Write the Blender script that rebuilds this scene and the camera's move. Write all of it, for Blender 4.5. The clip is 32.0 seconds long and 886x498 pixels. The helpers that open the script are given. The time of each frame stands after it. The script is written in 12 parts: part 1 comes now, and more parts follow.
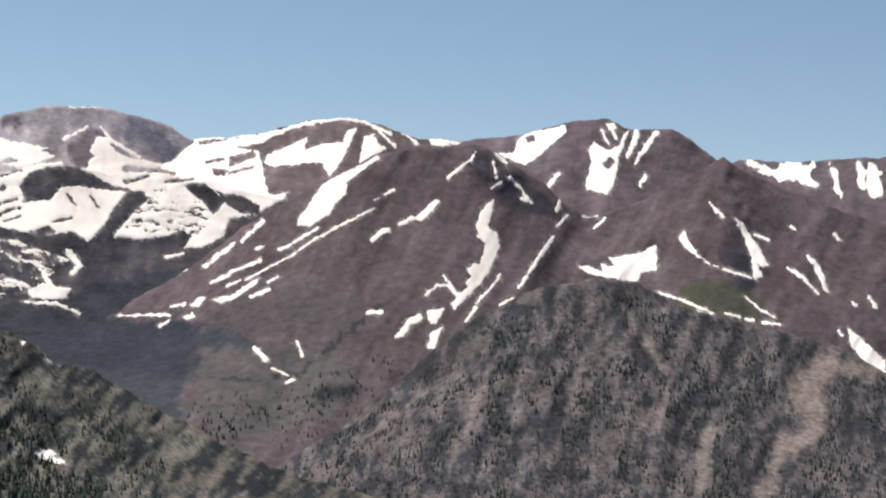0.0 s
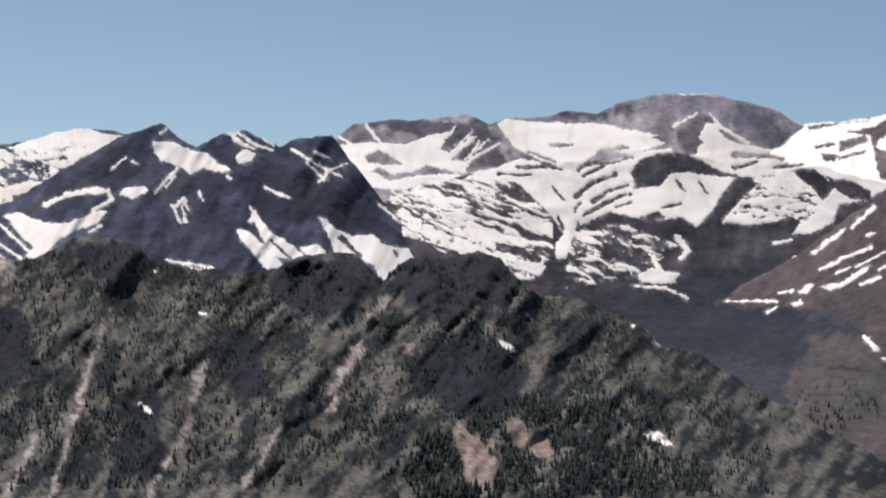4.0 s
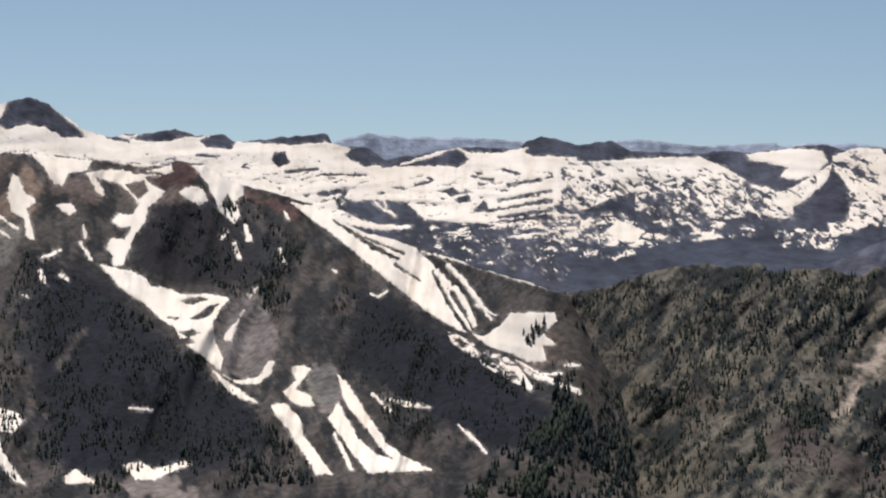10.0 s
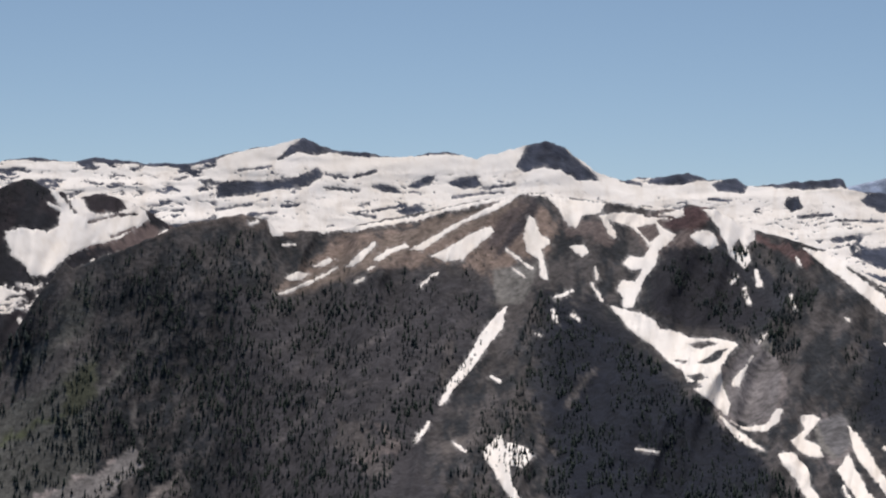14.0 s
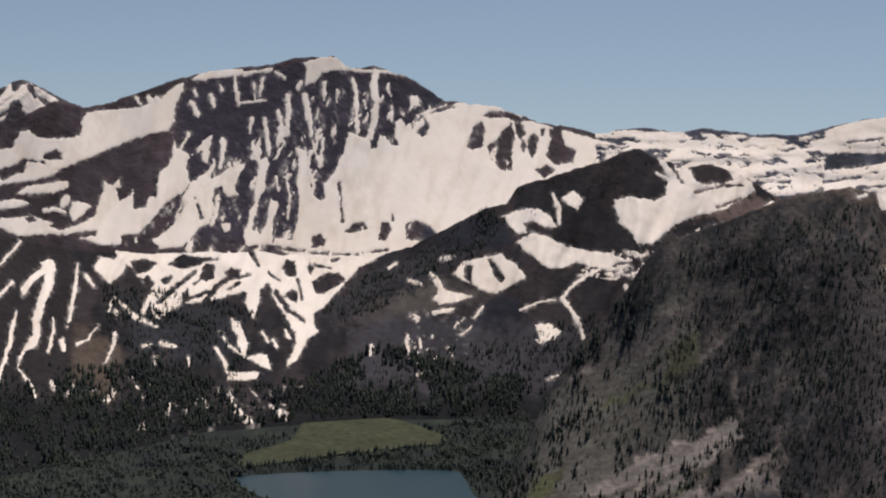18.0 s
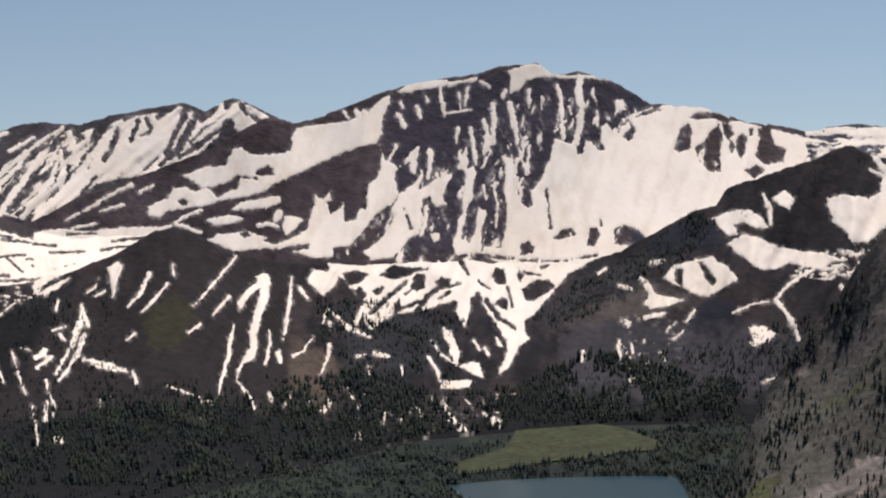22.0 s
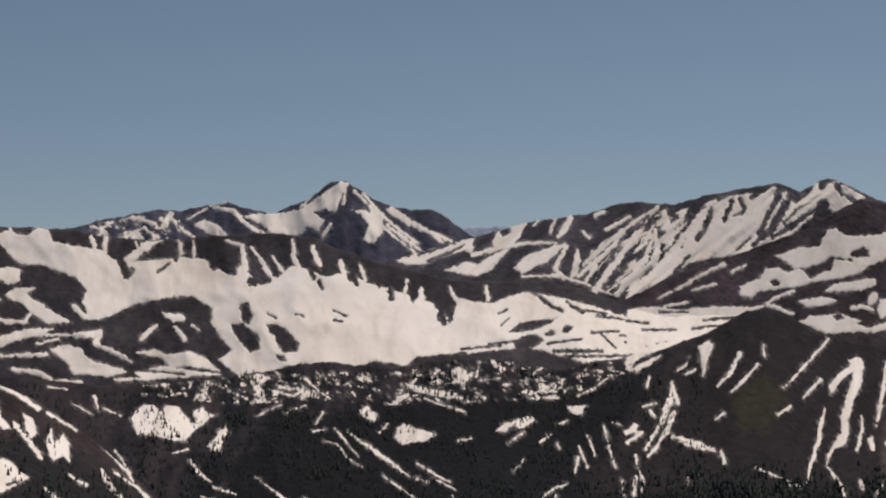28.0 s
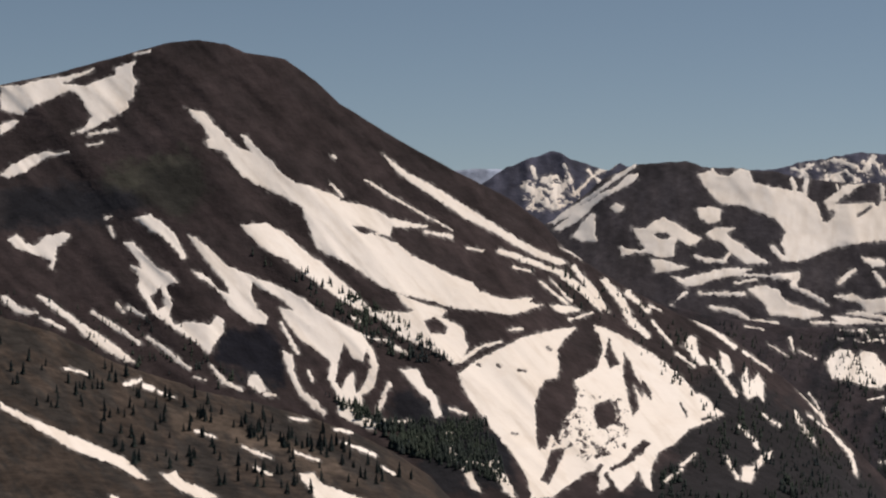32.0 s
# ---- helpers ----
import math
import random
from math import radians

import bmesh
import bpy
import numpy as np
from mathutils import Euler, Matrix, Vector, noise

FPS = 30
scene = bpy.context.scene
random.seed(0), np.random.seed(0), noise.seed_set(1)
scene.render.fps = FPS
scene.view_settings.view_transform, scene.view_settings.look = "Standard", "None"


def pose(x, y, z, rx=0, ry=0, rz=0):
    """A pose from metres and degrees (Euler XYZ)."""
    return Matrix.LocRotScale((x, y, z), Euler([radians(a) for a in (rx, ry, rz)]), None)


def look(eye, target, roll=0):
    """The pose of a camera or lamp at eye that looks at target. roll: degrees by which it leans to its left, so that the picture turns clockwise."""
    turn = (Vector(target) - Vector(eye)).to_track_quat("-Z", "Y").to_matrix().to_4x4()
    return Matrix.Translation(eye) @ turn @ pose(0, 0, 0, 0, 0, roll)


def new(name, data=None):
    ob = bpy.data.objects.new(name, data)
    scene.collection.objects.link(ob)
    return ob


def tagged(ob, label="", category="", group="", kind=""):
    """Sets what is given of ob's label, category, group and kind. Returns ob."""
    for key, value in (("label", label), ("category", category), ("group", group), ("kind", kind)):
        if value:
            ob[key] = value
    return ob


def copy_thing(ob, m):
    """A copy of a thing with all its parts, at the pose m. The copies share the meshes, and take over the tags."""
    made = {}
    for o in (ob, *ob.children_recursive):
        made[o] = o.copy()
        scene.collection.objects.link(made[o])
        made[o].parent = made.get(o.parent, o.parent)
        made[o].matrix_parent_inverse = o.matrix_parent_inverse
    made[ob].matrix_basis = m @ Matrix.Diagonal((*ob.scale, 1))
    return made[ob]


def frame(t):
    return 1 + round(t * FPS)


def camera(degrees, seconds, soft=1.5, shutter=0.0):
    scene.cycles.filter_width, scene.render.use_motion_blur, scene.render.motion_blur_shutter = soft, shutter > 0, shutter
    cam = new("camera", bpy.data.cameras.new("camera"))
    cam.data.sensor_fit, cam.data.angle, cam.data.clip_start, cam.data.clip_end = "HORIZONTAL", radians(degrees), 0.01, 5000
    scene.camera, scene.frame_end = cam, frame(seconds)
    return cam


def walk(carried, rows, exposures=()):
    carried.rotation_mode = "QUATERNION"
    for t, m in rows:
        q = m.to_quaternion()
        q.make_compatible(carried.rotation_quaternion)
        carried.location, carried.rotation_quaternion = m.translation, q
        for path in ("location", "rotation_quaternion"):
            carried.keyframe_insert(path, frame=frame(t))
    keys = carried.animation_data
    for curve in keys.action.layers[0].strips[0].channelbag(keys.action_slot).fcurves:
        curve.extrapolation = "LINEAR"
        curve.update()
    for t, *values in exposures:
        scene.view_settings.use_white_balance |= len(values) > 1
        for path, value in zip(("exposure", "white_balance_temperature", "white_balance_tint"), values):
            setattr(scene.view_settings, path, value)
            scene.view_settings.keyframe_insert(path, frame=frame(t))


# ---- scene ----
# A look round from a rocky summit: snow-streaked ranges, woods and a lake in June.
cam = camera(28.47, 32.0, soft=2.15)


def turned(bearing, tilt, lean):
    """The pose at the summit: bearing to the left of +y, tilt upwards, lean to the left."""
    return Matrix.Translation((0, 0, 1.6)) @ (pose(0, 0, 0, 0, 0, bearing) @ pose(0, 0, 0, 90 + tilt, 0, 0) @ pose(0, 0, 0, 0, 0, lean))


walk(cam, [
    (0, turned(0.06, -2.67, 2.09)),
    (0.5, turned(1.63, -2.22, 2.26)),
    (1, turned(3.34, -2.02, 2.58)),
    (1.5, turned(4.62, -2.39, 2.14)),
    (2, turned(7.34, -2.51, 2.10)),
    (2.5, turned(9.69, -2.52, 2.13)),
    (3, turned(12.30, -2.95, 2.10)),
    (3.5, turned(16.56, -3.45, 1.66)),
    (5.5, turned(25.01, -3.95, 1.67)),
    (6, turned(27.44, -3.99, 1.60)),
    (6.5, turned(30.35, -3.76, 1.50)),
    (7, turned(32.33, -3.44, 1.45)),
    (7.5, turned(34.18, -3.50, 1.33)),
    (8, turned(37.59, -3.11, 1.04)),
    (8.5, turned(39.78, -3.39, 0.94)),
    (9, turned(43.02, -3.72, 0.82)),
    (9.5, turned(46.81, -3.79, 0.66)),
    (10, turned(50.20, -3.95, 0.50)),
    (10.5, turned(53.12, -3.91, 0.32)),
    (11, turned(54.98, -4.23, 0.52)),
    (11.5, turned(57.11, -3.40, 0.72)),
    (12, turned(60.02, -3.28, 0.56)),
    (12.5, turned(61.63, -3.28, 0.69)),
    (13, turned(63.17, -3.43, 0.34)),
    (13.5, turned(65.05, -2.99, 0.57)),
    (15.5, turned(74.55, -2.05, 0.60)),
    (16, turned(78.34, -1.62, 0.53)),
    (16.5, turned(80.52, -2.50, 0.94)),
    (17, turned(83.07, -2.08, 0.31)),
    (17.5, turned(85.17, -2.56, 0.50)),
    (18, turned(86.52, -4.02, 1.25)),
    (18.5, turned(87.64, -5.80, 1.45)),
    (19, turned(88.33, -7.87, 1.59)),
    (19.5, turned(88.01, -8.34, 1.37)),
    (20, turned(89.76, -8.35, 0.52)),
    (20.5, turned(91.63, -6.86, 0.36)),
    (21, turned(92.34, -5.76, 0.15)),
    (21.5, turned(92.54, -5.17, 0.13)),
    (22, turned(93.38, -3.83, -0.73)),
    (22.5, turned(94.79, -2.12, -0.74)),
    (23, turned(95.73, -1.31, -0.64)),
    (23.5, turned(96.96, -1.22, -0.55)),
    (24, turned(98.24, -0.92, -0.74)),
    (24.5, turned(100.11, -0.67, -0.65)),
    (25, turned(101.82, -0.70, -0.79)),
    (25.5, turned(104.15, -0.41, -1.03)),
    (27.5, turned(110.16, -0.77, -0.25)),
    (28, turned(112.60, -1.03, -0.33)),
    (28.5, turned(115.27, -1.65, 0.30)),
    (29, turned(118.43, -2.34, 0.58)),
    (29.5, turned(120.36, -2.72, 0.06)),
    (30, turned(125.28, -3.05, 0.12)),
    (30.5, turned(127.82, -3.38, 0.02)),
    (31, turned(129.80, -2.89, -0.04)),
    (31.5, turned(132.93, -2.86, -0.17)),
    (32, turned(135.25, -2.99, 0.60))], exposures=((0, 0.32, 6550, 12), (1, 0.02, 6300, 12), (2, -0.03, 6300, 12), (3, -0.12, 6150, 12), (6, 0.32, 6700, 12), (7, 0.3, 6750, 12), (9, 0.06, 6850, 12), (10, 0.0, 6750, 12), (12, -0.1, 6400, 13), (13, -0.1, 6400, 13), (16, -0.15, 6600, 14), (17, -0.2, 6900, 15), (18, -0.25, 7000, 17), (19, 0.35, 7050, 16), (20, 1.17, 7400, 16), (21, 0.38, 7100, 16), (22, 0.0, 6950, 16), (23, -0.31, 7000, 16), (25, -0.45, 7000, 15), (28, -0.6, 6900, 16), (30, -0.64, 6950, 16), (32, -0.47, 7100, 15)))

# ---------------------------------------------------------------- world and sun
SUN_BEARING, SUN_HEIGHT = 66.0, 64.0      # degrees; bearing counted to the left of +y


def bearing_way(bearing, height):
    b, h = radians(bearing), radians(height)
    return Vector((-math.sin(b) * math.cos(h), math.cos(b) * math.cos(h), math.sin(h)))


world = bpy.data.worlds.new("sky")
scene.world = world
world.use_nodes = True
sky = world.node_tree.nodes.new("ShaderNodeTexSky")
sky.sky_type, sky.sun_disc = "NISHITA", False
sky.sun_elevation = radians(SUN_HEIGHT)
sky.sun_rotation = radians(-SUN_BEARING)
sky.altitude, sky.air_density, sky.dust_density, sky.ozone_density = 2600, 1.0, 1.9, 1.4
back = world.node_tree.nodes["Background"]
back.inputs["Strength"].default_value = 0.085
lift = world.node_tree.nodes.new("ShaderNodeVectorMath")     # the horizon lies below a high summit
lift.operation = "ADD"
lift.inputs[1].default_value = (0, 0, 0.085)
coord = world.node_tree.nodes.new("ShaderNodeTexCoord")
world.node_tree.links.new(coord.outputs["Generated"], lift.inputs[0])
world.node_tree.links.new(lift.outputs["Vector"], sky.inputs["Vector"])
pale = world.node_tree.nodes.new("ShaderNodeHueSaturation")
pale.inputs["Saturation"].default_value = 0.93
pale.inputs["Hue"].default_value = 0.489
world.node_tree.links.new(sky.outputs["Color"], pale.inputs["Color"])
world.node_tree.links.new(pale.outputs["Color"], back.inputs["Color"])
sun_data = bpy.data.lights.new("sun", "SUN")
sun_data.energy, sun_data.angle, sun_data.color = 4.35, radians(0.5), (1.0, 0.95, 0.88)
sun = new("sun", sun_data)
sun.matrix_world = look(bearing_way(SUN_BEARING, SUN_HEIGHT) * 50, (0, 0, 0))


# ---------------------------------------------------------------- materials
def ground_material(name, grain, bump, rough=0.95, strength=0.5, mottle=1.0):
    """Bare ground: its cover colour, mottled at two scales, with fine relief."""
    mat = bpy.data.materials.new(name)
    mat.use_nodes = True
    n, l = mat.node_tree.nodes, mat.node_tree.links
    b = n["Principled BSDF"]
    b.inputs["Roughness"].default_value = rough
    b.inputs["Specular IOR Level"].default_value = 0.15
    cover = n.new("ShaderNodeAttribute")
    cover.attribute_name = "cover"
    place = n.new("ShaderNodeTexCoord")
    mix = None
    last = cover.outputs["Color"]
    for size, lo, hi in ((grain, 1 - 0.45 * mottle, 1 + 0.45 * mottle), (grain * 5.3, 1 - 0.28 * mottle, 1 + 0.3 * mottle)):
        tex = n.new("ShaderNodeTexNoise")
        tex.inputs["Scale"].default_value = 1.0 / size
        tex.inputs["Detail"].default_value = 5
        tex.inputs["Roughness"].default_value = 0.62
        l.new(place.outputs["Object"], tex.inputs["Vector"])
        ramp = n.new("ShaderNodeMapRange")
        ramp.inputs["From Min"].default_value, ramp.inputs["From Max"].default_value = 0.3, 0.7
        ramp.inputs["To Min"].default_value, ramp.inputs["To Max"].default_value = lo, hi
        l.new(tex.outputs["Fac"], ramp.inputs["Value"])
        mix = n.new("ShaderNodeVectorMath")
        mix.operation = "SCALE"
        l.new(last, mix.inputs[0])
        l.new(ramp.outputs["Result"], mix.inputs["Scale"])
        last = mix.outputs["Vector"]
        if size == grain:
            rel = n.new("ShaderNodeBump")
            rel.inputs["Distance"].default_value = bump
            rel.inputs["Strength"].default_value = strength
            l.new(tex.outputs["Fac"], rel.inputs["Height"])
            l.new(rel.outputs["Normal"], b.inputs["Normal"])
    l.new(last, b.inputs["Base Color"])
    return mat


def snow_material():
    """Old summer snow: cream, with dusty bands, darker runnels and fine sun cups."""
    mat = bpy.data.materials.new("old_snow")
    mat.use_nodes = True
    n, l = mat.node_tree.nodes, mat.node_tree.links
    b = n["Principled BSDF"]
    b.inputs["Roughness"].default_value = 0.75
    b.inputs["Specular IOR Level"].default_value = 0.2
    place = n.new("ShaderNodeTexCoord")
    tall = n.new("ShaderNodeMapping")
    tall.inputs["Scale"].default_value = (1.0, 1.0, 0.28)     # bands stretch down the slope
    l.new(place.outputs["Object"], tall.inputs["Vector"])
    last = None
    for size, detail, lo, hi, dull, clean in ((300, 3, 0.34, 0.58, (0.93, 0.91, 0.88), (1, 1, 1)), (60, 5, 0.30, 0.48, (0.94, 0.92, 0.895), (1, 1, 1)), (12, 3, 0.28, 0.45, (0.965, 0.955, 0.945), (1, 1, 1))):
        tex = n.new("ShaderNodeTexNoise")
        tex.inputs["Scale"].default_value = 1 / size
        tex.inputs["Detail"].default_value = detail
        tex.inputs["Roughness"].default_value = 0.6
        l.new(tall.outputs["Vector"], tex.inputs["Vector"])
        ramp = n.new("ShaderNodeValToRGB")
        ramp.color_ramp.elements[0].position, ramp.color_ramp.elements[1].position = lo, hi
        ramp.color_ramp.elements[0].color, ramp.color_ramp.elements[1].color = (*dull, 1), (*clean, 1)
        l.new(tex.outputs["Fac"], ramp.inputs["Fac"])
        mul = n.new("ShaderNodeVectorMath")
        mul.operation = "MULTIPLY"
        l.new(ramp.outputs["Color"], mul.inputs[0])
        if last:
            l.new(last, mul.inputs[1])
        else:
            worn = n.new("ShaderNodeAttribute")
            worn.attribute_name = "cover"
            clean_snow = n.new("ShaderNodeVectorMath")
            clean_snow.operation = "MULTIPLY"
            clean_snow.inputs[0].default_value = (0.97, 0.900, 0.832)
            l.new(worn.outputs["Color"], clean_snow.inputs[1])
            l.new(clean_snow.outputs["Vector"], mul.inputs[1])
        last = mul.outputs["Vector"]
        if size == 60:
            rel = n.new("ShaderNodeBump")
            rel.inputs["Distance"].default_value, rel.inputs["Strength"].default_value = 5.0, 0.35
            l.new(tex.outputs["Fac"], rel.inputs["Height"])
            l.new(rel.outputs["Normal"], b.inputs["Normal"])
    l.new(last, b.inputs["Base Color"])
    return mat


def plain_material(name, color, rough=0.8, spread=0.35, size=3.0, other=None):
    mat = bpy.data.materials.new(name)
    mat.use_nodes = True
    n, l = mat.node_tree.nodes, mat.node_tree.links
    b = n["Principled BSDF"]
    b.inputs["Roughness"].default_value = rough
    b.inputs["Specular IOR Level"].default_value = 0.2
    isl = n.new("ShaderNodeNewGeometry")
    info = n.new("ShaderNodeObjectInfo")
    add = n.new("ShaderNodeMath")
    add.operation = "ADD"
    l.new(isl.outputs["Random Per Island"], add.inputs[0])
    l.new(info.outputs["Random"], add.inputs[1])
    fr = n.new("ShaderNodeMath")
    fr.operation = "FRACT"
    l.new(add.outputs[0], fr.inputs[0])
    ramp = n.new("ShaderNodeMapRange")
    ramp.inputs["To Min"].default_value, ramp.inputs["To Max"].default_value = 1 - spread, 1 + spread
    l.new(fr.outputs[0], ramp.inputs["Value"])
    mul = n.new("ShaderNodeVectorMath")
    mul.operation = "SCALE"
    tex = n.new("ShaderNodeTexNoise")
    tex.inputs["Scale"].default_value = 1 / size
    tex.inputs["Detail"].default_value = 4
    place = n.new("ShaderNodeTexCoord")
    l.new(place.outputs["Object"], tex.inputs["Vector"])
    shade = n.new("ShaderNodeValToRGB")
    shade.color_ramp.elements[0].position, shade.color_ramp.elements[1].position = 0.38, 0.62
    shade.color_ramp.elements[0].color = (*color, 1)
    shade.color_ramp.elements[1].color = (*(other or tuple(1.25 * c for c in color)), 1)
    l.new(tex.outputs["Fac"], shade.inputs["Fac"])
    l.new(shade.outputs["Color"], mul.inputs[0])
    l.new(ramp.outputs["Result"], mul.inputs["Scale"])
    l.new(mul.outputs["Vector"], b.inputs["Base Color"])
    return mat


def water_material():
    mat = bpy.data.materials.new("lake_water")
    mat.use_nodes = True
    n, l = mat.node_tree.nodes, mat.node_tree.links
    b = n["Principled BSDF"]
    b.inputs["Base Color"].default_value = (0.008, 0.038, 0.054, 1)
    b.inputs["Roughness"].default_value = 0.3
    b.inputs["IOR"].default_value = 1.33
    place = n.new("ShaderNodeTexCoord")
    tex = n.new("ShaderNodeTexNoise")
    tex.inputs["Scale"].default_value = 0.25
    tex.inputs["Detail"].default_value = 3
    l.new(place.outputs["Object"], tex.inputs["Vector"])
    rel = n.new("ShaderNodeBump")
    rel.inputs["Distance"].default_value, rel.inputs["Strength"].default_value = 0.5, 0.25
    l.new(tex.outputs["Fac"], rel.inputs["Height"])
    l.new(rel.outputs["Normal"], b.inputs["Normal"])
    return mat


SCREE = ground_material("bare_scree", 18.0, 6.0, mottle=0.6)
SOIL = ground_material("forest_soil", 9.0, 4.0)
FAR = ground_material("far_rock", 45.0, 18.0, mottle=0.7)
SNOW = snow_material()
NEEDLES = plain_material("conifer_needles", (0.015, 0.023, 0.026), 0.85, 0.17, 45.0, (0.030, 0.042, 0.031))
BARK = plain_material("grey_bark", (0.12, 0.095, 0.075), 0.9)
WATER = water_material()

HAZE_BLUE = np.array((0.88, 0.86, 0.96))         # dry rock and soil; the bluish lean puts distance haze into their colour
EYE = np.array((0.0, 0.0, 1.6))
STEP = 0.093           # degrees between neighbouring grid lines of a slope
FINE = 3                # how much finer the grid of the snow is
FLOOR = -520.0          # the valley floor


# ---------------------------------------------------------------- noise
def lattice(ix, iy, seed):
    h = (ix.astype(np.int64) * 374761393 + iy.astype(np.int64) * 668265263 + seed * 974711) & 0x7FFFFFFF
    h = ((h ^ (h >> 13)) * 1274126177) & 0x7FFFFFFF
    h = ((h ^ (h >> 15)) * 2246822519) & 0x7FFFFFFF
    return ((h ^ (h >> 16)) & 0xFFFF) / 65535.0


def smooth_noise(x, y, seed):
    ix, iy = np.floor(x), np.floor(y)
    fx, fy = x - ix, y - iy
    fx, fy = fx * fx * (3 - 2 * fx), fy * fy * (3 - 2 * fy)
    a = lattice(ix, iy, seed) * (1 - fx) + lattice(ix + 1, iy, seed) * fx
    b = lattice(ix, iy + 1, seed) * (1 - fx) + lattice(ix + 1, iy + 1, seed) * fx
    return (a * (1 - fy) + b * fy) * 2 - 1


def fractal(x, y, seed, octaves=4, gain=0.55):
    out, amp, total = 0.0, 1.0, 0.0
    for k in range(octaves):
        c, s = math.cos(0.6 + 1.1 * k), math.sin(0.6 + 1.1 * k)
        out = out + amp * smooth_noise((x * c - y * s) * 2 ** k + 17.3 * k, (x * s + y * c) * 2 ** k - 9.1 * k, seed + k)
        total += amp
        amp *= gain
    return out / total * 1.6


def creased(x, y, seed, octaves=4):
    """Sharp-crested noise for ribs and gullies, about -1 to 1."""
    out, amp, total = 0.0, 1.0, 0.0
    for k in range(octaves):
        c, s = math.cos(0.4 + 0.9 * k), math.sin(0.4 + 0.9 * k)
        out = out + amp * (1 - 2.6 * np.abs(smooth_noise((x * c - y * s) * 2 ** k + 5.7 * k, (x * s + y * c) * 2 ** k + 3.1 * k, seed + k)))
        total += amp
        amp *= 0.46
    return out / total


# ---------------------------------------------------------------- mesh helpers
def cells(idx):
    return np.stack([idx[:-1, :-1], idx[1:, :-1], idx[1:, 1:], idx[:-1, 1:]], -1)


def grid_mesh(name, P, keep=None, cover=None, mat=None, smooth=True, full=None):
    """A mesh from a grid of points P[i, j]; keep masks its cells, full joins those far inside to larger ones."""
    ni, nj = P.shape[:2]
    idx = np.arange(ni * nj).reshape(ni, nj)
    if full is not None:
        bi, bj = (ni - 1) // FINE, (nj - 1) // FINE
        block = (keep & full).reshape(bi, FINE, bj, FINE).all((1, 3))
        keep = keep & ~np.repeat(np.repeat(block, FINE, 0), FINE, 1)
        quads = np.concatenate([cells(idx[::FINE, ::FINE])[block], cells(idx)[keep]])
    elif keep is not None:
        quads = cells(idx)[keep]
    else:
        quads = cells(idx).reshape(-1, 4)
    used, inv = np.unique(quads, return_inverse=True)
    quads = inv.reshape(-1, 4)
    pts = P.reshape(-1, 3)[used].astype(np.float32)
    me = bpy.data.meshes.new(name)
    me.vertices.add(len(pts))
    me.vertices.foreach_set("co", pts.ravel())
    me.loops.add(quads.size)
    me.loops.foreach_set("vertex_index", quads.ravel().astype(np.int32))
    me.polygons.add(len(quads))
    me.polygons.foreach_set("loop_start", np.arange(0, quads.size, 4, dtype=np.int32))
    me.update(calc_edges=True)
    me.polygons.foreach_set("use_smooth", np.full(len(quads), smooth))
    if cover is not None:
        col = np.ones((len(used), 4), np.float32)
        col[:, :3] = cover.reshape(-1, 3)[used]
        me.attributes.new("cover", "FLOAT_COLOR", "POINT").data.foreach_set("color", col.ravel())
    if mat:
        me.materials.append(mat)
    return me


def tri_mesh(name, pts, tris, mat):
    me = bpy.data.meshes.new(name)
    me.vertices.add(len(pts))
    me.vertices.foreach_set("co", np.asarray(pts, np.float32).ravel())
    me.loops.add(tris.size)
    me.loops.foreach_set("vertex_index", tris.ravel().astype(np.int32))
    me.polygons.add(len(tris))
    me.polygons.foreach_set("loop_start", np.arange(0, tris.size, 3, dtype=np.int32))
    me.update(calc_edges=True)
    me.materials.append(mat)
    return me


def part(name, me, parent, label=""):
    ob = new(name, me)
    ob.parent = parent
    return tagged(ob, label) if label else ob


# ---------------------------------------------------------------- shapes laid on a slope
def off_line(A, E, line, taper=False):
    """How far inside a band along line (bearing, height, width) each point lies, in degrees."""
    best = np.full(A.shape, -9.0)
    p = line if len(line) > 1 else [line[0], (line[0][0] + 0.01, line[0][1], line[0][2])]
    runs = [math.hypot(b[0] - a[0], b[1] - a[1]) for a, b in zip(p[:-1], p[1:])]
    whole, gone = sum(runs), 0.0
    taper = taper and whole > 1.2 * max(q[2] for q in p)
    for (a0, e0, w0), (a1, e1, w1), run in zip(p[:-1], p[1:], runs):
        da, de = a1 - a0, e1 - e0
        u = np.clip(((A - a0) * da + (E - e0) * de) / (da * da + de * de + 1e-9), 0, 1)
        d = np.hypot(A - a0 - u * da, E - e0 - u * de)
        w = w0 + (w1 - w0) * u
        if taper:
            v = (gone + u * run) / whole
            w = w * np.clip(np.minimum(v, 1 - v) / 0.3, 0.0, 1) ** 0.6 - 0.012
        best = np.maximum(best, w / 2 - d)
        gone += run
    return best


def in_area(A, E, area):
    """The same for a closed outline of (bearing, height)."""
    inside = np.zeros(A.shape, bool)
    near = np.full(A.shape, 9.0)
    for (a0, e0), (a1, e1) in zip(area, area[1:] + area[:1]):
        da, de = a1 - a0, e1 - e0
        u = np.clip(((A - a0) * da + (E - e0) * de) / (da * da + de * de + 1e-9), 0, 1)
        near = np.minimum(near, np.hypot(A - a0 - u * da, E - e0 - u * de))
        cross = (e0 > E) != (e1 > E)
        inside ^= cross & (A < da * (E - e0) / (de if abs(de) > 1e-9 else 1e-9) + a0)
    return np.where(inside, near, -near)


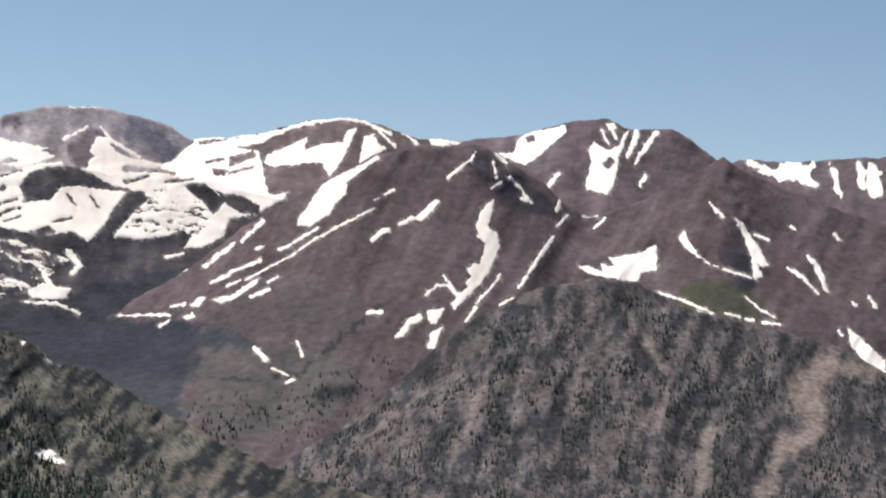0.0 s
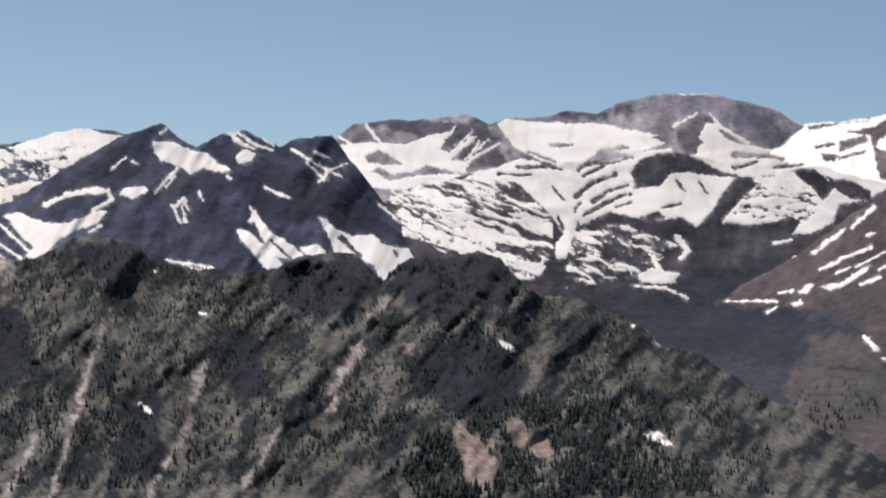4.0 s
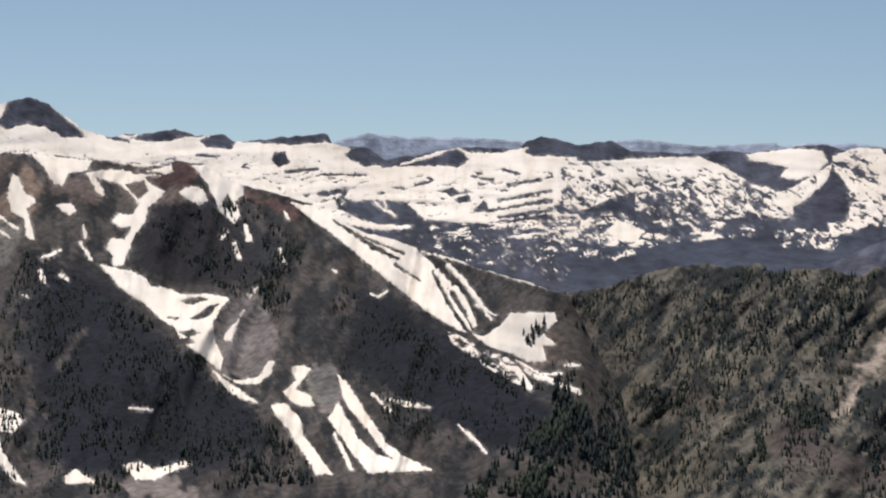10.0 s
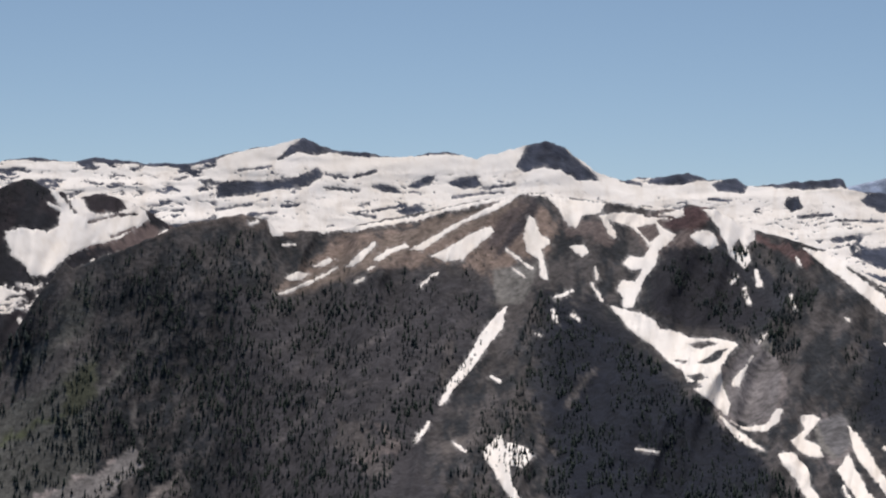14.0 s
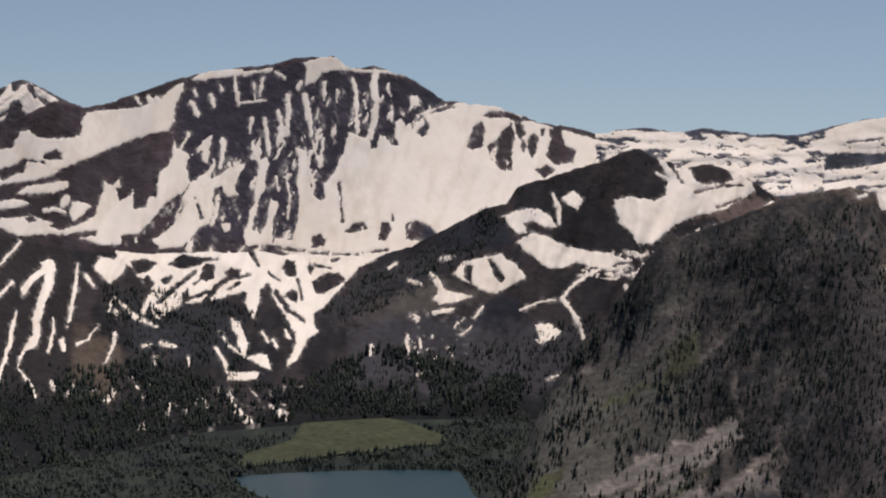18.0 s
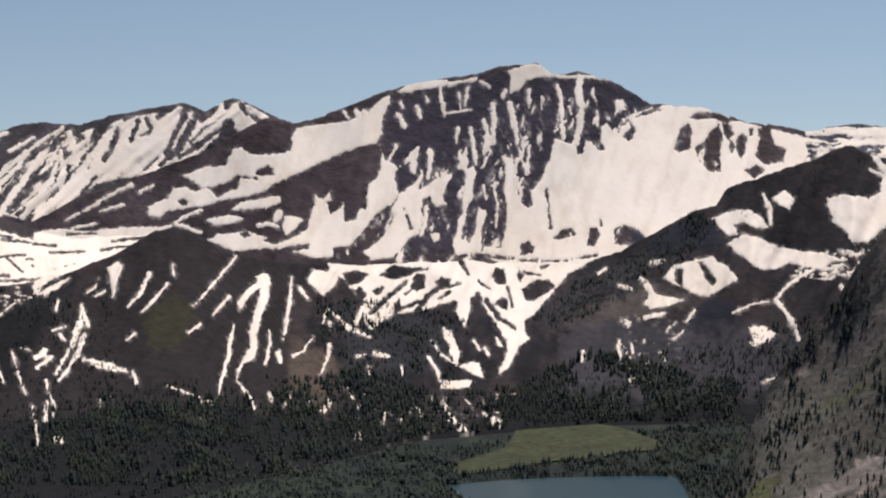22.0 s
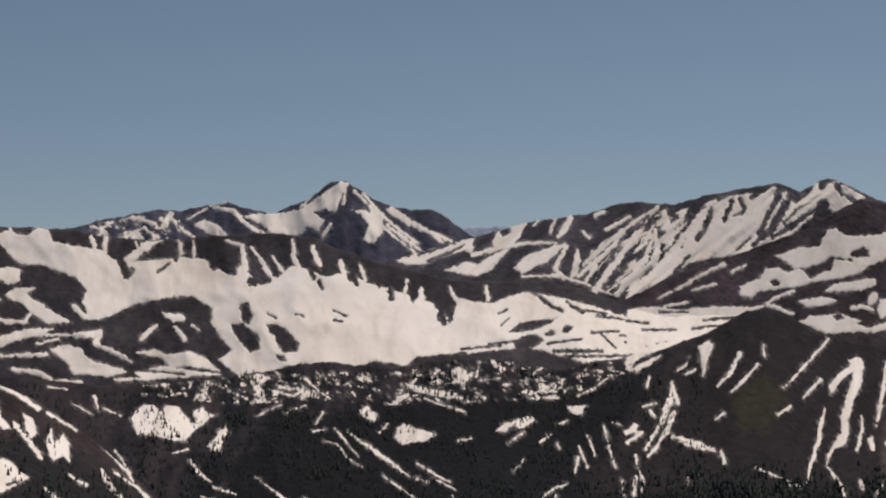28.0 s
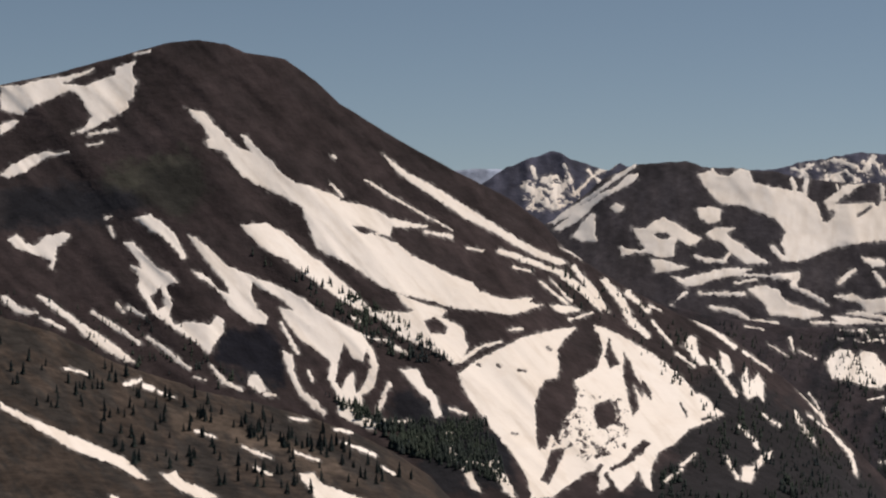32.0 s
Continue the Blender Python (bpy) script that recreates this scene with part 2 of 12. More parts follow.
def islands(keep):
    """The connected groups of kept cells, the largest first."""
    left = set(map(tuple, np.argwhere(keep)))
    out = []
    while left:
        stack = [left.pop()]
        one = []
        while stack:
            i, j = stack.pop()
            one.append((i, j))
            for q in ((i + 1, j), (i - 1, j), (i, j + 1), (i, j - 1)):
                if q in left:
                    left.remove(q)
                    stack.append(q)
        out.append(np.array(one))
    return sorted(out, key=len, reverse=True)


class Slope:
    """A mountainside seen from the summit: heights and bearings in degrees, distances in metres."""

    def __init__(self, name, label, crest, near, far, foot, color, seed, mat=SCREE, rib=(0.5, 0.4, 70.0),
                 bend=1.0, jag=0.065, lean=0.0, sharp=0.0, color2=None, step=STEP, category="mountain"):
        self.name, self.label, self.mat, self.seed, self.category = name, label, mat, seed, category
        self.lean = lean
        self.short = "a " + name.replace("_", " ")
        c = np.array(sorted(crest))
        az = np.arange(c[0, 0], c[-1, 0], step)
        top = np.interp(az, c[:, 0], c[:, 1])
        top = top + jag * fractal(az * 2.2, az * 0, seed + 50, 5, 0.7)
        if isinstance(foot, (int, float)):
            bottom = np.full(az.shape, float(foot))
        else:
            f = np.array(sorted(foot))
            bottom = np.interp(az, f[:, 0], f[:, 1])
        bottom = np.minimum(bottom, top - 0.2)
        rows = int(max(12, np.percentile(top - bottom, 85) / step))
        s = np.linspace(0, 1, rows)
        self.A = np.repeat(az[:, None], rows, 1)
        self.E = bottom[:, None] + (top - bottom)[:, None] * s[None, :]
        self.S = np.repeat(s[None, :], len(az), 0)

        def span(v):
            if isinstance(v, (int, float)):
                return np.full(az.shape, float(v))
            v = np.array(sorted(v))
            return np.interp(az, v[:, 0], v[:, 1])
        self.near, self.far = span(near), span(far)
        fx, fy, amp = rib
        fx, amp = fx * 0.7, amp * 0.30
        x = (self.A + self.E * lean) * fx
        relief = creased(x, self.E * fy, seed) * amp + fractal(self.A * 3.1, self.E * 3.1, seed + 9) * amp * 0.035
        relief += fractal(self.A * 7.3, self.E * 7.3, seed + 19, 3) * amp * 0.006
        relief += creased(x * 3.7 + 9, self.E * fy * 2.5, seed + 29, 3) * amp * sharp
        fade = np.minimum(1, self.S * 6)

        def calm(v):
            k = np.hanning(int(1.6 / step) * 2 + 1)
            k /= k.sum()
            return np.convolve(np.pad(v, len(k) // 2, mode="edge"), k, "valid")
        rise = np.clip((self.E - calm(bottom)[:, None]) / (calm(top) - calm(bottom))[:, None], 0.0, 1.25)
        self.R = self.near[:, None] + calm(self.far - self.near)[:, None] * rise ** bend - relief * fade
        self.settle()
        base = np.ones(self.A.shape + (3,)) * np.array(color) * HAZE_BLUE
        if color2:
            fine, crisp = (2.6, 1.9) if mat is SOIL else (1.3, 1.4)
            k = np.clip(0.5 + crisp * fractal((self.A + self.E * lean) * fine, self.E * fine * 0.6, seed + 77, 5, 0.75), 0, 1)[..., None]
            base = base * (1 - k) + np.array(color2) * HAZE_BLUE * k
        wash = fractal((self.A + self.E * lean) * 2.6, self.E * 0.8, seed + 57, 4, 0.7) + 0.6 * fractal(self.A * 0.8, self.E * 1.1, seed + 58, 3)
        self.cover = base * np.clip(1 + 0.30 * wash, 0.45, 1.7)[..., None]
        self.mask = np.full(self.a.shape, -9.0)
        self.owner = np.full(self.a.shape, -1)
        self.kinds = []
        self.least = 70     # snow smaller than this, in cells, counts among the scraps
        self.treeless = np.full(self.A.shape, -9.0)     # pale gullies keep clear of trees

    def settle(self):
        """The ground's points, and a finer grid for the snow upon it."""
        self.P = self.point(self.A, self.E, self.R)

        def fine(v):
            for _ in range(2):
                w = np.empty(((v.shape[0] - 1) * FINE + 1, v.shape[1]))
                w[::FINE] = v
                for k in range(1, FINE):
                    w[k::FINE] = v[:-1] + (v[1:] - v[:-1]) * (k / FINE)
                v = w.T
            return v
        self.a, self.e, self.r = fine(self.A), fine(self.E), fine(self.R)

    def crag(self, area, amp, fx=1.6, fy=0.5, soft=0.5):
        """Rock that stands forward in upright ribs and clefts."""
        d = in_area(*self.bent(self.A, self.E, self.seed + 8), area)
        k = np.clip(d / soft, 0, 1)
        rock = creased(self.A * fx, self.E * fy, self.seed + 93, 4) + 0.5 * fractal(self.A * 5, self.E * 5, self.seed + 94, 3)
        self.R = self.R - k * amp * (0.6 + rock)
        self.settle()

    def ease(self, area, wide):
        """Evens out the ribs and hollows within an outline."""
        step = self.A[1, 0] - self.A[0, 0]
        k = np.hanning(int(wide / step) * 2 + 1)
        k /= k.sum()
        pad = np.pad(self.R, ((len(k) // 2,) * 2, (0, 0)), mode="edge")
        even = np.apply_along_axis(lambda v: np.convolve(v, k, "valid"), 0, pad)
        w = np.clip(in_area(self.A, self.E, area) / 1.2, 0, 0.8)
        self.R = self.R * (1 - w) + even * w
        self.settle()

    def point(self, A, E, R):
        a, e = np.radians(A), np.radians(E)
        # R counts along the level, so that a column of the grid stands in one upright plane
        return np.stack([-np.sin(a) * R, np.cos(a) * R, np.tan(e) * R], -1) + EYE

    def box(self, pts, pad, grid=None):
        a = [p[0] for p in pts]
        grid = self.a if grid is None else grid
        i0, i1 = np.searchsorted(grid[:, 0], (min(a) - pad, max(a) + pad))
        return slice(i0, i1)

    def lay(self, m, w, kind):
        if w.stop - w.start < 2:
            return
        better = m > self.mask[w]
        self.mask[w] = np.where(better, m, self.mask[w])
        self.owner[w] = np.where(better & (m > -0.1), len(self.kinds), self.owner[w])
        self.kinds.append(kind)

    def bent(self, A, E, k):
        """The grid's own coordinates, wavered, so that outlines run unevenly."""
        a = A + 0.10 * fractal(A * 1.7, E * 1.7, k, 3, 0.6)
        return a, E + 0.07 * fractal(A * 1.9 + 40, E * 2.1, k + 3, 3, 0.6)

    def snow(self, line, rag=0.04):
        """One snow patch along a line of (bearing, height, width)."""
        w = self.box(line, max(p[2] for p in line) + 0.4)
        A, E = self.a[w], self.e[w]
        wide = sum(p[2] for p in line) / len(line)
        k = self.seed + 31 + len(self.kinds)
        (a0, e0), (a1, e1) = line[0][:2], line[-1][:2]
        run = math.hypot(a1 - a0, e1 - e0) + 1e-6
        ca, se = ((a1 - a0) / run, (e1 - e0) / run) if len(line) > 1 else (1.0, 0.0)
        along, across = A * ca + E * se, E * ca - A * se
        rag += 0.12 * wide if run < 1.5 * wide else 0.0
        m = off_line(*self.bent(A, E, self.seed + 5), line, True) + (rag + 0.15 * wide) * (0.8 * fractal(along * 2.4, across * 7, k, 2, 0.6) + 0.4 * fractal(A * 1.9, E * 2.3, k + 5, 2))
        self.lay(m, w, "patch")

    def field(self, area, rag=0.13):
        """One snow field with a closed outline of (bearing, height)."""
        w = self.box(area, 0.4)
        A, E = self.a[w], self.e[w]
        k = self.seed + 41 + len(self.kinds)
        m = in_area(*self.bent(A, E, self.seed + 5), area) + rag * (1.0 * fractal(A * 2.6, E * 3.2, k, 3, 0.6) + 0.4 * fractal((A + E * self.lean) * 9, E * 3.5, k + 7, 1, 0.8))
        self.lay(m, w, "field")

    def near_true(self, A, E, k):
        """The grid's own coordinates, wavered a little."""
        a = A + 0.028 * fractal(A * 6.5, E * 6.5, k, 3, 0.65)
        return a, E + 0.024 * fractal(A * 6.9 + 40, E * 7.1, k + 3, 3, 0.65)

    def drift(self, area, rag=0.018):
        """A snow field with a closed, true outline of (bearing, height)."""
        w = self.box(area, 0.25)
        if w.stop - w.start < 2:
            return
        A, E = self.a[w], self.e[w]
        k = self.seed + 43 + len(self.kinds)
        m = in_area(*self.near_true(A, E, k), area) + rag * fractal(A * 14, E * 14, k + 7, 2, 0.8)
        self.lay(m, w, "field")

    def streak(self, line, rag=0.010):
        """A narrow strip of snow along a line of (bearing, height, width)."""
        w = self.box(line, max(p[2] for p in line) + 0.2)
        if w.stop - w.start < 2:
            return
        A, E = self.a[w], self.e[w]
        k = self.seed + 33 + len(self.kinds)
        a, e = self.near_true(A, E, k)
        m = off_line(a, e, line) + (rag + 0.10 * max(p[2] for p in line)) * fractal(A * 12, E * 9, k + 7, 2, 0.8)
        self.lay(m, w, "patch")

    def rock(self, area, rag=0.016):
        """Bare rock with a closed, true outline amid the snow."""
        w = self.box(area, 0.25)
        if w.stop - w.start < 2:
            return
        A, E = self.a[w], self.e[w]
        k = self.seed + 53 + len(area)
        m = -in_area(*self.near_true(A, E, k), area) - rag * fractal(A * 14, E * 14, k + 7, 2, 0.8)
        self.mask[w] = np.minimum(self.mask[w], m)

    def rib(self, line, rag=0.008):
        """A thin rib of rock that parts the snow along a line of (bearing, height, width)."""
        w = self.box(line, max(p[2] for p in line) + 0.2)
        if w.stop - w.start < 2:
            return
        A, E = self.a[w], self.e[w]
        k = self.seed + 63 + len(line)
        m = -off_line(*self.near_true(A, E, k), line) - 0.012 - (rag + 0.12 * max(p[2] for p in line)) * fractal(A * 11, E * 8, k, 2, 0.8)
        self.mask[w] = np.minimum(self.mask[w], m)

    def crumble(self):
        """Edges of all snow break up into scallops, scraps and small bare spots."""
        near = np.exp(-(self.mask / 0.10) ** 2)
        A, E = self.a + self.e * self.lean, self.e
        n = fractal(A * 5, E * 5, self.seed + 301, 5, 0.8) + 0.5 * creased(A * 10, E * 5, self.seed + 311, 3)
        n = n - n.mean()
        self.mask = np.where(self.mask > -1, self.mask + near * (0.024 * n - 0.002), self.mask)
        wide = np.exp(-(self.mask / 0.15) ** 2)
        grain = fractal(A * 21, E * 21, self.seed + 321, 2, 0.9)
        self.mask = np.where(self.mask > -1, self.mask + wide * 0.007 * grain, self.mask)

    def scatter(self):
        """Grains of snow too small to lie as patches whiten the ground beside the snow."""
        m = self.mask[::FINE, ::FINE][:self.A.shape[0], :self.A.shape[1]]
        A, E = self.A + self.E * self.lean, self.E
        n = fractal(A * 9, E * 7, self.seed + 331, 3, 0.8)
        k = np.clip(1 + m / 0.07, 0, 1) * np.clip(0.18 + 0.8 * n, 0, 0.6)
        k = np.where(m > -1, k, 0)[..., None]
        self.cover = self.cover * (1 - k) + np.array((0.62, 0.58, 0.55)) * k

    def worn(self):
        """How clean the snow is: thin rims are grey with grit, and faint dusty bands cross the fields."""
        A, E = self.a + self.e * self.lean, self.e
        n = fractal(A * 7, E * 6, self.seed + 341, 3, 0.8)
        rim = np.clip(1 - self.mask / 0.055, 0, 1) * np.clip(0.36 + 1.0 * n, 0, 1)
        band = np.clip(fractal(A * 3.0, E * 0.8, self.seed + 351, 4, 0.75) * 1.6 - 0.15, 0, 1)
        return 1 - np.clip(0.36 * rim, 0, 0.75)[..., None] * np.array((0.62, 0.66, 0.68)) - (0.24 * band)[..., None] * np.array((0.40, 0.47, 0.56))

    def flecks(self, area, share, fx, fy, lean=0.0, seed=0, soft=0.6):
        """Scattered snow within an outline: share of cover, grain across and up, lean of the streaks."""
        w = self.box(area, 0.3)
        A, E = self.a[w], self.e[w]
        d = in_area(A, E, area)
        A, E = self.bent(A, E, self.seed + 13)
        x, y = (A + E * lean) * fx, E * fy
        x = x + 0.55 * fractal(x * 0.7, y * 0.7, self.seed + 95 + seed, 3, 0.6)
        v = fractal(x, y, self.seed + 91 + seed, 5, 0.74) + 0.35 * creased(x * 0.6, y * 0.8, self.seed + 97 + seed, 4)
        m = (v - np.quantile(v[d > 0], 1 - share)) * 0.16
        m = np.where(d > 0, m, -9) - 0.10 * np.clip(1 - d / soft, 0, 1)
        self.lay(m, w, "flecks")

    def gaps(self, area, share, fx, fy, lean=0.0, seed=0):
        """Rocks that show through snow within an outline: share of the ground laid bare."""
        w = self.box(area, 0.3)
        A, E = self.a[w], self.e[w]
        d = in_area(A, E, area)
        A, E = self.bent(A, E, self.seed + 15)
        x, y = (A + E * lean) * fx, E * fy
        x = x + 0.5 * fractal(x * 0.7, y * 0.7, self.seed + 195 + seed, 3, 0.6)
        v = fractal(x, y, self.seed + 191 + seed, 5, 0.74) + 0.35 * creased(x * 0.6, y * 0.8, self.seed + 197 + seed, 4)
        m = (np.quantile(v[d > 0], 1 - share) - v) * 0.16 + 0.10 * np.clip(1 - d / 0.3, 0, 1)
        self.mask[w] = np.where(d > 0, np.minimum(self.mask[w], m), self.mask[w])

    def tint(self, line, color, rag=0.12, soft=0.12):
        """Recolours ground along a line: another cover, or shade put into the colour."""
        w = self.box(line, max(p[2] for p in line) + 0.6, self.A)
        A, E = self.A[w], self.E[w]
        wide = max(p[2] for p in line)
        k = self.seed + 71 + len(line)
        a = A + 0.45 * wide * fractal(A * 0.9 / wide, E * 0.9 / wide, k + 4, 4, 0.7)
        e = E + 0.45 * wide * fractal(A * 0.9 / wide + 31, E * 0.9 / wide, k + 8, 4, 0.7)
        m = off_line(a, e, line) + (min(rag, 0.3 * wide) + 0.06 * wide) * fractal((A + E * self.lean) * 4.5, E * 4, k, 5, 0.8)
        if max(color) > 0.14:
            self.treeless[w] = np.maximum(self.treeless[w], m)
        k = np.clip(m / soft, 0, 1)[..., None]
        self.cover[w] = self.cover[w] * (1 - k) + np.array(color) * HAZE_BLUE * k

    def tint_area(self, area, color, rag=0.4, soft=0.3):
        w = self.box(area, 0.4, self.A)
        A, E = self.A[w], self.E[w]
        m = in_area(A, E, area) + rag * fractal(A * 3, E * 4, self.seed + 81, 4, 0.7)
        k = np.clip(m / soft, 0, 1)[..., None]
        self.cover[w] = self.cover[w] * (1 - k) + np.array(color) * HAZE_BLUE * k

    def build(self):
        """The ground, with a foot down to the valley and a back side, and the snow upon it."""
        n = self.A.shape[0]
        P = self.P
        low = []
        for k, (dr, z) in enumerate(((40, None), (90, FLOOR - 30))):
            q = P[:, 0].copy()
            r = np.maximum(self.near - dr, 30)
            q[:, :2] *= (r / self.near)[:, None]
            q[:, 2] = np.minimum(P[:, 0, 2] - 25, FLOOR + 60) if z is None else z
            low.append(q)
        behind = []
        for dr, drop in ((60, 0.35), (220, 0.6), (420, 0.75)):
            q = P[:, -1].copy()
            top = P[:, -1, 2]
            r = self.far
            q[:, :2] *= ((r + dr) / r)[:, None]
            q[:, 2] = np.maximum(top - dr * drop, FLOOR - 30)
            behind.append(q)
        full = np.concatenate([np.stack(low[::-1], 1), P, np.stack(behind, 1)], 1)
        if self.kinds:
            self.crumble()
            self.scatter()
        cov = np.concatenate([self.cover[:, :1]] * 2 + [self.cover] + [self.cover[:, -1:]] * 3, 1)
        self.ob = tagged(new(self.name, grid_mesh(self.name, full, None, cov, self.mat)), self.label, self.category, kind="structure")
        if self.kinds:
            tone = self.worn()
            thick = 0.00025
            m = np.clip(self.mask, -0.12, 0.10)
            lift = self.r * thick * np.where(m > 0, np.minimum(m / 0.03, 1), m / 0.05)
            Q = self.point(self.a, self.e, self.r - lift * 0.6)
            Q[..., 2] += lift * 0.7
            on = (self.mask > 0)
            cell = on[:-1, :-1] | on[1:, :-1] | on[1:, 1:] | on[:-1, 1:]
            own = np.maximum(np.maximum(self.owner[:-1, :-1], self.owner[1:, :-1]), np.maximum(self.owner[1:, 1:], self.owner[:-1, 1:]))
            deep = self.mask > 0.1
            deep = deep[:-1, :-1] & deep[1:, :-1] & deep[1:, 1:] & deep[:-1, 1:]
            crumbs = np.zeros(cell.shape, bool)
            for k, kind in enumerate(self.kinds):
                keep = cell & (own == k)
                if kind == "flecks":
                    if keep.any():
                        me = grid_mesh("snow_remnants", Q, keep, tone, SNOW, full=deep)
                        tagged(new("snow_remnants", me), "scattered remnants of old snow among rocks", "snow", "scattered snow", "stuff")
                    continue
                pieces = islands(keep)
                for one in pieces[1:] if pieces else []:
                    crumbs[one[:, 0], one[:, 1]] = True
                if not pieces or len(pieces[0]) < self.least:
                    crumbs |= keep
                    continue
                only = np.zeros(cell.shape, bool)
                only[pieces[0][:, 0], pieces[0][:, 1]] = True
                word = "snow_field" if kind == "field" else "snow_patch"
                me = grid_mesh(word, Q, only, tone, SNOW, full=deep)
                size = "broad white field" if kind == "field" else "narrow white strip"
                tagged(new(word, me), size + " of old snow on " + self.short, "snow", "snow on " + self.name.replace("_", " "))
            if crumbs.any():
                me = grid_mesh("snow_crumbs", Q, crumbs, tone, SNOW)
                tagged(new("snow_crumbs", me), "small loose scraps of old snow", "snow", "scattered snow", "stuff")
        return self.ob

    def spots(self, area, count, seed, clear=True, patchy=1.6):
        """Places for trees within an outline: points on the ground."""
        rng = np.random.default_rng(seed)
        a = np.array(area)
        lo, hi = a.min(0), a.max(0)
        A, E = rng.uniform(lo[0], hi[0], count * 4), rng.uniform(lo[1], hi[1], count * 4)
        ok = in_area(A, E, area) > 0
        clump = fractal(A * 1.3, E * 1.1, seed + 3, 4, 0.75)
        ok &= rng.uniform(-0.75, 0.5, A.shape) < clump * patchy
        A, E = A[ok][:count], E[ok][:count]
        i = np.clip(((A - self.A[0, 0]) / (self.A[1, 0] - self.A[0, 0])), 0, self.A.shape[0] - 2)
        i0 = i.astype(int)
        bot, top = self.E[i0, 0], self.E[i0, -1]
        f = (E - bot) / (top - bot)
        ok = (f > 0.0) & (f < 0.995)
        i0, f = i0[ok], f[ok]
        jf = f * (self.A.shape[1] - 1)
        j0 = np.minimum(jf.astype(int), self.A.shape[1] - 2)
        u, v = (i[ok] - i0)[:, None], (jf - j0)[:, None]
        p = (self.P[i0, j0] * (1 - u) + self.P[i0 + 1, j0] * u) * (1 - v) + (self.P[i0, j0 + 1] * (1 - u) + self.P[i0 + 1, j0 + 1] * u) * v
        if clear:
            p = p[(self.mask[i0 * FINE, j0 * FINE] < -0.02) & (self.treeless[i0, j0] < 0.0)]
        return p


def conifers(name, label, pts, tall, seed, full=1.0):
    """Many small conifers as one wood: each a slender ragged crown of two tiers."""
    rng = np.random.default_rng(seed)
    n, k = len(pts), 5
    h = tall * rng.uniform(0.4, 1.3, n) * np.clip(1 + 0.5 * fractal(pts[:, 0] / 55, pts[:, 1] / 55, seed, 3), 0.5, 1.7)
    w = h * rng.uniform(0.14, 0.26, n) * full
    verts, tris, base = [], [], 0
    for lo, hi, wide in ((0.04, 0.66, 1.0), (0.42, 1.0, 0.62)):
        ang = rng.uniform(0, 6.283, n)[:, None] + np.arange(k)[None] * (2 * math.pi / k)
        rad = (w * wide)[:, None] * rng.uniform(0.7, 1.25, (n, k))
        ring = np.stack([pts[:, None, 0] + np.cos(ang) * rad, pts[:, None, 1] + np.sin(ang) * rad,
                         (pts[:, 2] + h * lo)[:, None] + h[:, None] * rng.uniform(-0.05, 0.05, (n, k))], -1)
        tip = pts + np.stack([rng.uniform(-.03, .03, n) * h, rng.uniform(-.03, .03, n) * h, h * hi], -1)
        v = np.concatenate([ring, tip[:, None]], 1).reshape(-1, 3)
        b = base + np.arange(n)[:, None, None] * (k + 1)
        t = np.array([[q, (q + 1) % k, k] for q in range(k)])[None] + b
        verts.append(v)
        tris.append(t.reshape(-1, 3))
        base += len(v)
    # both tiers of a tree share one bottom ring corner, so that a tree keeps one shade
    me = tri_mesh(name, np.concatenate(verts), np.concatenate(tris), NEEDLES)
    return tagged(new(name, me), label, "forest", kind="stuff")


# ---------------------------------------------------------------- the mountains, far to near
# distance haze is put into this range's base colour
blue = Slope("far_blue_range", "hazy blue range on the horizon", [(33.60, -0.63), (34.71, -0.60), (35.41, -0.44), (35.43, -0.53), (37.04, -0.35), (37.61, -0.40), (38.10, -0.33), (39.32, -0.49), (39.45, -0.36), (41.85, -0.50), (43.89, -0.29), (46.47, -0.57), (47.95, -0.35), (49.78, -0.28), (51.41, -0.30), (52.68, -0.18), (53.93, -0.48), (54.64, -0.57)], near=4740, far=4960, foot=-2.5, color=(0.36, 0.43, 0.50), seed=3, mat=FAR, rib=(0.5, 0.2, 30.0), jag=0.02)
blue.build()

# haze held by the base colour here too
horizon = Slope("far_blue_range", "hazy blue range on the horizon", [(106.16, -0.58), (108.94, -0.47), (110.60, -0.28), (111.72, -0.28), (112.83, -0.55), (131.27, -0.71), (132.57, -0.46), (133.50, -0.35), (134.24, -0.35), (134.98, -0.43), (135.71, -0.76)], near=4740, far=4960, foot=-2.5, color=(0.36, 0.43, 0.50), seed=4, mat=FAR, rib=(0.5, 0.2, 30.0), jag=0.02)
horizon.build()

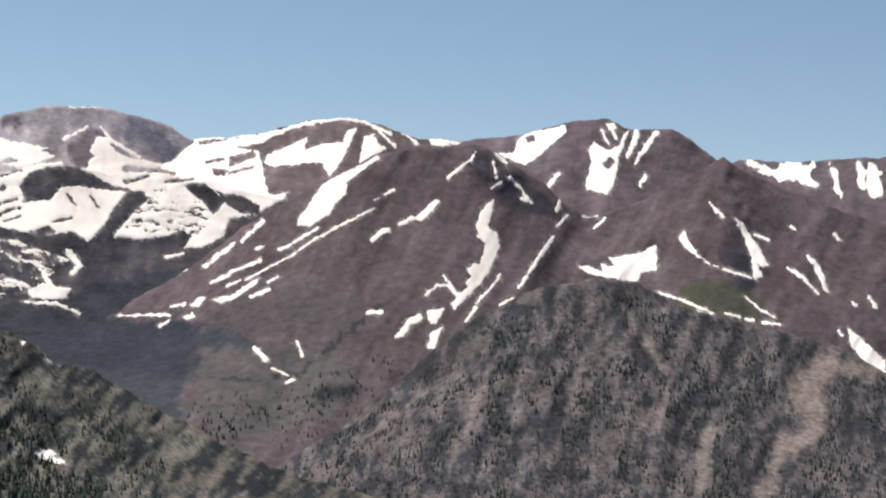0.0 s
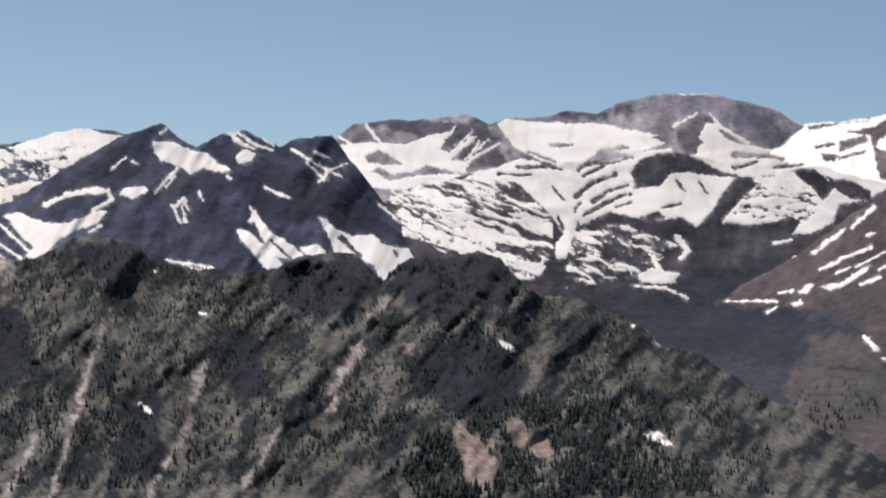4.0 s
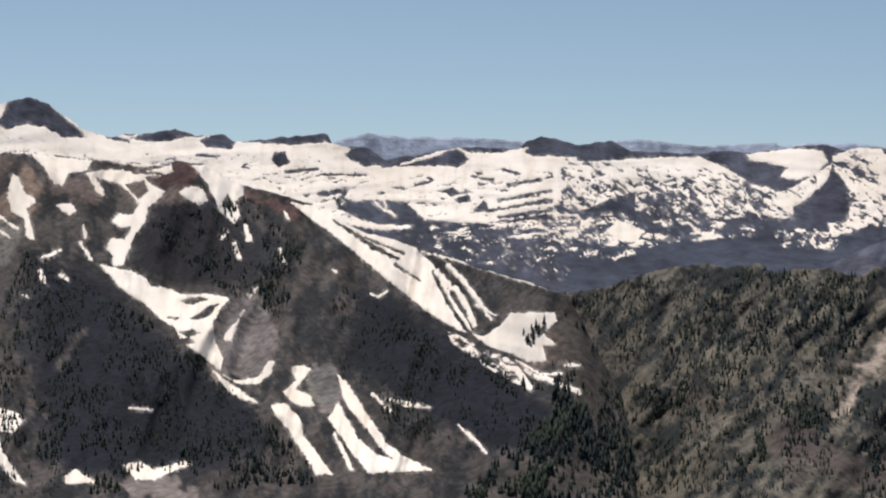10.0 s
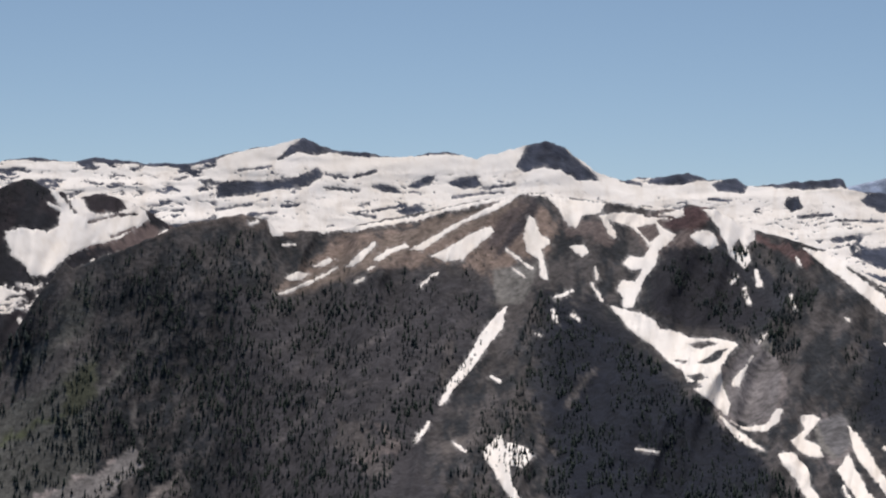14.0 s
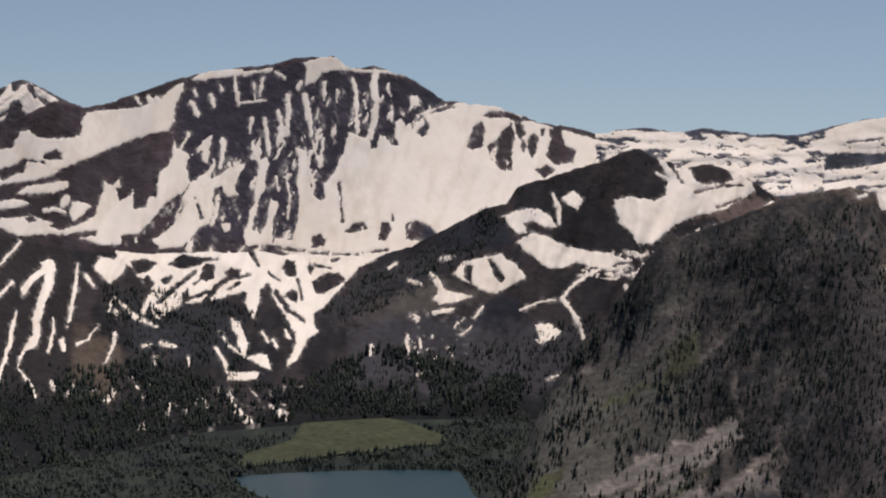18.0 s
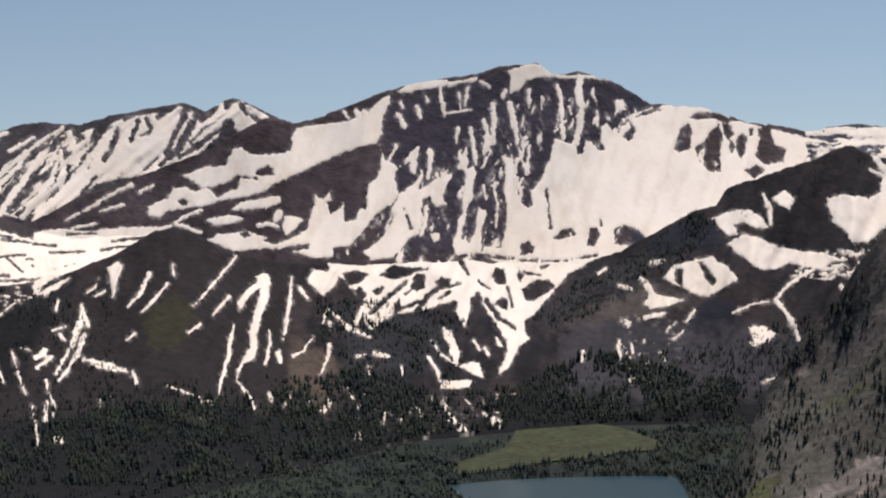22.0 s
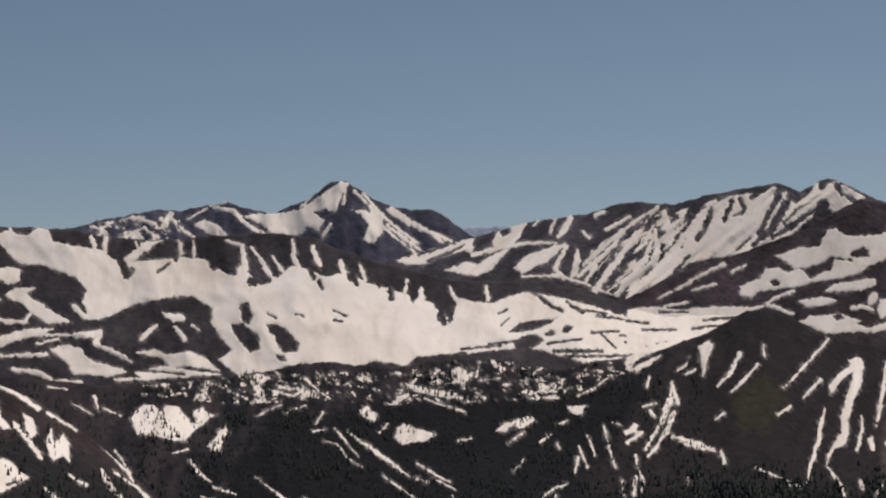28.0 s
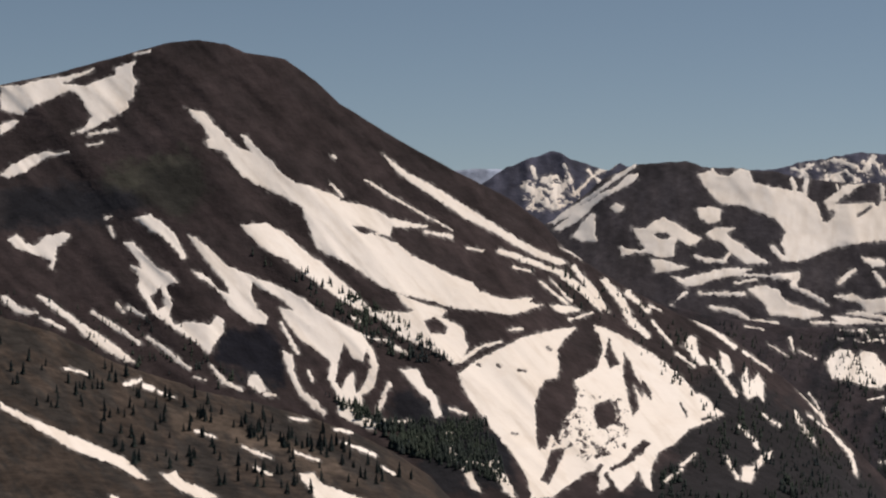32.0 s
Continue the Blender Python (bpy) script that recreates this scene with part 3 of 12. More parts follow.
# bluish rock colour puts distance haze into the plateau
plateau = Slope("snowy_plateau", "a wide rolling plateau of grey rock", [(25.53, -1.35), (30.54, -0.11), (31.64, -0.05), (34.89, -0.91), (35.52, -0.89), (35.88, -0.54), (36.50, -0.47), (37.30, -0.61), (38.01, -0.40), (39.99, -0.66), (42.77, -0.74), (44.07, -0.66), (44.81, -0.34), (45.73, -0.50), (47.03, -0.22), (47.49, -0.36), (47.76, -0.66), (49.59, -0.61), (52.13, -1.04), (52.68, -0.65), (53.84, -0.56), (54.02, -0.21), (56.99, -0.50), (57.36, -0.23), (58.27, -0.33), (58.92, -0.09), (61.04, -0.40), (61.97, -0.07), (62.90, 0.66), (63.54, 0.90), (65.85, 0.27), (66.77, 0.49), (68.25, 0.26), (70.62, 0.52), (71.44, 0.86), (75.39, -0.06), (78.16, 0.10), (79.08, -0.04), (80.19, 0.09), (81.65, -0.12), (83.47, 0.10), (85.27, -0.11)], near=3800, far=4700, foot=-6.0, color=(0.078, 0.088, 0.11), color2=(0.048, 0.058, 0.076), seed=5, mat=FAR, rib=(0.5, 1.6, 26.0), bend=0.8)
plateau.flecks([(85.27, -0.11), (82.74, -0.08), (80.19, 0.02), (77.05, -0.06), (75.39, -0.15), (73.72, 0.20), (72.43, 0.49), (70.55, -1.80), (76.11, -2.05), (85.26, -1.38)], 0.76, 2.2, 7.0, seed=2, soft=0.05)
# dark left-facing hill: shade and haze put into a bluish tint
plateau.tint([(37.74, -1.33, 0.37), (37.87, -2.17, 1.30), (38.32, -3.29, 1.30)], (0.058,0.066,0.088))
plateau.drift([(74.26, 0.11), (73.56, 0.39), (72.51, 0.58), (71.62, 0.90), (71.27, 0.94), (70.74, 0.42), (69.66, 0.25), (68.94, 0.26), (67.12, 0.37), (65.66, 0.38), (64.56, 0.67), (64.20, 0.91), (63.46, 0.96), (62.72, 0.60), (61.61, -0.13), (60.49, -0.34), (59.93, -0.67), (59.93, -1.59), (63.44, -1.44), (65.29, -1.45), (68.94, -2.76), (72.52, -3.12), (74.27, -2.40)])
plateau.drift([(60.86, -0.34), (59.75, -0.26), (58.83, -0.34), (57.90, -0.33), (56.79, -0.49), (55.13, -0.58), (54.03, -0.48), (53.11, -0.69), (52.38, -1.23), (52.10, -1.32), (50.93, -0.94), (49.86, -0.58), (49.31, -0.79), (48.42, -0.78), (47.37, -0.58), (46.83, -0.85), (45.82, -0.92), (45.77, -2.84), (46.96, -2.78), (48.73, -3.09), (49.81, -3.07), (50.71, -2.98), (51.43, -3.32), (52.34, -3.34), (53.26, -3.17), (54.18, -2.91), (60.85, -2.34)])
plateau.gaps([(74.26, -0.10), (71.45, 0.23), (68.94, -0.05), (64.56, -0.01), (61.60, -0.68), (59.93, -0.85), (59.93, -1.59), (65.29, -1.45), (68.94, -2.76), (74.27, -2.40)], 0.05, 3.0, 10.0, lean=-0.6, seed=21)
plateau.gaps([(60.12, -0.67), (56.79, -0.73), (54.03, -0.79), (52.37, -1.50), (49.85, -1.10), (45.81, -1.14), (45.77, -2.84), (48.73, -3.09), (51.43, -3.32), (60.85, -2.34)], 0.08, 3.2, 10.0, lean=0.4, seed=22)
plateau.rock([(72.37, 0.10), (71.80, 0.68), (71.54, 0.85), (71.18, 0.89), (70.79, 0.60), (70.70, 0.35), (71.18, 0.31), (71.63, 0.39), (72.07, 0.19)])
plateau.rock([(74.27, -0.64), (73.57, -0.55), (72.87, -0.58), (71.63, -0.39), (71.00, -0.09), (70.79, -0.31), (71.27, -0.71), (72.16, -0.81), (73.04, -0.99), (74.27, -1.14)])
plateau.rock([(69.24, -0.71), (68.94, -0.58), (68.39, -0.72), (68.16, -0.90), (68.76, -0.87)])
plateau.rock([(68.09, -0.67), (67.49, -0.35), (67.09, -0.25), (67.29, -0.57), (67.76, -0.77)])
plateau.rock([(66.81, -0.56), (66.30, -0.34), (65.84, -0.28), (65.60, -0.63), (66.21, -0.76)])
plateau.rock([(68.45, -1.49), (68.03, -1.31), (67.58, -1.25), (67.43, -1.47), (68.03, -1.66)])
plateau.rib([(69.21, -1.50, 0.07), (68.16, -1.31, 0.11)])
plateau.rock([(64.50, 0.03), (64.29, 0.49), (64.10, 0.90), (63.64, 1.03), (63.18, 0.91), (62.77, 0.51), (62.40, 0.23), (62.11, -0.04), (61.71, -0.42), (62.53, -0.36), (63.08, -0.07), (63.64, 0.02), (64.23, -0.15)])
plateau.rib([(61.86, -0.06, 0.07), (60.86, -0.40, 0.11), (60.42, -0.50, 0.07)])
plateau.rock([(60.36, -0.41), (59.75, -0.13), (58.83, -0.16), (58.57, -0.32), (59.20, -0.51), (59.79, -0.52)])
plateau.rock([(58.14, -0.48), (57.72, -0.26), (57.26, -0.20), (57.01, -0.49), (57.12, -0.73), (57.93, -0.68)])
plateau.rock([(56.39, -0.46), (55.32, -0.27), (54.04, -0.16), (53.90, -0.44), (54.95, -0.50)])
plateau.rock([(53.44, -0.89), (53.03, -0.56), (52.53, -0.96), (52.23, -1.19), (52.74, -1.27), (53.24, -1.07)])
plateau.rock([(51.70, -1.26), (50.75, -1.03), (49.77, -0.61), (49.35, -1.01), (49.66, -1.23), (50.56, -1.24)])
plateau.rock([(53.69, -2.65), (53.27, -2.42), (52.36, -2.35), (51.45, -2.41), (50.84, -2.95), (50.63, -3.25), (51.43, -3.18), (52.34, -3.16), (52.93, -3.00)])
plateau.streak([(52.45, -2.46, 0.09), (51.80, -2.87, 0.09)])
plateau.streak([(52.17, -2.33, 0.07), (52.08, -2.60, 0.09)])
plateau.rock([(50.33, -2.04), (49.92, -1.94), (49.57, -2.10), (49.91, -2.24)])
plateau.rock([(49.88, -2.31), (49.38, -2.15), (49.30, -2.37), (49.73, -2.45)])
plateau.rock([(49.24, -2.66), (48.84, -2.33), (48.69, -2.63), (49.01, -2.77)])
plateau.rock([(55.74, -0.83), (55.40, -0.80), (55.25, -1.17), (55.58, -1.31), (55.82, -1.09)])
plateau.rib([(55.38, -1.47, 0.07), (54.31, -1.35, 0.07)])
plateau.rib([(54.26, -2.19, 0.15), (53.38, -2.05, 0.15), (53.67, -2.48, 0.15)])
plateau.rib([(48.05, -1.84, 0.09), (46.99, -1.64, 0.07)])
plateau.rib([(49.30, -1.55, 0.07), (48.58, -1.67, 0.07)])
plateau.rib([(48.39, -2.36, 0.07), (46.98, -2.06, 0.09), (45.79, -1.91, 0.09)])
plateau.rib([(48.74, -2.69, 0.07), (47.32, -2.43, 0.09), (45.78, -2.22, 0.11)])
plateau.rib([(48.38, -2.90, 0.09), (46.97, -2.69, 0.11), (45.78, -2.45, 0.11)])
plateau.rib([(48.23, -1.35, 0.07), (47.70, -1.47, 0.07)])
plateau.rib([(51.09, -1.85, 0.09), (50.55, -1.70, 0.07)])
plateau.rib([(54.20, -1.53, 0.06), (52.73, -1.55, 0.06)])
plateau.rib([(58.26, -0.93, 0.07), (57.52, -0.98, 0.07)])
plateau.rib([(74.27, -1.54, 0.07), (73.15, -1.32, 0.07)])
plateau.rib([(73.57, -0.24, 0.06), (72.51, -0.09, 0.06)])
plateau.rib([(70.74, -0.31, 0.06), (70.02, -0.43, 0.06)])
plateau.rib([(70.74, -0.76, 0.07), (69.66, -0.84, 0.07)])
plateau.rib([(72.16, -1.40, 0.09), (71.63, -1.31, 0.09)])
plateau.rib([(69.84, -1.57, 0.07), (69.12, -1.70, 0.07)])
plateau.rib([(73.22, -1.68, 0.07), (72.34, -1.59, 0.07)])
plateau.rib([(65.66, -0.72, 0.07), (64.56, -0.56, 0.09)])
plateau.rib([(66.57, -1.00, 0.06), (64.92, -0.81, 0.06)])
plateau.rib([(69.84, -0.39, 0.09), (69.12, -0.20, 0.11)])
plateau.rock([(47.59, -0.75), (47.19, -0.31), (46.93, -0.22), (46.61, -0.52), (46.81, -0.88), (47.29, -0.89)])
plateau.flecks([(50.71, -3.13), (45.77, -2.84), (45.75, -3.56), (50.52, -3.67)], 0.30, 2.4, 9.0, seed=23, soft=0.06)
plateau.flecks([(52.34, -3.43), (45.76, -3.38), (45.71, -5.18), (49.60, -4.38)], 0.06, 4.0, 10.0, seed=24, soft=0.1)
plateau.drift([(46.62, -0.94), (45.57, -1.05), (43.09, -0.88), (41.83, -0.85), (40.92, -1.24), (40.19, -1.73), (39.09, -1.93), (38.86, -2.27), (38.87, -2.75), (39.80, -2.88), (40.72, -2.61), (41.63, -2.53), (42.35, -2.27), (42.71, -2.00), (43.96, -2.03), (44.67, -2.22), (45.55, -2.60), (46.60, -2.88)])
plateau.drift([(40.42, -0.75), (39.11, -0.55), (38.01, -0.58), (37.79, -0.96), (38.16, -1.36), (38.73, -1.55), (39.32, -1.47), (39.10, -1.18), (39.65, -1.02), (40.24, -0.94)])
plateau.drift([(37.68, -0.79), (36.91, -0.46), (36.18, -0.53), (35.80, -0.89), (35.05, -1.25), (34.32, -0.86), (33.59, -0.65), (32.67, -0.26), (32.12, -0.08), (31.38, -0.06), (30.82, -0.22), (30.22, -0.31), (30.79, -0.71), (31.54, -1.01), (32.09, -1.39), (32.83, -1.23), (33.58, -1.06), (34.12, -1.45), (34.86, -1.74), (35.40, -2.22), (35.76, -2.60), (36.32, -2.70), (36.49, -2.98), (37.04, -3.18), (37.63, -3.37), (37.81, -2.81), (37.26, -2.42), (37.09, -1.87), (37.58, -1.32)])
plateau.drift([(33.96, -2.00), (33.19, -1.76), (32.59, -1.83), (33.18, -2.16), (33.92, -2.27), (34.28, -2.65), (35.06, -2.67), (35.05, -2.19), (34.30, -1.99)])
plateau.drift([(44.87, -3.31), (44.49, -2.91), (44.13, -3.08), (43.56, -3.27), (43.94, -3.66), (44.60, -3.58)])
plateau.gaps([(46.61, -1.34), (43.08, -1.17), (41.28, -1.41), (39.82, -1.93), (38.90, -2.28), (38.89, -2.75), (40.72, -2.61), (43.96, -2.03), (46.60, -2.88)], 0.24, 6.0, 8.0, lean=-0.7, seed=41)
plateau.gaps([(37.64, -0.96), (35.80, -0.91), (34.32, -1.06), (32.11, -0.27), (30.82, -0.33), (32.09, -1.39), (34.86, -1.74), (36.49, -2.98), (37.59, -3.37)], 0.15, 3.5, 7.0, lean=-0.6, seed=42)
plateau.flecks([(36.89, -1.49), (33.94, -1.42), (33.53, -2.89), (36.49, -3.06)], 0.46, 5.0, 5.0, lean=-0.6, seed=43, soft=0.05)
plateau.flecks([(46.60, -2.68), (44.84, -2.66), (42.16, -2.80), (39.43, -3.11), (39.79, -3.40), (43.05, -3.72), (44.82, -4.38), (46.59, -4.03)], 0.24, 4.0, 6.0, lean=-0.4, seed=44, soft=0.06)
plateau.flecks([(43.97, -1.92), (41.28, -1.77), (38.90, -2.46), (38.89, -2.83), (42.16, -2.89), (43.96, -2.74)], 0.42, 5.0, 6.0, lean=-0.7, seed=46, soft=0.05)
plateau.flecks([(39.43, -3.11), (37.41, -3.07), (37.40, -3.81), (39.42, -3.76)], 0.32, 5.0, 5.0, lean=-0.3, seed=45, soft=0.06)
plateau.flecks([(33.95, -0.87), (32.09, -1.19), (32.45, -1.76), (33.93, -1.70)], 0.40, 5.0, 5.0, lean=-0.6, seed=47, soft=0.05)
plateau.rock([(40.78, -1.03), (39.83, -1.17), (39.25, -1.27), (39.44, -1.50), (40.19, -1.60), (40.68, -1.41)])
plateau.rock([(38.17, -1.89), (37.91, -1.42), (37.63, -1.23), (37.26, -1.59), (37.06, -2.24), (37.14, -2.79), (37.97, -2.99), (38.89, -3.01), (38.53, -2.45)])
plateau.drift([(39.09, -1.91), (38.18, -1.34), (37.64, -0.96), (37.81, -1.51), (38.35, -2.08), (38.90, -2.46)])
plateau.gaps([(46.62, -0.98), (45.57, -0.81), (42.19, -0.84), (40.74, -1.21), (38.91, -1.72), (38.01, -0.97), (37.28, -0.58), (36.55, -0.47), (35.43, -0.90), (32.41, -0.31), (32.38, -1.38), (35.02, -2.74), (37.59, -3.54), (39.43, -3.21), (46.60, -2.95)], 0.20, 3.4, 3.0, lean=-1.0, seed=61)
plateau.gaps([(46.61, -1.70), (43.08, -1.45), (39.08, -2.28), (37.59, -3.36), (39.43, -3.39), (46.60, -2.95)], 0.34, 4.5, 3.4, lean=-1.0, seed=62)
# lower band coloured bluer to stand for haze
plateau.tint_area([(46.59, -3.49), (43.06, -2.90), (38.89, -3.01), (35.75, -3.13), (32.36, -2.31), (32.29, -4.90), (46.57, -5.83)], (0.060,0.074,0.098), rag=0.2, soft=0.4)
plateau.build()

rightridge = Slope("far_chute_ridge", "a dark ridge with snow chutes", [(-15.98, 0.79), (-14.04, 0.85), (-12.50, 0.71), (-11.09, 0.57), (-9.48, 0.59), (-8.77, 0.32), (-7.81, -0.59)], near=3900, far=4300, foot=[(-16.14, -2.67), (-7.91, -2.88)], color=(0.12, 0.1, 0.1), seed=7, mat=FAR)
rightridge.field([(-9.66, 0.48), (-11.80, 0.56), (-11.84, -0.16), (-11.12, -0.01), (-10.22, 0.10)])
rightridge.snow([(-12.33, 0.61, 0.30), (-12.65, -0.49, 0.19)])
rightridge.snow([(-13.65, 0.73, 0.48), (-13.79, -0.45, 0.63)])
rightridge.snow([(-13.18, 0.61, 0.19), (-13.43, -0.28, 0.41)])
rightridge.snow([(-14.61, 0.66, 0.37), (-14.99, -0.22, 0.37)])
rightridge.build()

striped = Slope("striped_peak", "a purple-brown peak with snow gullies", [(-10.07, -0.60), (-8.76, 0.54), (-7.92, 1.15), (-7.26, 1.50), (-5.80, 1.49), (-5.15, 1.79), (-4.14, 1.67), (-3.60, 1.52), (-2.32, 1.14), (-1.40, 1.02), (-0.48, 0.89), (0.87, -0.08)], near=3650, far=4150, foot=[(-10.15, -2.42), (0.80, -2.30)], color=(0.125, 0.1, 0.1), seed=8, mat=FAR)
striped.drift([(-2.16, 0.70), (-2.27, 1.02), (-2.53, 1.23), (-3.07, 1.34), (-3.77, 1.54), (-3.85, 1.33), (-3.44, 0.93), (-2.93, 0.46), (-2.49, 0.15), (-2.09, 0.34), (-1.61, 0.52), (-2.11, 0.56)])
striped.rock([(-2.50, 1.08), (-2.80, 1.20), (-2.85, 0.98), (-2.57, 0.88)])
striped.drift([(-4.54, -0.57), (-4.58, -0.10), (-4.70, 0.36), (-4.57, 0.72), (-4.77, 1.03), (-4.98, 0.84), (-5.23, 0.76), (-5.57, 0.95), (-5.71, 1.31), (-5.85, 1.43), (-5.73, 1.01), (-5.57, 0.55), (-5.53, 0.19), (-5.47, -0.26), (-5.26, -0.71), (-4.83, -0.58)])
striped.rock([(-5.02, 0.35), (-5.32, 0.56), (-5.46, 0.35), (-5.22, 0.12)])
striped.streak([(-4.98, 1.42, 0.09), (-5.20, 0.95, 0.09)])
striped.streak([(-5.32, 1.43, 0.09), (-5.44, 1.14, 0.09)])
striped.drift([(-5.06, 1.65), (-5.36, 1.64), (-5.55, 1.47), (-5.21, 1.42)])
striped.streak([(-6.13, 1.45, 0.15), (-6.06, 1.04, 0.19), (-5.82, 0.56, 0.11)])
striped.streak([(-6.72, 1.35, 0.19), (-6.37, 0.78, 0.15), (-6.09, 0.32, 0.07)])
striped.streak([(-3.61, -0.08, 0.11), (-3.29, -0.51, 0.11)])
striped.streak([(-6.44, -0.06, 0.17), (-6.30, -0.36, 0.15)])
striped.build()

snowpeak = Slope("snow_patched_peak", "a brown rounded peak half under snow", [(-1.62, 0.01), (-0.48, 0.86), (0.26, 0.96), (1.00, 0.88), (1.94, 1.21), (3.15, 1.55), (4.71, 1.35), (5.98, 0.93), (7.26, 0.73), (8.25, 0.66), (9.93, -0.96), (12.20, -2.85)], near=3700, far=4300, foot=[(-1.71, -2.40), (12.18, -3.57)], color=(0.15, 0.12, 0.11), seed=9, mat=FAR)
snowpeak.drift([(5.88, 0.23), (5.30, 0.47), (4.63, 0.83), (4.71, 0.39), (4.20, 0.61), (3.46, 0.73), (3.29, 1.10), (2.99, 1.22), (3.17, 0.81), (3.43, 0.23), (3.68, -0.24), (3.88, -0.45), (4.10, 0.02), (4.54, 0.00), (5.09, -0.11), (5.66, -0.19), (5.97, -0.05)])
snowpeak.drift([(2.92, 0.04), (2.77, 0.92), (2.46, 1.02), (2.32, 0.73), (2.02, 0.57), (2.51, 0.26), (2.77, 0.01)])
snowpeak.streak([(8.34, 0.60, 0.09), (6.79, 0.77, 0.09), (5.87, 0.81, 0.11), (5.14, 1.15, 0.11), (4.41, 1.32, 0.13), (3.49, 1.50, 0.11), (2.75, 1.38, 0.09), (1.93, 1.04, 0.09)])
snowpeak.drift([(8.11, 0.43), (7.16, 0.65), (6.61, 0.74), (5.83, 0.77), (6.05, 0.60), (7.15, 0.37), (7.51, 0.06), (7.92, 0.08)])
snowpeak.streak([(6.13, 0.87, 0.15), (5.43, 0.97, 0.11)])
snowpeak.streak([(2.34, 1.17, 0.09), (1.75, 0.62, 0.11)])
snowpeak.streak([(1.51, 1.09, 0.07), (1.02, 0.76, 0.07)])
snowpeak.drift([(0.66, 0.90), (0.26, 0.95), (-0.06, 0.72), (0.47, 0.69)])
snowpeak.streak([(0.06, 0.85, 0.15), (-0.55, 0.78, 0.11)])
snowpeak.drift([(7.88, 0.08), (7.15, 0.30), (6.58, 0.13), (6.20, -0.22), (6.14, -1.71), (7.64, -1.39), (8.14, -0.48)])
snowpeak.rock([(7.68, -0.28), (7.14, 0.11), (6.58, 0.04), (6.94, -0.34), (7.49, -0.55)])
snowpeak.rock([(13.43, -2.53), (12.79, -2.29), (12.54, -2.52), (13.05, -2.69)])
snowpeak.rib([(12.68, -2.18, 0.07), (12.08, -2.05, 0.07)])
snowpeak.rib([(14.09, -1.71, 0.09), (13.72, -1.79, 0.09)])
snowpeak.rib([(12.27, -1.28, 0.06), (11.98, -1.64, 0.06)])
snowpeak.rib([(11.53, -1.34, 0.06), (11.24, -1.70, 0.06)])
snowpeak.rib([(14.44, -2.27, 0.07), (13.72, -2.06, 0.07)])
snowpeak.drift([(11.03, 0.15), (11.22, 0.42), (11.13, 0.56), (10.84, 0.16), (10.47, -0.01), (10.10, -0.09), (9.35, -0.19), (8.98, -0.14), (8.63, 0.24), (8.18, 0.63), (8.10, 0.08), (8.23, -0.48), (7.85, -0.66), (7.11, -0.72), (6.57, -0.24), (6.21, 0.05), (6.29, -0.41), (6.17, -0.96), (5.61, -1.13), (5.15, -0.93), (5.33, -1.21), (6.14, -1.71), (6.51, -1.81), (7.06, -1.92), (7.23, -2.49), (7.59, -2.69), (7.96, -2.88), (8.51, -2.90), (8.25, -2.52), (8.53, -2.35), (9.08, -2.55), (9.82, -2.67), (10.75, -2.61), (10.57, -2.33), (10.31, -2.04), (10.04, -1.66), (9.68, -1.37), (9.88, -1.10), (10.25, -1.11), (10.99, -0.86), (11.65, -0.42), (11.57, -0.14)])
snowpeak.rock([(10.33, -0.30), (9.34, -0.40), (8.91, -0.53), (9.89, -0.60)])
snowpeak.rock([(8.65, -0.80), (7.85, -0.82), (7.21, -1.37), (7.59, -1.81), (8.01, -1.35), (8.41, -1.08)])
snowpeak.rock([(7.52, -1.03), (6.72, -1.15), (6.10, -1.43), (6.11, -1.74), (6.70, -1.73), (7.12, -1.50)])
snowpeak.rock([(6.07, -0.33), (5.28, -0.06), (4.49, -0.35), (4.28, -0.62), (5.06, -0.96), (5.63, -1.02), (5.89, -0.68)])
snowpeak.rib([(10.07, -0.83, 0.07), (9.14, -0.92, 0.07)])
snowpeak.rib([(10.82, -0.67, 0.06), (10.07, -0.83, 0.06)])
snowpeak.rib([(7.12, -0.44, 0.09), (6.38, -0.27, 0.07)])
snowpeak.rib([(8.23, -0.58, 0.06), (7.11, -0.63, 0.06)])
snowpeak.gaps([(10.07, -0.92), (7.84, -1.03), (7.51, -2.50), (8.52, -2.81), (10.01, -2.59), (10.57, -2.42)], 0.24, 3.0, 9.0, lean=-0.3, seed=31)
snowpeak.drift([(11.62, 0.11), (11.41, 0.56), (11.04, 0.58), (10.81, 0.16), (11.02, -0.07), (11.41, -0.05)])
snowpeak.streak([(11.28, 0.92, 0.07), (10.85, 0.44, 0.11), (10.02, -0.03, 0.11)])
snowpeak.streak([(12.40, 0.47, 0.09), (11.64, 0.91, 0.07)])
snowpeak.streak([(12.25, 1.49, 0.07), (11.00, 1.54, 0.07)])
snowpeak.drift([(13.40, -4.38), (12.91, -4.14), (12.54, -4.24), (12.04, -4.32), (12.23, -4.62), (12.90, -4.69), (13.28, -4.65)])
snowpeak.streak([(12.96, -3.83, 0.15), (12.69, -4.30, 0.15)])
snowpeak.streak([(13.52, -4.77, 0.07), (12.52, -4.79, 0.11), (11.79, -5.12, 0.09)])
snowpeak.streak([(12.15, -3.14, 0.19), (11.81, -3.57, 0.19), (12.04, -3.82, 0.15)])
snowpeak.streak([(14.38, -4.20, 0.07), (13.83, -4.28, 0.09)])
snowpeak.streak([(16.48, -3.98, 0.11), (16.74, -4.45, 0.11)])
snowpeak.streak([(9.06, -3.24, 0.09), (8.51, -3.09, 0.07)])
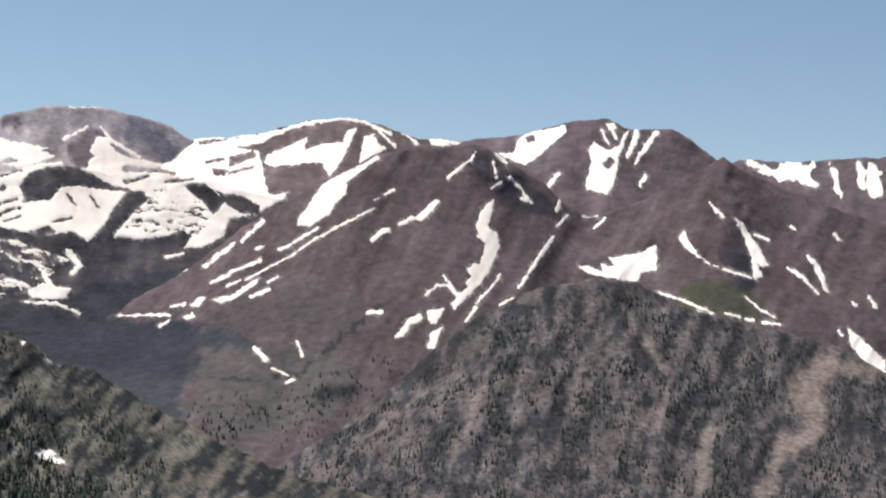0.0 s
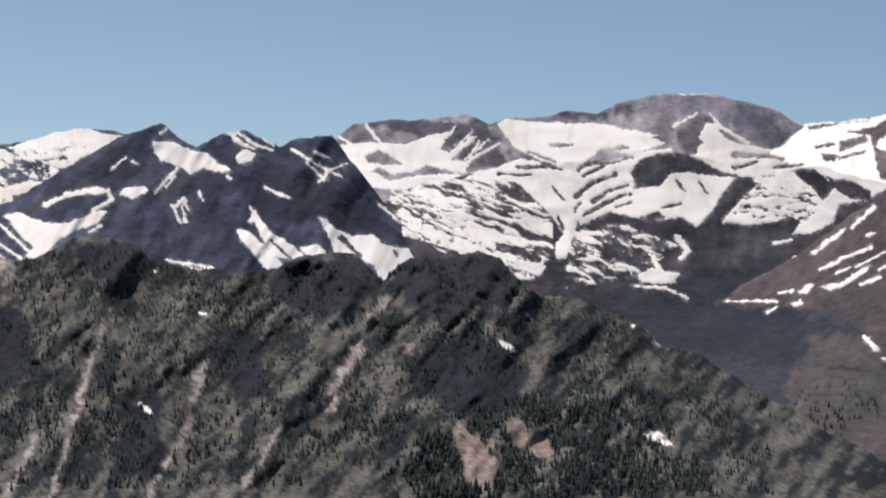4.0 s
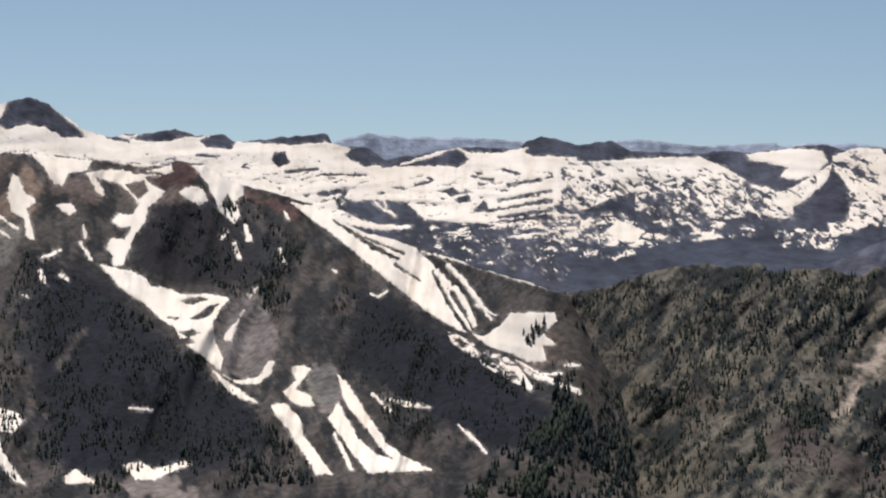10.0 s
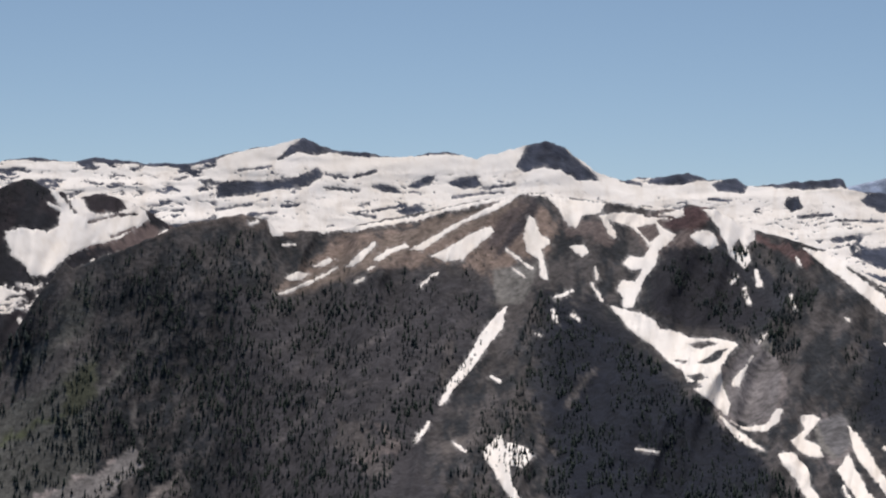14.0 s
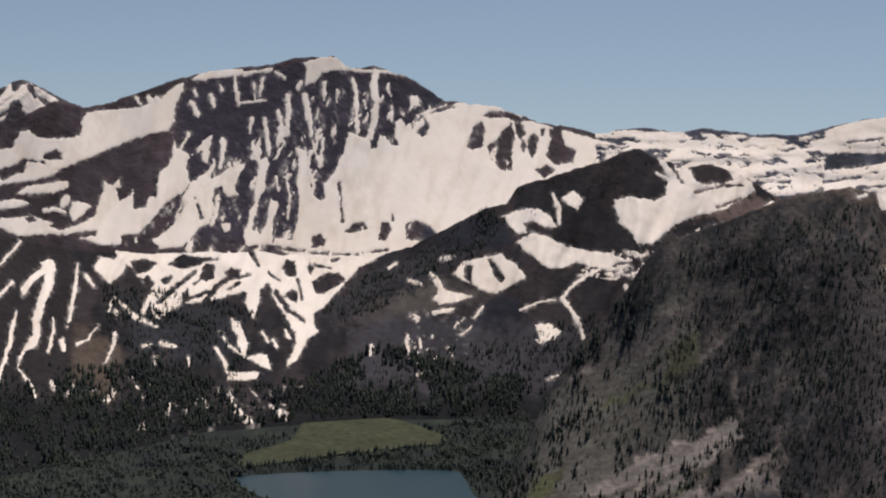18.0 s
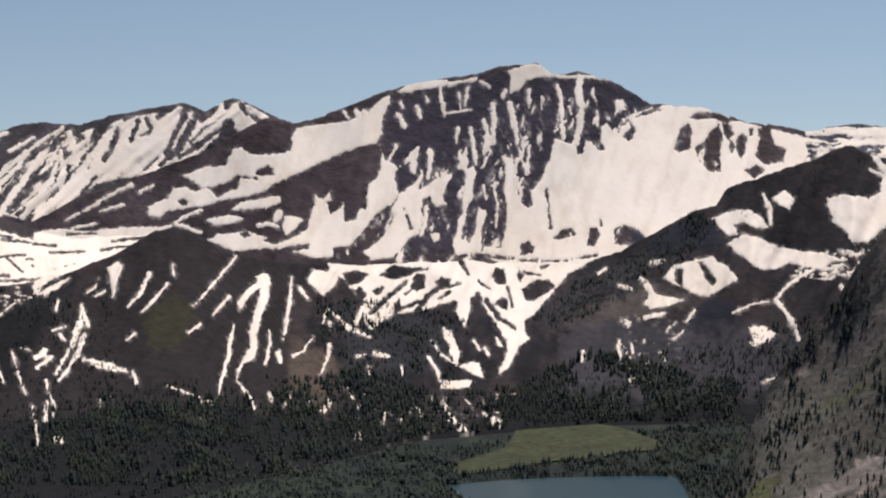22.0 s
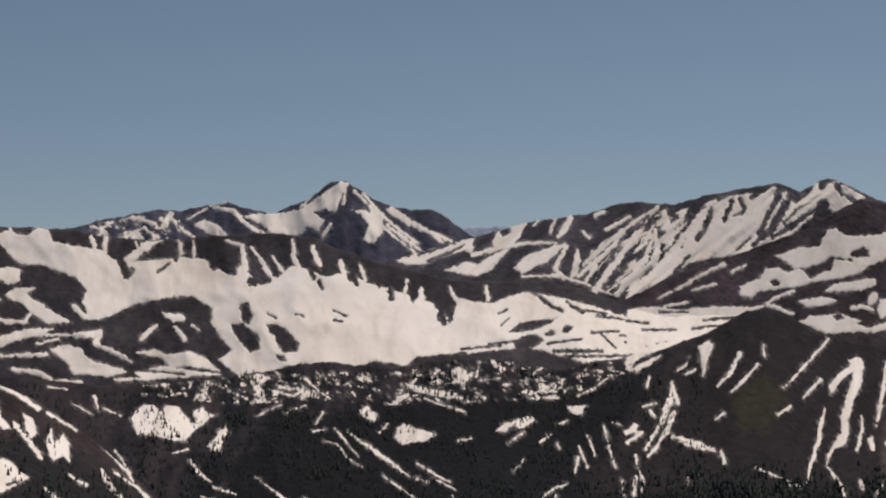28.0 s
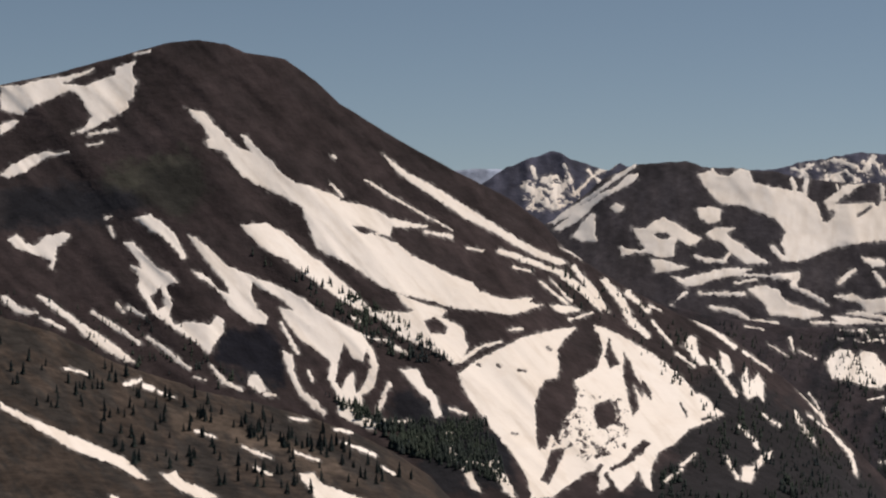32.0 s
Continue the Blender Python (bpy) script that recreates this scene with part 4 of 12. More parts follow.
snowpeak.drift([(15.94, -1.04), (13.76, -0.68), (13.59, -1.51), (13.99, -1.98), (14.44, -2.40), (15.34, -2.85), (15.72, -2.04)])
snowpeak.drift([(11.84, -0.47), (10.83, -0.17), (9.35, -0.25), (8.16, 0.11), (7.81, -0.69), (8.59, -0.90), (9.87, -1.14), (10.80, -0.98)])
snowpeak.rib([(15.46, -1.06, 0.13), (14.68, -0.44, 0.15), (13.88, -0.26, 0.09)])
snowpeak.rib([(15.28, -1.23, 0.11), (14.49, -0.80, 0.09), (13.69, -0.57, 0.07)])
snowpeak.rib([(15.51, -1.90, 0.15), (15.01, -1.46, 0.15), (14.22, -1.14, 0.11)])
snowpeak.rib([(14.96, -2.05, 0.15), (14.46, -1.72, 0.11), (13.84, -1.50, 0.09)])
snowpeak.rib([(15.17, -2.48, 0.13), (14.54, -2.09, 0.13), (13.91, -1.79, 0.09)])
snowpeak.rib([(10.45, -0.42, 0.15), (9.34, -0.43, 0.11), (8.90, -0.53, 0.07)])
snowpeak.rib([(10.44, -0.84, 0.11), (9.71, -0.63, 0.07)])
snowpeak.rib([(9.15, -0.80, 0.09), (8.22, -0.67, 0.07)])
snowpeak.rib([(15.53, -2.40, 0.09), (15.36, -2.12, 0.09)])
snowpeak.rock([(13.78, -1.09), (13.43, -0.63), (12.85, -0.41), (12.11, -0.42), (11.56, -0.59), (11.18, -0.85), (10.81, -0.97), (10.28, -1.13), (10.89, -1.14), (11.91, -1.02), (12.43, -1.04), (12.78, -1.50), (13.51, -1.49)])
snowpeak.drift([(8.16, 0.26), (7.15, 0.39), (6.22, 0.33), (6.01, -0.40), (5.80, -1.14), (5.24, -1.02), (6.14, -1.74), (7.06, -1.96), (7.81, -1.77), (8.22, -0.67)])
snowpeak.rock([(7.52, -1.03), (6.72, -1.15), (6.10, -1.43), (6.11, -1.74), (6.70, -1.73), (7.12, -1.50)])
snowpeak.rock([(7.94, -0.75), (7.57, -0.92), (7.17, -1.47), (7.59, -1.76), (7.98, -1.22)])
snowpeak.rock([(7.14, 0.11), (6.41, 0.32), (6.21, 0.15), (6.76, -0.10), (7.13, -0.26)])
snowpeak.rock([(7.68, -0.28), (7.12, -0.35), (7.30, -0.54), (7.64, -0.50)])
snowpeak.rib([(7.12, -0.44, 0.09), (6.29, -0.19, 0.07)])
snowpeak.rib([(7.87, -0.10, 0.07), (7.32, 0.01, 0.07)])
snowpeak.build()

greysummit = Slope("grey_summit_range", "a grey rounded summit above snowy benches", [(3.79, -4.43), (4.93, -2.66), (7.14, -1.10), (8.29, 0.51), (9.04, 1.04), (10.32, 1.37), (11.06, 1.53), (12.90, 1.52), (14.18, 1.17), (14.90, 0.84), (15.83, 0.89), (16.38, 0.69), (17.86, 0.57), (18.41, 0.41), (19.15, 0.70), (20.81, 0.48), (22.82, 0.31), (23.36, -0.11), (24.06, -1.60), (24.92, -3.82)], near=3720, far=4600, foot=[(3.74, -5.69), (24.87, -6.38)], color=(0.42, 0.385, 0.36), color2=(0.26, 0.24, 0.235), seed=10, mat=FAR, rib=(0.4, 1.0, 22.0), bend=0.8)
greysummit.tint([(11.47, 0.81, 0.56), (11.42, 0.26, 1.30), (11.36, -0.30, 1.11)], (0.16,0.14,0.135), rag=0.05)
greysummit.tint([(22.56, 0.12, 0.74), (20.94, 0.18, 0.93), (19.49, 0.23, 1.11), (18.93, -0.20, 1.30), (18.00, -0.54, 0.93)], (0.12,0.11,0.115))
greysummit.tint([(16.21, 0.73, 0.26), (13.99, 0.86, 0.45)], (0.12,0.11,0.115))
# right flank's shading, put into the colour
greysummit.tint([(10.32, 1.19, 0.56), (9.00, 0.12, 1.11), (7.87, -1.12, 0.93)], (0.15,0.15,0.165))
greysummit.drift([(18.14, 0.40), (17.88, 0.59), (17.24, 0.51), (16.34, 0.47), (15.44, 0.50), (14.62, 0.48), (13.97, 0.32), (13.42, 0.25), (12.87, 0.18), (13.05, 0.08), (12.68, -0.09), (13.04, -0.29), (13.76, -0.50), (14.50, -0.34), (15.04, -0.64), (15.48, -1.02), (15.93, -1.09), (16.30, -0.86), (16.85, -0.70), (17.40, -0.45), (17.67, -0.27), (17.86, -0.01)])
greysummit.rib([(16.39, -0.26, 0.09), (15.71, -0.24, 0.07)])
greysummit.rib([(17.11, -0.49, 0.06), (16.23, -0.79, 0.07)])
greysummit.drift([(21.65, -0.38), (20.95, -0.30), (20.25, -0.10), (19.82, 0.10), (19.55, 0.06), (19.90, -0.17), (20.07, -0.45), (19.71, -0.53), (19.19, -0.06), (18.75, -0.00), (19.01, -0.32), (19.44, -0.79), (18.99, -0.96), (19.34, -1.15), (19.96, -1.12), (20.41, -1.00), (20.93, -1.29), (21.63, -1.23)])
greysummit.rock([(21.64, -0.83), (21.38, -0.77), (21.25, -1.03), (21.63, -1.15)])
greysummit.rib([(19.71, -0.53, 0.07), (19.19, -0.15, 0.09)])
greysummit.rib([(19.53, -0.79, 0.07), (19.01, -0.32, 0.07)])
greysummit.streak([(19.24, -1.00, 0.09), (18.65, -0.58, 0.07), (18.05, -0.23, 0.07)])
greysummit.streak([(19.03, -0.74, 0.07), (18.71, -0.17, 0.07)])
greysummit.drift([(18.99, -1.23), (18.10, -1.02), (17.39, -0.72), (16.85, -0.79), (16.30, -1.05), (15.57, -1.11), (15.47, -1.39), (15.21, -1.10), (14.49, -0.80), (13.76, -0.50), (13.04, -0.33), (12.49, -0.27), (12.39, -0.41), (13.21, -0.57), (13.57, -0.77), (13.75, -1.05), (14.29, -1.25), (14.82, -1.73), (15.36, -2.03), (14.99, -2.20), (15.43, -2.76), (15.59, -3.32), (15.76, -3.96), (16.12, -3.97), (16.13, -3.52), (15.87, -3.14), (16.25, -2.60), (16.81, -2.07), (17.37, -1.54), (18.09, -1.38)])
greysummit.rib([(15.46, -1.06, 0.15), (14.68, -0.44, 0.15), (13.88, -0.26, 0.09)])
greysummit.rib([(15.28, -1.23, 0.11), (14.49, -0.80, 0.09), (13.69, -0.57, 0.07)])
greysummit.rib([(15.51, -1.90, 0.15), (15.01, -1.46, 0.15), (14.22, -1.14, 0.11)])
greysummit.rib([(14.96, -2.05, 0.15), (14.46, -1.72, 0.11), (13.84, -1.50, 0.09)])
greysummit.rib([(17.45, -1.00, 0.11), (16.41, -0.96, 0.09)])
greysummit.rib([(16.28, -1.60, 0.06), (15.91, -2.04, 0.07)])
greysummit.rib([(16.07, -2.60, 0.09), (15.91, -2.96, 0.09)])
greysummit.rib([(18.09, -1.24, 0.07), (17.01, -1.25, 0.07)])
greysummit.drift([(13.92, -1.52), (13.64, -1.60), (13.00, -1.49), (12.64, -1.11), (11.91, -0.99), (11.36, -1.06), (10.80, -1.04), (10.34, -1.12), (10.78, -1.69), (10.95, -2.06), (11.31, -2.54), (11.57, -2.82), (11.76, -2.65), (12.05, -2.47), (12.60, -2.58), (13.15, -2.60), (13.70, -2.52), (14.44, -2.36), (14.08, -1.98)])
greysummit.rock([(13.78, -1.09), (13.43, -0.63), (12.85, -0.41), (12.11, -0.42), (11.56, -0.59), (11.18, -0.85), (10.81, -0.97), (10.28, -1.13), (10.89, -1.14), (11.91, -1.02), (12.43, -1.04), (12.78, -1.50), (13.51, -1.49)])
greysummit.rock([(13.43, -2.53), (12.79, -2.29), (12.54, -2.52), (13.05, -2.69)])
greysummit.rib([(12.68, -2.18, 0.07), (12.08, -2.05, 0.07)])
greysummit.rib([(14.09, -1.71, 0.09), (13.72, -1.79, 0.09)])
greysummit.rib([(12.27, -1.28, 0.06), (11.98, -1.64, 0.06)])
greysummit.rib([(11.53, -1.34, 0.06), (11.24, -1.70, 0.06)])
greysummit.rib([(14.44, -2.27, 0.07), (13.72, -2.06, 0.07)])
greysummit.drift([(11.03, 0.15), (11.22, 0.42), (11.13, 0.56), (10.84, 0.16), (10.47, -0.01), (10.10, -0.09), (9.35, -0.19), (8.98, -0.14), (8.63, 0.24), (8.18, 0.63), (8.10, 0.08), (8.23, -0.48), (7.85, -0.66), (7.11, -0.72), (6.57, -0.24), (6.21, 0.05), (6.29, -0.41), (6.17, -0.96), (5.61, -1.13), (5.15, -0.93), (5.33, -1.21), (6.14, -1.71), (6.51, -1.81), (7.06, -1.92), (7.23, -2.49), (7.59, -2.69), (7.96, -2.88), (8.51, -2.90), (8.25, -2.52), (8.53, -2.35), (9.08, -2.55), (9.82, -2.67), (10.75, -2.61), (10.57, -2.33), (10.31, -2.04), (10.04, -1.66), (9.68, -1.37), (9.88, -1.10), (10.25, -1.11), (10.99, -0.86), (11.65, -0.42), (11.57, -0.14)])
greysummit.rock([(10.33, -0.30), (9.34, -0.40), (8.91, -0.53), (9.89, -0.60)])
greysummit.rock([(8.65, -0.80), (7.85, -0.82), (7.21, -1.37), (7.59, -1.81), (8.01, -1.35), (8.41, -1.08)])
greysummit.rock([(7.52, -1.03), (6.72, -1.15), (6.10, -1.43), (6.11, -1.74), (6.70, -1.73), (7.12, -1.50)])
greysummit.rock([(6.07, -0.33), (5.28, -0.06), (4.49, -0.35), (4.28, -0.62), (5.06, -0.96), (5.63, -1.02), (5.89, -0.68)])
greysummit.rib([(10.07, -0.83, 0.07), (9.14, -0.92, 0.07)])
greysummit.rib([(10.82, -0.67, 0.06), (10.07, -0.83, 0.06)])
greysummit.rib([(7.12, -0.44, 0.09), (6.38, -0.27, 0.07)])
greysummit.rib([(8.23, -0.58, 0.06), (7.11, -0.63, 0.06)])
greysummit.gaps([(10.07, -0.92), (7.84, -1.03), (7.51, -2.50), (8.52, -2.81), (10.01, -2.59), (10.57, -2.42)], 0.24, 3.0, 9.0, lean=-0.3, seed=31)
greysummit.drift([(11.62, 0.11), (11.41, 0.56), (11.04, 0.58), (10.81, 0.16), (11.02, -0.07), (11.41, -0.05)])
greysummit.streak([(11.28, 0.92, 0.07), (10.85, 0.44, 0.11), (10.02, -0.03, 0.11)])
greysummit.streak([(12.40, 0.47, 0.09), (11.64, 0.91, 0.07)])
greysummit.streak([(12.25, 1.49, 0.07), (11.00, 1.54, 0.07)])
greysummit.flecks([(21.62, -1.49), (19.87, -1.35), (18.98, -1.50), (18.09, -1.29), (16.81, -2.07), (16.25, -2.60), (16.12, -3.88), (16.73, -4.72), (18.00, -4.66), (19.45, -3.78), (21.58, -3.29)], 0.52, 2.4, 3.0, lean=-2.3, seed=71, soft=0.05)
greysummit.flecks([(15.70, -2.95), (13.88, -2.71), (12.02, -3.39), (13.45, -4.54), (15.82, -4.97)], 0.30, 1.9, 2.6, lean=-2.0, seed=72, soft=0.06)
greysummit.drift([(13.40, -4.38), (12.91, -4.14), (12.54, -4.24), (12.04, -4.32), (12.23, -4.62), (12.90, -4.69), (13.28, -4.65)])
greysummit.streak([(12.96, -3.83, 0.15), (12.69, -4.30, 0.15)])
greysummit.streak([(13.52, -4.77, 0.07), (12.52, -4.79, 0.11), (11.79, -5.12, 0.09)])
greysummit.streak([(12.15, -3.14, 0.19), (11.81, -3.57, 0.19), (12.04, -3.82, 0.15)])
greysummit.streak([(14.38, -4.20, 0.07), (13.83, -4.28, 0.09)])
greysummit.streak([(16.48, -3.98, 0.11), (16.74, -4.45, 0.11)])
greysummit.streak([(9.06, -3.24, 0.09), (8.51, -3.09, 0.07)])
greysummit.drift([(23.47, -0.59), (23.30, -0.41), (22.22, -0.29), (21.14, -0.35), (20.44, -0.06), (20.01, 0.04), (19.82, -0.22), (20.07, -0.50), (20.24, -0.69), (19.71, -0.85), (19.17, -1.02), (19.07, -1.28), (19.52, -1.21), (20.41, -0.96), (20.94, -1.16), (21.46, -1.36), (22.01, -1.10), (22.36, -1.38), (22.71, -1.58), (23.09, -1.04)])
greysummit.rock([(22.44, -0.77), (22.03, -0.55), (21.49, -0.79), (21.23, -1.00), (21.83, -1.04), (22.32, -0.95)])
greysummit.streak([(22.47, 0.31, 0.09), (22.01, -0.26, 0.11)])
greysummit.streak([(23.45, -0.05, 0.07), (22.86, -0.43, 0.11)])
greysummit.drift([(22.58, -1.39), (22.10, -1.27), (21.64, -1.54), (21.11, -1.42), (20.40, -1.31), (19.34, -1.27), (19.11, -1.37), (19.68, -1.68), (20.56, -1.62), (21.09, -1.84), (21.63, -1.85), (22.20, -1.76)])
greysummit.streak([(20.21, -0.56, 0.06), (19.50, 0.29, 0.06)])
greysummit.streak([(19.76, -0.73, 0.06), (18.97, 0.12, 0.06)])
greysummit.streak([(19.50, -1.08, 0.06), (18.42, -0.13, 0.07)])
greysummit.drift([(15.94, -1.04), (13.76, -0.68), (13.59, -1.51), (13.99, -1.98), (14.44, -2.40), (15.34, -2.85), (15.72, -2.04)])
greysummit.drift([(11.84, -0.47), (10.83, -0.17), (9.35, -0.25), (8.16, 0.11), (7.81, -0.69), (8.59, -0.90), (9.87, -1.14), (10.80, -0.98)])
greysummit.rib([(15.46, -1.06, 0.13), (14.68, -0.44, 0.15), (13.88, -0.26, 0.09)])
greysummit.rib([(15.28, -1.23, 0.11), (14.49, -0.80, 0.09), (13.69, -0.57, 0.07)])
greysummit.rib([(15.51, -1.90, 0.15), (15.01, -1.46, 0.15), (14.22, -1.14, 0.11)])
greysummit.rib([(14.96, -2.05, 0.15), (14.46, -1.72, 0.11), (13.84, -1.50, 0.09)])
greysummit.rib([(15.17, -2.48, 0.13), (14.54, -2.09, 0.13), (13.91, -1.79, 0.09)])
greysummit.rib([(10.45, -0.42, 0.15), (9.34, -0.43, 0.11), (8.90, -0.53, 0.07)])
greysummit.rib([(10.44, -0.84, 0.11), (9.71, -0.63, 0.07)])
greysummit.rib([(9.15, -0.80, 0.09), (8.22, -0.67, 0.07)])
greysummit.rib([(15.53, -2.40, 0.09), (15.36, -2.12, 0.09)])
greysummit.rock([(13.78, -1.09), (13.43, -0.63), (12.85, -0.41), (12.11, -0.42), (11.56, -0.59), (11.18, -0.85), (10.81, -0.97), (10.28, -1.13), (10.89, -1.14), (11.91, -1.02), (12.43, -1.04), (12.78, -1.50), (13.51, -1.49)])
greysummit.build()

bench = Slope("snowy_basin", "a rocky basin under broken snow", [(2.90, -2.97), (4.99, -1.30), (6.48, -1.08), (7.60, -0.71), (8.34, -0.78), (9.47, -0.45), (10.94, -0.65), (12.44, -0.32), (13.17, -0.44), (13.90, -0.71), (16.10, -0.79), (18.64, -1.15), (20.43, -1.67), (22.89, -2.74), (25.97, -4.42)], near=3480, far=3900, foot=[(2.78, -5.72), (25.93, -6.37)], color=(0.085, 0.078, 0.078), color2=(0.055, 0.053, 0.056), seed=23, mat=FAR, rib=(0.5, 0.8, 22.0))
bench.tint_area([(17.97, -5.53), (13.02, -4.84), (10.09, -3.63), (7.49, -3.53), (2.89, -3.33), (2.78, -5.90), (17.94, -6.44)], (0.05,0.054,0.06), soft=0.3)
bench.drift([(18.14, 0.40), (17.88, 0.59), (17.24, 0.51), (16.34, 0.47), (15.44, 0.50), (14.62, 0.48), (13.97, 0.32), (13.42, 0.25), (12.87, 0.18), (13.05, 0.08), (12.68, -0.09), (13.04, -0.29), (13.76, -0.50), (14.50, -0.34), (15.04, -0.64), (15.48, -1.02), (15.93, -1.09), (16.30, -0.86), (16.85, -0.70), (17.40, -0.45), (17.67, -0.27), (17.86, -0.01)])
bench.rib([(16.39, -0.26, 0.09), (15.71, -0.24, 0.07)])
bench.rib([(17.11, -0.49, 0.06), (16.23, -0.79, 0.07)])
bench.drift([(21.65, -0.38), (20.95, -0.30), (20.25, -0.10), (19.82, 0.10), (19.55, 0.06), (19.90, -0.17), (20.07, -0.45), (19.71, -0.53), (19.19, -0.06), (18.75, -0.00), (19.01, -0.32), (19.44, -0.79), (18.99, -0.96), (19.34, -1.15), (19.96, -1.12), (20.41, -1.00), (20.93, -1.29), (21.63, -1.23)])
bench.rock([(21.64, -0.83), (21.38, -0.77), (21.25, -1.03), (21.63, -1.15)])
bench.rib([(19.71, -0.53, 0.07), (19.19, -0.15, 0.09)])
bench.rib([(19.53, -0.79, 0.07), (19.01, -0.32, 0.07)])
bench.streak([(19.24, -1.00, 0.09), (18.65, -0.58, 0.07), (18.05, -0.23, 0.07)])
bench.streak([(19.03, -0.74, 0.07), (18.71, -0.17, 0.07)])
bench.drift([(18.99, -1.23), (18.10, -1.02), (17.39, -0.72), (16.85, -0.79), (16.30, -1.05), (15.57, -1.11), (15.47, -1.39), (15.21, -1.10), (14.49, -0.80), (13.76, -0.50), (13.04, -0.33), (12.49, -0.27), (12.39, -0.41), (13.21, -0.57), (13.57, -0.77), (13.75, -1.05), (14.29, -1.25), (14.82, -1.73), (15.36, -2.03), (14.99, -2.20), (15.43, -2.76), (15.59, -3.32), (15.76, -3.96), (16.12, -3.97), (16.13, -3.52), (15.87, -3.14), (16.25, -2.60), (16.81, -2.07), (17.37, -1.54), (18.09, -1.38)])
bench.rib([(15.46, -1.06, 0.15), (14.68, -0.44, 0.15), (13.88, -0.26, 0.09)])
bench.rib([(15.28, -1.23, 0.11), (14.49, -0.80, 0.09), (13.69, -0.57, 0.07)])
bench.rib([(15.51, -1.90, 0.15), (15.01, -1.46, 0.15), (14.22, -1.14, 0.11)])
bench.rib([(14.96, -2.05, 0.15), (14.46, -1.72, 0.11), (13.84, -1.50, 0.09)])
bench.rib([(17.45, -1.00, 0.11), (16.41, -0.96, 0.09)])
bench.rib([(16.28, -1.60, 0.06), (15.91, -2.04, 0.07)])
bench.rib([(16.07, -2.60, 0.09), (15.91, -2.96, 0.09)])
bench.rib([(18.09, -1.24, 0.07), (17.01, -1.25, 0.07)])
bench.drift([(13.92, -1.52), (13.64, -1.60), (13.00, -1.49), (12.64, -1.11), (11.91, -0.99), (11.36, -1.06), (10.80, -1.04), (10.34, -1.12), (10.78, -1.69), (10.95, -2.06), (11.31, -2.54), (11.57, -2.82), (11.76, -2.65), (12.05, -2.47), (12.60, -2.58), (13.15, -2.60), (13.70, -2.52), (14.44, -2.36), (14.08, -1.98)])
bench.rock([(13.78, -1.09), (13.43, -0.63), (12.85, -0.41), (12.11, -0.42), (11.56, -0.59), (11.18, -0.85), (10.81, -0.97), (10.28, -1.13), (10.89, -1.14), (11.91, -1.02), (12.43, -1.04), (12.78, -1.50), (13.51, -1.49)])
bench.rock([(13.43, -2.53), (12.79, -2.29), (12.54, -2.52), (13.05, -2.69)])
bench.rib([(12.68, -2.18, 0.07), (12.08, -2.05, 0.07)])
bench.rib([(14.09, -1.71, 0.09), (13.72, -1.79, 0.09)])
bench.rib([(12.27, -1.28, 0.06), (11.98, -1.64, 0.06)])
bench.rib([(11.53, -1.34, 0.06), (11.24, -1.70, 0.06)])
bench.rib([(14.44, -2.27, 0.07), (13.72, -2.06, 0.07)])
bench.drift([(11.03, 0.15), (11.22, 0.42), (11.13, 0.56), (10.84, 0.16), (10.47, -0.01), (10.10, -0.09), (9.35, -0.19), (8.98, -0.14), (8.63, 0.24), (8.18, 0.63), (8.10, 0.08), (8.23, -0.48), (7.85, -0.66), (7.11, -0.72), (6.57, -0.24), (6.21, 0.05), (6.29, -0.41), (6.17, -0.96), (5.61, -1.13), (5.15, -0.93), (5.33, -1.21), (6.14, -1.71), (6.51, -1.81), (7.06, -1.92), (7.23, -2.49), (7.59, -2.69), (7.96, -2.88), (8.51, -2.90), (8.25, -2.52), (8.53, -2.35), (9.08, -2.55), (9.82, -2.67), (10.75, -2.61), (10.57, -2.33), (10.31, -2.04), (10.04, -1.66), (9.68, -1.37), (9.88, -1.10), (10.25, -1.11), (10.99, -0.86), (11.65, -0.42), (11.57, -0.14)])
bench.rock([(10.33, -0.30), (9.34, -0.40), (8.91, -0.53), (9.89, -0.60)])
bench.rock([(8.65, -0.80), (7.85, -0.82), (7.21, -1.37), (7.59, -1.81), (8.01, -1.35), (8.41, -1.08)])
bench.rock([(7.52, -1.03), (6.72, -1.15), (6.10, -1.43), (6.11, -1.74), (6.70, -1.73), (7.12, -1.50)])
bench.rock([(6.07, -0.33), (5.28, -0.06), (4.49, -0.35), (4.28, -0.62), (5.06, -0.96), (5.63, -1.02), (5.89, -0.68)])
bench.rib([(10.07, -0.83, 0.07), (9.14, -0.92, 0.07)])
bench.rib([(10.82, -0.67, 0.06), (10.07, -0.83, 0.06)])
bench.rib([(7.12, -0.44, 0.09), (6.38, -0.27, 0.07)])
bench.rib([(8.23, -0.58, 0.06), (7.11, -0.63, 0.06)])
bench.gaps([(10.07, -0.92), (7.84, -1.03), (7.51, -2.50), (8.52, -2.81), (10.01, -2.59), (10.57, -2.42)], 0.24, 3.0, 9.0, lean=-0.3, seed=31)
bench.drift([(11.62, 0.11), (11.41, 0.56), (11.04, 0.58), (10.81, 0.16), (11.02, -0.07), (11.41, -0.05)])
bench.streak([(11.28, 0.92, 0.07), (10.85, 0.44, 0.11), (10.02, -0.03, 0.11)])
bench.streak([(12.40, 0.47, 0.09), (11.64, 0.91, 0.07)])
bench.streak([(12.25, 1.49, 0.07), (11.00, 1.54, 0.07)])
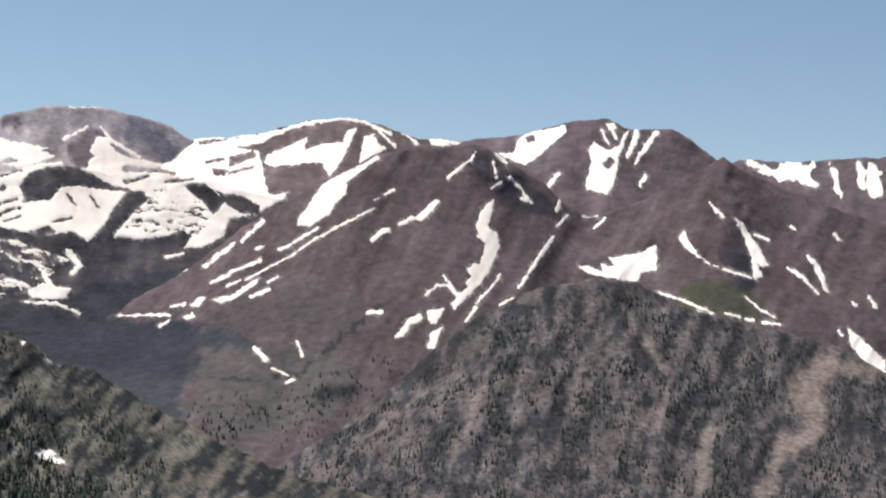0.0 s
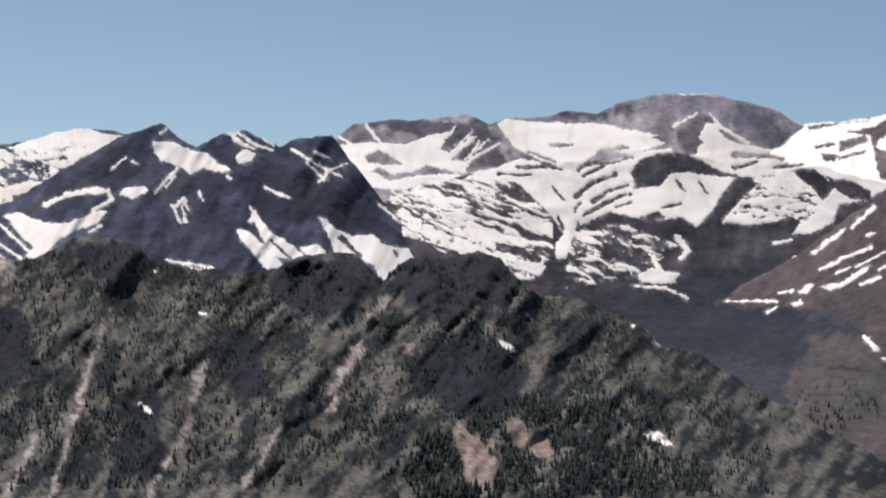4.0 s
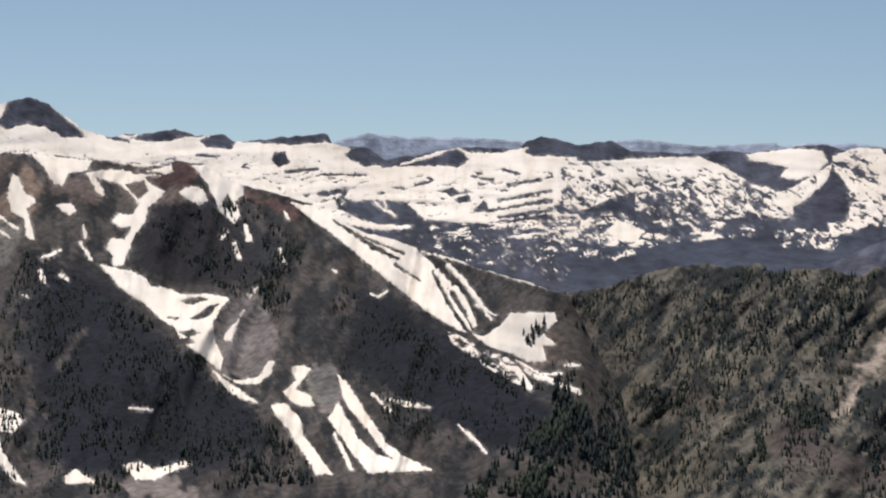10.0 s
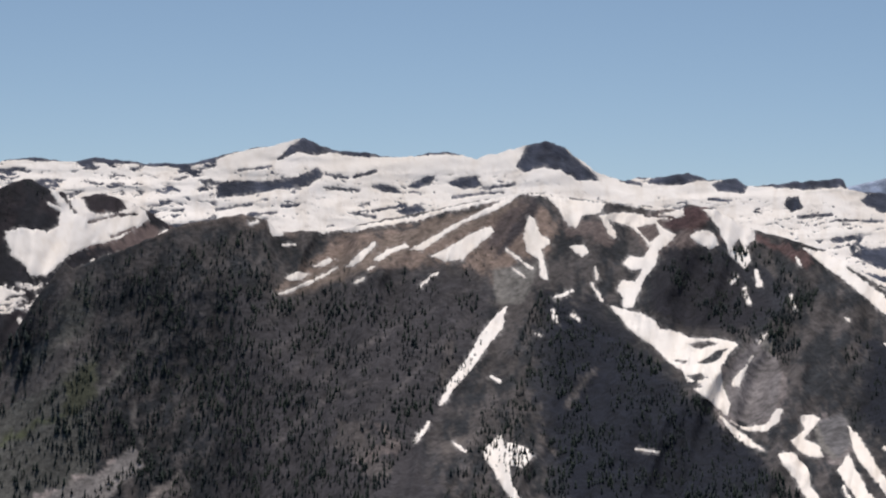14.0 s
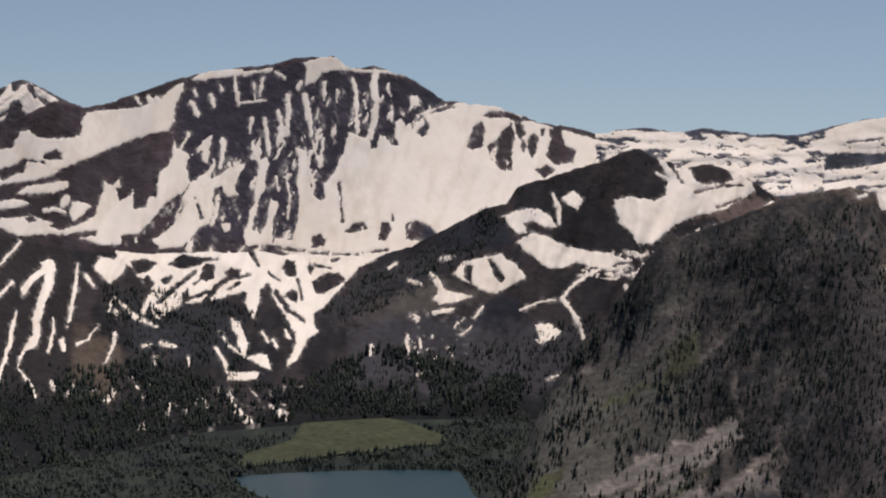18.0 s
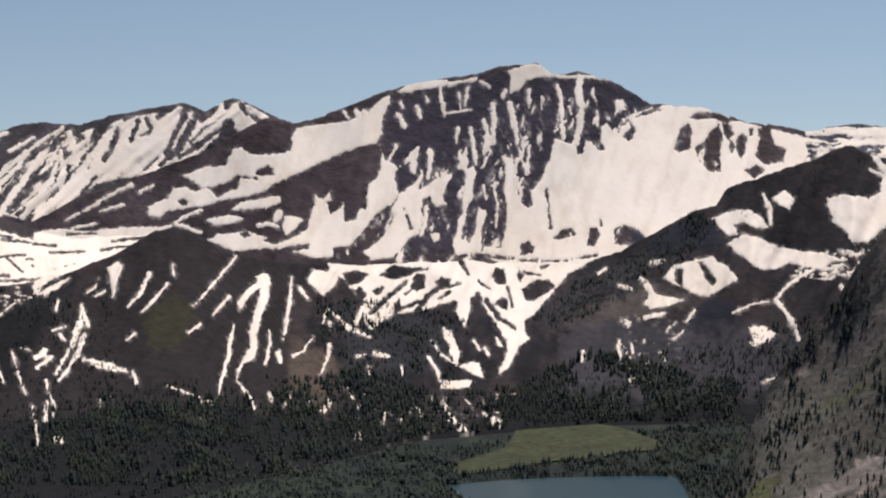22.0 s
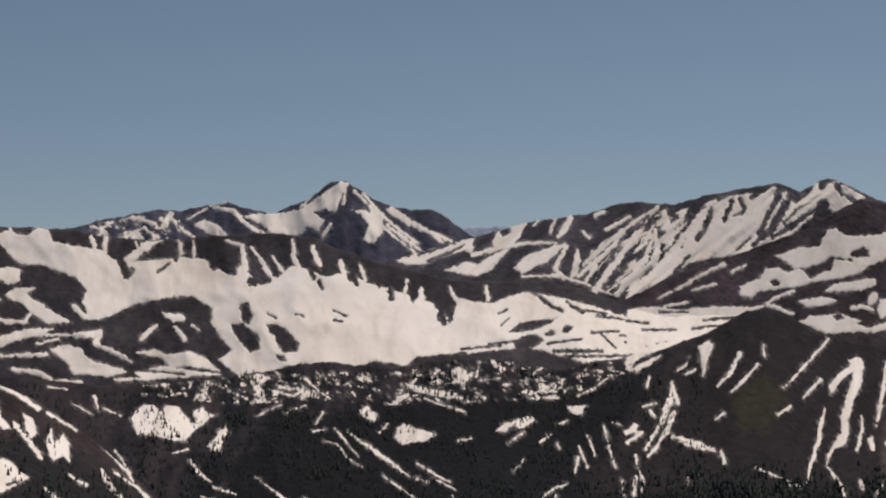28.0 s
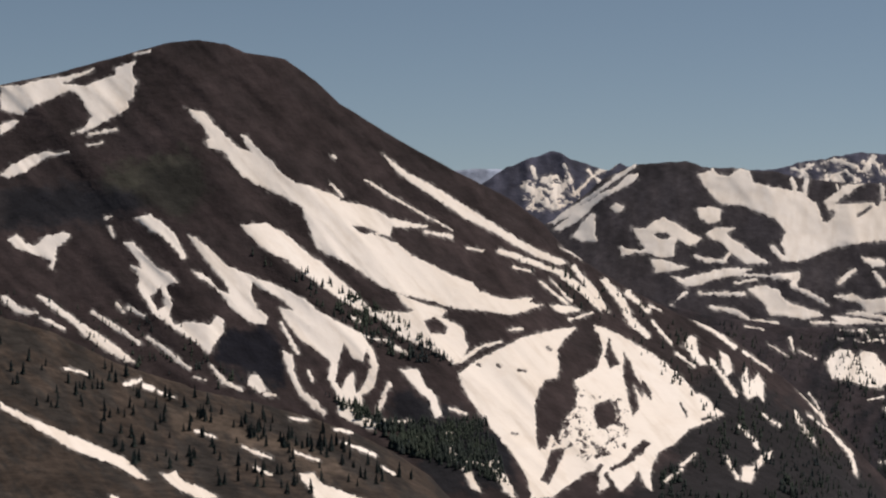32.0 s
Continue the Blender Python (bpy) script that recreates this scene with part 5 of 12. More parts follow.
bench.flecks([(21.62, -1.49), (19.87, -1.35), (18.98, -1.50), (18.09, -1.29), (16.81, -2.07), (16.25, -2.60), (16.12, -3.88), (16.73, -4.72), (18.00, -4.66), (19.45, -3.78), (21.58, -3.29)], 0.52, 2.4, 3.0, lean=-2.3, seed=71, soft=0.05)
bench.flecks([(15.70, -2.95), (13.88, -2.71), (12.02, -3.39), (13.45, -4.54), (15.82, -4.97)], 0.30, 1.9, 2.6, lean=-2.0, seed=72, soft=0.06)
bench.drift([(13.40, -4.38), (12.91, -4.14), (12.54, -4.24), (12.04, -4.32), (12.23, -4.62), (12.90, -4.69), (13.28, -4.65)])
bench.streak([(12.96, -3.83, 0.15), (12.69, -4.30, 0.15)])
bench.streak([(13.52, -4.77, 0.07), (12.52, -4.79, 0.11), (11.79, -5.12, 0.09)])
bench.streak([(12.15, -3.14, 0.19), (11.81, -3.57, 0.19), (12.04, -3.82, 0.15)])
bench.streak([(14.38, -4.20, 0.07), (13.83, -4.28, 0.09)])
bench.streak([(16.48, -3.98, 0.11), (16.74, -4.45, 0.11)])
bench.streak([(9.06, -3.24, 0.09), (8.51, -3.09, 0.07)])
bench.flecks([(22.16, -1.83), (20.03, -1.68), (18.16, -0.99), (18.04, -4.04), (19.58, -4.10), (21.04, -3.07)], 0.42, 2.4, 3.0, lean=-2.3, seed=73, soft=0.05)
bench.drift([(15.94, -1.04), (13.76, -0.68), (13.59, -1.51), (13.99, -1.98), (14.44, -2.40), (15.34, -2.85), (15.72, -2.04)])
bench.drift([(11.84, -0.47), (10.83, -0.17), (9.35, -0.25), (8.16, 0.11), (7.81, -0.69), (8.59, -0.90), (9.87, -1.14), (10.80, -0.98)])
bench.rib([(15.46, -1.06, 0.13), (14.68, -0.44, 0.15), (13.88, -0.26, 0.09)])
bench.rib([(15.28, -1.23, 0.11), (14.49, -0.80, 0.09), (13.69, -0.57, 0.07)])
bench.rib([(15.51, -1.90, 0.15), (15.01, -1.46, 0.15), (14.22, -1.14, 0.11)])
bench.rib([(14.96, -2.05, 0.15), (14.46, -1.72, 0.11), (13.84, -1.50, 0.09)])
bench.rib([(15.17, -2.48, 0.13), (14.54, -2.09, 0.13), (13.91, -1.79, 0.09)])
bench.rib([(10.45, -0.42, 0.15), (9.34, -0.43, 0.11), (8.90, -0.53, 0.07)])
bench.rib([(10.44, -0.84, 0.11), (9.71, -0.63, 0.07)])
bench.rib([(9.15, -0.80, 0.09), (8.22, -0.67, 0.07)])
bench.rib([(15.53, -2.40, 0.09), (15.36, -2.12, 0.09)])
bench.rock([(13.78, -1.09), (13.43, -0.63), (12.85, -0.41), (12.11, -0.42), (11.56, -0.59), (11.18, -0.85), (10.81, -0.97), (10.28, -1.13), (10.89, -1.14), (11.91, -1.02), (12.43, -1.04), (12.78, -1.50), (13.51, -1.49)])
bench.build()

twins = Slope("twin_peak_mountain", "a dark blue-grey double peak with snow in its cirque", [(17.88, -5.30), (20.13, -3.73), (21.83, -2.23), (22.79, -1.06), (23.56, -0.12), (24.66, -0.24), (25.21, -0.53), (25.77, -0.27), (26.42, 0.00), (27.25, -0.22), (27.89, -0.59), (28.36, -0.38), (29.06, 0.19), (29.48, 0.01), (30.21, -0.25), (31.66, -1.12), (33.66, -2.37), (34.93, -3.00), (36.37, -3.62), (37.63, -4.19), (39.94, -5.31)], near=3300, far=3850, foot=[(17.84, -6.39), (39.93, -6.39)], color=(0.095, 0.104, 0.130), color2=(0.044, 0.053, 0.074), seed=11, mat=FAR, rib=(0.8, 0.2, 85.0), lean=0.5, sharp=0.15)
twins.tint([(30.92, -1.47, 0.56), (32.01, -2.33, 0.74), (33.28, -2.82, 0.56)], (0.085,0.08,0.08), soft=0.3)
twins.tint([(27.96, -1.39, 0.45), (29.05, -2.34, 0.74)], (0.085,0.08,0.08), soft=0.3)
twins.tint([(24.26, -1.28, 0.37), (22.74, -2.53, 0.56)], (0.085,0.08,0.08), soft=0.3)
twins.tint([(25.33, -2.43, 0.56)], (0.085,0.08,0.08), soft=0.3)
twins.drift([(29.33, -0.45), (28.69, -0.44), (28.04, -0.70), (27.57, -0.78), (27.25, -1.06), (26.76, -1.35), (27.28, -1.38), (27.65, -1.28), (28.10, -1.47), (28.41, -1.28), (29.06, -1.04), (29.25, -0.84)])
twins.streak([(28.53, -1.32, 0.11), (28.93, -1.76, 0.09), (29.25, -2.19, 0.07)])
twins.drift([(30.34, -2.18), (30.22, -1.96), (29.57, -1.88), (29.44, -2.05), (29.93, -2.32)])
twins.streak([(26.91, -0.10, 0.15), (26.39, -0.49, 0.15), (26.05, -0.61, 0.09)])
twins.streak([(26.18, 0.01, 0.07), (25.42, -0.50, 0.09)])
twins.drift([(26.69, -0.88), (26.38, -0.62), (25.98, -0.75), (26.17, -1.02), (26.57, -1.12)])
twins.streak([(24.83, -0.59, 0.09), (24.00, -1.07, 0.09), (23.19, -1.45, 0.07)])
twins.streak([(24.33, -1.04, 0.07), (23.74, -1.57, 0.09)])
twins.streak([(24.07, -0.66, 0.11), (23.68, -0.86, 0.09)])
twins.streak([(23.94, -1.65, 0.09), (23.54, -1.24, 0.09), (23.02, -1.00, 0.07)])
twins.streak([(25.39, -1.99, 0.11), (24.91, -2.18, 0.09)])
twins.drift([(26.42, -3.62), (26.60, -3.24), (26.30, -3.23), (25.83, -3.59), (25.51, -3.89), (25.74, -3.51), (25.99, -3.06), (26.25, -2.97), (25.96, -2.56), (25.84, -2.87), (25.45, -3.32), (25.01, -3.56), (24.54, -3.82), (23.91, -3.67), (23.59, -4.01), (24.26, -4.23), (24.99, -4.17), (25.26, -4.17), (24.94, -4.44), (25.62, -4.56), (25.92, -4.16), (26.21, -3.80)])
twins.rib([(25.46, -3.59, 0.06), (24.77, -4.19, 0.06)])
twins.rib([(24.73, -3.66, 0.06), (24.35, -4.01, 0.06)])
twins.drift([(23.89, -2.79), (23.66, -2.87), (23.38, -3.14), (22.83, -3.39), (22.11, -3.31), (21.81, -3.63), (21.29, -3.75), (20.75, -3.77), (20.62, -3.96), (21.07, -4.27), (21.33, -4.65), (21.51, -4.95), (21.90, -4.67), (22.09, -4.31), (22.46, -4.15), (22.83, -3.89), (22.90, -4.03), (23.37, -4.11), (23.48, -3.62), (23.67, -3.26)])
twins.rib([(23.17, -3.44, 0.15), (22.56, -4.02, 0.13)])
twins.rib([(21.45, -3.82, 0.07), (21.33, -3.99, 0.07)])
twins.streak([(21.93, -2.34, 0.07), (21.23, -2.90, 0.09), (20.24, -3.55, 0.07)])
twins.streak([(20.52, -3.83, 0.11), (20.17, -4.15, 0.09)])
twins.streak([(21.67, -2.07, 0.07), (21.11, -2.27, 0.11)])
twins.drift([(33.94, -2.90), (33.53, -2.78), (33.16, -2.96), (32.60, -3.13), (32.04, -3.12), (31.49, -2.92), (31.12, -2.72), (30.72, -2.71), (31.09, -3.13), (31.66, -3.33), (32.21, -3.62), (32.58, -4.02), (33.05, -4.31), (33.35, -4.21), (33.06, -3.90), (33.46, -3.54)])
twins.streak([(35.06, -3.45, 0.07), (34.00, -4.26, 0.09)])
twins.streak([(34.69, -3.44, 0.07), (33.43, -4.25, 0.09)])
twins.streak([(35.33, -3.64, 0.09), (34.54, -4.10, 0.09)])
twins.streak([(34.23, -3.06, 0.07), (33.17, -4.05, 0.09)])
twins.streak([(33.77, -3.14, 0.07), (32.89, -3.95, 0.09)])
twins.streak([(32.69, -2.54, 0.15), (31.99, -2.23, 0.11)])
twins.streak([(31.18, -2.69, 0.15), (30.58, -2.36, 0.11), (30.70, -2.03, 0.09)])
twins.drift([(31.55, -2.01), (31.05, -1.91), (30.73, -2.08), (31.14, -2.22)])
twins.streak([(28.37, -2.52, 0.11), (28.22, -3.01, 0.11)])
twins.streak([(28.65, -2.53, 0.09), (28.41, -3.02, 0.09)])
twins.streak([(27.83, -2.04, 0.09), (27.69, -2.33, 0.07)])
twins.streak([(26.91, -1.52, 0.07), (26.76, -1.60, 0.07)])
twins.streak([(29.96, -1.10, 0.07), (29.83, -1.17, 0.07)])
twins.streak([(29.06, -0.19, 0.09), (28.88, -0.04, 0.07)])
twins.streak([(28.41, -4.35, 0.11), (27.29, -4.54, 0.13)])
twins.streak([(28.84, -4.27, 0.07), (28.22, -4.40, 0.09)])
twins.streak([(31.29, -3.39, 0.07), (30.92, -3.20, 0.07)])
# dark steep faces: their shade is put into this tint
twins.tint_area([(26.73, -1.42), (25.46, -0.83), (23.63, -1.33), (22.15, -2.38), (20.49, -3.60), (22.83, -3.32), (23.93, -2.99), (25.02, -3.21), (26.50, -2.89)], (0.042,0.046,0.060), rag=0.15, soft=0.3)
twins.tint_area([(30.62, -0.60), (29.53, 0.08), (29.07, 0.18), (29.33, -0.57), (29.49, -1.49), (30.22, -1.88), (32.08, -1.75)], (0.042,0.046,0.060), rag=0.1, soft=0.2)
twins.streak([(26.77, 0.02, 0.09), (26.02, -0.48, 0.11), (25.43, -0.65, 0.07)])
twins.streak([(21.42, -2.54, 0.07), (20.32, -3.41, 0.09)])
twins.streak([(28.63, -2.58, 0.09), (28.30, -2.28, 0.17), (28.16, -2.60, 0.09)])
twins.streak([(25.70, -1.85, 0.07), (25.15, -2.11, 0.09)])
twins.streak([(28.88, -1.94, 0.07), (28.60, -1.56, 0.07)])
twins.streak([(32.06, -2.21, 0.17), (31.14, -2.06, 0.19)])
twins.streak([(30.12, -2.10, 0.22), (29.57, -2.05, 0.17)])
twins.streak([(22.39, -0.66, 0.07), (21.18, -1.84, 0.07), (20.34, -2.90, 0.09)])
twins.streak([(30.60, -1.34, 0.06), (30.15, -0.96, 0.06)])
twins.streak([(26.14, -2.51, 0.09), (25.85, -3.05, 0.11)])
twins.streak([(27.33, 0.22, 0.07), (26.67, -0.13, 0.09)])
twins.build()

eastridge = Slope("far_striped_ridge", "a far ridge combed with snow gullies", [(96.06, -0.97), (98.00, 0.21), (98.89, 0.64), (100.14, 1.23), (101.04, 0.78), (101.76, 1.06), (104.14, 0.67), (105.05, 0.34), (106.16, 0.48), (107.08, 0.35), (108.01, 0.08), (109.86, -0.16), (111.72, -0.68), (113.20, -1.10), (114.31, -1.37), (115.05, -1.83)], near=4180, far=4640, foot=[(96.07, -4.38), (115.06, -3.68)], color=(0.075, 0.07, 0.075), color2=(0.05, 0.05, 0.055), seed=12, mat=FAR, rib=(1.4, 0.2, 60.0), lean=1.1)
eastridge.drift([(106.55, -1.57), (106.11, -1.21), (105.50, -1.21), (105.23, -0.76), (105.48, -0.40), (105.21, 0.04), (104.50, 0.31), (104.06, 0.41), (103.62, 0.59), (102.99, 0.68), (102.28, 0.77), (101.83, 0.96), (101.38, 0.69), (101.20, 0.51), (100.66, 0.96), (100.11, 1.18), (99.57, 0.91), (98.94, 0.57), (99.77, -0.03), (100.31, 0.33), (100.67, -0.22), (101.22, -0.67), (101.04, -0.85), (102.13, -1.22), (103.38, -1.31), (104.45, -1.48), (105.34, -2.02), (106.05, -2.52), (106.58, -2.82)])
eastridge.rib([(101.35, 0.65, 0.19), (101.90, -0.40, 0.26), (102.52, -0.94, 0.15)])
eastridge.rib([(101.61, 0.90, 0.19), (102.07, -0.04, 0.17), (102.35, -0.58, 0.11)])
eastridge.rib([(102.13, 1.01, 0.33), (102.55, 0.59, 0.19)])
eastridge.rib([(100.58, 0.18, 0.11), (101.40, -0.40, 0.17), (101.90, -0.73, 0.09)])
eastridge.rib([(100.31, 0.29, 0.37), (100.58, -0.31, 0.44), (101.13, -0.62, 0.19)])
eastridge.rib([(103.85, 0.17, 0.19), (104.08, -0.40, 0.15), (104.29, -0.73, 0.20)])
eastridge.rib([(103.21, 0.46, 0.15), (103.45, -0.19, 0.13)])
eastridge.rib([(102.91, 0.54, 0.17), (102.79, 0.18, 0.11), (103.09, -0.00, 0.09)])
eastridge.rib([(104.56, 0.17, 0.22), (104.69, -0.40, 0.26), (104.88, -0.91, 0.17)])
eastridge.rib([(105.09, -0.01, 0.26), (104.87, -0.58, 0.26), (105.00, -0.94, 0.15)])
eastridge.rib([(104.24, 0.39, 0.33), (104.51, -0.01, 0.19)])
eastridge.rib([(105.18, -1.09, 0.19), (105.68, -1.57, 0.15), (106.22, -2.19, 0.09)])
eastridge.rib([(104.59, -1.30, 0.11), (105.25, -2.06, 0.11)])
eastridge.rib([(105.50, -1.12, 0.13), (106.56, -1.98, 0.09)])
eastridge.rib([(102.62, -0.73, 0.09), (103.06, -1.09, 0.07)])
eastridge.rib([(100.41, 0.87, 0.15), (100.26, 1.09, 0.26), (99.97, 1.24, 0.26)])
eastridge.rib([(99.90, 0.97, 0.15), (99.72, 0.66, 0.11)])
eastridge.rib([(103.62, 0.59, 0.17), (103.35, 0.68, 0.15)])
eastridge.rib([(99.58, 0.60, 0.11), (99.31, 0.42, 0.15)])
eastridge.rib([(101.20, 0.51, 0.19), (100.88, 0.69, 0.15), (100.66, 0.94, 0.15)])
eastridge.rib([(106.20, -1.30, 0.30), (105.49, -0.85, 0.37), (105.38, -0.58, 0.22)])
eastridge.rib([(105.69, -1.93, 0.07), (106.05, -2.41, 0.07)])
eastridge.rib([(101.93, 0.32, 0.07), (102.20, -0.22, 0.07)])
eastridge.rib([(101.03, 0.29, 0.07), (101.57, -0.25, 0.07)])
eastridge.drift([(114.14, -1.40), (113.06, -1.06), (111.80, -0.63), (110.72, -0.28), (109.62, 0.08), (109.90, -0.29), (110.09, -0.65), (110.27, -0.92), (110.91, -1.10), (111.00, -0.82), (110.87, -0.55), (110.72, -0.37), (111.17, -0.40), (111.53, -0.54), (111.63, -0.81), (111.63, -1.18), (111.90, -1.08), (112.26, -1.17), (112.71, -1.34), (113.25, -1.55), (113.78, -1.54)])
eastridge.rock([(110.72, -0.28), (110.44, -0.23), (110.36, -0.52), (110.63, -0.64), (110.76, -0.46)])
eastridge.rib([(113.42, -1.24, 0.09), (112.71, -0.98, 0.11), (112.08, -0.75, 0.07)])
eastridge.rib([(113.07, -1.42, 0.09), (112.35, -1.16, 0.11), (111.90, -0.90, 0.07)])
eastridge.streak([(109.08, -0.48, 0.11), (108.89, -0.03, 0.07)])
eastridge.drift([(108.90, -0.63), (108.62, -0.21), (108.44, 0.11), (108.31, -0.04), (108.54, -0.49), (108.81, -0.71)])
eastridge.streak([(111.63, -1.23, 0.11), (110.73, -1.01, 0.15), (109.82, -0.84, 0.11), (108.91, -0.85, 0.07)])
eastridge.drift([(110.28, -1.66), (109.92, -1.30), (109.27, -1.03), (108.54, -0.86), (108.82, -1.13), (109.19, -1.49), (109.65, -1.67), (110.01, -1.85)])
eastridge.drift([(112.54, -1.71), (111.82, -1.45), (111.46, -1.54), (110.91, -1.19), (110.37, -1.01), (110.73, -1.38), (111.01, -1.74), (111.46, -1.91), (112.09, -1.86)])
eastridge.streak([(110.02, -1.94, 0.07), (108.92, -1.92, 0.11), (108.01, -2.16, 0.09), (107.10, -2.54, 0.07)])
eastridge.drift([(108.37, -1.69), (108.27, -1.14), (108.18, -0.96), (108.09, -1.51), (108.19, -1.88), (108.47, -2.06)])
eastridge.streak([(107.99, -0.50, 0.11), (107.81, -0.69, 0.11)])
eastridge.streak([(107.61, 0.05, 0.15), (107.33, 0.17, 0.11)])
eastridge.streak([(107.25, -0.42, 0.11), (106.51, -0.02, 0.11)])
eastridge.streak([(108.00, -1.61, 0.13), (107.44, -1.06, 0.17), (106.89, -0.61, 0.13), (106.33, -0.16, 0.11), (105.58, 0.30, 0.11)])
eastridge.streak([(108.19, -1.97, 0.11), (107.54, -1.43, 0.15), (107.08, -0.98, 0.11), (106.70, -0.52, 0.09)])
eastridge.streak([(107.65, -2.44, 0.17), (107.27, -1.90, 0.22), (106.90, -1.44, 0.20), (106.52, -0.89, 0.11)])
eastridge.streak([(106.91, -2.55, 0.17), (106.45, -2.00, 0.19), (105.98, -1.36, 0.17), (105.78, -0.81, 0.11)])
eastridge.streak([(106.55, -2.65, 0.17), (105.80, -2.01, 0.30), (105.24, -1.37, 0.30), (104.86, -0.82, 0.22), (104.48, -0.37, 0.17)])
eastridge.streak([(105.69, -0.44, 0.15), (105.60, -1.00, 0.22), (105.70, -1.55, 0.22)])
eastridge.streak([(105.40, 0.11, 0.19), (105.22, -0.45, 0.19), (105.32, -0.82, 0.15)])
eastridge.streak([(107.92, -2.07, 0.11), (107.64, -1.70, 0.11)])
eastridge.streak([(106.27, -2.61, 0.11), (105.43, -1.74, 0.13)])
eastridge.streak([(109.63, -0.29, 0.07), (109.41, -0.06, 0.07)])
eastridge.streak([(108.54, -0.95, 0.09), (108.92, -1.68, 0.15), (108.65, -2.06, 0.11)])
eastridge.flecks([(108.00, -1.15), (105.95, 0.12), (104.47, 0.47), (104.49, -0.64), (105.99, -2.47), (107.65, -2.53)], 0.30, 4.6, 1.6, lean=1.0, seed=91, soft=0.05)
eastridge.build()

# bluish rock colour carries the haze of distance
pyramid = Slope("far_pyramid_peak", "a pointed peak of dark rock and snow far off", [(110.60, -1.21), (111.70, -0.58), (112.81, 0.24), (114.10, 0.32), (114.84, 0.59), (115.77, 1.24), (116.32, 1.13), (117.06, 0.57), (118.16, 0.19), (118.91, 0.31), (119.65, 0.58), (121.13, 0.25), (121.86, 0.33), (123.34, 0.04), (124.62, -0.25), (128.61, -0.34), (129.50, -0.10), (129.86, -0.39), (130.24, -0.28), (130.98, -0.00), (131.72, 0.24), (132.46, -0.00), (133.20, -0.28), (134.31, -1.01)], near=4600, far=4860, foot=[(110.58, -2.22), (136.11, -2.39)], color=(0.085, 0.09, 0.115), color2=(0.06, 0.065, 0.085), seed=13, mat=FAR, rib=(1.2, 0.3, 90.0), jag=0.07)
pyramid.drift([(117.33, 0.28), (116.87, 0.57), (116.32, 0.94), (115.95, 1.18), (115.67, 1.13), (115.85, 0.85), (116.03, 0.48), (116.12, 0.20), (116.49, 0.29), (116.86, 0.20), (116.49, -0.08), (116.67, -0.45), (117.04, -0.27), (117.23, -0.55), (117.60, -0.55), (118.15, -0.47), (118.53, -0.19), (118.90, -0.01), (119.27, 0.08), (118.90, 0.12), (118.16, 0.18), (117.79, 0.19)])
pyramid.drift([(115.66, 0.30), (115.29, 0.12), (115.01, -0.25), (115.22, -0.71), (114.91, -0.84), (114.60, -0.52), (114.53, 0.13), (114.74, 0.35), (115.01, 0.20)])
pyramid.streak([(115.76, 1.11, 0.09), (115.85, 0.45, 0.11)])
pyramid.streak([(115.48, 0.89, 0.09), (114.92, 0.31, 0.09), (114.64, -0.24, 0.11), (114.08, -0.70, 0.07), (113.24, -1.37, 0.07)])
pyramid.streak([(115.21, 0.80, 0.09), (114.46, -0.06, 0.11), (113.43, -0.86, 0.09)])
pyramid.streak([(114.31, 0.26, 0.19), (113.72, -0.14, 0.22), (112.98, -0.50, 0.15), (112.33, -0.77, 0.11)])
pyramid.streak([(114.46, -0.21, 0.09), (113.62, -0.93, 0.07)])
pyramid.streak([(114.12, -0.48, 0.07), (113.27, -1.12, 0.07)])
pyramid.streak([(116.27, -0.22, 0.11), (116.52, -0.58, 0.11)])
pyramid.streak([(116.87, 0.75, 0.07), (117.24, 0.36, 0.09)])
pyramid.streak([(113.35, -0.32, 0.07), (112.61, -0.81, 0.07)])
pyramid.drift([(120.71, -0.21), (120.38, 0.01), (119.91, -0.21), (119.60, -0.59), (120.00, -0.59), (120.38, -0.39)])
pyramid.streak([(120.05, 0.37, 0.09), (119.46, 0.26, 0.15), (118.90, -0.29, 0.11), (118.24, -0.60, 0.15)])
pyramid.streak([(121.45, 0.19, 0.15), (121.71, -0.26, 0.15)])
pyramid.streak([(122.67, 0.08, 0.11), (121.97, -0.15, 0.15)])
pyramid.streak([(121.15, -0.27, 0.09), (120.71, -0.62, 0.11)])
pyramid.streak([(120.90, 0.01, 0.07), (120.20, 0.40, 0.07), (119.68, 0.56, 0.07)])
pyramid.streak([(123.03, -0.64, 0.09), (122.34, -0.28, 0.09)])
pyramid.streak([(123.70, -0.33, 0.09), (123.33, -0.11, 0.09)])
pyramid.streak([(122.22, -0.41, 0.09), (121.85, -0.59, 0.09)])
pyramid.streak([(123.88, -0.71, 0.11), (123.70, -0.43, 0.09)])
pyramid.streak([(130.53, -0.36, 0.09), (130.18, -0.70, 0.15)])
pyramid.streak([(132.36, -0.29, 0.15), (132.22, -0.63, 0.11)])
pyramid.streak([(132.01, -0.70, 0.22), (131.56, -0.57, 0.17)])
pyramid.streak([(131.66, -1.26, 0.20), (131.42, -0.95, 0.24), (131.84, -0.84, 0.15)])
pyramid.streak([(130.96, -1.16, 0.09), (130.39, -0.58, 0.09), (129.79, -0.17, 0.11)])
pyramid.streak([(131.31, -0.19, 0.11), (131.06, -0.71, 0.09)])
pyramid.streak([(132.59, -0.92, 0.22), (132.08, -1.20, 0.19)])
pyramid.streak([(130.25, -0.43, 0.11), (129.61, -0.14, 0.09)])
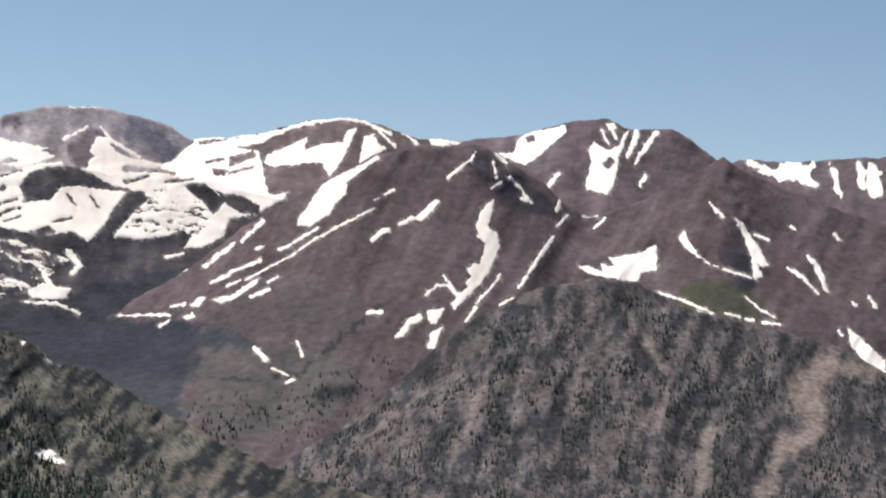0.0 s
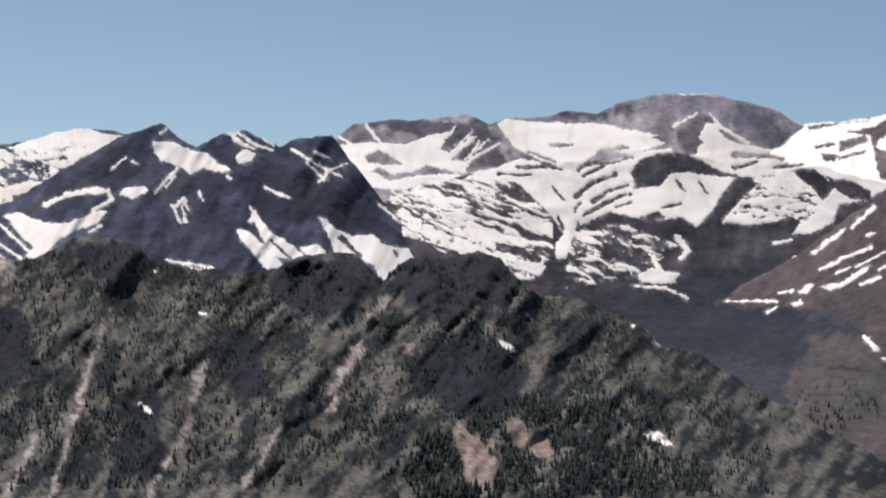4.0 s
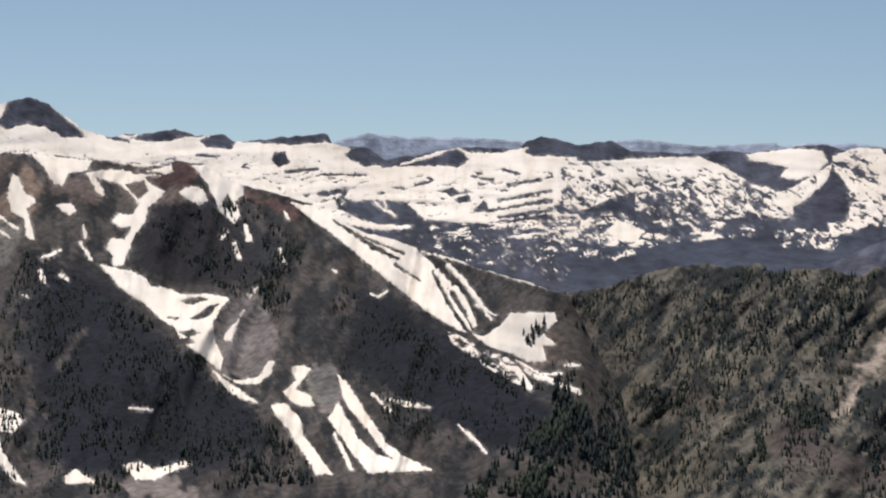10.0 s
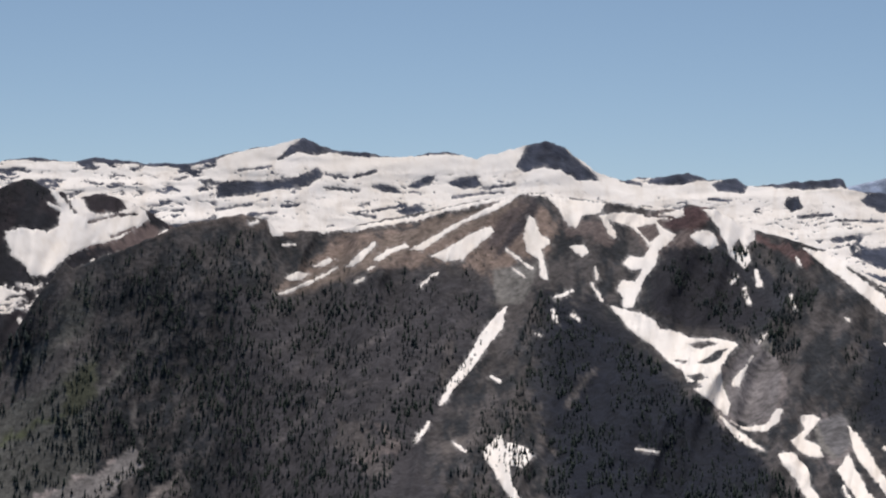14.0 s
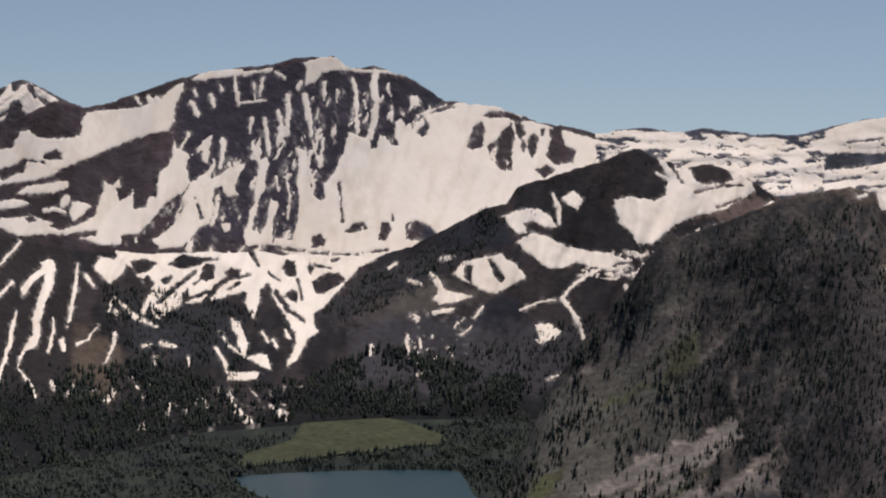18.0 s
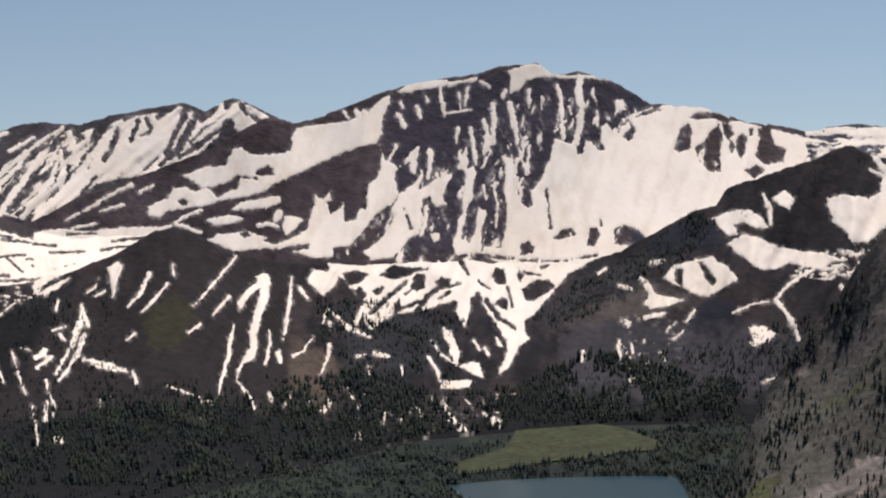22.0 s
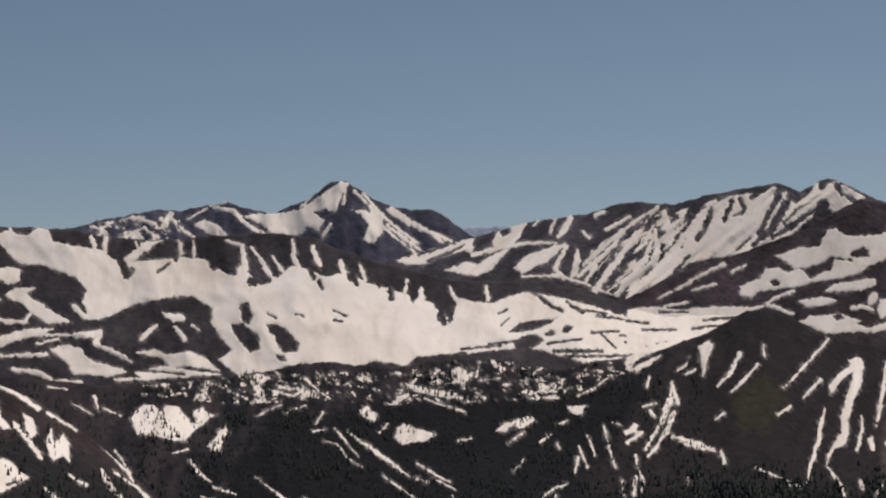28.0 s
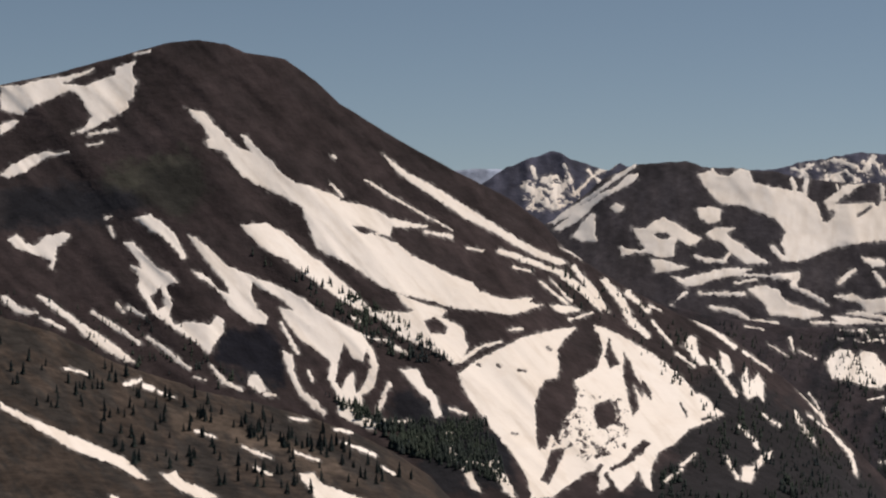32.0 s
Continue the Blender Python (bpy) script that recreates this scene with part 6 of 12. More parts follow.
pyramid.flecks([(132.68, -0.69), (131.10, -0.49), (130.66, -1.30), (131.63, -1.76), (132.68, -1.76)], 0.40, 6.0, 6.0, lean=-0.4, seed=41, soft=0.05)
pyramid.flecks([(124.07, -0.15), (122.60, 0.14), (121.12, 0.06), (121.11, -0.68), (124.06, -0.74)], 0.28, 6.0, 6.0, lean=-0.4, seed=42, soft=0.05)
pyramid.build()

bigsnow = Slope("great_snow_mountain", "a massive dark mountain ribbed with snow couloirs", [(77.58, -3.13), (79.07, -2.22), (80.37, -0.93), (81.67, -0.10), (82.78, 0.13), (82.85, 0.05), (83.56, 0.23), (84.80, 0.65), (86.59, 0.86), (87.86, 1.61), (88.95, 1.92), (89.68, 1.82), (90.23, 2.16), (91.51, 2.12), (92.44, 1.86), (94.10, 1.65), (95.41, 1.26), (97.27, 0.58), (98.19, 0.37), (99.12, 0.56), (99.86, 0.15), (100.97, -0.49), (102.45, -1.02), (104.64, -1.73), (106.82, -2.78), (108.25, -3.29)], near=4000, far=[(74.2, 4680), (93.6, 4680), (101.0, 4420), (108.2, 4250)], foot=[(74.25, -5.22), (110.04, -5.40)], color=(0.074, 0.058, 0.06), color2=(0.055, 0.046, 0.05), seed=14, mat=FAR, rib=(0.8, 0.14, 38.0), lean=0.25, bend=0.9, sharp=0.05)
bigsnow.drift([(101.81, -1.31), (101.13, -1.05), (100.41, -0.98), (100.21, -0.49), (99.91, -0.40), (99.68, -0.62), (99.41, -0.67), (98.50, -0.63), (98.13, 0.19), (97.39, 0.30), (96.48, 0.38), (95.78, 0.67), (95.41, 1.04), (95.01, 1.30), (95.08, 0.89), (95.30, 0.56), (95.34, -0.02), (95.53, -0.35), (96.02, -0.43), (96.76, -0.68), (97.59, -1.05), (98.50, -1.46), (98.87, -1.64), (99.33, -1.71), (99.42, -1.40), (99.69, -1.40), (100.05, -1.31), (100.51, -1.58), (100.87, -1.71), (101.23, -1.71), (101.50, -1.49)])
bigsnow.rock([(99.45, -1.31), (99.41, -1.13), (99.08, -1.02), (98.87, -1.13), (98.87, -1.31), (99.20, -1.36)])
bigsnow.rock([(99.44, -0.40), (99.40, 0.00), (99.13, 0.30), (98.67, 0.48), (98.34, 0.34), (98.26, -0.21), (98.31, -0.54), (98.86, -0.54)])
bigsnow.drift([(102.32, -2.03), (102.13, -1.71), (101.77, -1.67), (101.42, -1.82), (101.05, -1.71), (100.70, -2.04), (100.42, -1.86), (100.06, -1.77), (99.93, -1.40), (99.51, -1.46), (99.33, -1.58), (98.96, -1.71), (99.42, -1.95), (99.97, -2.04), (100.51, -2.13), (101.24, -2.31), (101.87, -2.36), (102.32, -2.43), (102.60, -2.67), (102.95, -2.58), (102.95, -2.30), (102.59, -2.12)])
bigsnow.rock([(102.03, -2.13), (101.85, -2.02), (101.65, -2.16), (101.82, -2.33)])
bigsnow.drift([(100.25, -2.44), (99.97, -2.19), (99.42, -2.13), (98.87, -2.01), (98.66, -2.04), (98.69, -2.23), (99.15, -2.41), (99.79, -2.44)])
bigsnow.streak([(102.59, -2.43, 0.07), (101.24, -2.26, 0.09), (100.70, -2.13, 0.07)])
bigsnow.streak([(102.01, -2.76, 0.09), (101.61, -2.55, 0.11), (101.24, -2.44, 0.09)])
bigsnow.streak([(102.06, -2.85, 0.11), (101.61, -3.04, 0.13), (101.25, -3.17, 0.09)])
bigsnow.drift([(101.10, -2.77), (100.70, -2.68), (100.34, -2.59), (99.83, -2.74), (100.16, -2.86), (100.61, -2.92), (100.89, -2.95)])
bigsnow.drift([(98.97, -2.78), (98.79, -2.45), (98.60, -2.50), (98.66, -2.78), (98.88, -2.87)])
bigsnow.drift([(98.55, -2.69), (98.15, -2.69), (97.97, -2.82), (98.24, -3.11), (98.52, -3.29), (98.65, -3.05)])
bigsnow.streak([(99.43, -2.96, 0.11), (99.07, -2.92, 0.15), (98.79, -3.02, 0.11)])
bigsnow.streak([(105.53, -2.65, 0.07), (104.82, -2.29, 0.09), (103.92, -1.76, 0.09), (103.47, -1.58, 0.15)])
bigsnow.streak([(104.47, -2.42, 0.07), (103.75, -2.21, 0.09)])
bigsnow.streak([(105.36, -2.92, 0.07), (104.65, -2.80, 0.09)])
bigsnow.streak([(103.21, -1.81, 0.15), (102.76, -1.58, 0.07)])
bigsnow.drift([(106.59, -3.05), (105.89, -2.92), (104.83, -3.05), (103.76, -2.93), (102.51, -2.94), (102.06, -2.82), (102.33, -3.03), (102.79, -3.21), (102.52, -3.34), (103.06, -3.58), (103.78, -3.80), (104.50, -4.01), (105.56, -4.11), (106.61, -4.20)])
bigsnow.rib([(106.08, -3.70, 0.06), (105.02, -3.70, 0.06)])
bigsnow.rib([(104.13, -3.38, 0.06), (103.06, -3.27, 0.07)])
bigsnow.rib([(104.49, -3.65, 0.06), (103.42, -3.52, 0.06)])
bigsnow.rib([(105.54, -3.13, 0.06), (104.66, -3.11, 0.06)])
bigsnow.rib([(106.60, -3.41, 0.06), (105.90, -3.49, 0.06)])
bigsnow.drift([(97.59, -2.37), (97.56, -2.01), (97.32, -2.14), (97.04, -1.90), (96.99, -2.56), (96.71, -2.45), (96.64, -2.23), (96.59, -2.87), (96.22, -2.82), (96.12, -2.45), (95.90, -2.50), (95.79, -1.71), (95.47, -1.40), (95.38, -1.03), (95.34, -0.57), (95.42, -0.39), (95.23, -0.90), (95.01, -0.98), (94.83, -1.12), (94.92, -1.49), (94.83, -2.04), (95.01, -2.32), (95.38, -2.50), (95.66, -2.78), (95.94, -3.15), (96.22, -3.43), (96.50, -3.70), (96.50, -3.98), (97.61, -4.07), (98.16, -3.88), (98.71, -3.79), (98.89, -3.70), (100.17, -3.78), (100.71, -3.59), (101.11, -3.41), (100.71, -3.23), (99.80, -3.14), (99.22, -3.36), (98.52, -3.48), (97.88, -3.15), (97.69, -2.69)])
bigsnow.rock([(98.98, -3.88), (98.52, -3.66), (97.75, -3.59), (97.79, -3.76), (98.52, -3.90)])
bigsnow.rock([(99.29, -3.49), (98.98, -3.20), (98.70, -3.24), (98.56, -3.48), (98.89, -3.59)])
bigsnow.rock([(100.05, -3.19), (99.80, -3.12), (99.62, -3.29), (99.89, -3.38)])
bigsnow.rock([(97.00, -3.76), (96.50, -3.69), (96.57, -3.98), (96.96, -4.04)])
bigsnow.rock([(96.64, -2.27), (96.40, -2.23), (96.31, -2.78), (96.49, -2.87)])
bigsnow.rock([(97.17, -2.23), (96.95, -2.19), (96.86, -2.56), (97.04, -2.63)])
bigsnow.drift([(95.01, -1.21), (94.64, -1.03), (94.42, -0.66), (94.18, -0.48), (94.05, -0.39), (94.18, -0.84), (94.27, -1.40), (94.42, -1.31), (94.46, -0.94), (94.74, -1.12), (94.92, -1.31)])
bigsnow.drift([(94.83, -2.23), (94.55, -1.82), (94.27, -1.71), (94.16, -1.89), (93.90, -1.77), (93.63, -1.53), (93.26, -1.40), (93.02, -1.30), (93.07, -1.52), (93.31, -1.76), (93.39, -2.13), (93.26, -2.37), (93.63, -2.45), (93.81, -2.04), (94.00, -2.23), (94.09, -2.56), (94.00, -2.78), (94.09, -3.15), (94.18, -3.34), (94.46, -3.43), (94.74, -3.80), (95.02, -4.08), (95.76, -4.15), (96.04, -3.89), (95.57, -3.61), (95.29, -3.34), (95.02, -2.87), (94.83, -2.56)])
bigsnow.streak([(93.76, -0.57, 0.15), (93.78, -1.12, 0.15), (93.83, -1.49, 0.11)])
bigsnow.streak([(94.05, -1.30, 0.11), (94.13, -1.58, 0.11)])
bigsnow.streak([(93.90, -2.45, 0.15), (93.96, -2.97, 0.17), (94.09, -3.37, 0.11)])
bigsnow.drift([(93.79, -3.30), (93.50, -3.30), (93.50, -3.56), (93.68, -3.61)])
bigsnow.drift([(92.94, -4.07), (93.05, -3.70), (92.94, -3.24), (92.83, -2.87), (92.70, -2.59), (92.76, -2.22), (92.65, -1.76), (92.61, -1.39), (92.76, -1.21), (92.70, -1.03), (92.52, -1.21), (92.37, -1.12), (92.24, -1.30), (92.37, -1.76), (92.39, -2.13), (92.57, -2.50), (92.61, -2.87), (92.75, -3.24), (92.79, -3.52), (92.51, -3.61), (92.33, -3.33), (92.27, -2.87), (92.20, -2.50), (92.00, -2.59), (91.90, -2.68), (92.09, -3.15), (92.14, -3.52), (92.10, -3.98)])
bigsnow.drift([(92.12, -4.07), (92.05, -3.79), (91.45, -3.79), (91.31, -3.14), (91.26, -2.59), (91.35, -2.04), (91.32, -1.57), (91.28, -1.11), (91.47, -0.75), (91.04, -0.93), (90.98, -1.30), (90.85, -1.67), (90.94, -1.94), (90.79, -2.31), (90.57, -2.55), (90.42, -2.44), (90.48, -1.94), (90.30, -1.81), (90.11, -1.57), (89.99, -1.20), (89.84, -0.93), (89.75, -0.56), (89.66, -0.28), (89.48, -0.28), (89.20, -0.46), (89.02, -0.37), (88.96, -0.78), (88.77, -0.77), (88.65, -0.33), (88.47, -0.37), (88.28, -0.64), (88.04, -0.70), (88.15, -0.37), (88.19, 0.09), (87.98, 0.22), (87.83, -0.00), (87.55, -0.18), (87.27, -0.37), (87.13, -0.27), (87.06, 0.00), (87.24, 0.33), (87.01, 0.46), (86.55, 0.55), (86.19, 0.77), (85.46, 0.81), (84.74, 0.73), (84.28, 0.50), (83.92, 0.26), (83.10, 0.05), (82.38, -0.17), (82.36, -1.44), (83.79, -2.09), (85.04, -3.01), (86.50, -3.94), (88.15, -4.46), (90.93, -4.55)])
bigsnow.drift([(83.10, 0.01), (82.38, -0.10), (81.66, -0.31), (80.59, -0.52), (80.05, -1.24), (81.46, -1.61), (83.07, -1.81)])
bigsnow.streak([(87.46, 0.33, 0.09), (86.55, 0.69, 0.07)])
bigsnow.rock([(87.10, 0.37), (86.83, 0.58), (86.37, 0.69), (86.19, 0.62), (86.64, 0.48)])
bigsnow.rock([(85.81, -0.64), (85.63, 0.00), (85.37, 0.22), (85.22, 0.01), (85.30, -0.63), (85.62, -0.76)])
bigsnow.rock([(85.15, -0.63), (84.81, -0.36), (84.63, -0.08), (84.37, 0.19), (84.25, -0.36), (84.35, -0.72), (84.31, -1.36), (84.61, -1.43), (84.98, -1.09)])
bigsnow.rock([(85.37, 0.33), (85.10, 0.51), (84.37, 0.48), (83.88, 0.28), (84.10, 0.14), (84.55, 0.33), (85.09, 0.31)])
bigsnow.rock([(84.28, 0.19), (84.00, 0.10), (83.89, -0.17), (84.09, -0.39), (84.23, -0.17)])
bigsnow.rock([(83.82, -0.35), (83.64, -0.12), (83.48, -0.26), (83.52, -0.72), (83.66, -1.03), (83.83, -0.72)])
bigsnow.rock([(83.43, 0.01), (83.28, -0.03), (83.28, -0.26), (83.40, -0.24)])
bigsnow.rock([(83.14, 0.01), (82.71, 0.05), (82.66, -0.53), (82.25, -0.67), (82.33, -1.11), (82.90, -1.20), (83.21, -0.90), (83.10, -0.35)])
bigsnow.rock([(84.00, -0.36), (83.85, -0.54), (83.92, -0.81), (84.06, -0.63)])
bigsnow.rock([(83.58, -1.35), (83.17, -1.17), (82.90, -1.35), (83.25, -1.66)])
bigsnow.rock([(89.77, -3.53), (89.46, -3.23), (89.09, -3.15), (89.03, -3.41), (89.36, -3.56)])
bigsnow.rock([(88.64, -3.78), (88.57, -3.22), (88.35, -3.15), (88.23, -3.41), (88.41, -3.81)])
bigsnow.rock([(87.75, -3.72), (87.76, -3.22), (87.43, -3.10), (86.96, -3.29), (86.61, -3.58), (87.05, -3.80)])
bigsnow.rock([(90.93, -4.07), (90.82, -3.70), (90.56, -3.59), (90.38, -3.79), (90.45, -4.10)])
bigsnow.streak([(91.69, 0.90, 0.13), (91.66, 0.36, 0.17), (91.69, -0.38, 0.15)])
bigsnow.streak([(92.01, 0.35, 0.15), (91.88, -0.01, 0.15), (91.91, -0.38, 0.19), (92.00, -0.75, 0.11)])
bigsnow.streak([(91.14, 0.91, 0.19), (91.05, 0.54, 0.20), (90.95, -0.01, 0.17), (90.91, -0.38, 0.13)])
bigsnow.streak([(90.50, 1.31, 0.13), (90.52, 0.76, 0.11)])
bigsnow.streak([(89.58, 1.46, 0.15), (89.45, 1.00, 0.17), (89.45, 0.27, 0.11), (89.39, -0.28, 0.11)])
bigsnow.streak([(88.85, 1.71, 0.19), (88.90, 1.27, 0.24), (88.79, 0.73, 0.24), (88.89, -0.00, 0.22), (88.96, -0.41, 0.17)])
bigsnow.streak([(88.43, 1.31, 0.09), (88.41, 1.06, 0.09)])
bigsnow.streak([(88.29, 0.64, 0.07), (88.29, 0.18, 0.11)])
bigsnow.streak([(89.21, 0.76, 0.09), (89.15, 0.51, 0.07)])
bigsnow.streak([(92.43, 0.13, 0.15), (92.32, -0.56, 0.17), (92.28, -1.08, 0.11)])
bigsnow.streak([(92.85, 0.13, 0.13), (92.89, -0.35, 0.09)])
bigsnow.streak([(92.80, -0.60, 0.11), (92.70, -1.08, 0.15)])
bigsnow.streak([(93.44, 1.59, 0.11), (93.35, 0.99, 0.15), (93.26, 0.57, 0.09)])
bigsnow.streak([(93.26, 0.61, 0.07), (92.39, 0.72, 0.07)])
bigsnow.streak([(92.52, 1.45, 0.09), (92.58, 0.87, 0.11)])
bigsnow.streak([(92.80, 1.27, 0.07), (92.76, 0.68, 0.07)])
bigsnow.streak([(94.79, 0.60, 0.15), (94.60, 0.20, 0.19)])
bigsnow.streak([(94.18, 0.86, 0.09), (94.05, 0.50, 0.13)])
bigsnow.streak([(94.86, -0.42, 0.11), (95.14, -0.94, 0.09)])
bigsnow.streak([(94.73, 0.97, 0.09), (94.64, 0.82, 0.07)])
bigsnow.streak([(93.90, 1.26, 0.07), (93.81, 0.99, 0.07)])
bigsnow.drift([(94.79, 1.32), (94.46, 1.55), (93.90, 1.68), (93.08, 1.69), (93.26, 1.48), (93.90, 1.41), (94.55, 1.28)])
bigsnow.drift([(91.14, 1.23), (91.11, 1.73), (91.22, 1.96), (90.60, 2.16), (90.01, 2.18), (89.64, 2.00), (89.46, 1.75), (90.23, 1.73), (90.59, 1.64), (90.81, 1.33)])
bigsnow.streak([(89.53, 1.75, 0.07), (88.03, 1.71, 0.07)])
bigsnow.streak([(88.39, 1.71, 0.09), (87.94, 1.64, 0.09)])
bigsnow.streak([(93.08, 1.56, 0.15), (92.21, 1.71, 0.11)])
bigsnow.streak([(91.36, 1.16, 0.15), (91.27, 1.34, 0.11)])
bigsnow.streak([(92.07, 1.63, 0.09), (91.79, 1.42, 0.07)])
bigsnow.streak([(90.58, -1.22, 0.15), (90.49, -0.47, 0.09)])
bigsnow.streak([(90.58, -1.33, 0.19), (90.69, -1.11, 0.11)])
bigsnow.streak([(90.84, -0.56, 0.07), (90.73, -1.02, 0.07)])
bigsnow.streak([(96.60, 0.71, 0.11), (96.42, 0.49, 0.09)])
bigsnow.streak([(96.15, 0.74, 0.15), (96.02, 0.38, 0.15)])
bigsnow.streak([(95.89, 0.67, 0.19), (95.74, 0.44, 0.15)])
bigsnow.rib([(89.98, -1.94, 0.07), (89.88, -2.77, 0.07), (89.84, -3.21, 0.09)])
bigsnow.rib([(94.64, -2.50, 0.07), (94.42, -3.15, 0.09)])
bigsnow.rib([(90.91, -1.39, 0.07), (90.72, -2.03, 0.07)])
bigsnow.rib([(95.02, -4.30, 0.07), (93.90, -4.17, 0.09), (92.79, -4.07, 0.11), (91.82, -4.07, 0.11), (90.93, -4.22, 0.07), (89.63, -4.28, 0.06), (88.34, -4.09, 0.06)])
bigsnow.streak([(91.72, -1.76, 0.07), (91.57, -2.41, 0.09), (91.64, -3.15, 0.07)])
bigsnow.streak([(92.05, -1.76, 0.06), (91.94, -2.22, 0.07)])
bigsnow.rock([(88.25, -3.13), (88.20, -2.85), (88.13, -3.13)])
bigsnow.flecks([(96.50, -3.70), (92.80, -0.01), (90.22, 1.27), (86.56, 0.91), (83.80, -1.26), (82.85, -3.63), (86.48, -4.96), (92.04, -5.37)], 0.12, 5.0, 1.2, lean=0.3, seed=81, soft=0.1)
# four navy tints: cliff shadow put into the rock colour
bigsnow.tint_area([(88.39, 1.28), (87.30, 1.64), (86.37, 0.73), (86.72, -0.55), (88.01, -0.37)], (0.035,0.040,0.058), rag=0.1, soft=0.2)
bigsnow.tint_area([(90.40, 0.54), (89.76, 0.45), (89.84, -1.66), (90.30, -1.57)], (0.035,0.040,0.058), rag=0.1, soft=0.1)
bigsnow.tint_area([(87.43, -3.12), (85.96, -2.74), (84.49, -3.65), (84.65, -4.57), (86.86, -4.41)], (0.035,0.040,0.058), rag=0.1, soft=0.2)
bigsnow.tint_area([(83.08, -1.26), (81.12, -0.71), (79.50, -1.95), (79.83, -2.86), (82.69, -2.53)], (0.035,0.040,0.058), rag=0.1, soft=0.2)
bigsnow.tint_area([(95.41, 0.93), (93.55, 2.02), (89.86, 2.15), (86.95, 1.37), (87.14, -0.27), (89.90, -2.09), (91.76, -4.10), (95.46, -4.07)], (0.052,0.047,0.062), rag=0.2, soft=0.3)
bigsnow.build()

cirque = Slope("snow_cirque", "a dark cirque ridge around a great snow bowl", [(99.61, -4.06), (101.05, -3.43), (102.50, -3.20), (103.96, -3.20), (105.25, -3.30), (105.36, -3.30), (106.25, -3.05), (107.09, -2.70), (108.04, -2.36), (109.31, -2.11), (112.04, -2.06), (113.33, -1.80), (114.44, -1.53), (116.30, -0.91), (116.86, -0.63), (118.34, -0.46), (120.19, -0.58), (121.86, -0.72), (123.70, -0.52), (124.44, -0.34), (126.81, -0.21), (127.35, -0.06), (128.97, -0.13), (130.04, -0.66), (130.93, -1.39), (131.63, -2.03), (132.68, -2.39), (134.24, -2.75)], near=3700, far=4150, foot=[(95.27, -5.31), (134.24, -5.95)], color=(0.062, 0.056, 0.056), color2=(0.045, 0.042, 0.044), seed=15, mat=SCREE, rib=(0.6, 0.4, 45.0), jag=0.05)
cirque.drift([(129.23, -0.48), (128.88, -0.47), (129.05, -0.71), (129.50, -0.97), (130.04, -1.26), (130.39, -1.58), (130.83, -2.03), (131.45, -2.36), (131.63, -2.30), (131.10, -1.85), (131.63, -2.12), (131.89, -2.07), (131.19, -1.67), (130.66, -1.45), (130.04, -1.08), (129.59, -0.84)])
cirque.streak([(129.02, -0.17, 0.15), (129.68, -0.66, 0.11), (130.57, -1.30, 0.15), (131.66, -2.07, 0.11)])
cirque.drift([(131.04, -2.54), (130.74, -2.12), (130.39, -1.72), (130.25, -1.81), (130.28, -2.39), (130.18, -2.68), (130.65, -2.68)])
cirque.drift([(129.79, -1.57), (129.59, -1.41), (129.34, -1.52), (129.39, -1.72), (129.64, -1.74)])
cirque.drift([(126.98, -1.56), (126.53, -1.48), (126.20, -1.59), (126.27, -1.99), (126.61, -2.03), (126.91, -1.87)])
cirque.drift([(129.09, -2.21), (128.69, -2.24), (128.33, -1.98), (128.06, -1.86), (127.70, -2.02), (127.34, -2.24), (126.79, -2.56), (127.16, -2.77), (127.61, -2.57), (127.73, -2.93), (127.68, -3.13), (128.15, -3.17), (128.51, -3.03), (128.96, -3.03), (129.41, -3.14), (129.43, -2.79), (129.14, -2.94), (128.60, -2.93), (128.87, -2.57)])
cirque.rock([(128.42, -2.39), (127.97, -2.37), (127.75, -2.51), (128.15, -2.59)])
cirque.drift([(128.46, -3.24), (128.15, -3.24), (127.70, -3.34), (127.21, -3.48), (127.88, -3.65), (128.29, -3.65)])
cirque.drift([(126.70, -2.38), (126.43, -2.18), (125.70, -2.17), (126.03, -2.34), (125.79, -2.56), (125.43, -2.78), (125.06, -3.02), (124.65, -3.27), (125.33, -3.35), (125.70, -3.11), (125.97, -2.93), (126.16, -2.65), (126.52, -2.53)])
cirque.streak([(127.05, -3.10, 0.11), (126.61, -3.24, 0.15), (126.10, -3.26, 0.13), (125.88, -2.89, 0.11)])
cirque.drift([(127.82, -3.76), (127.33, -3.85), (126.79, -3.66), (126.06, -3.48), (125.11, -3.46), (125.51, -3.66), (126.42, -3.85), (126.79, -4.03), (127.33, -4.09)])
cirque.streak([(126.10, -3.65, 0.09), (124.78, -3.70, 0.09), (124.23, -3.70, 0.22), (123.73, -3.64, 0.19), (123.90, -3.99, 0.15)])
cirque.streak([(125.73, -3.96, 0.07), (125.07, -3.83, 0.07)])
cirque.streak([(124.55, -2.79, 0.15), (124.23, -3.11, 0.15), (123.79, -3.16, 0.15)])
cirque.drift([(125.36, -4.12), (124.78, -4.01), (124.32, -4.12), (124.19, -4.40), (123.86, -4.58), (123.30, -4.74), (122.84, -4.91), (123.48, -5.06), (124.22, -4.97), (124.59, -4.97), (124.70, -4.67), (125.05, -4.40)])
cirque.streak([(123.90, -4.01, 0.11), (123.12, -4.36, 0.15), (122.75, -4.61, 0.09)])
cirque.streak([(126.86, -4.32, 0.09), (125.44, -4.31, 0.15)])
cirque.streak([(126.49, -4.75, 0.11), (125.69, -4.86, 0.15), (125.25, -5.15, 0.09)])
cirque.streak([(125.18, -5.15, 0.11), (124.33, -5.22, 0.11)])
cirque.streak([(127.26, -4.27, 0.09), (127.75, -4.71, 0.07)])
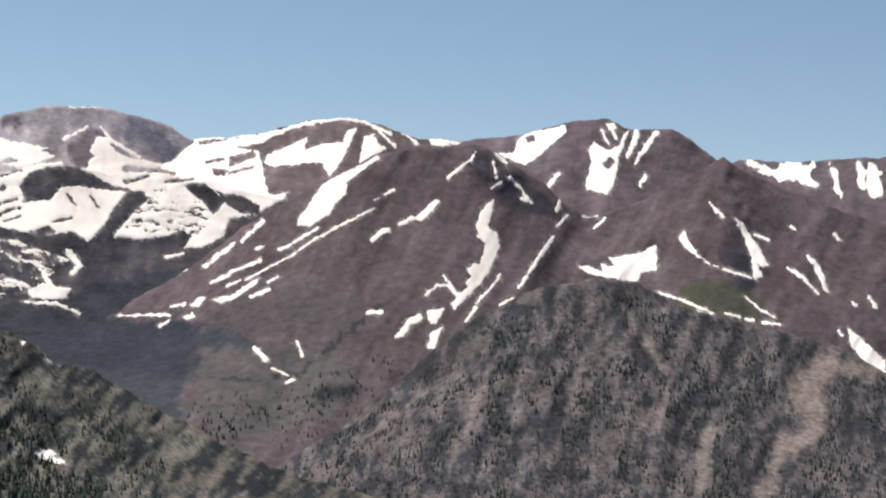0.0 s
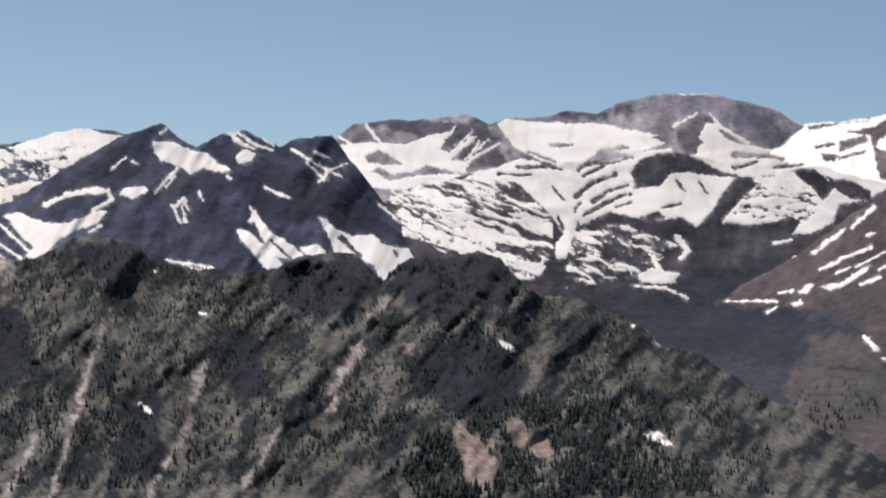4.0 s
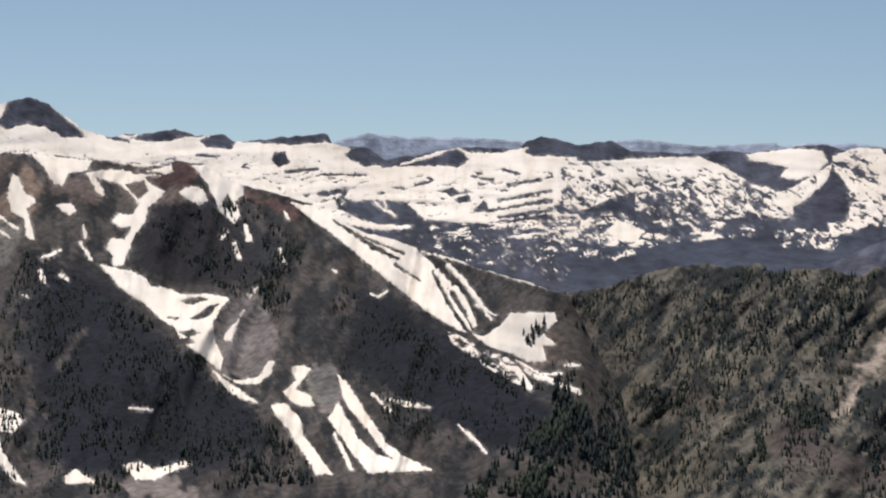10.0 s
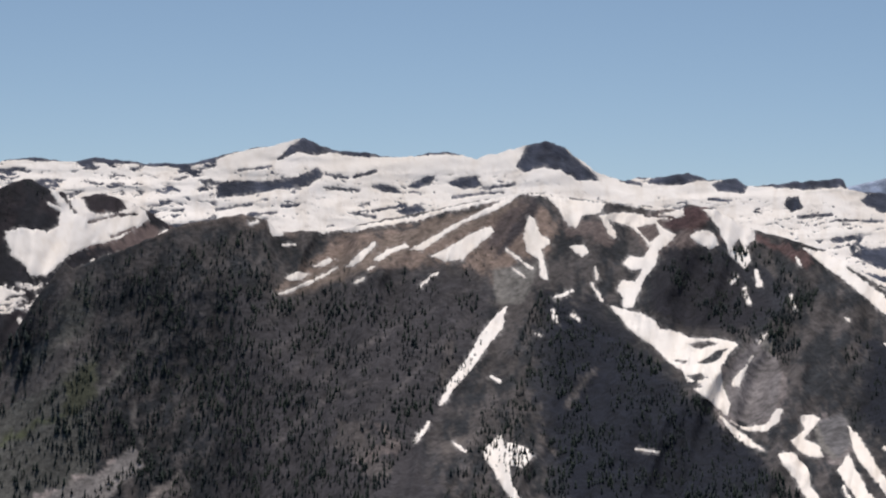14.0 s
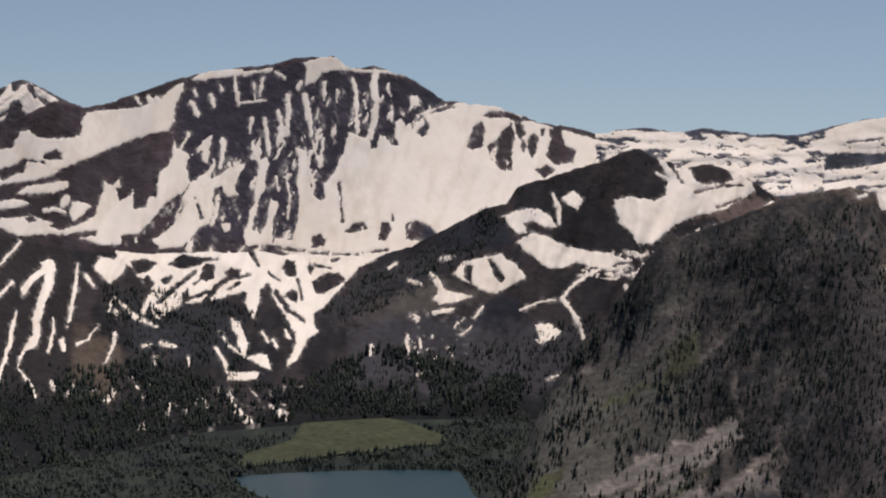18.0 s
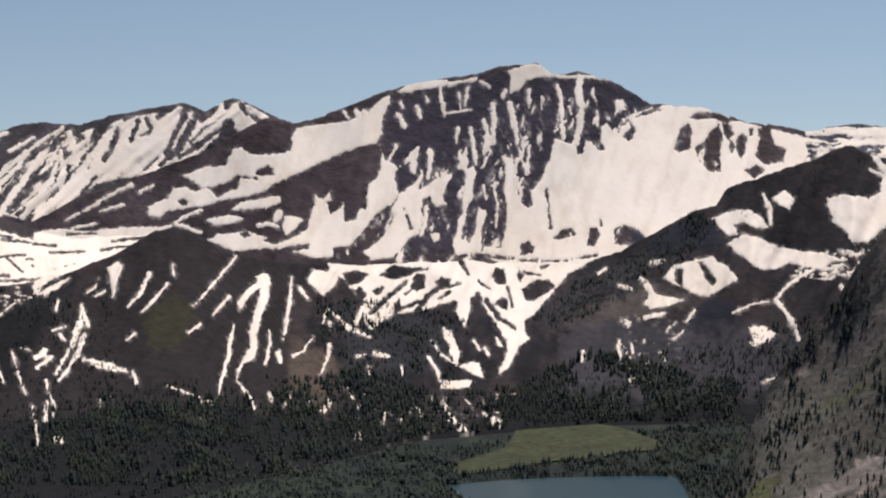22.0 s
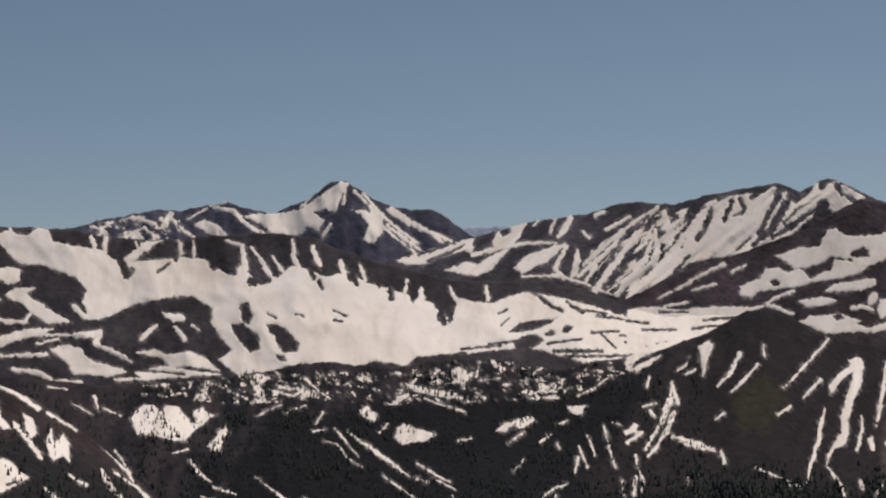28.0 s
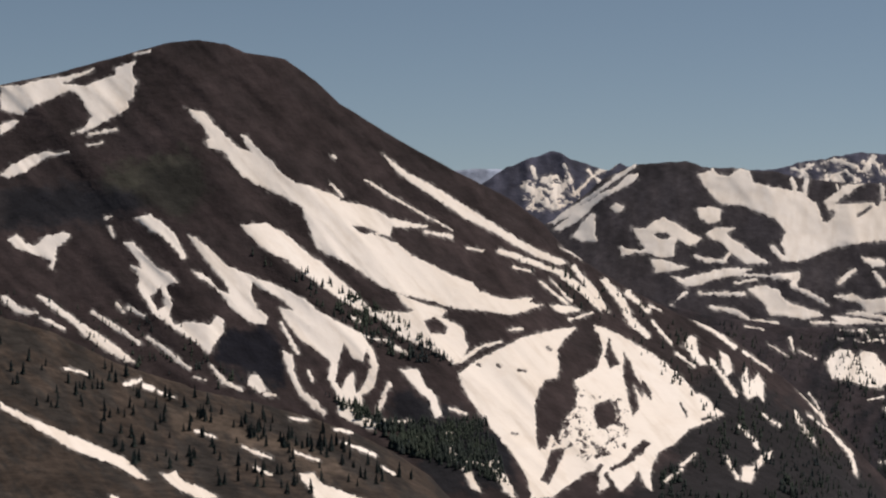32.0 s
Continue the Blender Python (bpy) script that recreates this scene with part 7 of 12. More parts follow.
cirque.streak([(123.30, -5.17, 0.09), (121.82, -5.13, 0.07)])
cirque.streak([(122.74, -5.39, 0.06), (121.45, -5.42, 0.06)])
cirque.drift([(127.02, -0.46), (126.62, -0.33), (126.04, -0.50), (125.68, -0.28), (125.31, -0.31), (125.20, -0.68), (124.80, -0.79), (124.25, -0.89), (123.69, -0.98), (123.14, -1.40), (122.59, -1.34), (121.85, -1.33), (121.11, -1.23), (120.37, -1.32), (120.00, -1.60), (119.62, -1.68), (119.16, -1.59), (118.88, -1.86), (118.85, -4.55), (119.31, -5.11), (119.97, -4.56), (119.51, -4.28), (120.16, -3.45), (120.13, -2.89), (120.82, -2.47), (121.47, -2.53), (122.58, -2.73), (123.31, -3.06), (123.77, -3.21), (124.09, -3.07), (124.27, -2.65), (124.15, -2.28), (124.42, -1.91), (124.97, -1.67), (125.62, -1.42), (126.16, -1.42), (126.53, -1.13)])
cirque.drift([(119.25, -1.50), (118.79, -1.95), (118.14, -2.04), (117.58, -1.57), (117.03, -1.66), (116.47, -1.93), (115.73, -1.74), (115.17, -2.10), (114.43, -2.28), (113.69, -2.54), (112.95, -2.81), (112.39, -3.35), (112.03, -2.61), (111.66, -2.79), (111.64, -4.37), (112.56, -4.46), (113.48, -4.59), (113.84, -4.85), (114.77, -4.68), (115.69, -4.92), (116.25, -4.89), (117.18, -4.72), (117.74, -4.82), (118.48, -5.06), (119.22, -5.11)])
cirque.drift([(112.22, -2.61), (111.66, -2.75), (111.02, -2.82), (110.39, -2.58), (109.85, -2.45), (108.94, -2.60), (108.21, -2.77), (107.13, -3.11), (106.24, -3.34), (105.36, -3.21), (104.17, -3.15), (104.15, -4.12), (105.34, -4.33), (106.39, -4.58), (107.10, -4.67), (108.00, -4.77), (108.91, -4.48), (109.82, -4.26), (110.73, -4.35), (111.82, -4.45)])
cirque.streak([(126.53, -0.29, 0.09), (126.44, -0.76, 0.11)])
cirque.streak([(123.97, -0.56, 0.11), (123.77, -1.29, 0.15)])
cirque.streak([(123.51, -0.52, 0.15), (123.60, -1.26, 0.15), (123.28, -1.66, 0.22)])
cirque.streak([(122.92, -1.40, 0.22), (122.31, -0.88, 0.26), (121.82, -0.69, 0.11)])
cirque.streak([(121.21, -0.68, 0.11), (121.11, -1.12, 0.15)])
cirque.streak([(120.74, -0.71, 0.07), (120.70, -1.23, 0.11)])
cirque.streak([(119.71, -0.70, 0.07), (119.17, -0.85, 0.15), (119.07, -1.62, 0.22)])
cirque.streak([(118.85, -0.95, 0.11), (118.32, -1.76, 0.15), (118.10, -2.02, 0.15)])
cirque.streak([(118.18, -1.24, 0.09), (117.73, -1.91, 0.11)])
cirque.streak([(117.50, -0.68, 0.09), (117.50, -1.29, 0.15), (117.31, -1.61, 0.19)])
cirque.streak([(116.85, -0.93, 0.15), (116.66, -1.52, 0.19)])
cirque.streak([(115.96, -1.41, 0.15), (115.80, -2.00, 0.15)])
cirque.streak([(115.33, -1.55, 0.09), (115.13, -2.01, 0.11)])
cirque.streak([(113.79, -2.05, 0.11), (113.91, -2.68, 0.15)])
cirque.streak([(113.32, -2.30, 0.15), (113.31, -2.89, 0.19)])
cirque.streak([(122.59, -0.73, 0.07), (122.44, -1.10, 0.09)])
cirque.streak([(112.40, -2.25, 0.09), (112.21, -2.65, 0.13)])
cirque.streak([(111.21, -2.23, 0.07), (111.12, -2.69, 0.11)])
cirque.rib([(114.81, -1.54, 0.44), (114.71, -2.09, 0.26)])
cirque.rib([(114.34, -1.81, 0.30), (114.28, -2.61, 0.17)])
cirque.rib([(113.51, -1.99, 0.19), (113.58, -2.67, 0.17)])
cirque.rib([(112.77, -2.44, 0.33), (112.61, -3.47, 0.19)])
cirque.rib([(112.25, -2.80, 0.15), (112.39, -3.35, 0.15)])
cirque.rib([(118.88, -2.05, 0.26), (118.32, -2.02, 0.15)])
cirque.rib([(116.65, -2.08, 0.19), (116.56, -2.30, 0.09)])
cirque.rib([(115.58, -1.92, 0.33), (115.45, -2.14, 0.19)])
cirque.rib([(116.99, -1.56, 0.15), (116.84, -1.97, 0.11)])
cirque.rib([(123.14, -1.16, 0.22), (122.86, -1.80, 0.26)])
cirque.rib([(122.68, -1.66, 0.19), (122.86, -1.84, 0.15)])
cirque.rib([(119.72, -1.63, 0.26), (119.44, -1.74, 0.19)])
cirque.rib([(120.18, -1.45, 0.22), (120.07, -1.60, 0.15)])
cirque.rib([(121.39, -1.14, 0.19), (121.29, -1.31, 0.11)])
cirque.rock([(119.28, -2.79), (118.96, -2.72), (118.83, -3.25), (118.94, -3.46), (119.16, -3.37)])
cirque.rock([(119.55, -3.44), (119.14, -3.42), (118.66, -3.81), (118.60, -4.27), (118.95, -4.35), (119.25, -4.00), (119.44, -3.72)])
cirque.rock([(118.38, -3.47), (118.12, -3.41), (117.82, -3.58), (117.33, -4.07), (117.39, -4.33), (117.83, -4.41), (118.04, -4.17), (118.14, -3.80), (118.32, -3.71)])
cirque.rock([(118.15, -4.43), (117.83, -4.48), (117.70, -4.69), (118.02, -4.62)])
cirque.rib([(118.39, -3.08, 0.06), (118.11, -3.23, 0.07)])
cirque.rib([(117.42, -3.13, 0.07), (117.20, -3.18, 0.07)])
cirque.rib([(116.21, -3.02, 0.06), (115.77, -3.20, 0.06)])
cirque.rib([(116.17, -3.32, 0.06), (115.90, -3.37, 0.06)])
cirque.rib([(121.85, -1.70, 0.07), (121.51, -1.42, 0.07)])
cirque.rock([(110.50, -3.74), (110.01, -3.44), (108.89, -3.31), (109.10, -3.50), (109.64, -3.69), (110.19, -3.79)])
cirque.rock([(110.31, -4.16), (110.00, -3.90), (109.55, -3.83), (109.28, -4.03), (109.63, -4.28), (110.18, -4.47)])
cirque.rock([(109.30, -3.81), (109.06, -3.68), (108.92, -3.84), (109.19, -3.92)])
cirque.rock([(108.76, -3.76), (108.60, -3.54), (108.34, -3.61), (108.52, -3.79)])
cirque.rib([(107.73, -3.78, 0.07), (106.87, -3.74, 0.06)])
cirque.rib([(106.83, -3.88, 0.06), (105.70, -3.85, 0.07), (104.82, -3.90, 0.07)])
cirque.rib([(109.17, -4.14, 0.07), (108.12, -4.00, 0.06)])
cirque.rib([(108.98, -4.39, 0.11), (107.40, -4.39, 0.11)])
cirque.rib([(108.62, -4.56, 0.07), (106.29, -4.54, 0.07)])
cirque.rib([(107.56, -3.24, 0.07), (106.70, -3.35, 0.06)])
cirque.rib([(108.10, -3.04, 0.07), (107.24, -3.18, 0.06)])
cirque.rib([(109.44, -2.62, 0.11), (109.11, -2.89, 0.11), (108.68, -3.09, 0.11)])
cirque.rib([(108.54, -2.79, 0.07), (108.06, -3.13, 0.09)])
cirque.rib([(109.72, -2.45, 0.07), (109.33, -2.68, 0.09)])
cirque.rib([(107.51, -3.77, 0.06), (106.97, -4.29, 0.06)])
cirque.rib([(106.63, -4.10, 0.07), (105.97, -4.19, 0.06)])
cirque.rib([(105.75, -4.11, 0.06), (105.27, -4.02, 0.06)])
cirque.rib([(110.78, -3.16, 0.06), (110.53, -3.03, 0.06)])
cirque.rib([(110.43, -3.28, 0.07), (110.68, -3.54, 0.06)])
cirque.rib([(111.09, -4.16, 0.07), (110.18, -4.05, 0.07)])
cirque.rib([(112.01, -4.31, 0.07), (110.73, -4.21, 0.06)])
cirque.drift([(121.78, -2.98), (121.46, -3.07), (121.15, -3.07), (120.96, -3.27), (121.37, -3.35), (121.67, -3.18)])
cirque.streak([(122.44, -3.87, 0.15), (121.94, -3.43, 0.11)])
cirque.streak([(121.33, -3.51, 0.11), (121.05, -3.90, 0.15)])
cirque.streak([(120.81, -3.45, 0.09), (120.57, -3.60, 0.07)])
cirque.drift([(122.60, -4.30), (122.01, -4.18), (121.64, -4.39), (120.90, -4.27), (120.34, -4.56), (119.93, -4.95), (120.34, -4.86), (121.08, -4.75), (121.45, -4.87), (121.82, -4.48)])
cirque.drift([(122.69, -4.96), (121.82, -4.74), (120.71, -4.93), (119.89, -5.04), (121.08, -5.14), (121.82, -5.14), (122.32, -5.18)])
cirque.rib([(122.56, -4.85, 0.09), (121.08, -5.03, 0.07)])
cirque.drift([(106.59, -3.05), (105.89, -2.92), (104.83, -3.05), (103.76, -2.93), (102.51, -2.94), (102.06, -2.82), (102.33, -3.03), (102.79, -3.21), (102.52, -3.34), (103.06, -3.58), (103.78, -3.80), (104.50, -4.01), (105.56, -4.11), (106.62, -4.38)])
cirque.rib([(106.08, -3.70, 0.06), (105.02, -3.70, 0.06)])
cirque.rib([(104.13, -3.38, 0.06), (103.06, -3.27, 0.07)])
cirque.rib([(104.49, -3.65, 0.06), (103.42, -3.52, 0.06)])
cirque.rib([(105.54, -3.13, 0.06), (104.66, -3.11, 0.06)])
cirque.rib([(106.60, -3.41, 0.06), (105.90, -3.49, 0.06)])
cirque.build()

brown = Slope("brown_scree_mountain", "a broad purple-brown scree mountain streaked with snow", [(-16.11, -1.96), (-14.14, -1.33), (-11.13, -0.37), (-9.49, 0.30), (-8.93, 0.66), (-7.87, 0.05), (-6.63, -0.73), (-5.55, -1.18), (-4.64, -1.45), (-3.89, -1.11), (-3.12, -0.31), (-1.98, 0.30), (-1.04, 0.84), (0.25, 0.64), (0.99, 0.65), (2.46, 0.32), (4.27, -0.76), (5.72, -1.55), (6.80, -2.32), (8.04, -3.37), (9.11, -4.10), (10.72, -4.90), (12.14, -5.13), (14.26, -5.09), (17.53, -5.06), (21.33, -5.04)], near=2850, far=3600, foot=-9.8, color=(0.115, 0.092, 0.09), color2=(0.1, 0.078, 0.075), seed=16, mat=SCREE, rib=(0.55, 0.14, 65.0), lean=0.45)
brown.crag([(-0.11, 0.79), (-1.03, 1.01), (-2.16, 0.40), (-3.31, -0.58), (-1.65, -0.82), (-0.14, -0.04)], 12)
brown.crag([(-8.22, 0.43), (-9.11, 0.74), (-10.04, 0.13), (-9.77, -1.89), (-9.03, -1.55)], 10)
# dark valley woods, with bluish haze put into the tint
brown.tint_area([(21.33, -5.04), (9.81, -5.08), (6.71, -5.08), (5.57, -6.15), (8.28, -7.68), (8.04, -9.49), (21.26, -9.42)], (0.05,0.056,0.062))
brown.tint_area([(8.14, -6.31), (4.11, -5.56), (2.40, -6.80), (3.28, -8.30), (6.57, -9.65), (8.45, -8.05)], (0.105,0.098,0.088))
brown.tint_area([(8.90, -5.13), (4.18, -3.53), (1.54, -4.92), (3.36, -6.09), (6.69, -5.82)], (0.095,0.083,0.076), soft=0.6)
brown.tint([(19.35, -5.99, 1.30), (15.97, -6.06, 1.30), (13.18, -5.97, 1.30), (10.15, -5.89, 1.11)], (0.03,0.034,0.037), soft=0.2)
brown.tint([(-8.04, -3.80, 1.11), (-9.87, -4.17, 0.74)], (0.075,0.08,0.042))
# right face turned from the sun, its shade put into the colour
brown.tint([(-9.68, -1.89, 0.93), (-9.81, -2.80, 1.11), (-9.66, -3.54, 0.74)], (0.06,0.05,0.055))
brown.drift([(4.87, -2.05), (4.75, -1.73), (4.40, -1.18), (4.05, -0.68), (3.60, -0.39), (2.88, -0.05), (2.31, 0.32), (2.26, 0.20), (2.85, -0.21), (3.30, -0.60), (3.29, -0.97), (3.64, -1.35), (3.81, -1.64), (4.46, -2.09)])
brown.streak([(1.76, -0.80, 0.09), (2.36, -1.14, 0.06)])
brown.drift([(1.05, -1.73), (0.71, -1.38), (0.36, -1.04), (0.23, -1.09), (0.51, -1.51), (0.79, -1.76)])
brown.streak([(1.48, -1.89, 0.17), (1.10, -1.70, 0.15)])
brown.drift([(2.45, -2.41), (2.06, -2.05), (1.80, -2.07), (2.12, -2.35), (2.41, -2.52)])
brown.streak([(2.38, -1.43, 0.06), (3.36, -1.97, 0.09), (4.17, -2.43, 0.07)])
brown.streak([(4.20, -2.13, 0.07), (5.18, -2.78, 0.09), (5.43, -2.88, 0.07)])
brown.streak([(4.19, -2.41, 0.06), (4.98, -3.05, 0.06), (5.71, -3.45, 0.07), (6.51, -3.91, 0.07)])
brown.streak([(6.98, -3.65, 0.09), (6.01, -3.24, 0.11)])
brown.streak([(7.82, -3.49, 0.15), (7.39, -3.14, 0.13), (6.87, -2.70, 0.09)])
brown.streak([(6.65, -2.63, 0.13), (5.99, -1.98, 0.13)])
brown.drift([(7.56, -4.59), (6.97, -4.41), (6.43, -4.02), (6.03, -3.80), (6.13, -4.04), (6.78, -4.49), (7.26, -4.66)])
brown.streak([(6.30, -4.44, 0.09), (5.70, -4.19, 0.13)])
brown.streak([(7.62, -4.02, 0.09), (7.02, -3.74, 0.11)])
brown.streak([(8.93, -3.79, 0.07), (8.41, -3.61, 0.07)])
brown.streak([(7.04, -4.09, 0.11), (6.66, -3.91, 0.09)])
brown.drift([(8.30, -4.77), (7.99, -4.50), (7.77, -4.49), (7.98, -4.81)])
brown.streak([(8.87, -4.83, 0.09), (8.43, -4.74, 0.11)])
brown.drift([(8.47, -5.15), (8.16, -5.01), (8.06, -5.15), (8.36, -5.25)])
brown.streak([(9.22, -5.47, 0.09), (8.93, -5.29, 0.09)])
brown.streak([(10.55, -5.16, 0.06), (9.74, -5.11, 0.07), (8.92, -5.11, 0.09)])
brown.streak([(12.48, -4.96, 0.09), (11.70, -5.16, 0.09)])
brown.streak([(5.73, -3.93, 0.06), (5.44, -3.77, 0.06)])
brown.streak([(6.16, -2.87, 0.09), (5.92, -2.79, 0.07)])
brown.streak([(8.87, -3.29, 0.07), (8.51, -3.13, 0.07)])
brown.drift([(-0.29, -4.43), (-0.48, -4.20), (-0.38, -4.01), (-0.59, -4.09), (-0.84, -3.89), (-0.74, -3.73), (-0.91, -3.54), (-0.76, -3.27), (-1.00, -3.08), (-1.19, -3.14), (-1.25, -2.88), (-1.32, -2.42), (-1.13, -2.27), (-1.00, -1.79), (-1.16, -1.33), (-1.55, -0.95), (-1.51, -1.41), (-1.40, -1.87), (-1.72, -2.13), (-1.79, -2.49), (-1.54, -3.26), (-1.23, -3.73), (-0.88, -4.11), (-0.53, -4.51), (-0.39, -4.67)])
brown.streak([(0.56, -4.20, 0.07), (0.24, -3.87, 0.11), (-0.12, -3.85, 0.11), (-0.46, -4.17, 0.11)])
brown.streak([(0.02, -3.53, 0.07), (-0.35, -3.99, 0.09)])
brown.streak([(-1.09, -2.19, 0.09), (-1.52, -2.47, 0.09)])
brown.streak([(-1.87, -3.44, 0.11), (-1.49, -3.97, 0.11), (-1.11, -4.41, 0.07)])
brown.streak([(-1.10, -4.49, 0.09), (-0.78, -5.03, 0.07)])
brown.drift([(0.52, -4.71), (-0.06, -4.61), (0.17, -5.08), (0.39, -5.15)])
brown.drift([(1.58, -5.66), (1.37, -5.38), (1.11, -5.00), (0.72, -4.78), (0.62, -4.99), (1.03, -5.21), (1.27, -5.57)])
brown.drift([(0.47, -5.96), (0.38, -5.42), (-0.03, -5.20), (0.05, -5.42), (0.23, -5.93)])
brown.streak([(-3.54, -2.14, 0.09), (-3.16, -2.71, 0.15), (-2.91, -3.17, 0.11), (-2.48, -3.82, 0.11)])
brown.streak([(-2.28, -4.17, 0.09), (-1.91, -4.45, 0.11)])
brown.streak([(-3.96, -1.43, 0.09), (-3.62, -1.83, 0.09)])
brown.streak([(-3.72, -0.90, 0.11), (-3.61, -1.28, 0.11)])
brown.streak([(-4.51, -1.43, 0.06), (-4.95, -1.39, 0.06)])
brown.streak([(-5.20, -1.47, 0.09), (-4.85, -1.81, 0.07)])
brown.streak([(-2.04, -0.23, 0.09), (-2.44, -0.64, 0.09), (-2.67, -0.97, 0.09)])
brown.streak([(-2.48, -0.95, 0.13), (-2.78, -1.04, 0.09)])
brown.streak([(-0.73, 0.25, 0.11), (-0.01, -0.31, 0.11)])
brown.streak([(-1.46, -0.62, 0.07), (-1.76, -0.42, 0.06)])
brown.streak([(-1.48, 0.21, 0.09), (-1.62, -0.27, 0.07)])
brown.streak([(-1.33, 0.75, 0.07), (-1.91, 0.20, 0.09)])
brown.streak([(-0.73, 0.25, 0.09), (-0.88, 0.55, 0.07)])
brown.drift([(-4.39, -3.10), (-4.69, -3.03), (-5.23, -3.24), (-5.13, -2.96), (-5.58, -3.04), (-5.39, -2.76), (-5.91, -2.65), (-6.43, -2.53), (-6.91, -2.22), (-6.95, -3.08), (-6.46, -3.20), (-6.40, -3.44), (-5.95, -3.51), (-5.59, -3.41), (-4.88, -3.33)])
brown.streak([(6.11, -6.10, 0.15), (5.74, -6.47, 0.15)])
brown.streak([(5.54, -6.76, 0.06), (5.00, -6.96, 0.07)])
brown.streak([(5.04, -7.20, 0.11), (4.81, -7.09, 0.11)])
brown.streak([(4.72, -5.86, 0.11), (4.56, -6.33, 0.09)])
brown.streak([(2.47, -4.85, 0.11), (1.99, -4.80, 0.13)])
# valley wedge again, haze included in its bluish colour
brown.tint_area([(21.52, -5.44), (16.18, -4.98), (11.41, -5.04), (7.68, -5.28), (8.35, -7.34), (10.60, -7.04), (16.14, -6.44), (21.50, -6.16)], (0.035,0.040,0.048), rag=0.2, soft=0.3)
brown.tint_area([(-0.49, 0.39), (-1.01, 0.87), (-1.86, 0.26), (-3.89, -1.12), (-4.61, -1.28), (-3.56, -1.69), (-2.11, -1.38), (-0.98, -0.51)], (0.055,0.048,0.052), rag=0.1, soft=0.2)
brown.streak([(-8.54, -0.81, 0.09), (-9.01, -1.28, 0.11)])
brown.drift([(-9.38, -1.27), (-9.65, -1.44), (-9.94, -1.88), (-10.23, -2.24), (-10.52, -2.77), (-10.35, -2.87), (-10.16, -2.70), (-10.36, -3.14), (-10.09, -3.25), (-9.98, -2.61), (-9.77, -2.07)])
brown.streak([(-10.03, -1.79, 0.07), (-10.49, -1.95, 0.09)])
brown.streak([(-11.18, -1.50, 0.11), (-11.33, -1.57, 0.09)])
brown.drift([(-7.62, -1.89), (-7.80, -1.75), (-7.92, -2.06), (-8.25, -2.51), (-8.72, -2.82), (-9.09, -2.96), (-8.63, -2.82), (-8.07, -2.48), (-7.69, -2.16)])
brown.streak([(-9.09, -2.96, 0.07), (-10.00, -3.20, 0.06)])
brown.streak([(-11.15, -2.83, 0.07), (-11.61, -3.08, 0.13), (-12.13, -3.60, 0.07)])
brown.streak([(-11.72, -2.39, 0.07), (-12.04, -2.70, 0.19), (-12.34, -3.41, 0.13), (-12.47, -3.58, 0.07)])
brown.streak([(-12.56, -1.68, 0.11), (-12.71, -1.85, 0.09)])
brown.streak([(-13.20, -3.82, 0.09), (-13.35, -3.90, 0.07)])
brown.streak([(-13.71, -3.66, 0.15), (-13.98, -3.96, 0.09)])
brown.streak([(-12.81, -4.74, 0.09), (-12.94, -4.92, 0.07)])
brown.drift([(-13.10, -4.64), (-13.56, -4.97), (-13.92, -5.31), (-14.34, -5.64), (-14.36, -6.04), (-13.87, -5.94), (-13.42, -5.79), (-13.32, -5.52), (-13.59, -5.60), (-13.21, -5.17)])
brown.streak([(-7.03, -3.81, 0.07), (-7.86, -4.03, 0.09), (-8.82, -4.41, 0.07)])
brown.drift([(-7.13, -3.99), (-7.69, -4.28), (-8.42, -4.37), (-8.65, -4.51), (-8.25, -4.56), (-7.69, -4.40)])
brown.streak([(-9.24, -4.38, 0.07), (-9.70, -4.49, 0.09)])
brown.streak([(-9.88, -4.54, 0.09), (-10.15, -4.56, 0.07)])
brown.streak([(-9.85, -3.81, 0.07), (-10.32, -4.20, 0.09), (-10.77, -4.40, 0.07)])
brown.streak([(-10.42, -4.60, 0.07), (-10.97, -4.66, 0.09)])
brown.tint_area([(-7.48, -3.64), (-8.56, -3.23), (-9.47, -3.46), (-10.38, -3.69), (-10.77, -4.40), (-9.52, -4.64), (-8.42, -4.42)], (0.068,0.078,0.040), rag=0.15, soft=0.25)
# same right face, painted shade made deeper
brown.tint_area([(-9.24, -2.28), (-9.96, -2.25), (-10.29, -3.69), (-9.48, -3.73)], (0.036,0.037,0.042), rag=0.15, soft=0.25)
brown.tint([(1.46, -4.23, 0.19), (2.89, -5.32, 0.26), (4.14, -6.48, 0.22), (5.39, -7.73, 0.15), (6.65, -8.60, 0.15)], (0.036,0.036,0.037), soft=0.1)
brown.tint([(4.87, -6.88, 0.15), (5.97, -7.15, 0.15), (8.02, -7.09, 0.11)], (0.036,0.036,0.037), soft=0.1)
brown.tint([(7.68, -6.25, 0.44), (6.56, -6.40, 0.48)], (0.115,0.100,0.088), soft=0.2)
brown.tint([(8.34, -8.11, 0.56), (6.50, -7.86, 0.56), (5.02, -7.62, 0.37)], (0.080,0.076,0.062), soft=0.3)
brown.tint([(3.90, -7.76, 0.74), (2.79, -7.53, 0.56)], (0.022,0.028,0.032), soft=0.3)
brown.tint([(1.68, -7.47, 0.30), (-0.13, -6.46, 0.30), (-0.85, -5.87, 0.19)], (0.090,0.080,0.068), soft=0.2)
brown.tint_area([(-7.48, -3.64), (-8.56, -3.23), (-9.47, -3.46), (-10.38, -3.69), (-10.77, -4.40), (-9.52, -4.64), (-8.42, -4.42)], (0.075,0.074,0.055), rag=0.15, soft=0.5)
brown.build()
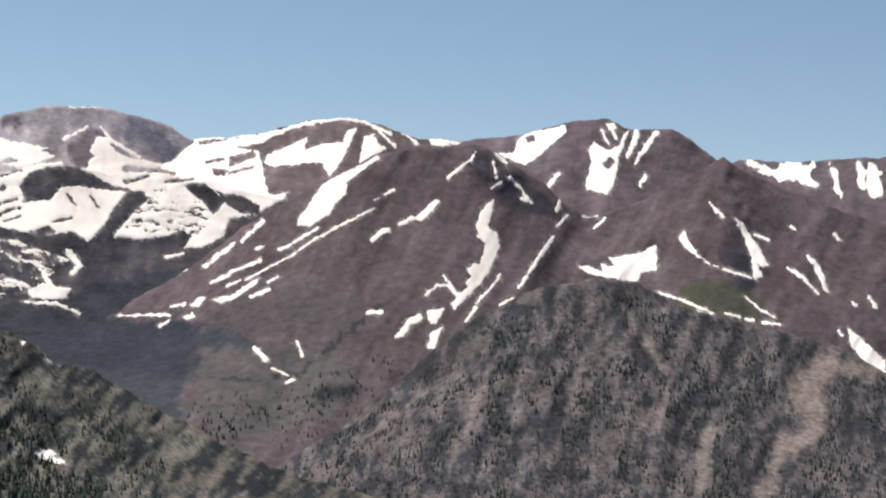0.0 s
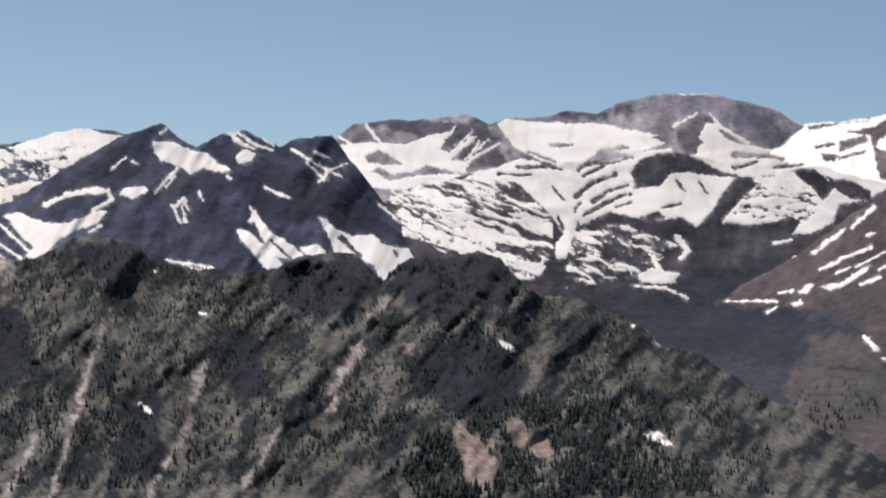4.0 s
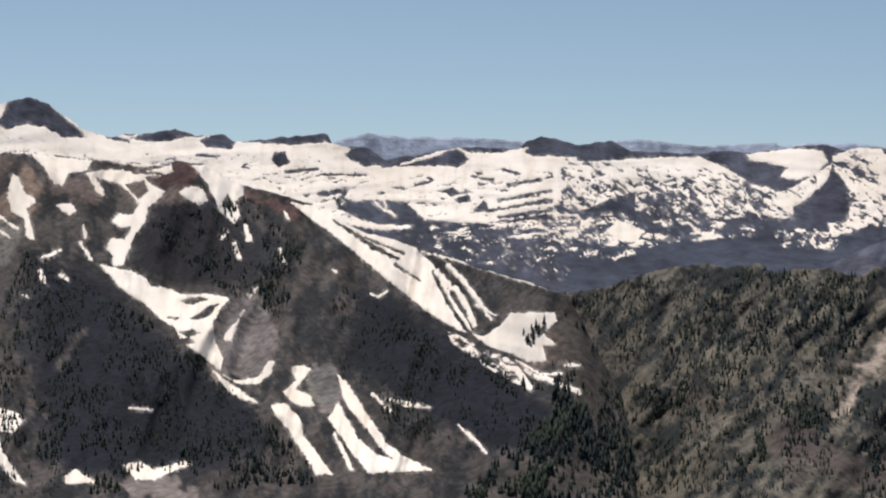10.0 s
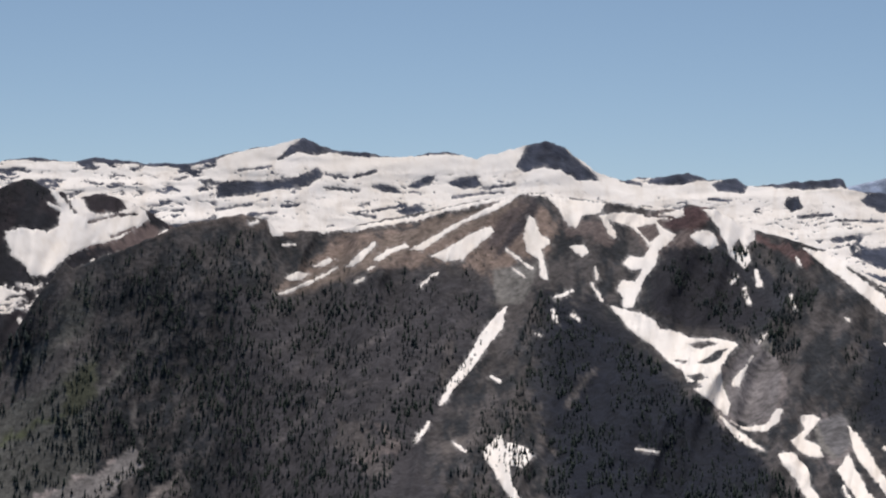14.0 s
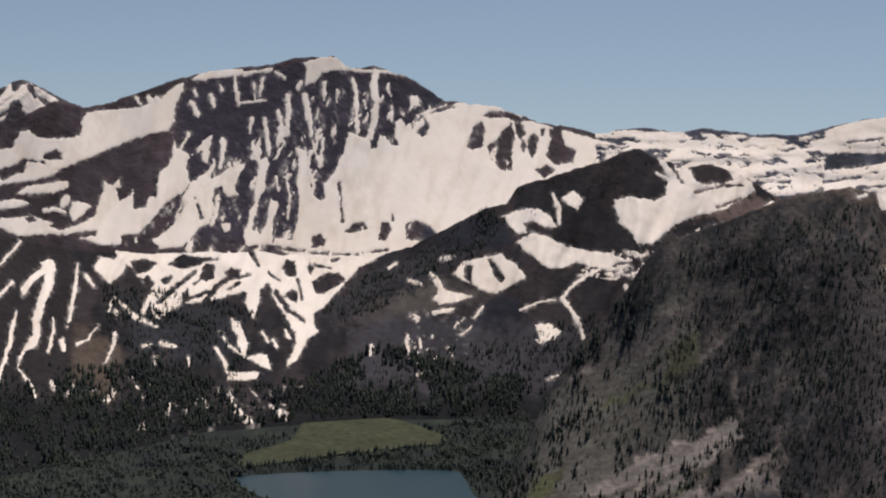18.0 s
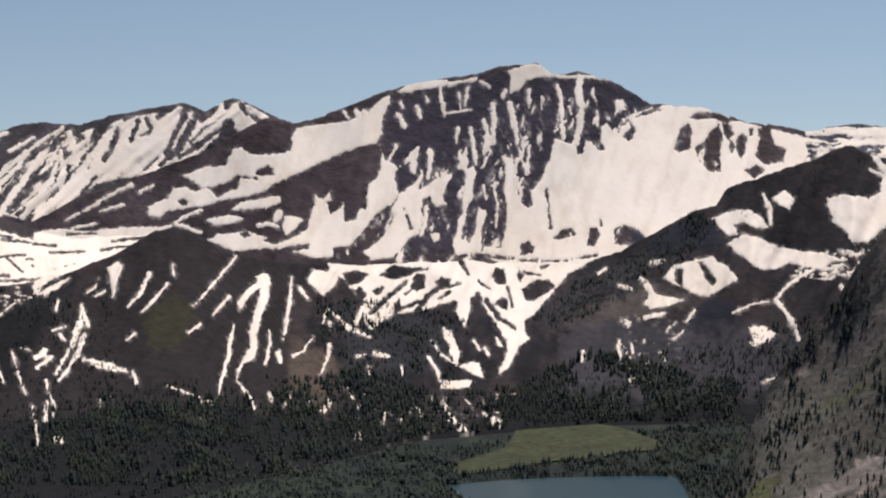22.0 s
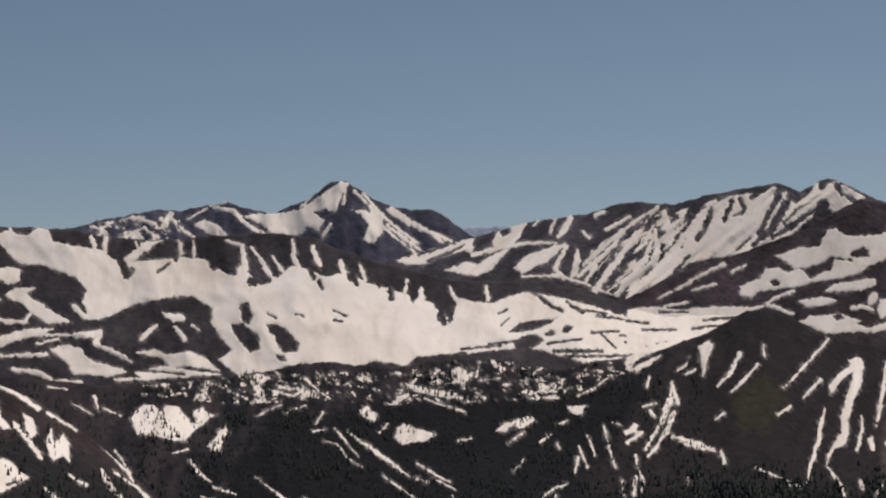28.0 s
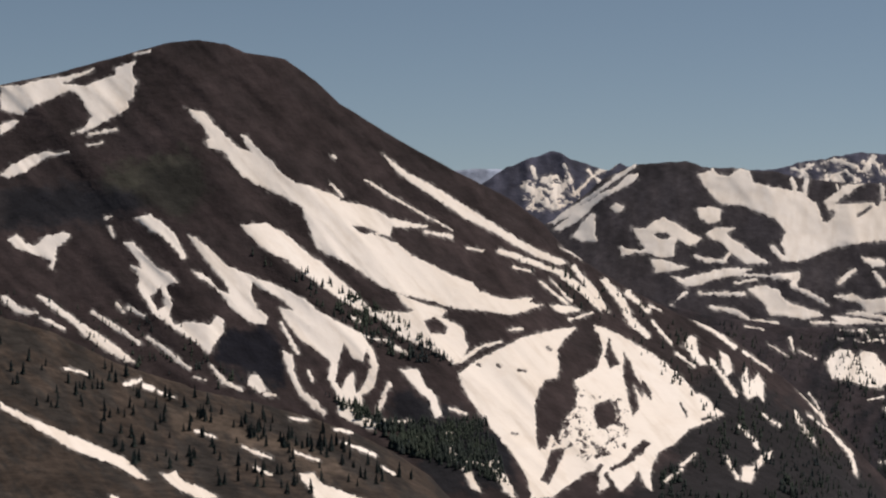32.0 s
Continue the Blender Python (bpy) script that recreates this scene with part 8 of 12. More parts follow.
conifers("conifer_wood", "dark conifers low on the brown scree mountain", brown.spots([(8.72, -7.94), (4.67, -7.15), (1.01, -5.78), (-0.83, -5.51), (0.88, -8.54), (7.16, -9.71)], 380, 125), 7, 225)

foothills = Slope("streaked_foothills", "dark wooded foothills streaked with snow", [(72.48, -4.15), (74.30, -3.09), (75.76, -2.00), (77.05, -1.28), (77.60, -1.10), (78.16, -1.05), (78.99, -1.23), (79.08, -1.01), (79.53, -0.91), (80.19, -0.60), (80.42, -0.61), (81.47, -1.07), (82.22, -1.27), (84.15, -1.96), (84.46, -2.48), (85.09, -2.62), (87.54, -3.94), (89.00, -4.39), (90.65, -4.39), (92.68, -4.23), (96.21, -4.34), (99.17, -4.12), (100.65, -3.72), (101.38, -3.16), (102.11, -2.96), (102.84, -3.13), (104.13, -3.84), (105.34, -4.29), (107.11, -4.70), (108.90, -5.02), (110.72, -4.70), (112.56, -4.64), (114.40, -4.95), (116.25, -4.70), (117.55, -4.81), (119.97, -5.20), (121.82, -5.31), (123.67, -5.31), (125.51, -5.13), (127.33, -4.85), (130.92, -3.84), (133.72, -3.46)], near=[(70, 3200), (88, 3100), (94, 2960), (98, 2720), (103, 2490), (108, 2400), (150, 2370)], far=[(70.7, 3950), (77.5, 3950), (90.2, 3680), (106.7, 3380), (133.5, 3250)], foot=[(70, -8.6), (80, -9.3), (88, -9.5), (94, -9.9), (98, -10.8), (103, -11.8), (108, -12.2), (150, -12.4)], color=(0.042, 0.035, 0.036), color2=(0.016, 0.017, 0.020), seed=17, mat=SCREE, rib=(1.0, 0.25, 75.0), lean=0.3, sharp=0.15)
foothills.tint_area([(103.96, -3.66), (100.71, -3.32), (97.98, -4.99), (97.26, -7.95), (101.33, -8.62), (104.91, -7.09)], (0.045,0.037,0.037), soft=0.6)
foothills.tint_area([(103.28, -5.67), (101.83, -5.51), (101.67, -6.61), (103.12, -6.85)], (0.042,0.042,0.030))
foothills.tint_area([(98.55, -6.46), (96.89, -7.22), (96.90, -9.61), (99.12, -8.66)], (0.10,0.08,0.06))
foothills.tint_area([(89.07, -4.99), (86.49, -4.59), (84.64, -5.49), (87.39, -6.82), (90.55, -6.85)], (0.10,0.092,0.08), soft=0.5)
foothills.tint_area([(89.79, -9.06), (84.96, -8.80), (84.58, -9.34), (89.22, -9.61)], (0.15,0.13,0.11))
# shaded side of the foothills: shade put into near-black ground colour
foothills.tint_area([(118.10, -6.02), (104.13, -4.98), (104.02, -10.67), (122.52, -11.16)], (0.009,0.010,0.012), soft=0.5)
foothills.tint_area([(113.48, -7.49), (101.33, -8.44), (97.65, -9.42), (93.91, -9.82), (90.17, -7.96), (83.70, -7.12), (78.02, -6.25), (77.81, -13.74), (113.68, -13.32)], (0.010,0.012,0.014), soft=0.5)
foothills.tint_area([(91.11, -6.48), (89.07, -4.89), (87.23, -4.05), (85.05, -2.59), (84.41, -3.10), (85.39, -4.21), (87.40, -5.52), (89.62, -6.66)], (0.040,0.041,0.044), soft=0.3)
foothills.tint([(78.46, -2.13, 1.11), (76.37, -2.32, 1.11), (74.96, -2.68, 0.74)], (0.16,0.12,0.10))
foothills.tint_area([(97.25, -5.55), (93.91, -5.75), (92.60, -6.30), (93.63, -8.06), (96.52, -7.68)], (0.030,0.033,0.038), soft=0.3)
conifers("conifer_wood", "dark conifers beside the snow gully", foothills.spots([(97.62, -5.36), (93.91, -5.75), (92.42, -6.30), (93.53, -9.45), (96.53, -9.43), (97.26, -7.95)], 1100, 101), 9, 201)
conifers("conifer_wood", "dark conifers on the rocky rib below the snow bowl", foothills.spots([(90.92, -6.48), (89.07, -4.99), (87.23, -4.05), (85.05, -2.59), (84.41, -3.01), (85.39, -4.21), (87.40, -5.52), (89.62, -6.47)], 1200, 102), 9, 202)
conifers("conifer_wood", "a few dark conifers on the rocky crest", foothills.spots([(84.15, -2.00), (82.90, -1.44), (80.42, -0.61), (79.35, -1.06), (81.09, -2.15), (83.59, -2.91)], 150, 103), 7, 203)
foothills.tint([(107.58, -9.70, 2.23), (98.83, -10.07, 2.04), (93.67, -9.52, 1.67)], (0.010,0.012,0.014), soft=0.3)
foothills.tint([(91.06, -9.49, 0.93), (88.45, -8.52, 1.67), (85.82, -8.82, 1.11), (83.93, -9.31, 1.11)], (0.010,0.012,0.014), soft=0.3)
conifers("conifer_wood", "dense dark conifers at the foot of the foothills", foothills.spots([(110.90, -10.94), (105.87, -9.05), (102.40, -8.58), (98.82, -8.43), (96.46, -7.70), (93.68, -8.60), (91.08, -8.38), (88.48, -7.22), (85.85, -7.89), (83.78, -8.20), (83.90, -10.05), (86.17, -9.76), (91.06, -9.49), (93.29, -10.81), (102.43, -11.27)], 6500, 104), 14, 204)
conifers("conifer_wood", "dark conifers on the snow-streaked foothills", foothills.spots([(129.36, -11.52), (106.71, -8.48), (101.32, -7.89), (95.78, -7.96), (93.91, -9.45), (90.17, -7.96), (83.71, -6.76), (79.24, -5.20), (78.02, -6.25), (79.14, -9.17), (93.91, -10.37), (106.80, -12.04)], 6500, 105), 9, 205)
conifers("conifer_wood", "dark conifers on the snow-streaked foothills", foothills.spots([(128.24, -5.30), (116.25, -5.07), (104.13, -4.98), (104.03, -9.96), (108.81, -10.54), (123.63, -10.79)], 5000, 106), 8, 206)
conifers("conifer_wood", "a line of conifers along the edge of the snow bowl", foothills.spots([(122.56, -5.16), (117.74, -4.91), (116.25, -4.80), (112.56, -4.74), (107.11, -4.80), (107.10, -5.25), (122.56, -5.59)], 500, 107), 9, 207)
foothills.drift([(97.24, -4.03), (95.76, -4.08), (94.65, -4.26), (92.79, -4.07), (92.05, -4.11), (90.93, -4.29), (89.63, -4.15), (88.34, -4.05), (88.61, -4.33), (89.26, -4.71), (89.72, -5.17), (90.18, -5.73), (90.46, -6.01), (90.74, -6.20), (90.73, -6.57), (90.55, -6.81), (90.88, -7.03), (91.10, -7.40), (91.25, -7.74), (91.66, -8.00), (91.51, -7.68), (91.29, -7.22), (91.33, -6.85), (91.57, -6.48), (91.82, -6.11), (92.04, -5.74), (92.23, -5.56), (92.51, -5.83), (92.69, -6.39), (92.97, -5.93), (93.07, -5.56), (93.53, -5.65), (94.09, -5.84), (94.65, -5.93), (95.02, -5.93), (95.58, -6.30), (95.77, -6.48), (95.95, -6.29), (96.04, -5.83), (96.23, -6.29), (96.42, -6.29), (96.14, -5.74), (95.95, -5.55), (96.32, -5.18), (96.69, -4.72), (97.06, -4.53)])
foothills.rock([(96.69, -4.59), (96.22, -4.44), (95.82, -4.63), (96.13, -4.92), (96.60, -5.00)])
foothills.rock([(95.52, -4.67), (95.02, -4.33), (94.55, -4.43), (94.05, -4.43), (94.46, -4.69), (95.02, -4.83)])
foothills.rock([(94.50, -5.04), (94.28, -4.61), (93.98, -4.67), (93.98, -5.11), (94.28, -5.21)])
foothills.rock([(93.66, -4.93), (93.44, -4.71), (93.12, -4.82), (93.14, -5.02), (93.44, -5.11)])
foothills.rib([(95.77, -5.89, 0.11), (95.21, -5.37, 0.15), (94.56, -4.87, 0.11)])
foothills.rib([(94.28, -5.89, 0.13), (93.90, -5.37, 0.15), (93.53, -5.09, 0.15), (92.83, -4.98, 0.09)])
foothills.rock([(95.06, -5.59), (94.83, -5.45), (94.76, -5.84), (95.02, -5.96)])
foothills.rock([(93.29, -5.87), (93.07, -5.52), (92.90, -5.59), (93.01, -6.00)])
foothills.rock([(91.80, -4.76), (91.64, -4.42), (91.38, -4.51), (91.32, -5.03), (91.58, -5.03)])
foothills.rock([(91.00, -4.75), (90.89, -4.49), (90.71, -4.72), (90.84, -4.94)])
foothills.rock([(90.82, -5.22), (90.37, -4.88), (89.89, -4.88), (89.68, -5.08), (90.09, -5.38), (90.46, -5.59), (90.72, -5.49)])
foothills.rock([(91.71, -5.68), (91.48, -5.39), (91.24, -5.55), (91.28, -5.87)])
foothills.rib([(91.95, -5.52, 0.15), (91.57, -6.11, 0.15), (91.07, -6.44, 0.13)])
foothills.rib([(92.79, -4.22, 0.13), (92.57, -4.67, 0.11)])
foothills.rib([(92.23, -4.91, 0.07), (91.86, -5.15, 0.07)])
foothills.rib([(90.19, -4.47, 0.09), (89.91, -4.40, 0.07)])
foothills.rib([(95.39, -5.09, 0.11), (95.54, -5.28, 0.11)])
foothills.rock([(95.73, -5.19), (95.54, -5.04), (95.43, -5.19), (95.61, -5.33)])
foothills.rock([(92.51, -5.46), (92.23, -5.22), (92.10, -5.56), (92.23, -5.93), (92.51, -5.89)])
foothills.rock([(96.32, -5.18), (96.13, -5.00), (95.91, -5.28), (96.14, -5.55)])
foothills.rib([(95.02, -4.59, 0.06), (93.90, -4.48, 0.06)])
foothills.rib([(93.16, -5.22, 0.09), (93.53, -5.47, 0.09)])
foothills.rib([(94.09, -4.91, 0.06), (94.65, -5.28, 0.06)])
foothills.rib([(91.30, -5.09, 0.06), (91.11, -5.74, 0.07)])
foothills.rib([(90.74, -4.62, 0.07), (90.19, -4.73, 0.06)])
foothills.rib([(94.74, -5.74, 0.09), (94.09, -5.52, 0.07)])
foothills.drift([(93.44, -6.39), (93.16, -6.52), (93.01, -6.86), (92.88, -7.23), (92.97, -7.69), (93.16, -7.41), (93.20, -6.95), (93.38, -6.76)])
foothills.drift([(92.88, -7.69), (92.50, -7.50), (92.22, -7.59), (92.09, -8.06), (92.50, -7.93)])
foothills.drift([(93.53, -8.11), (93.16, -8.15), (92.45, -8.15), (92.60, -8.35), (93.06, -8.45), (93.49, -8.39)])
foothills.streak([(93.94, -7.37, 0.11), (93.62, -7.78, 0.12), (93.49, -8.19, 0.14)])
foothills.streak([(93.79, -6.82, 0.06), (93.53, -7.23, 0.08), (93.12, -7.56, 0.06)])
foothills.streak([(97.01, -5.88, 0.08), (96.51, -6.38, 0.16), (95.86, -6.67, 0.08)])
foothills.streak([(95.68, -7.22, 0.14), (95.25, -7.33, 0.11)])
foothills.streak([(96.24, -7.33, 0.09), (95.99, -7.22, 0.06)])
foothills.streak([(92.41, -6.85, 0.11), (92.22, -7.13, 0.09)])
foothills.streak([(92.04, -7.08, 0.11), (91.94, -7.32, 0.09)])
foothills.streak([(91.67, -6.76, 0.09), (91.52, -7.00, 0.09)])
foothills.streak([(105.16, -5.42, 0.14), (105.10, -5.72, 0.12), (105.28, -6.17, 0.23), (105.47, -6.62, 0.14), (105.80, -7.24, 0.08), (106.02, -7.56, 0.06)])
foothills.streak([(105.12, -7.15, 0.12), (104.65, -7.27, 0.12), (104.20, -7.43, 0.14), (103.77, -7.60, 0.08)])
foothills.streak([(103.59, -7.62, 0.11), (103.44, -7.96, 0.14)])
foothills.streak([(102.97, -4.47, 0.16), (103.23, -5.03, 0.11), (103.67, -5.51, 0.06)])
foothills.streak([(102.41, -4.80, 0.08), (102.82, -5.31, 0.11), (103.24, -5.70, 0.06)])
foothills.streak([(102.22, -4.18, 0.08), (102.16, -4.53, 0.08)])
foothills.streak([(100.14, -3.93, 0.09), (100.63, -4.51, 0.09), (101.10, -5.06, 0.08), (101.59, -5.54, 0.04)])
foothills.streak([(100.41, -5.28, 0.12), (100.96, -5.85, 0.05)])
foothills.streak([(101.33, -6.12, 0.08), (101.73, -6.37, 0.08)])
foothills.drift([(100.10, -5.71), (100.15, -5.43), (99.82, -5.07), (99.45, -4.76), (99.54, -4.61), (99.17, -4.49), (99.06, -4.71), (99.12, -5.35), (99.37, -5.90), (99.46, -6.27), (99.56, -6.54), (99.51, -6.91), (99.66, -7.28), (99.99, -7.46), (100.12, -7.73), (100.25, -8.04), (100.18, -7.64), (99.93, -7.18), (99.75, -6.91), (99.78, -6.45), (99.64, -5.90), (99.45, -5.35), (99.36, -4.98), (99.64, -5.16), (99.91, -5.53)])
foothills.streak([(100.16, -8.06, 0.06), (99.95, -8.37, 0.08), (99.76, -8.56, 0.08), (99.68, -8.93, 0.08)])
foothills.streak([(100.27, -6.19, 0.06), (100.42, -6.81, 0.14), (100.48, -7.27, 0.14), (100.67, -7.81, 0.08), (100.85, -8.52, 0.05)])
foothills.streak([(98.37, -4.66, 0.05), (98.43, -5.45, 0.12), (98.54, -6.00, 0.11), (98.66, -6.72, 0.05)])
foothills.streak([(99.13, -6.38, 0.05), (99.10, -6.82, 0.09), (99.25, -7.45, 0.11)])
foothills.streak([(98.86, -7.12, 0.16), (98.78, -7.42, 0.11)])
foothills.streak([(97.70, -6.65, 0.06), (98.03, -7.11, 0.09), (98.37, -7.24, 0.09)])
foothills.streak([(98.11, -5.03, 0.14), (97.85, -5.36, 0.08)])
foothills.drift([(97.83, -4.71), (97.61, -4.44), (97.24, -4.53), (97.05, -4.40), (96.83, -4.72), (96.97, -5.00), (97.34, -5.29), (97.61, -5.08), (97.80, -4.90)])
foothills.streak([(97.17, -5.66, 0.06), (97.36, -6.18, 0.08)])
foothills.streak([(97.12, -6.21, 0.11), (97.07, -6.40, 0.08)])
foothills.streak([(97.14, -6.88, 0.12), (97.26, -7.40, 0.11), (97.48, -7.91, 0.06)])
foothills.streak([(101.32, -8.66, 0.17), (101.00, -8.67, 0.08)])
foothills.streak([(99.15, -8.48, 0.11), (99.10, -8.66, 0.11)])
foothills.streak([(98.53, -8.60, 0.16), (98.62, -8.89, 0.11)])
foothills.streak([(98.19, -8.75, 0.22), (97.82, -8.68, 0.12)])
foothills.streak([(97.42, -9.02, 0.19), (97.14, -8.76, 0.14)])
foothills.drift([(104.32, -4.20), (103.96, -4.02), (103.79, -4.17), (103.97, -4.56), (104.07, -4.93), (104.16, -5.32), (104.19, -4.83), (104.24, -4.47)])
foothills.drift([(106.62, -4.38), (106.18, -4.44), (105.83, -4.21), (105.56, -4.14), (105.83, -4.45), (106.27, -4.71), (106.54, -4.88), (106.63, -5.03)])
foothills.streak([(106.32, -8.45, 0.11), (106.37, -9.06, 0.12)])
foothills.streak([(106.21, -9.14, 0.11), (106.10, -9.72, 0.11)])
foothills.streak([(106.36, -6.83, 0.24), (106.59, -7.01, 0.19)])
foothills.streak([(105.85, -6.34, 0.12), (105.71, -6.52, 0.08)])
foothills.streak([(106.08, -6.19, 0.06), (105.65, -6.06, 0.06)])
foothills.streak([(102.45, -8.09, 0.04), (101.60, -8.43, 0.05), (101.11, -8.70, 0.08)])
foothills.streak([(105.90, -5.26, 0.05), (105.98, -5.54, 0.08)])
foothills.streak([(104.96, -5.00, 0.08), (104.69, -4.83, 0.06), (104.58, -4.56, 0.05)])
foothills.streak([(103.74, -6.57, 0.05), (103.47, -6.35, 0.05)])
foothills.streak([(95.36, -9.07, 0.06), (95.42, -9.51, 0.08)])
foothills.streak([(94.82, -9.29, 0.09), (94.84, -9.77, 0.05)])
foothills.streak([(94.32, -8.96, 0.09), (94.21, -9.30, 0.08)])
foothills.streak([(96.28, -8.99, 0.06), (96.15, -8.92, 0.06)])
foothills.streak([(94.04, -9.89, 0.09), (93.87, -10.22, 0.08)])
foothills.streak([(92.09, -9.22, 0.15), (91.84, -9.39, 0.11)])
foothills.streak([(91.75, -9.37, 0.11), (91.79, -9.55, 0.09)])
foothills.streak([(92.48, -9.89, 0.11), (92.53, -10.26, 0.09)])
foothills.streak([(95.11, -10.29, 0.06), (94.81, -10.58, 0.05)])
foothills.streak([(95.85, -7.63, 0.08), (95.88, -7.89, 0.06)])
foothills.streak([(96.38, -9.95, 0.06), (96.26, -9.80, 0.06)])
foothills.streak([(94.80, -7.69, 0.06), (94.75, -7.96, 0.05)])
foothills.streak([(93.81, -8.71, 0.05), (93.68, -8.93, 0.06)])
foothills.streak([(106.34, -7.77, 0.08), (106.28, -8.13, 0.08)])
foothills.streak([(104.67, -8.45, 0.06), (104.62, -8.61, 0.05)])
foothills.streak([(104.37, -8.58, 0.06), (104.27, -8.41, 0.05)])
foothills.streak([(95.93, -9.07, 0.04), (95.85, -9.25, 0.04)])
foothills.streak([(101.33, -8.99, 0.05), (101.30, -9.26, 0.05)])
foothills.rock([(81.92, -3.29), (81.25, -3.13), (80.31, -3.36), (80.52, -3.63), (81.05, -3.78), (81.59, -3.65)])
foothills.rock([(79.33, -1.81), (79.12, -1.68), (78.94, -1.86), (79.08, -2.06)])
foothills.streak([(81.39, -6.59, 0.19), (80.99, -6.53, 0.11)])
foothills.streak([(80.52, -5.08, 0.15), (80.17, -5.55, 0.11)])
foothills.flecks([(81.59, -3.97), (79.28, -3.84), (78.11, -3.01), (78.09, -3.55), (79.26, -4.66), (81.03, -4.96), (82.11, -4.80)], 0.42, 4.5, 9.0, lean=0.5, seed=31, soft=0.08)
foothills.flecks([(96.89, -7.95), (93.53, -8.52), (90.91, -8.51), (91.09, -10.36), (96.53, -10.53)], 0.035, 5.0, 3.0, lean=-0.3, seed=34, soft=0.1)
foothills.drift([(122.77, -6.42), (122.64, -6.20), (122.37, -6.01), (122.00, -5.99), (121.81, -6.23), (121.63, -6.01), (121.31, -6.05), (121.07, -6.32), (120.88, -6.60), (120.73, -6.63), (120.79, -6.23), (120.47, -6.10), (120.29, -6.32), (120.06, -6.37), (120.51, -6.65), (120.78, -6.89), (121.06, -7.17), (121.62, -7.13), (121.99, -6.99), (122.58, -6.90)])
foothills.rock([(121.01, -6.19), (120.84, -6.38), (120.66, -6.65), (120.88, -6.58)])
foothills.drift([(120.35, -7.35), (120.13, -7.14), (119.95, -6.87), (119.71, -6.72), (119.63, -6.96), (119.85, -7.16), (119.92, -7.55), (120.18, -7.49)])
foothills.streak([(120.95, -7.44, 0.05), (121.47, -7.57, 0.04)])
foothills.streak([(120.91, -7.81, 0.05), (120.59, -8.25, 0.12), (120.23, -8.49, 0.06)])
foothills.streak([(120.19, -8.67, 0.05), (119.44, -8.92, 0.06)])
foothills.streak([(120.56, -8.96, 0.05), (119.93, -9.16, 0.05)])
foothills.streak([(118.78, -8.38, 0.03), (118.16, -8.87, 0.08), (117.73, -9.18, 0.10), (117.67, -9.36, 0.06)])
foothills.drift([(117.48, -9.43), (117.22, -9.06), (117.09, -9.22), (117.03, -9.61), (117.31, -9.72)])
foothills.streak([(116.19, -6.86, 0.06), (115.85, -7.28, 0.05), (115.42, -7.79, 0.03)])
foothills.streak([(116.56, -7.24, 0.03), (116.13, -7.38, 0.05), (115.75, -7.83, 0.05), (115.30, -8.14, 0.03)])
foothills.streak([(115.74, -7.00, 0.05), (115.10, -7.45, 0.09), (114.35, -7.99, 0.12), (113.81, -8.40, 0.06)])
foothills.streak([(114.61, -8.42, 0.03), (113.97, -8.86, 0.05), (113.37, -9.30, 0.04)])
foothills.streak([(113.50, -8.01, 0.05), (112.87, -8.41, 0.08), (112.42, -8.62, 0.05)])
foothills.streak([(113.87, -8.40, 0.04), (113.16, -8.64, 0.08)])
foothills.streak([(113.02, -8.47, 0.03), (112.23, -8.89, 0.05)])
foothills.streak([(112.36, -9.08, 0.04), (111.84, -9.66, 0.10), (111.55, -10.10, 0.09), (111.44, -10.32, 0.06)])
foothills.drift([(114.13, -6.88), (113.91, -6.71), (113.54, -6.87), (112.94, -7.04), (112.83, -7.13), (113.25, -7.29), (113.71, -7.35), (113.99, -7.43), (114.22, -7.16)])
foothills.streak([(114.70, -7.02, 0.08), (114.43, -6.74, 0.06)])
foothills.drift([(115.43, -6.28), (115.12, -6.15), (114.80, -6.44), (114.91, -6.66), (115.21, -6.52)])
foothills.streak([(116.57, -6.32, 0.06), (116.82, -6.71, 0.05)])
foothills.streak([(116.86, -6.95, 0.08), (116.52, -6.89, 0.06)])
foothills.streak([(117.79, -6.33, 0.03), (117.09, -6.08, 0.03)])
foothills.streak([(118.72, -6.43, 0.06), (118.39, -6.26, 0.04)])
foothills.streak([(118.35, -6.23, 0.04), (117.93, -6.09, 0.04)])
foothills.drift([(118.98, -5.11), (118.57, -5.05), (118.25, -5.19), (118.66, -5.40), (118.43, -5.86), (118.79, -5.77)])
foothills.streak([(119.66, -5.59, 0.05), (119.05, -5.85, 0.05)])
foothills.streak([(118.17, -5.62, 0.06), (117.54, -5.79, 0.06), (117.10, -5.51, 0.05)])
foothills.streak([(117.14, -5.23, 0.06), (116.61, -5.73, 0.07), (116.35, -5.89, 0.05)])
foothills.streak([(113.24, -5.91, 0.04), (112.72, -6.12, 0.05), (111.90, -6.36, 0.06)])
foothills.drift([(112.40, -5.01), (112.09, -4.90), (111.68, -5.18), (111.99, -5.48), (112.23, -5.39)])
foothills.drift([(113.87, -5.39), (113.28, -5.58), (112.72, -5.66), (111.93, -5.92), (112.35, -5.95), (113.09, -5.78), (113.57, -5.70)])
foothills.streak([(112.13, -7.32, 0.05), (111.71, -7.22, 0.05)])
foothills.streak([(111.55, -5.25, 0.05), (111.43, -4.75, 0.04)])
foothills.drift([(110.90, -7.01), (110.69, -6.79), (110.14, -6.59), (109.69, -6.49), (109.60, -6.63), (110.05, -6.90), (110.41, -6.82), (110.59, -7.02)])
foothills.streak([(109.95, -5.89, 0.06), (109.18, -5.56, 0.06)])
foothills.streak([(109.75, -5.92, 0.07), (109.57, -5.99, 0.05)])
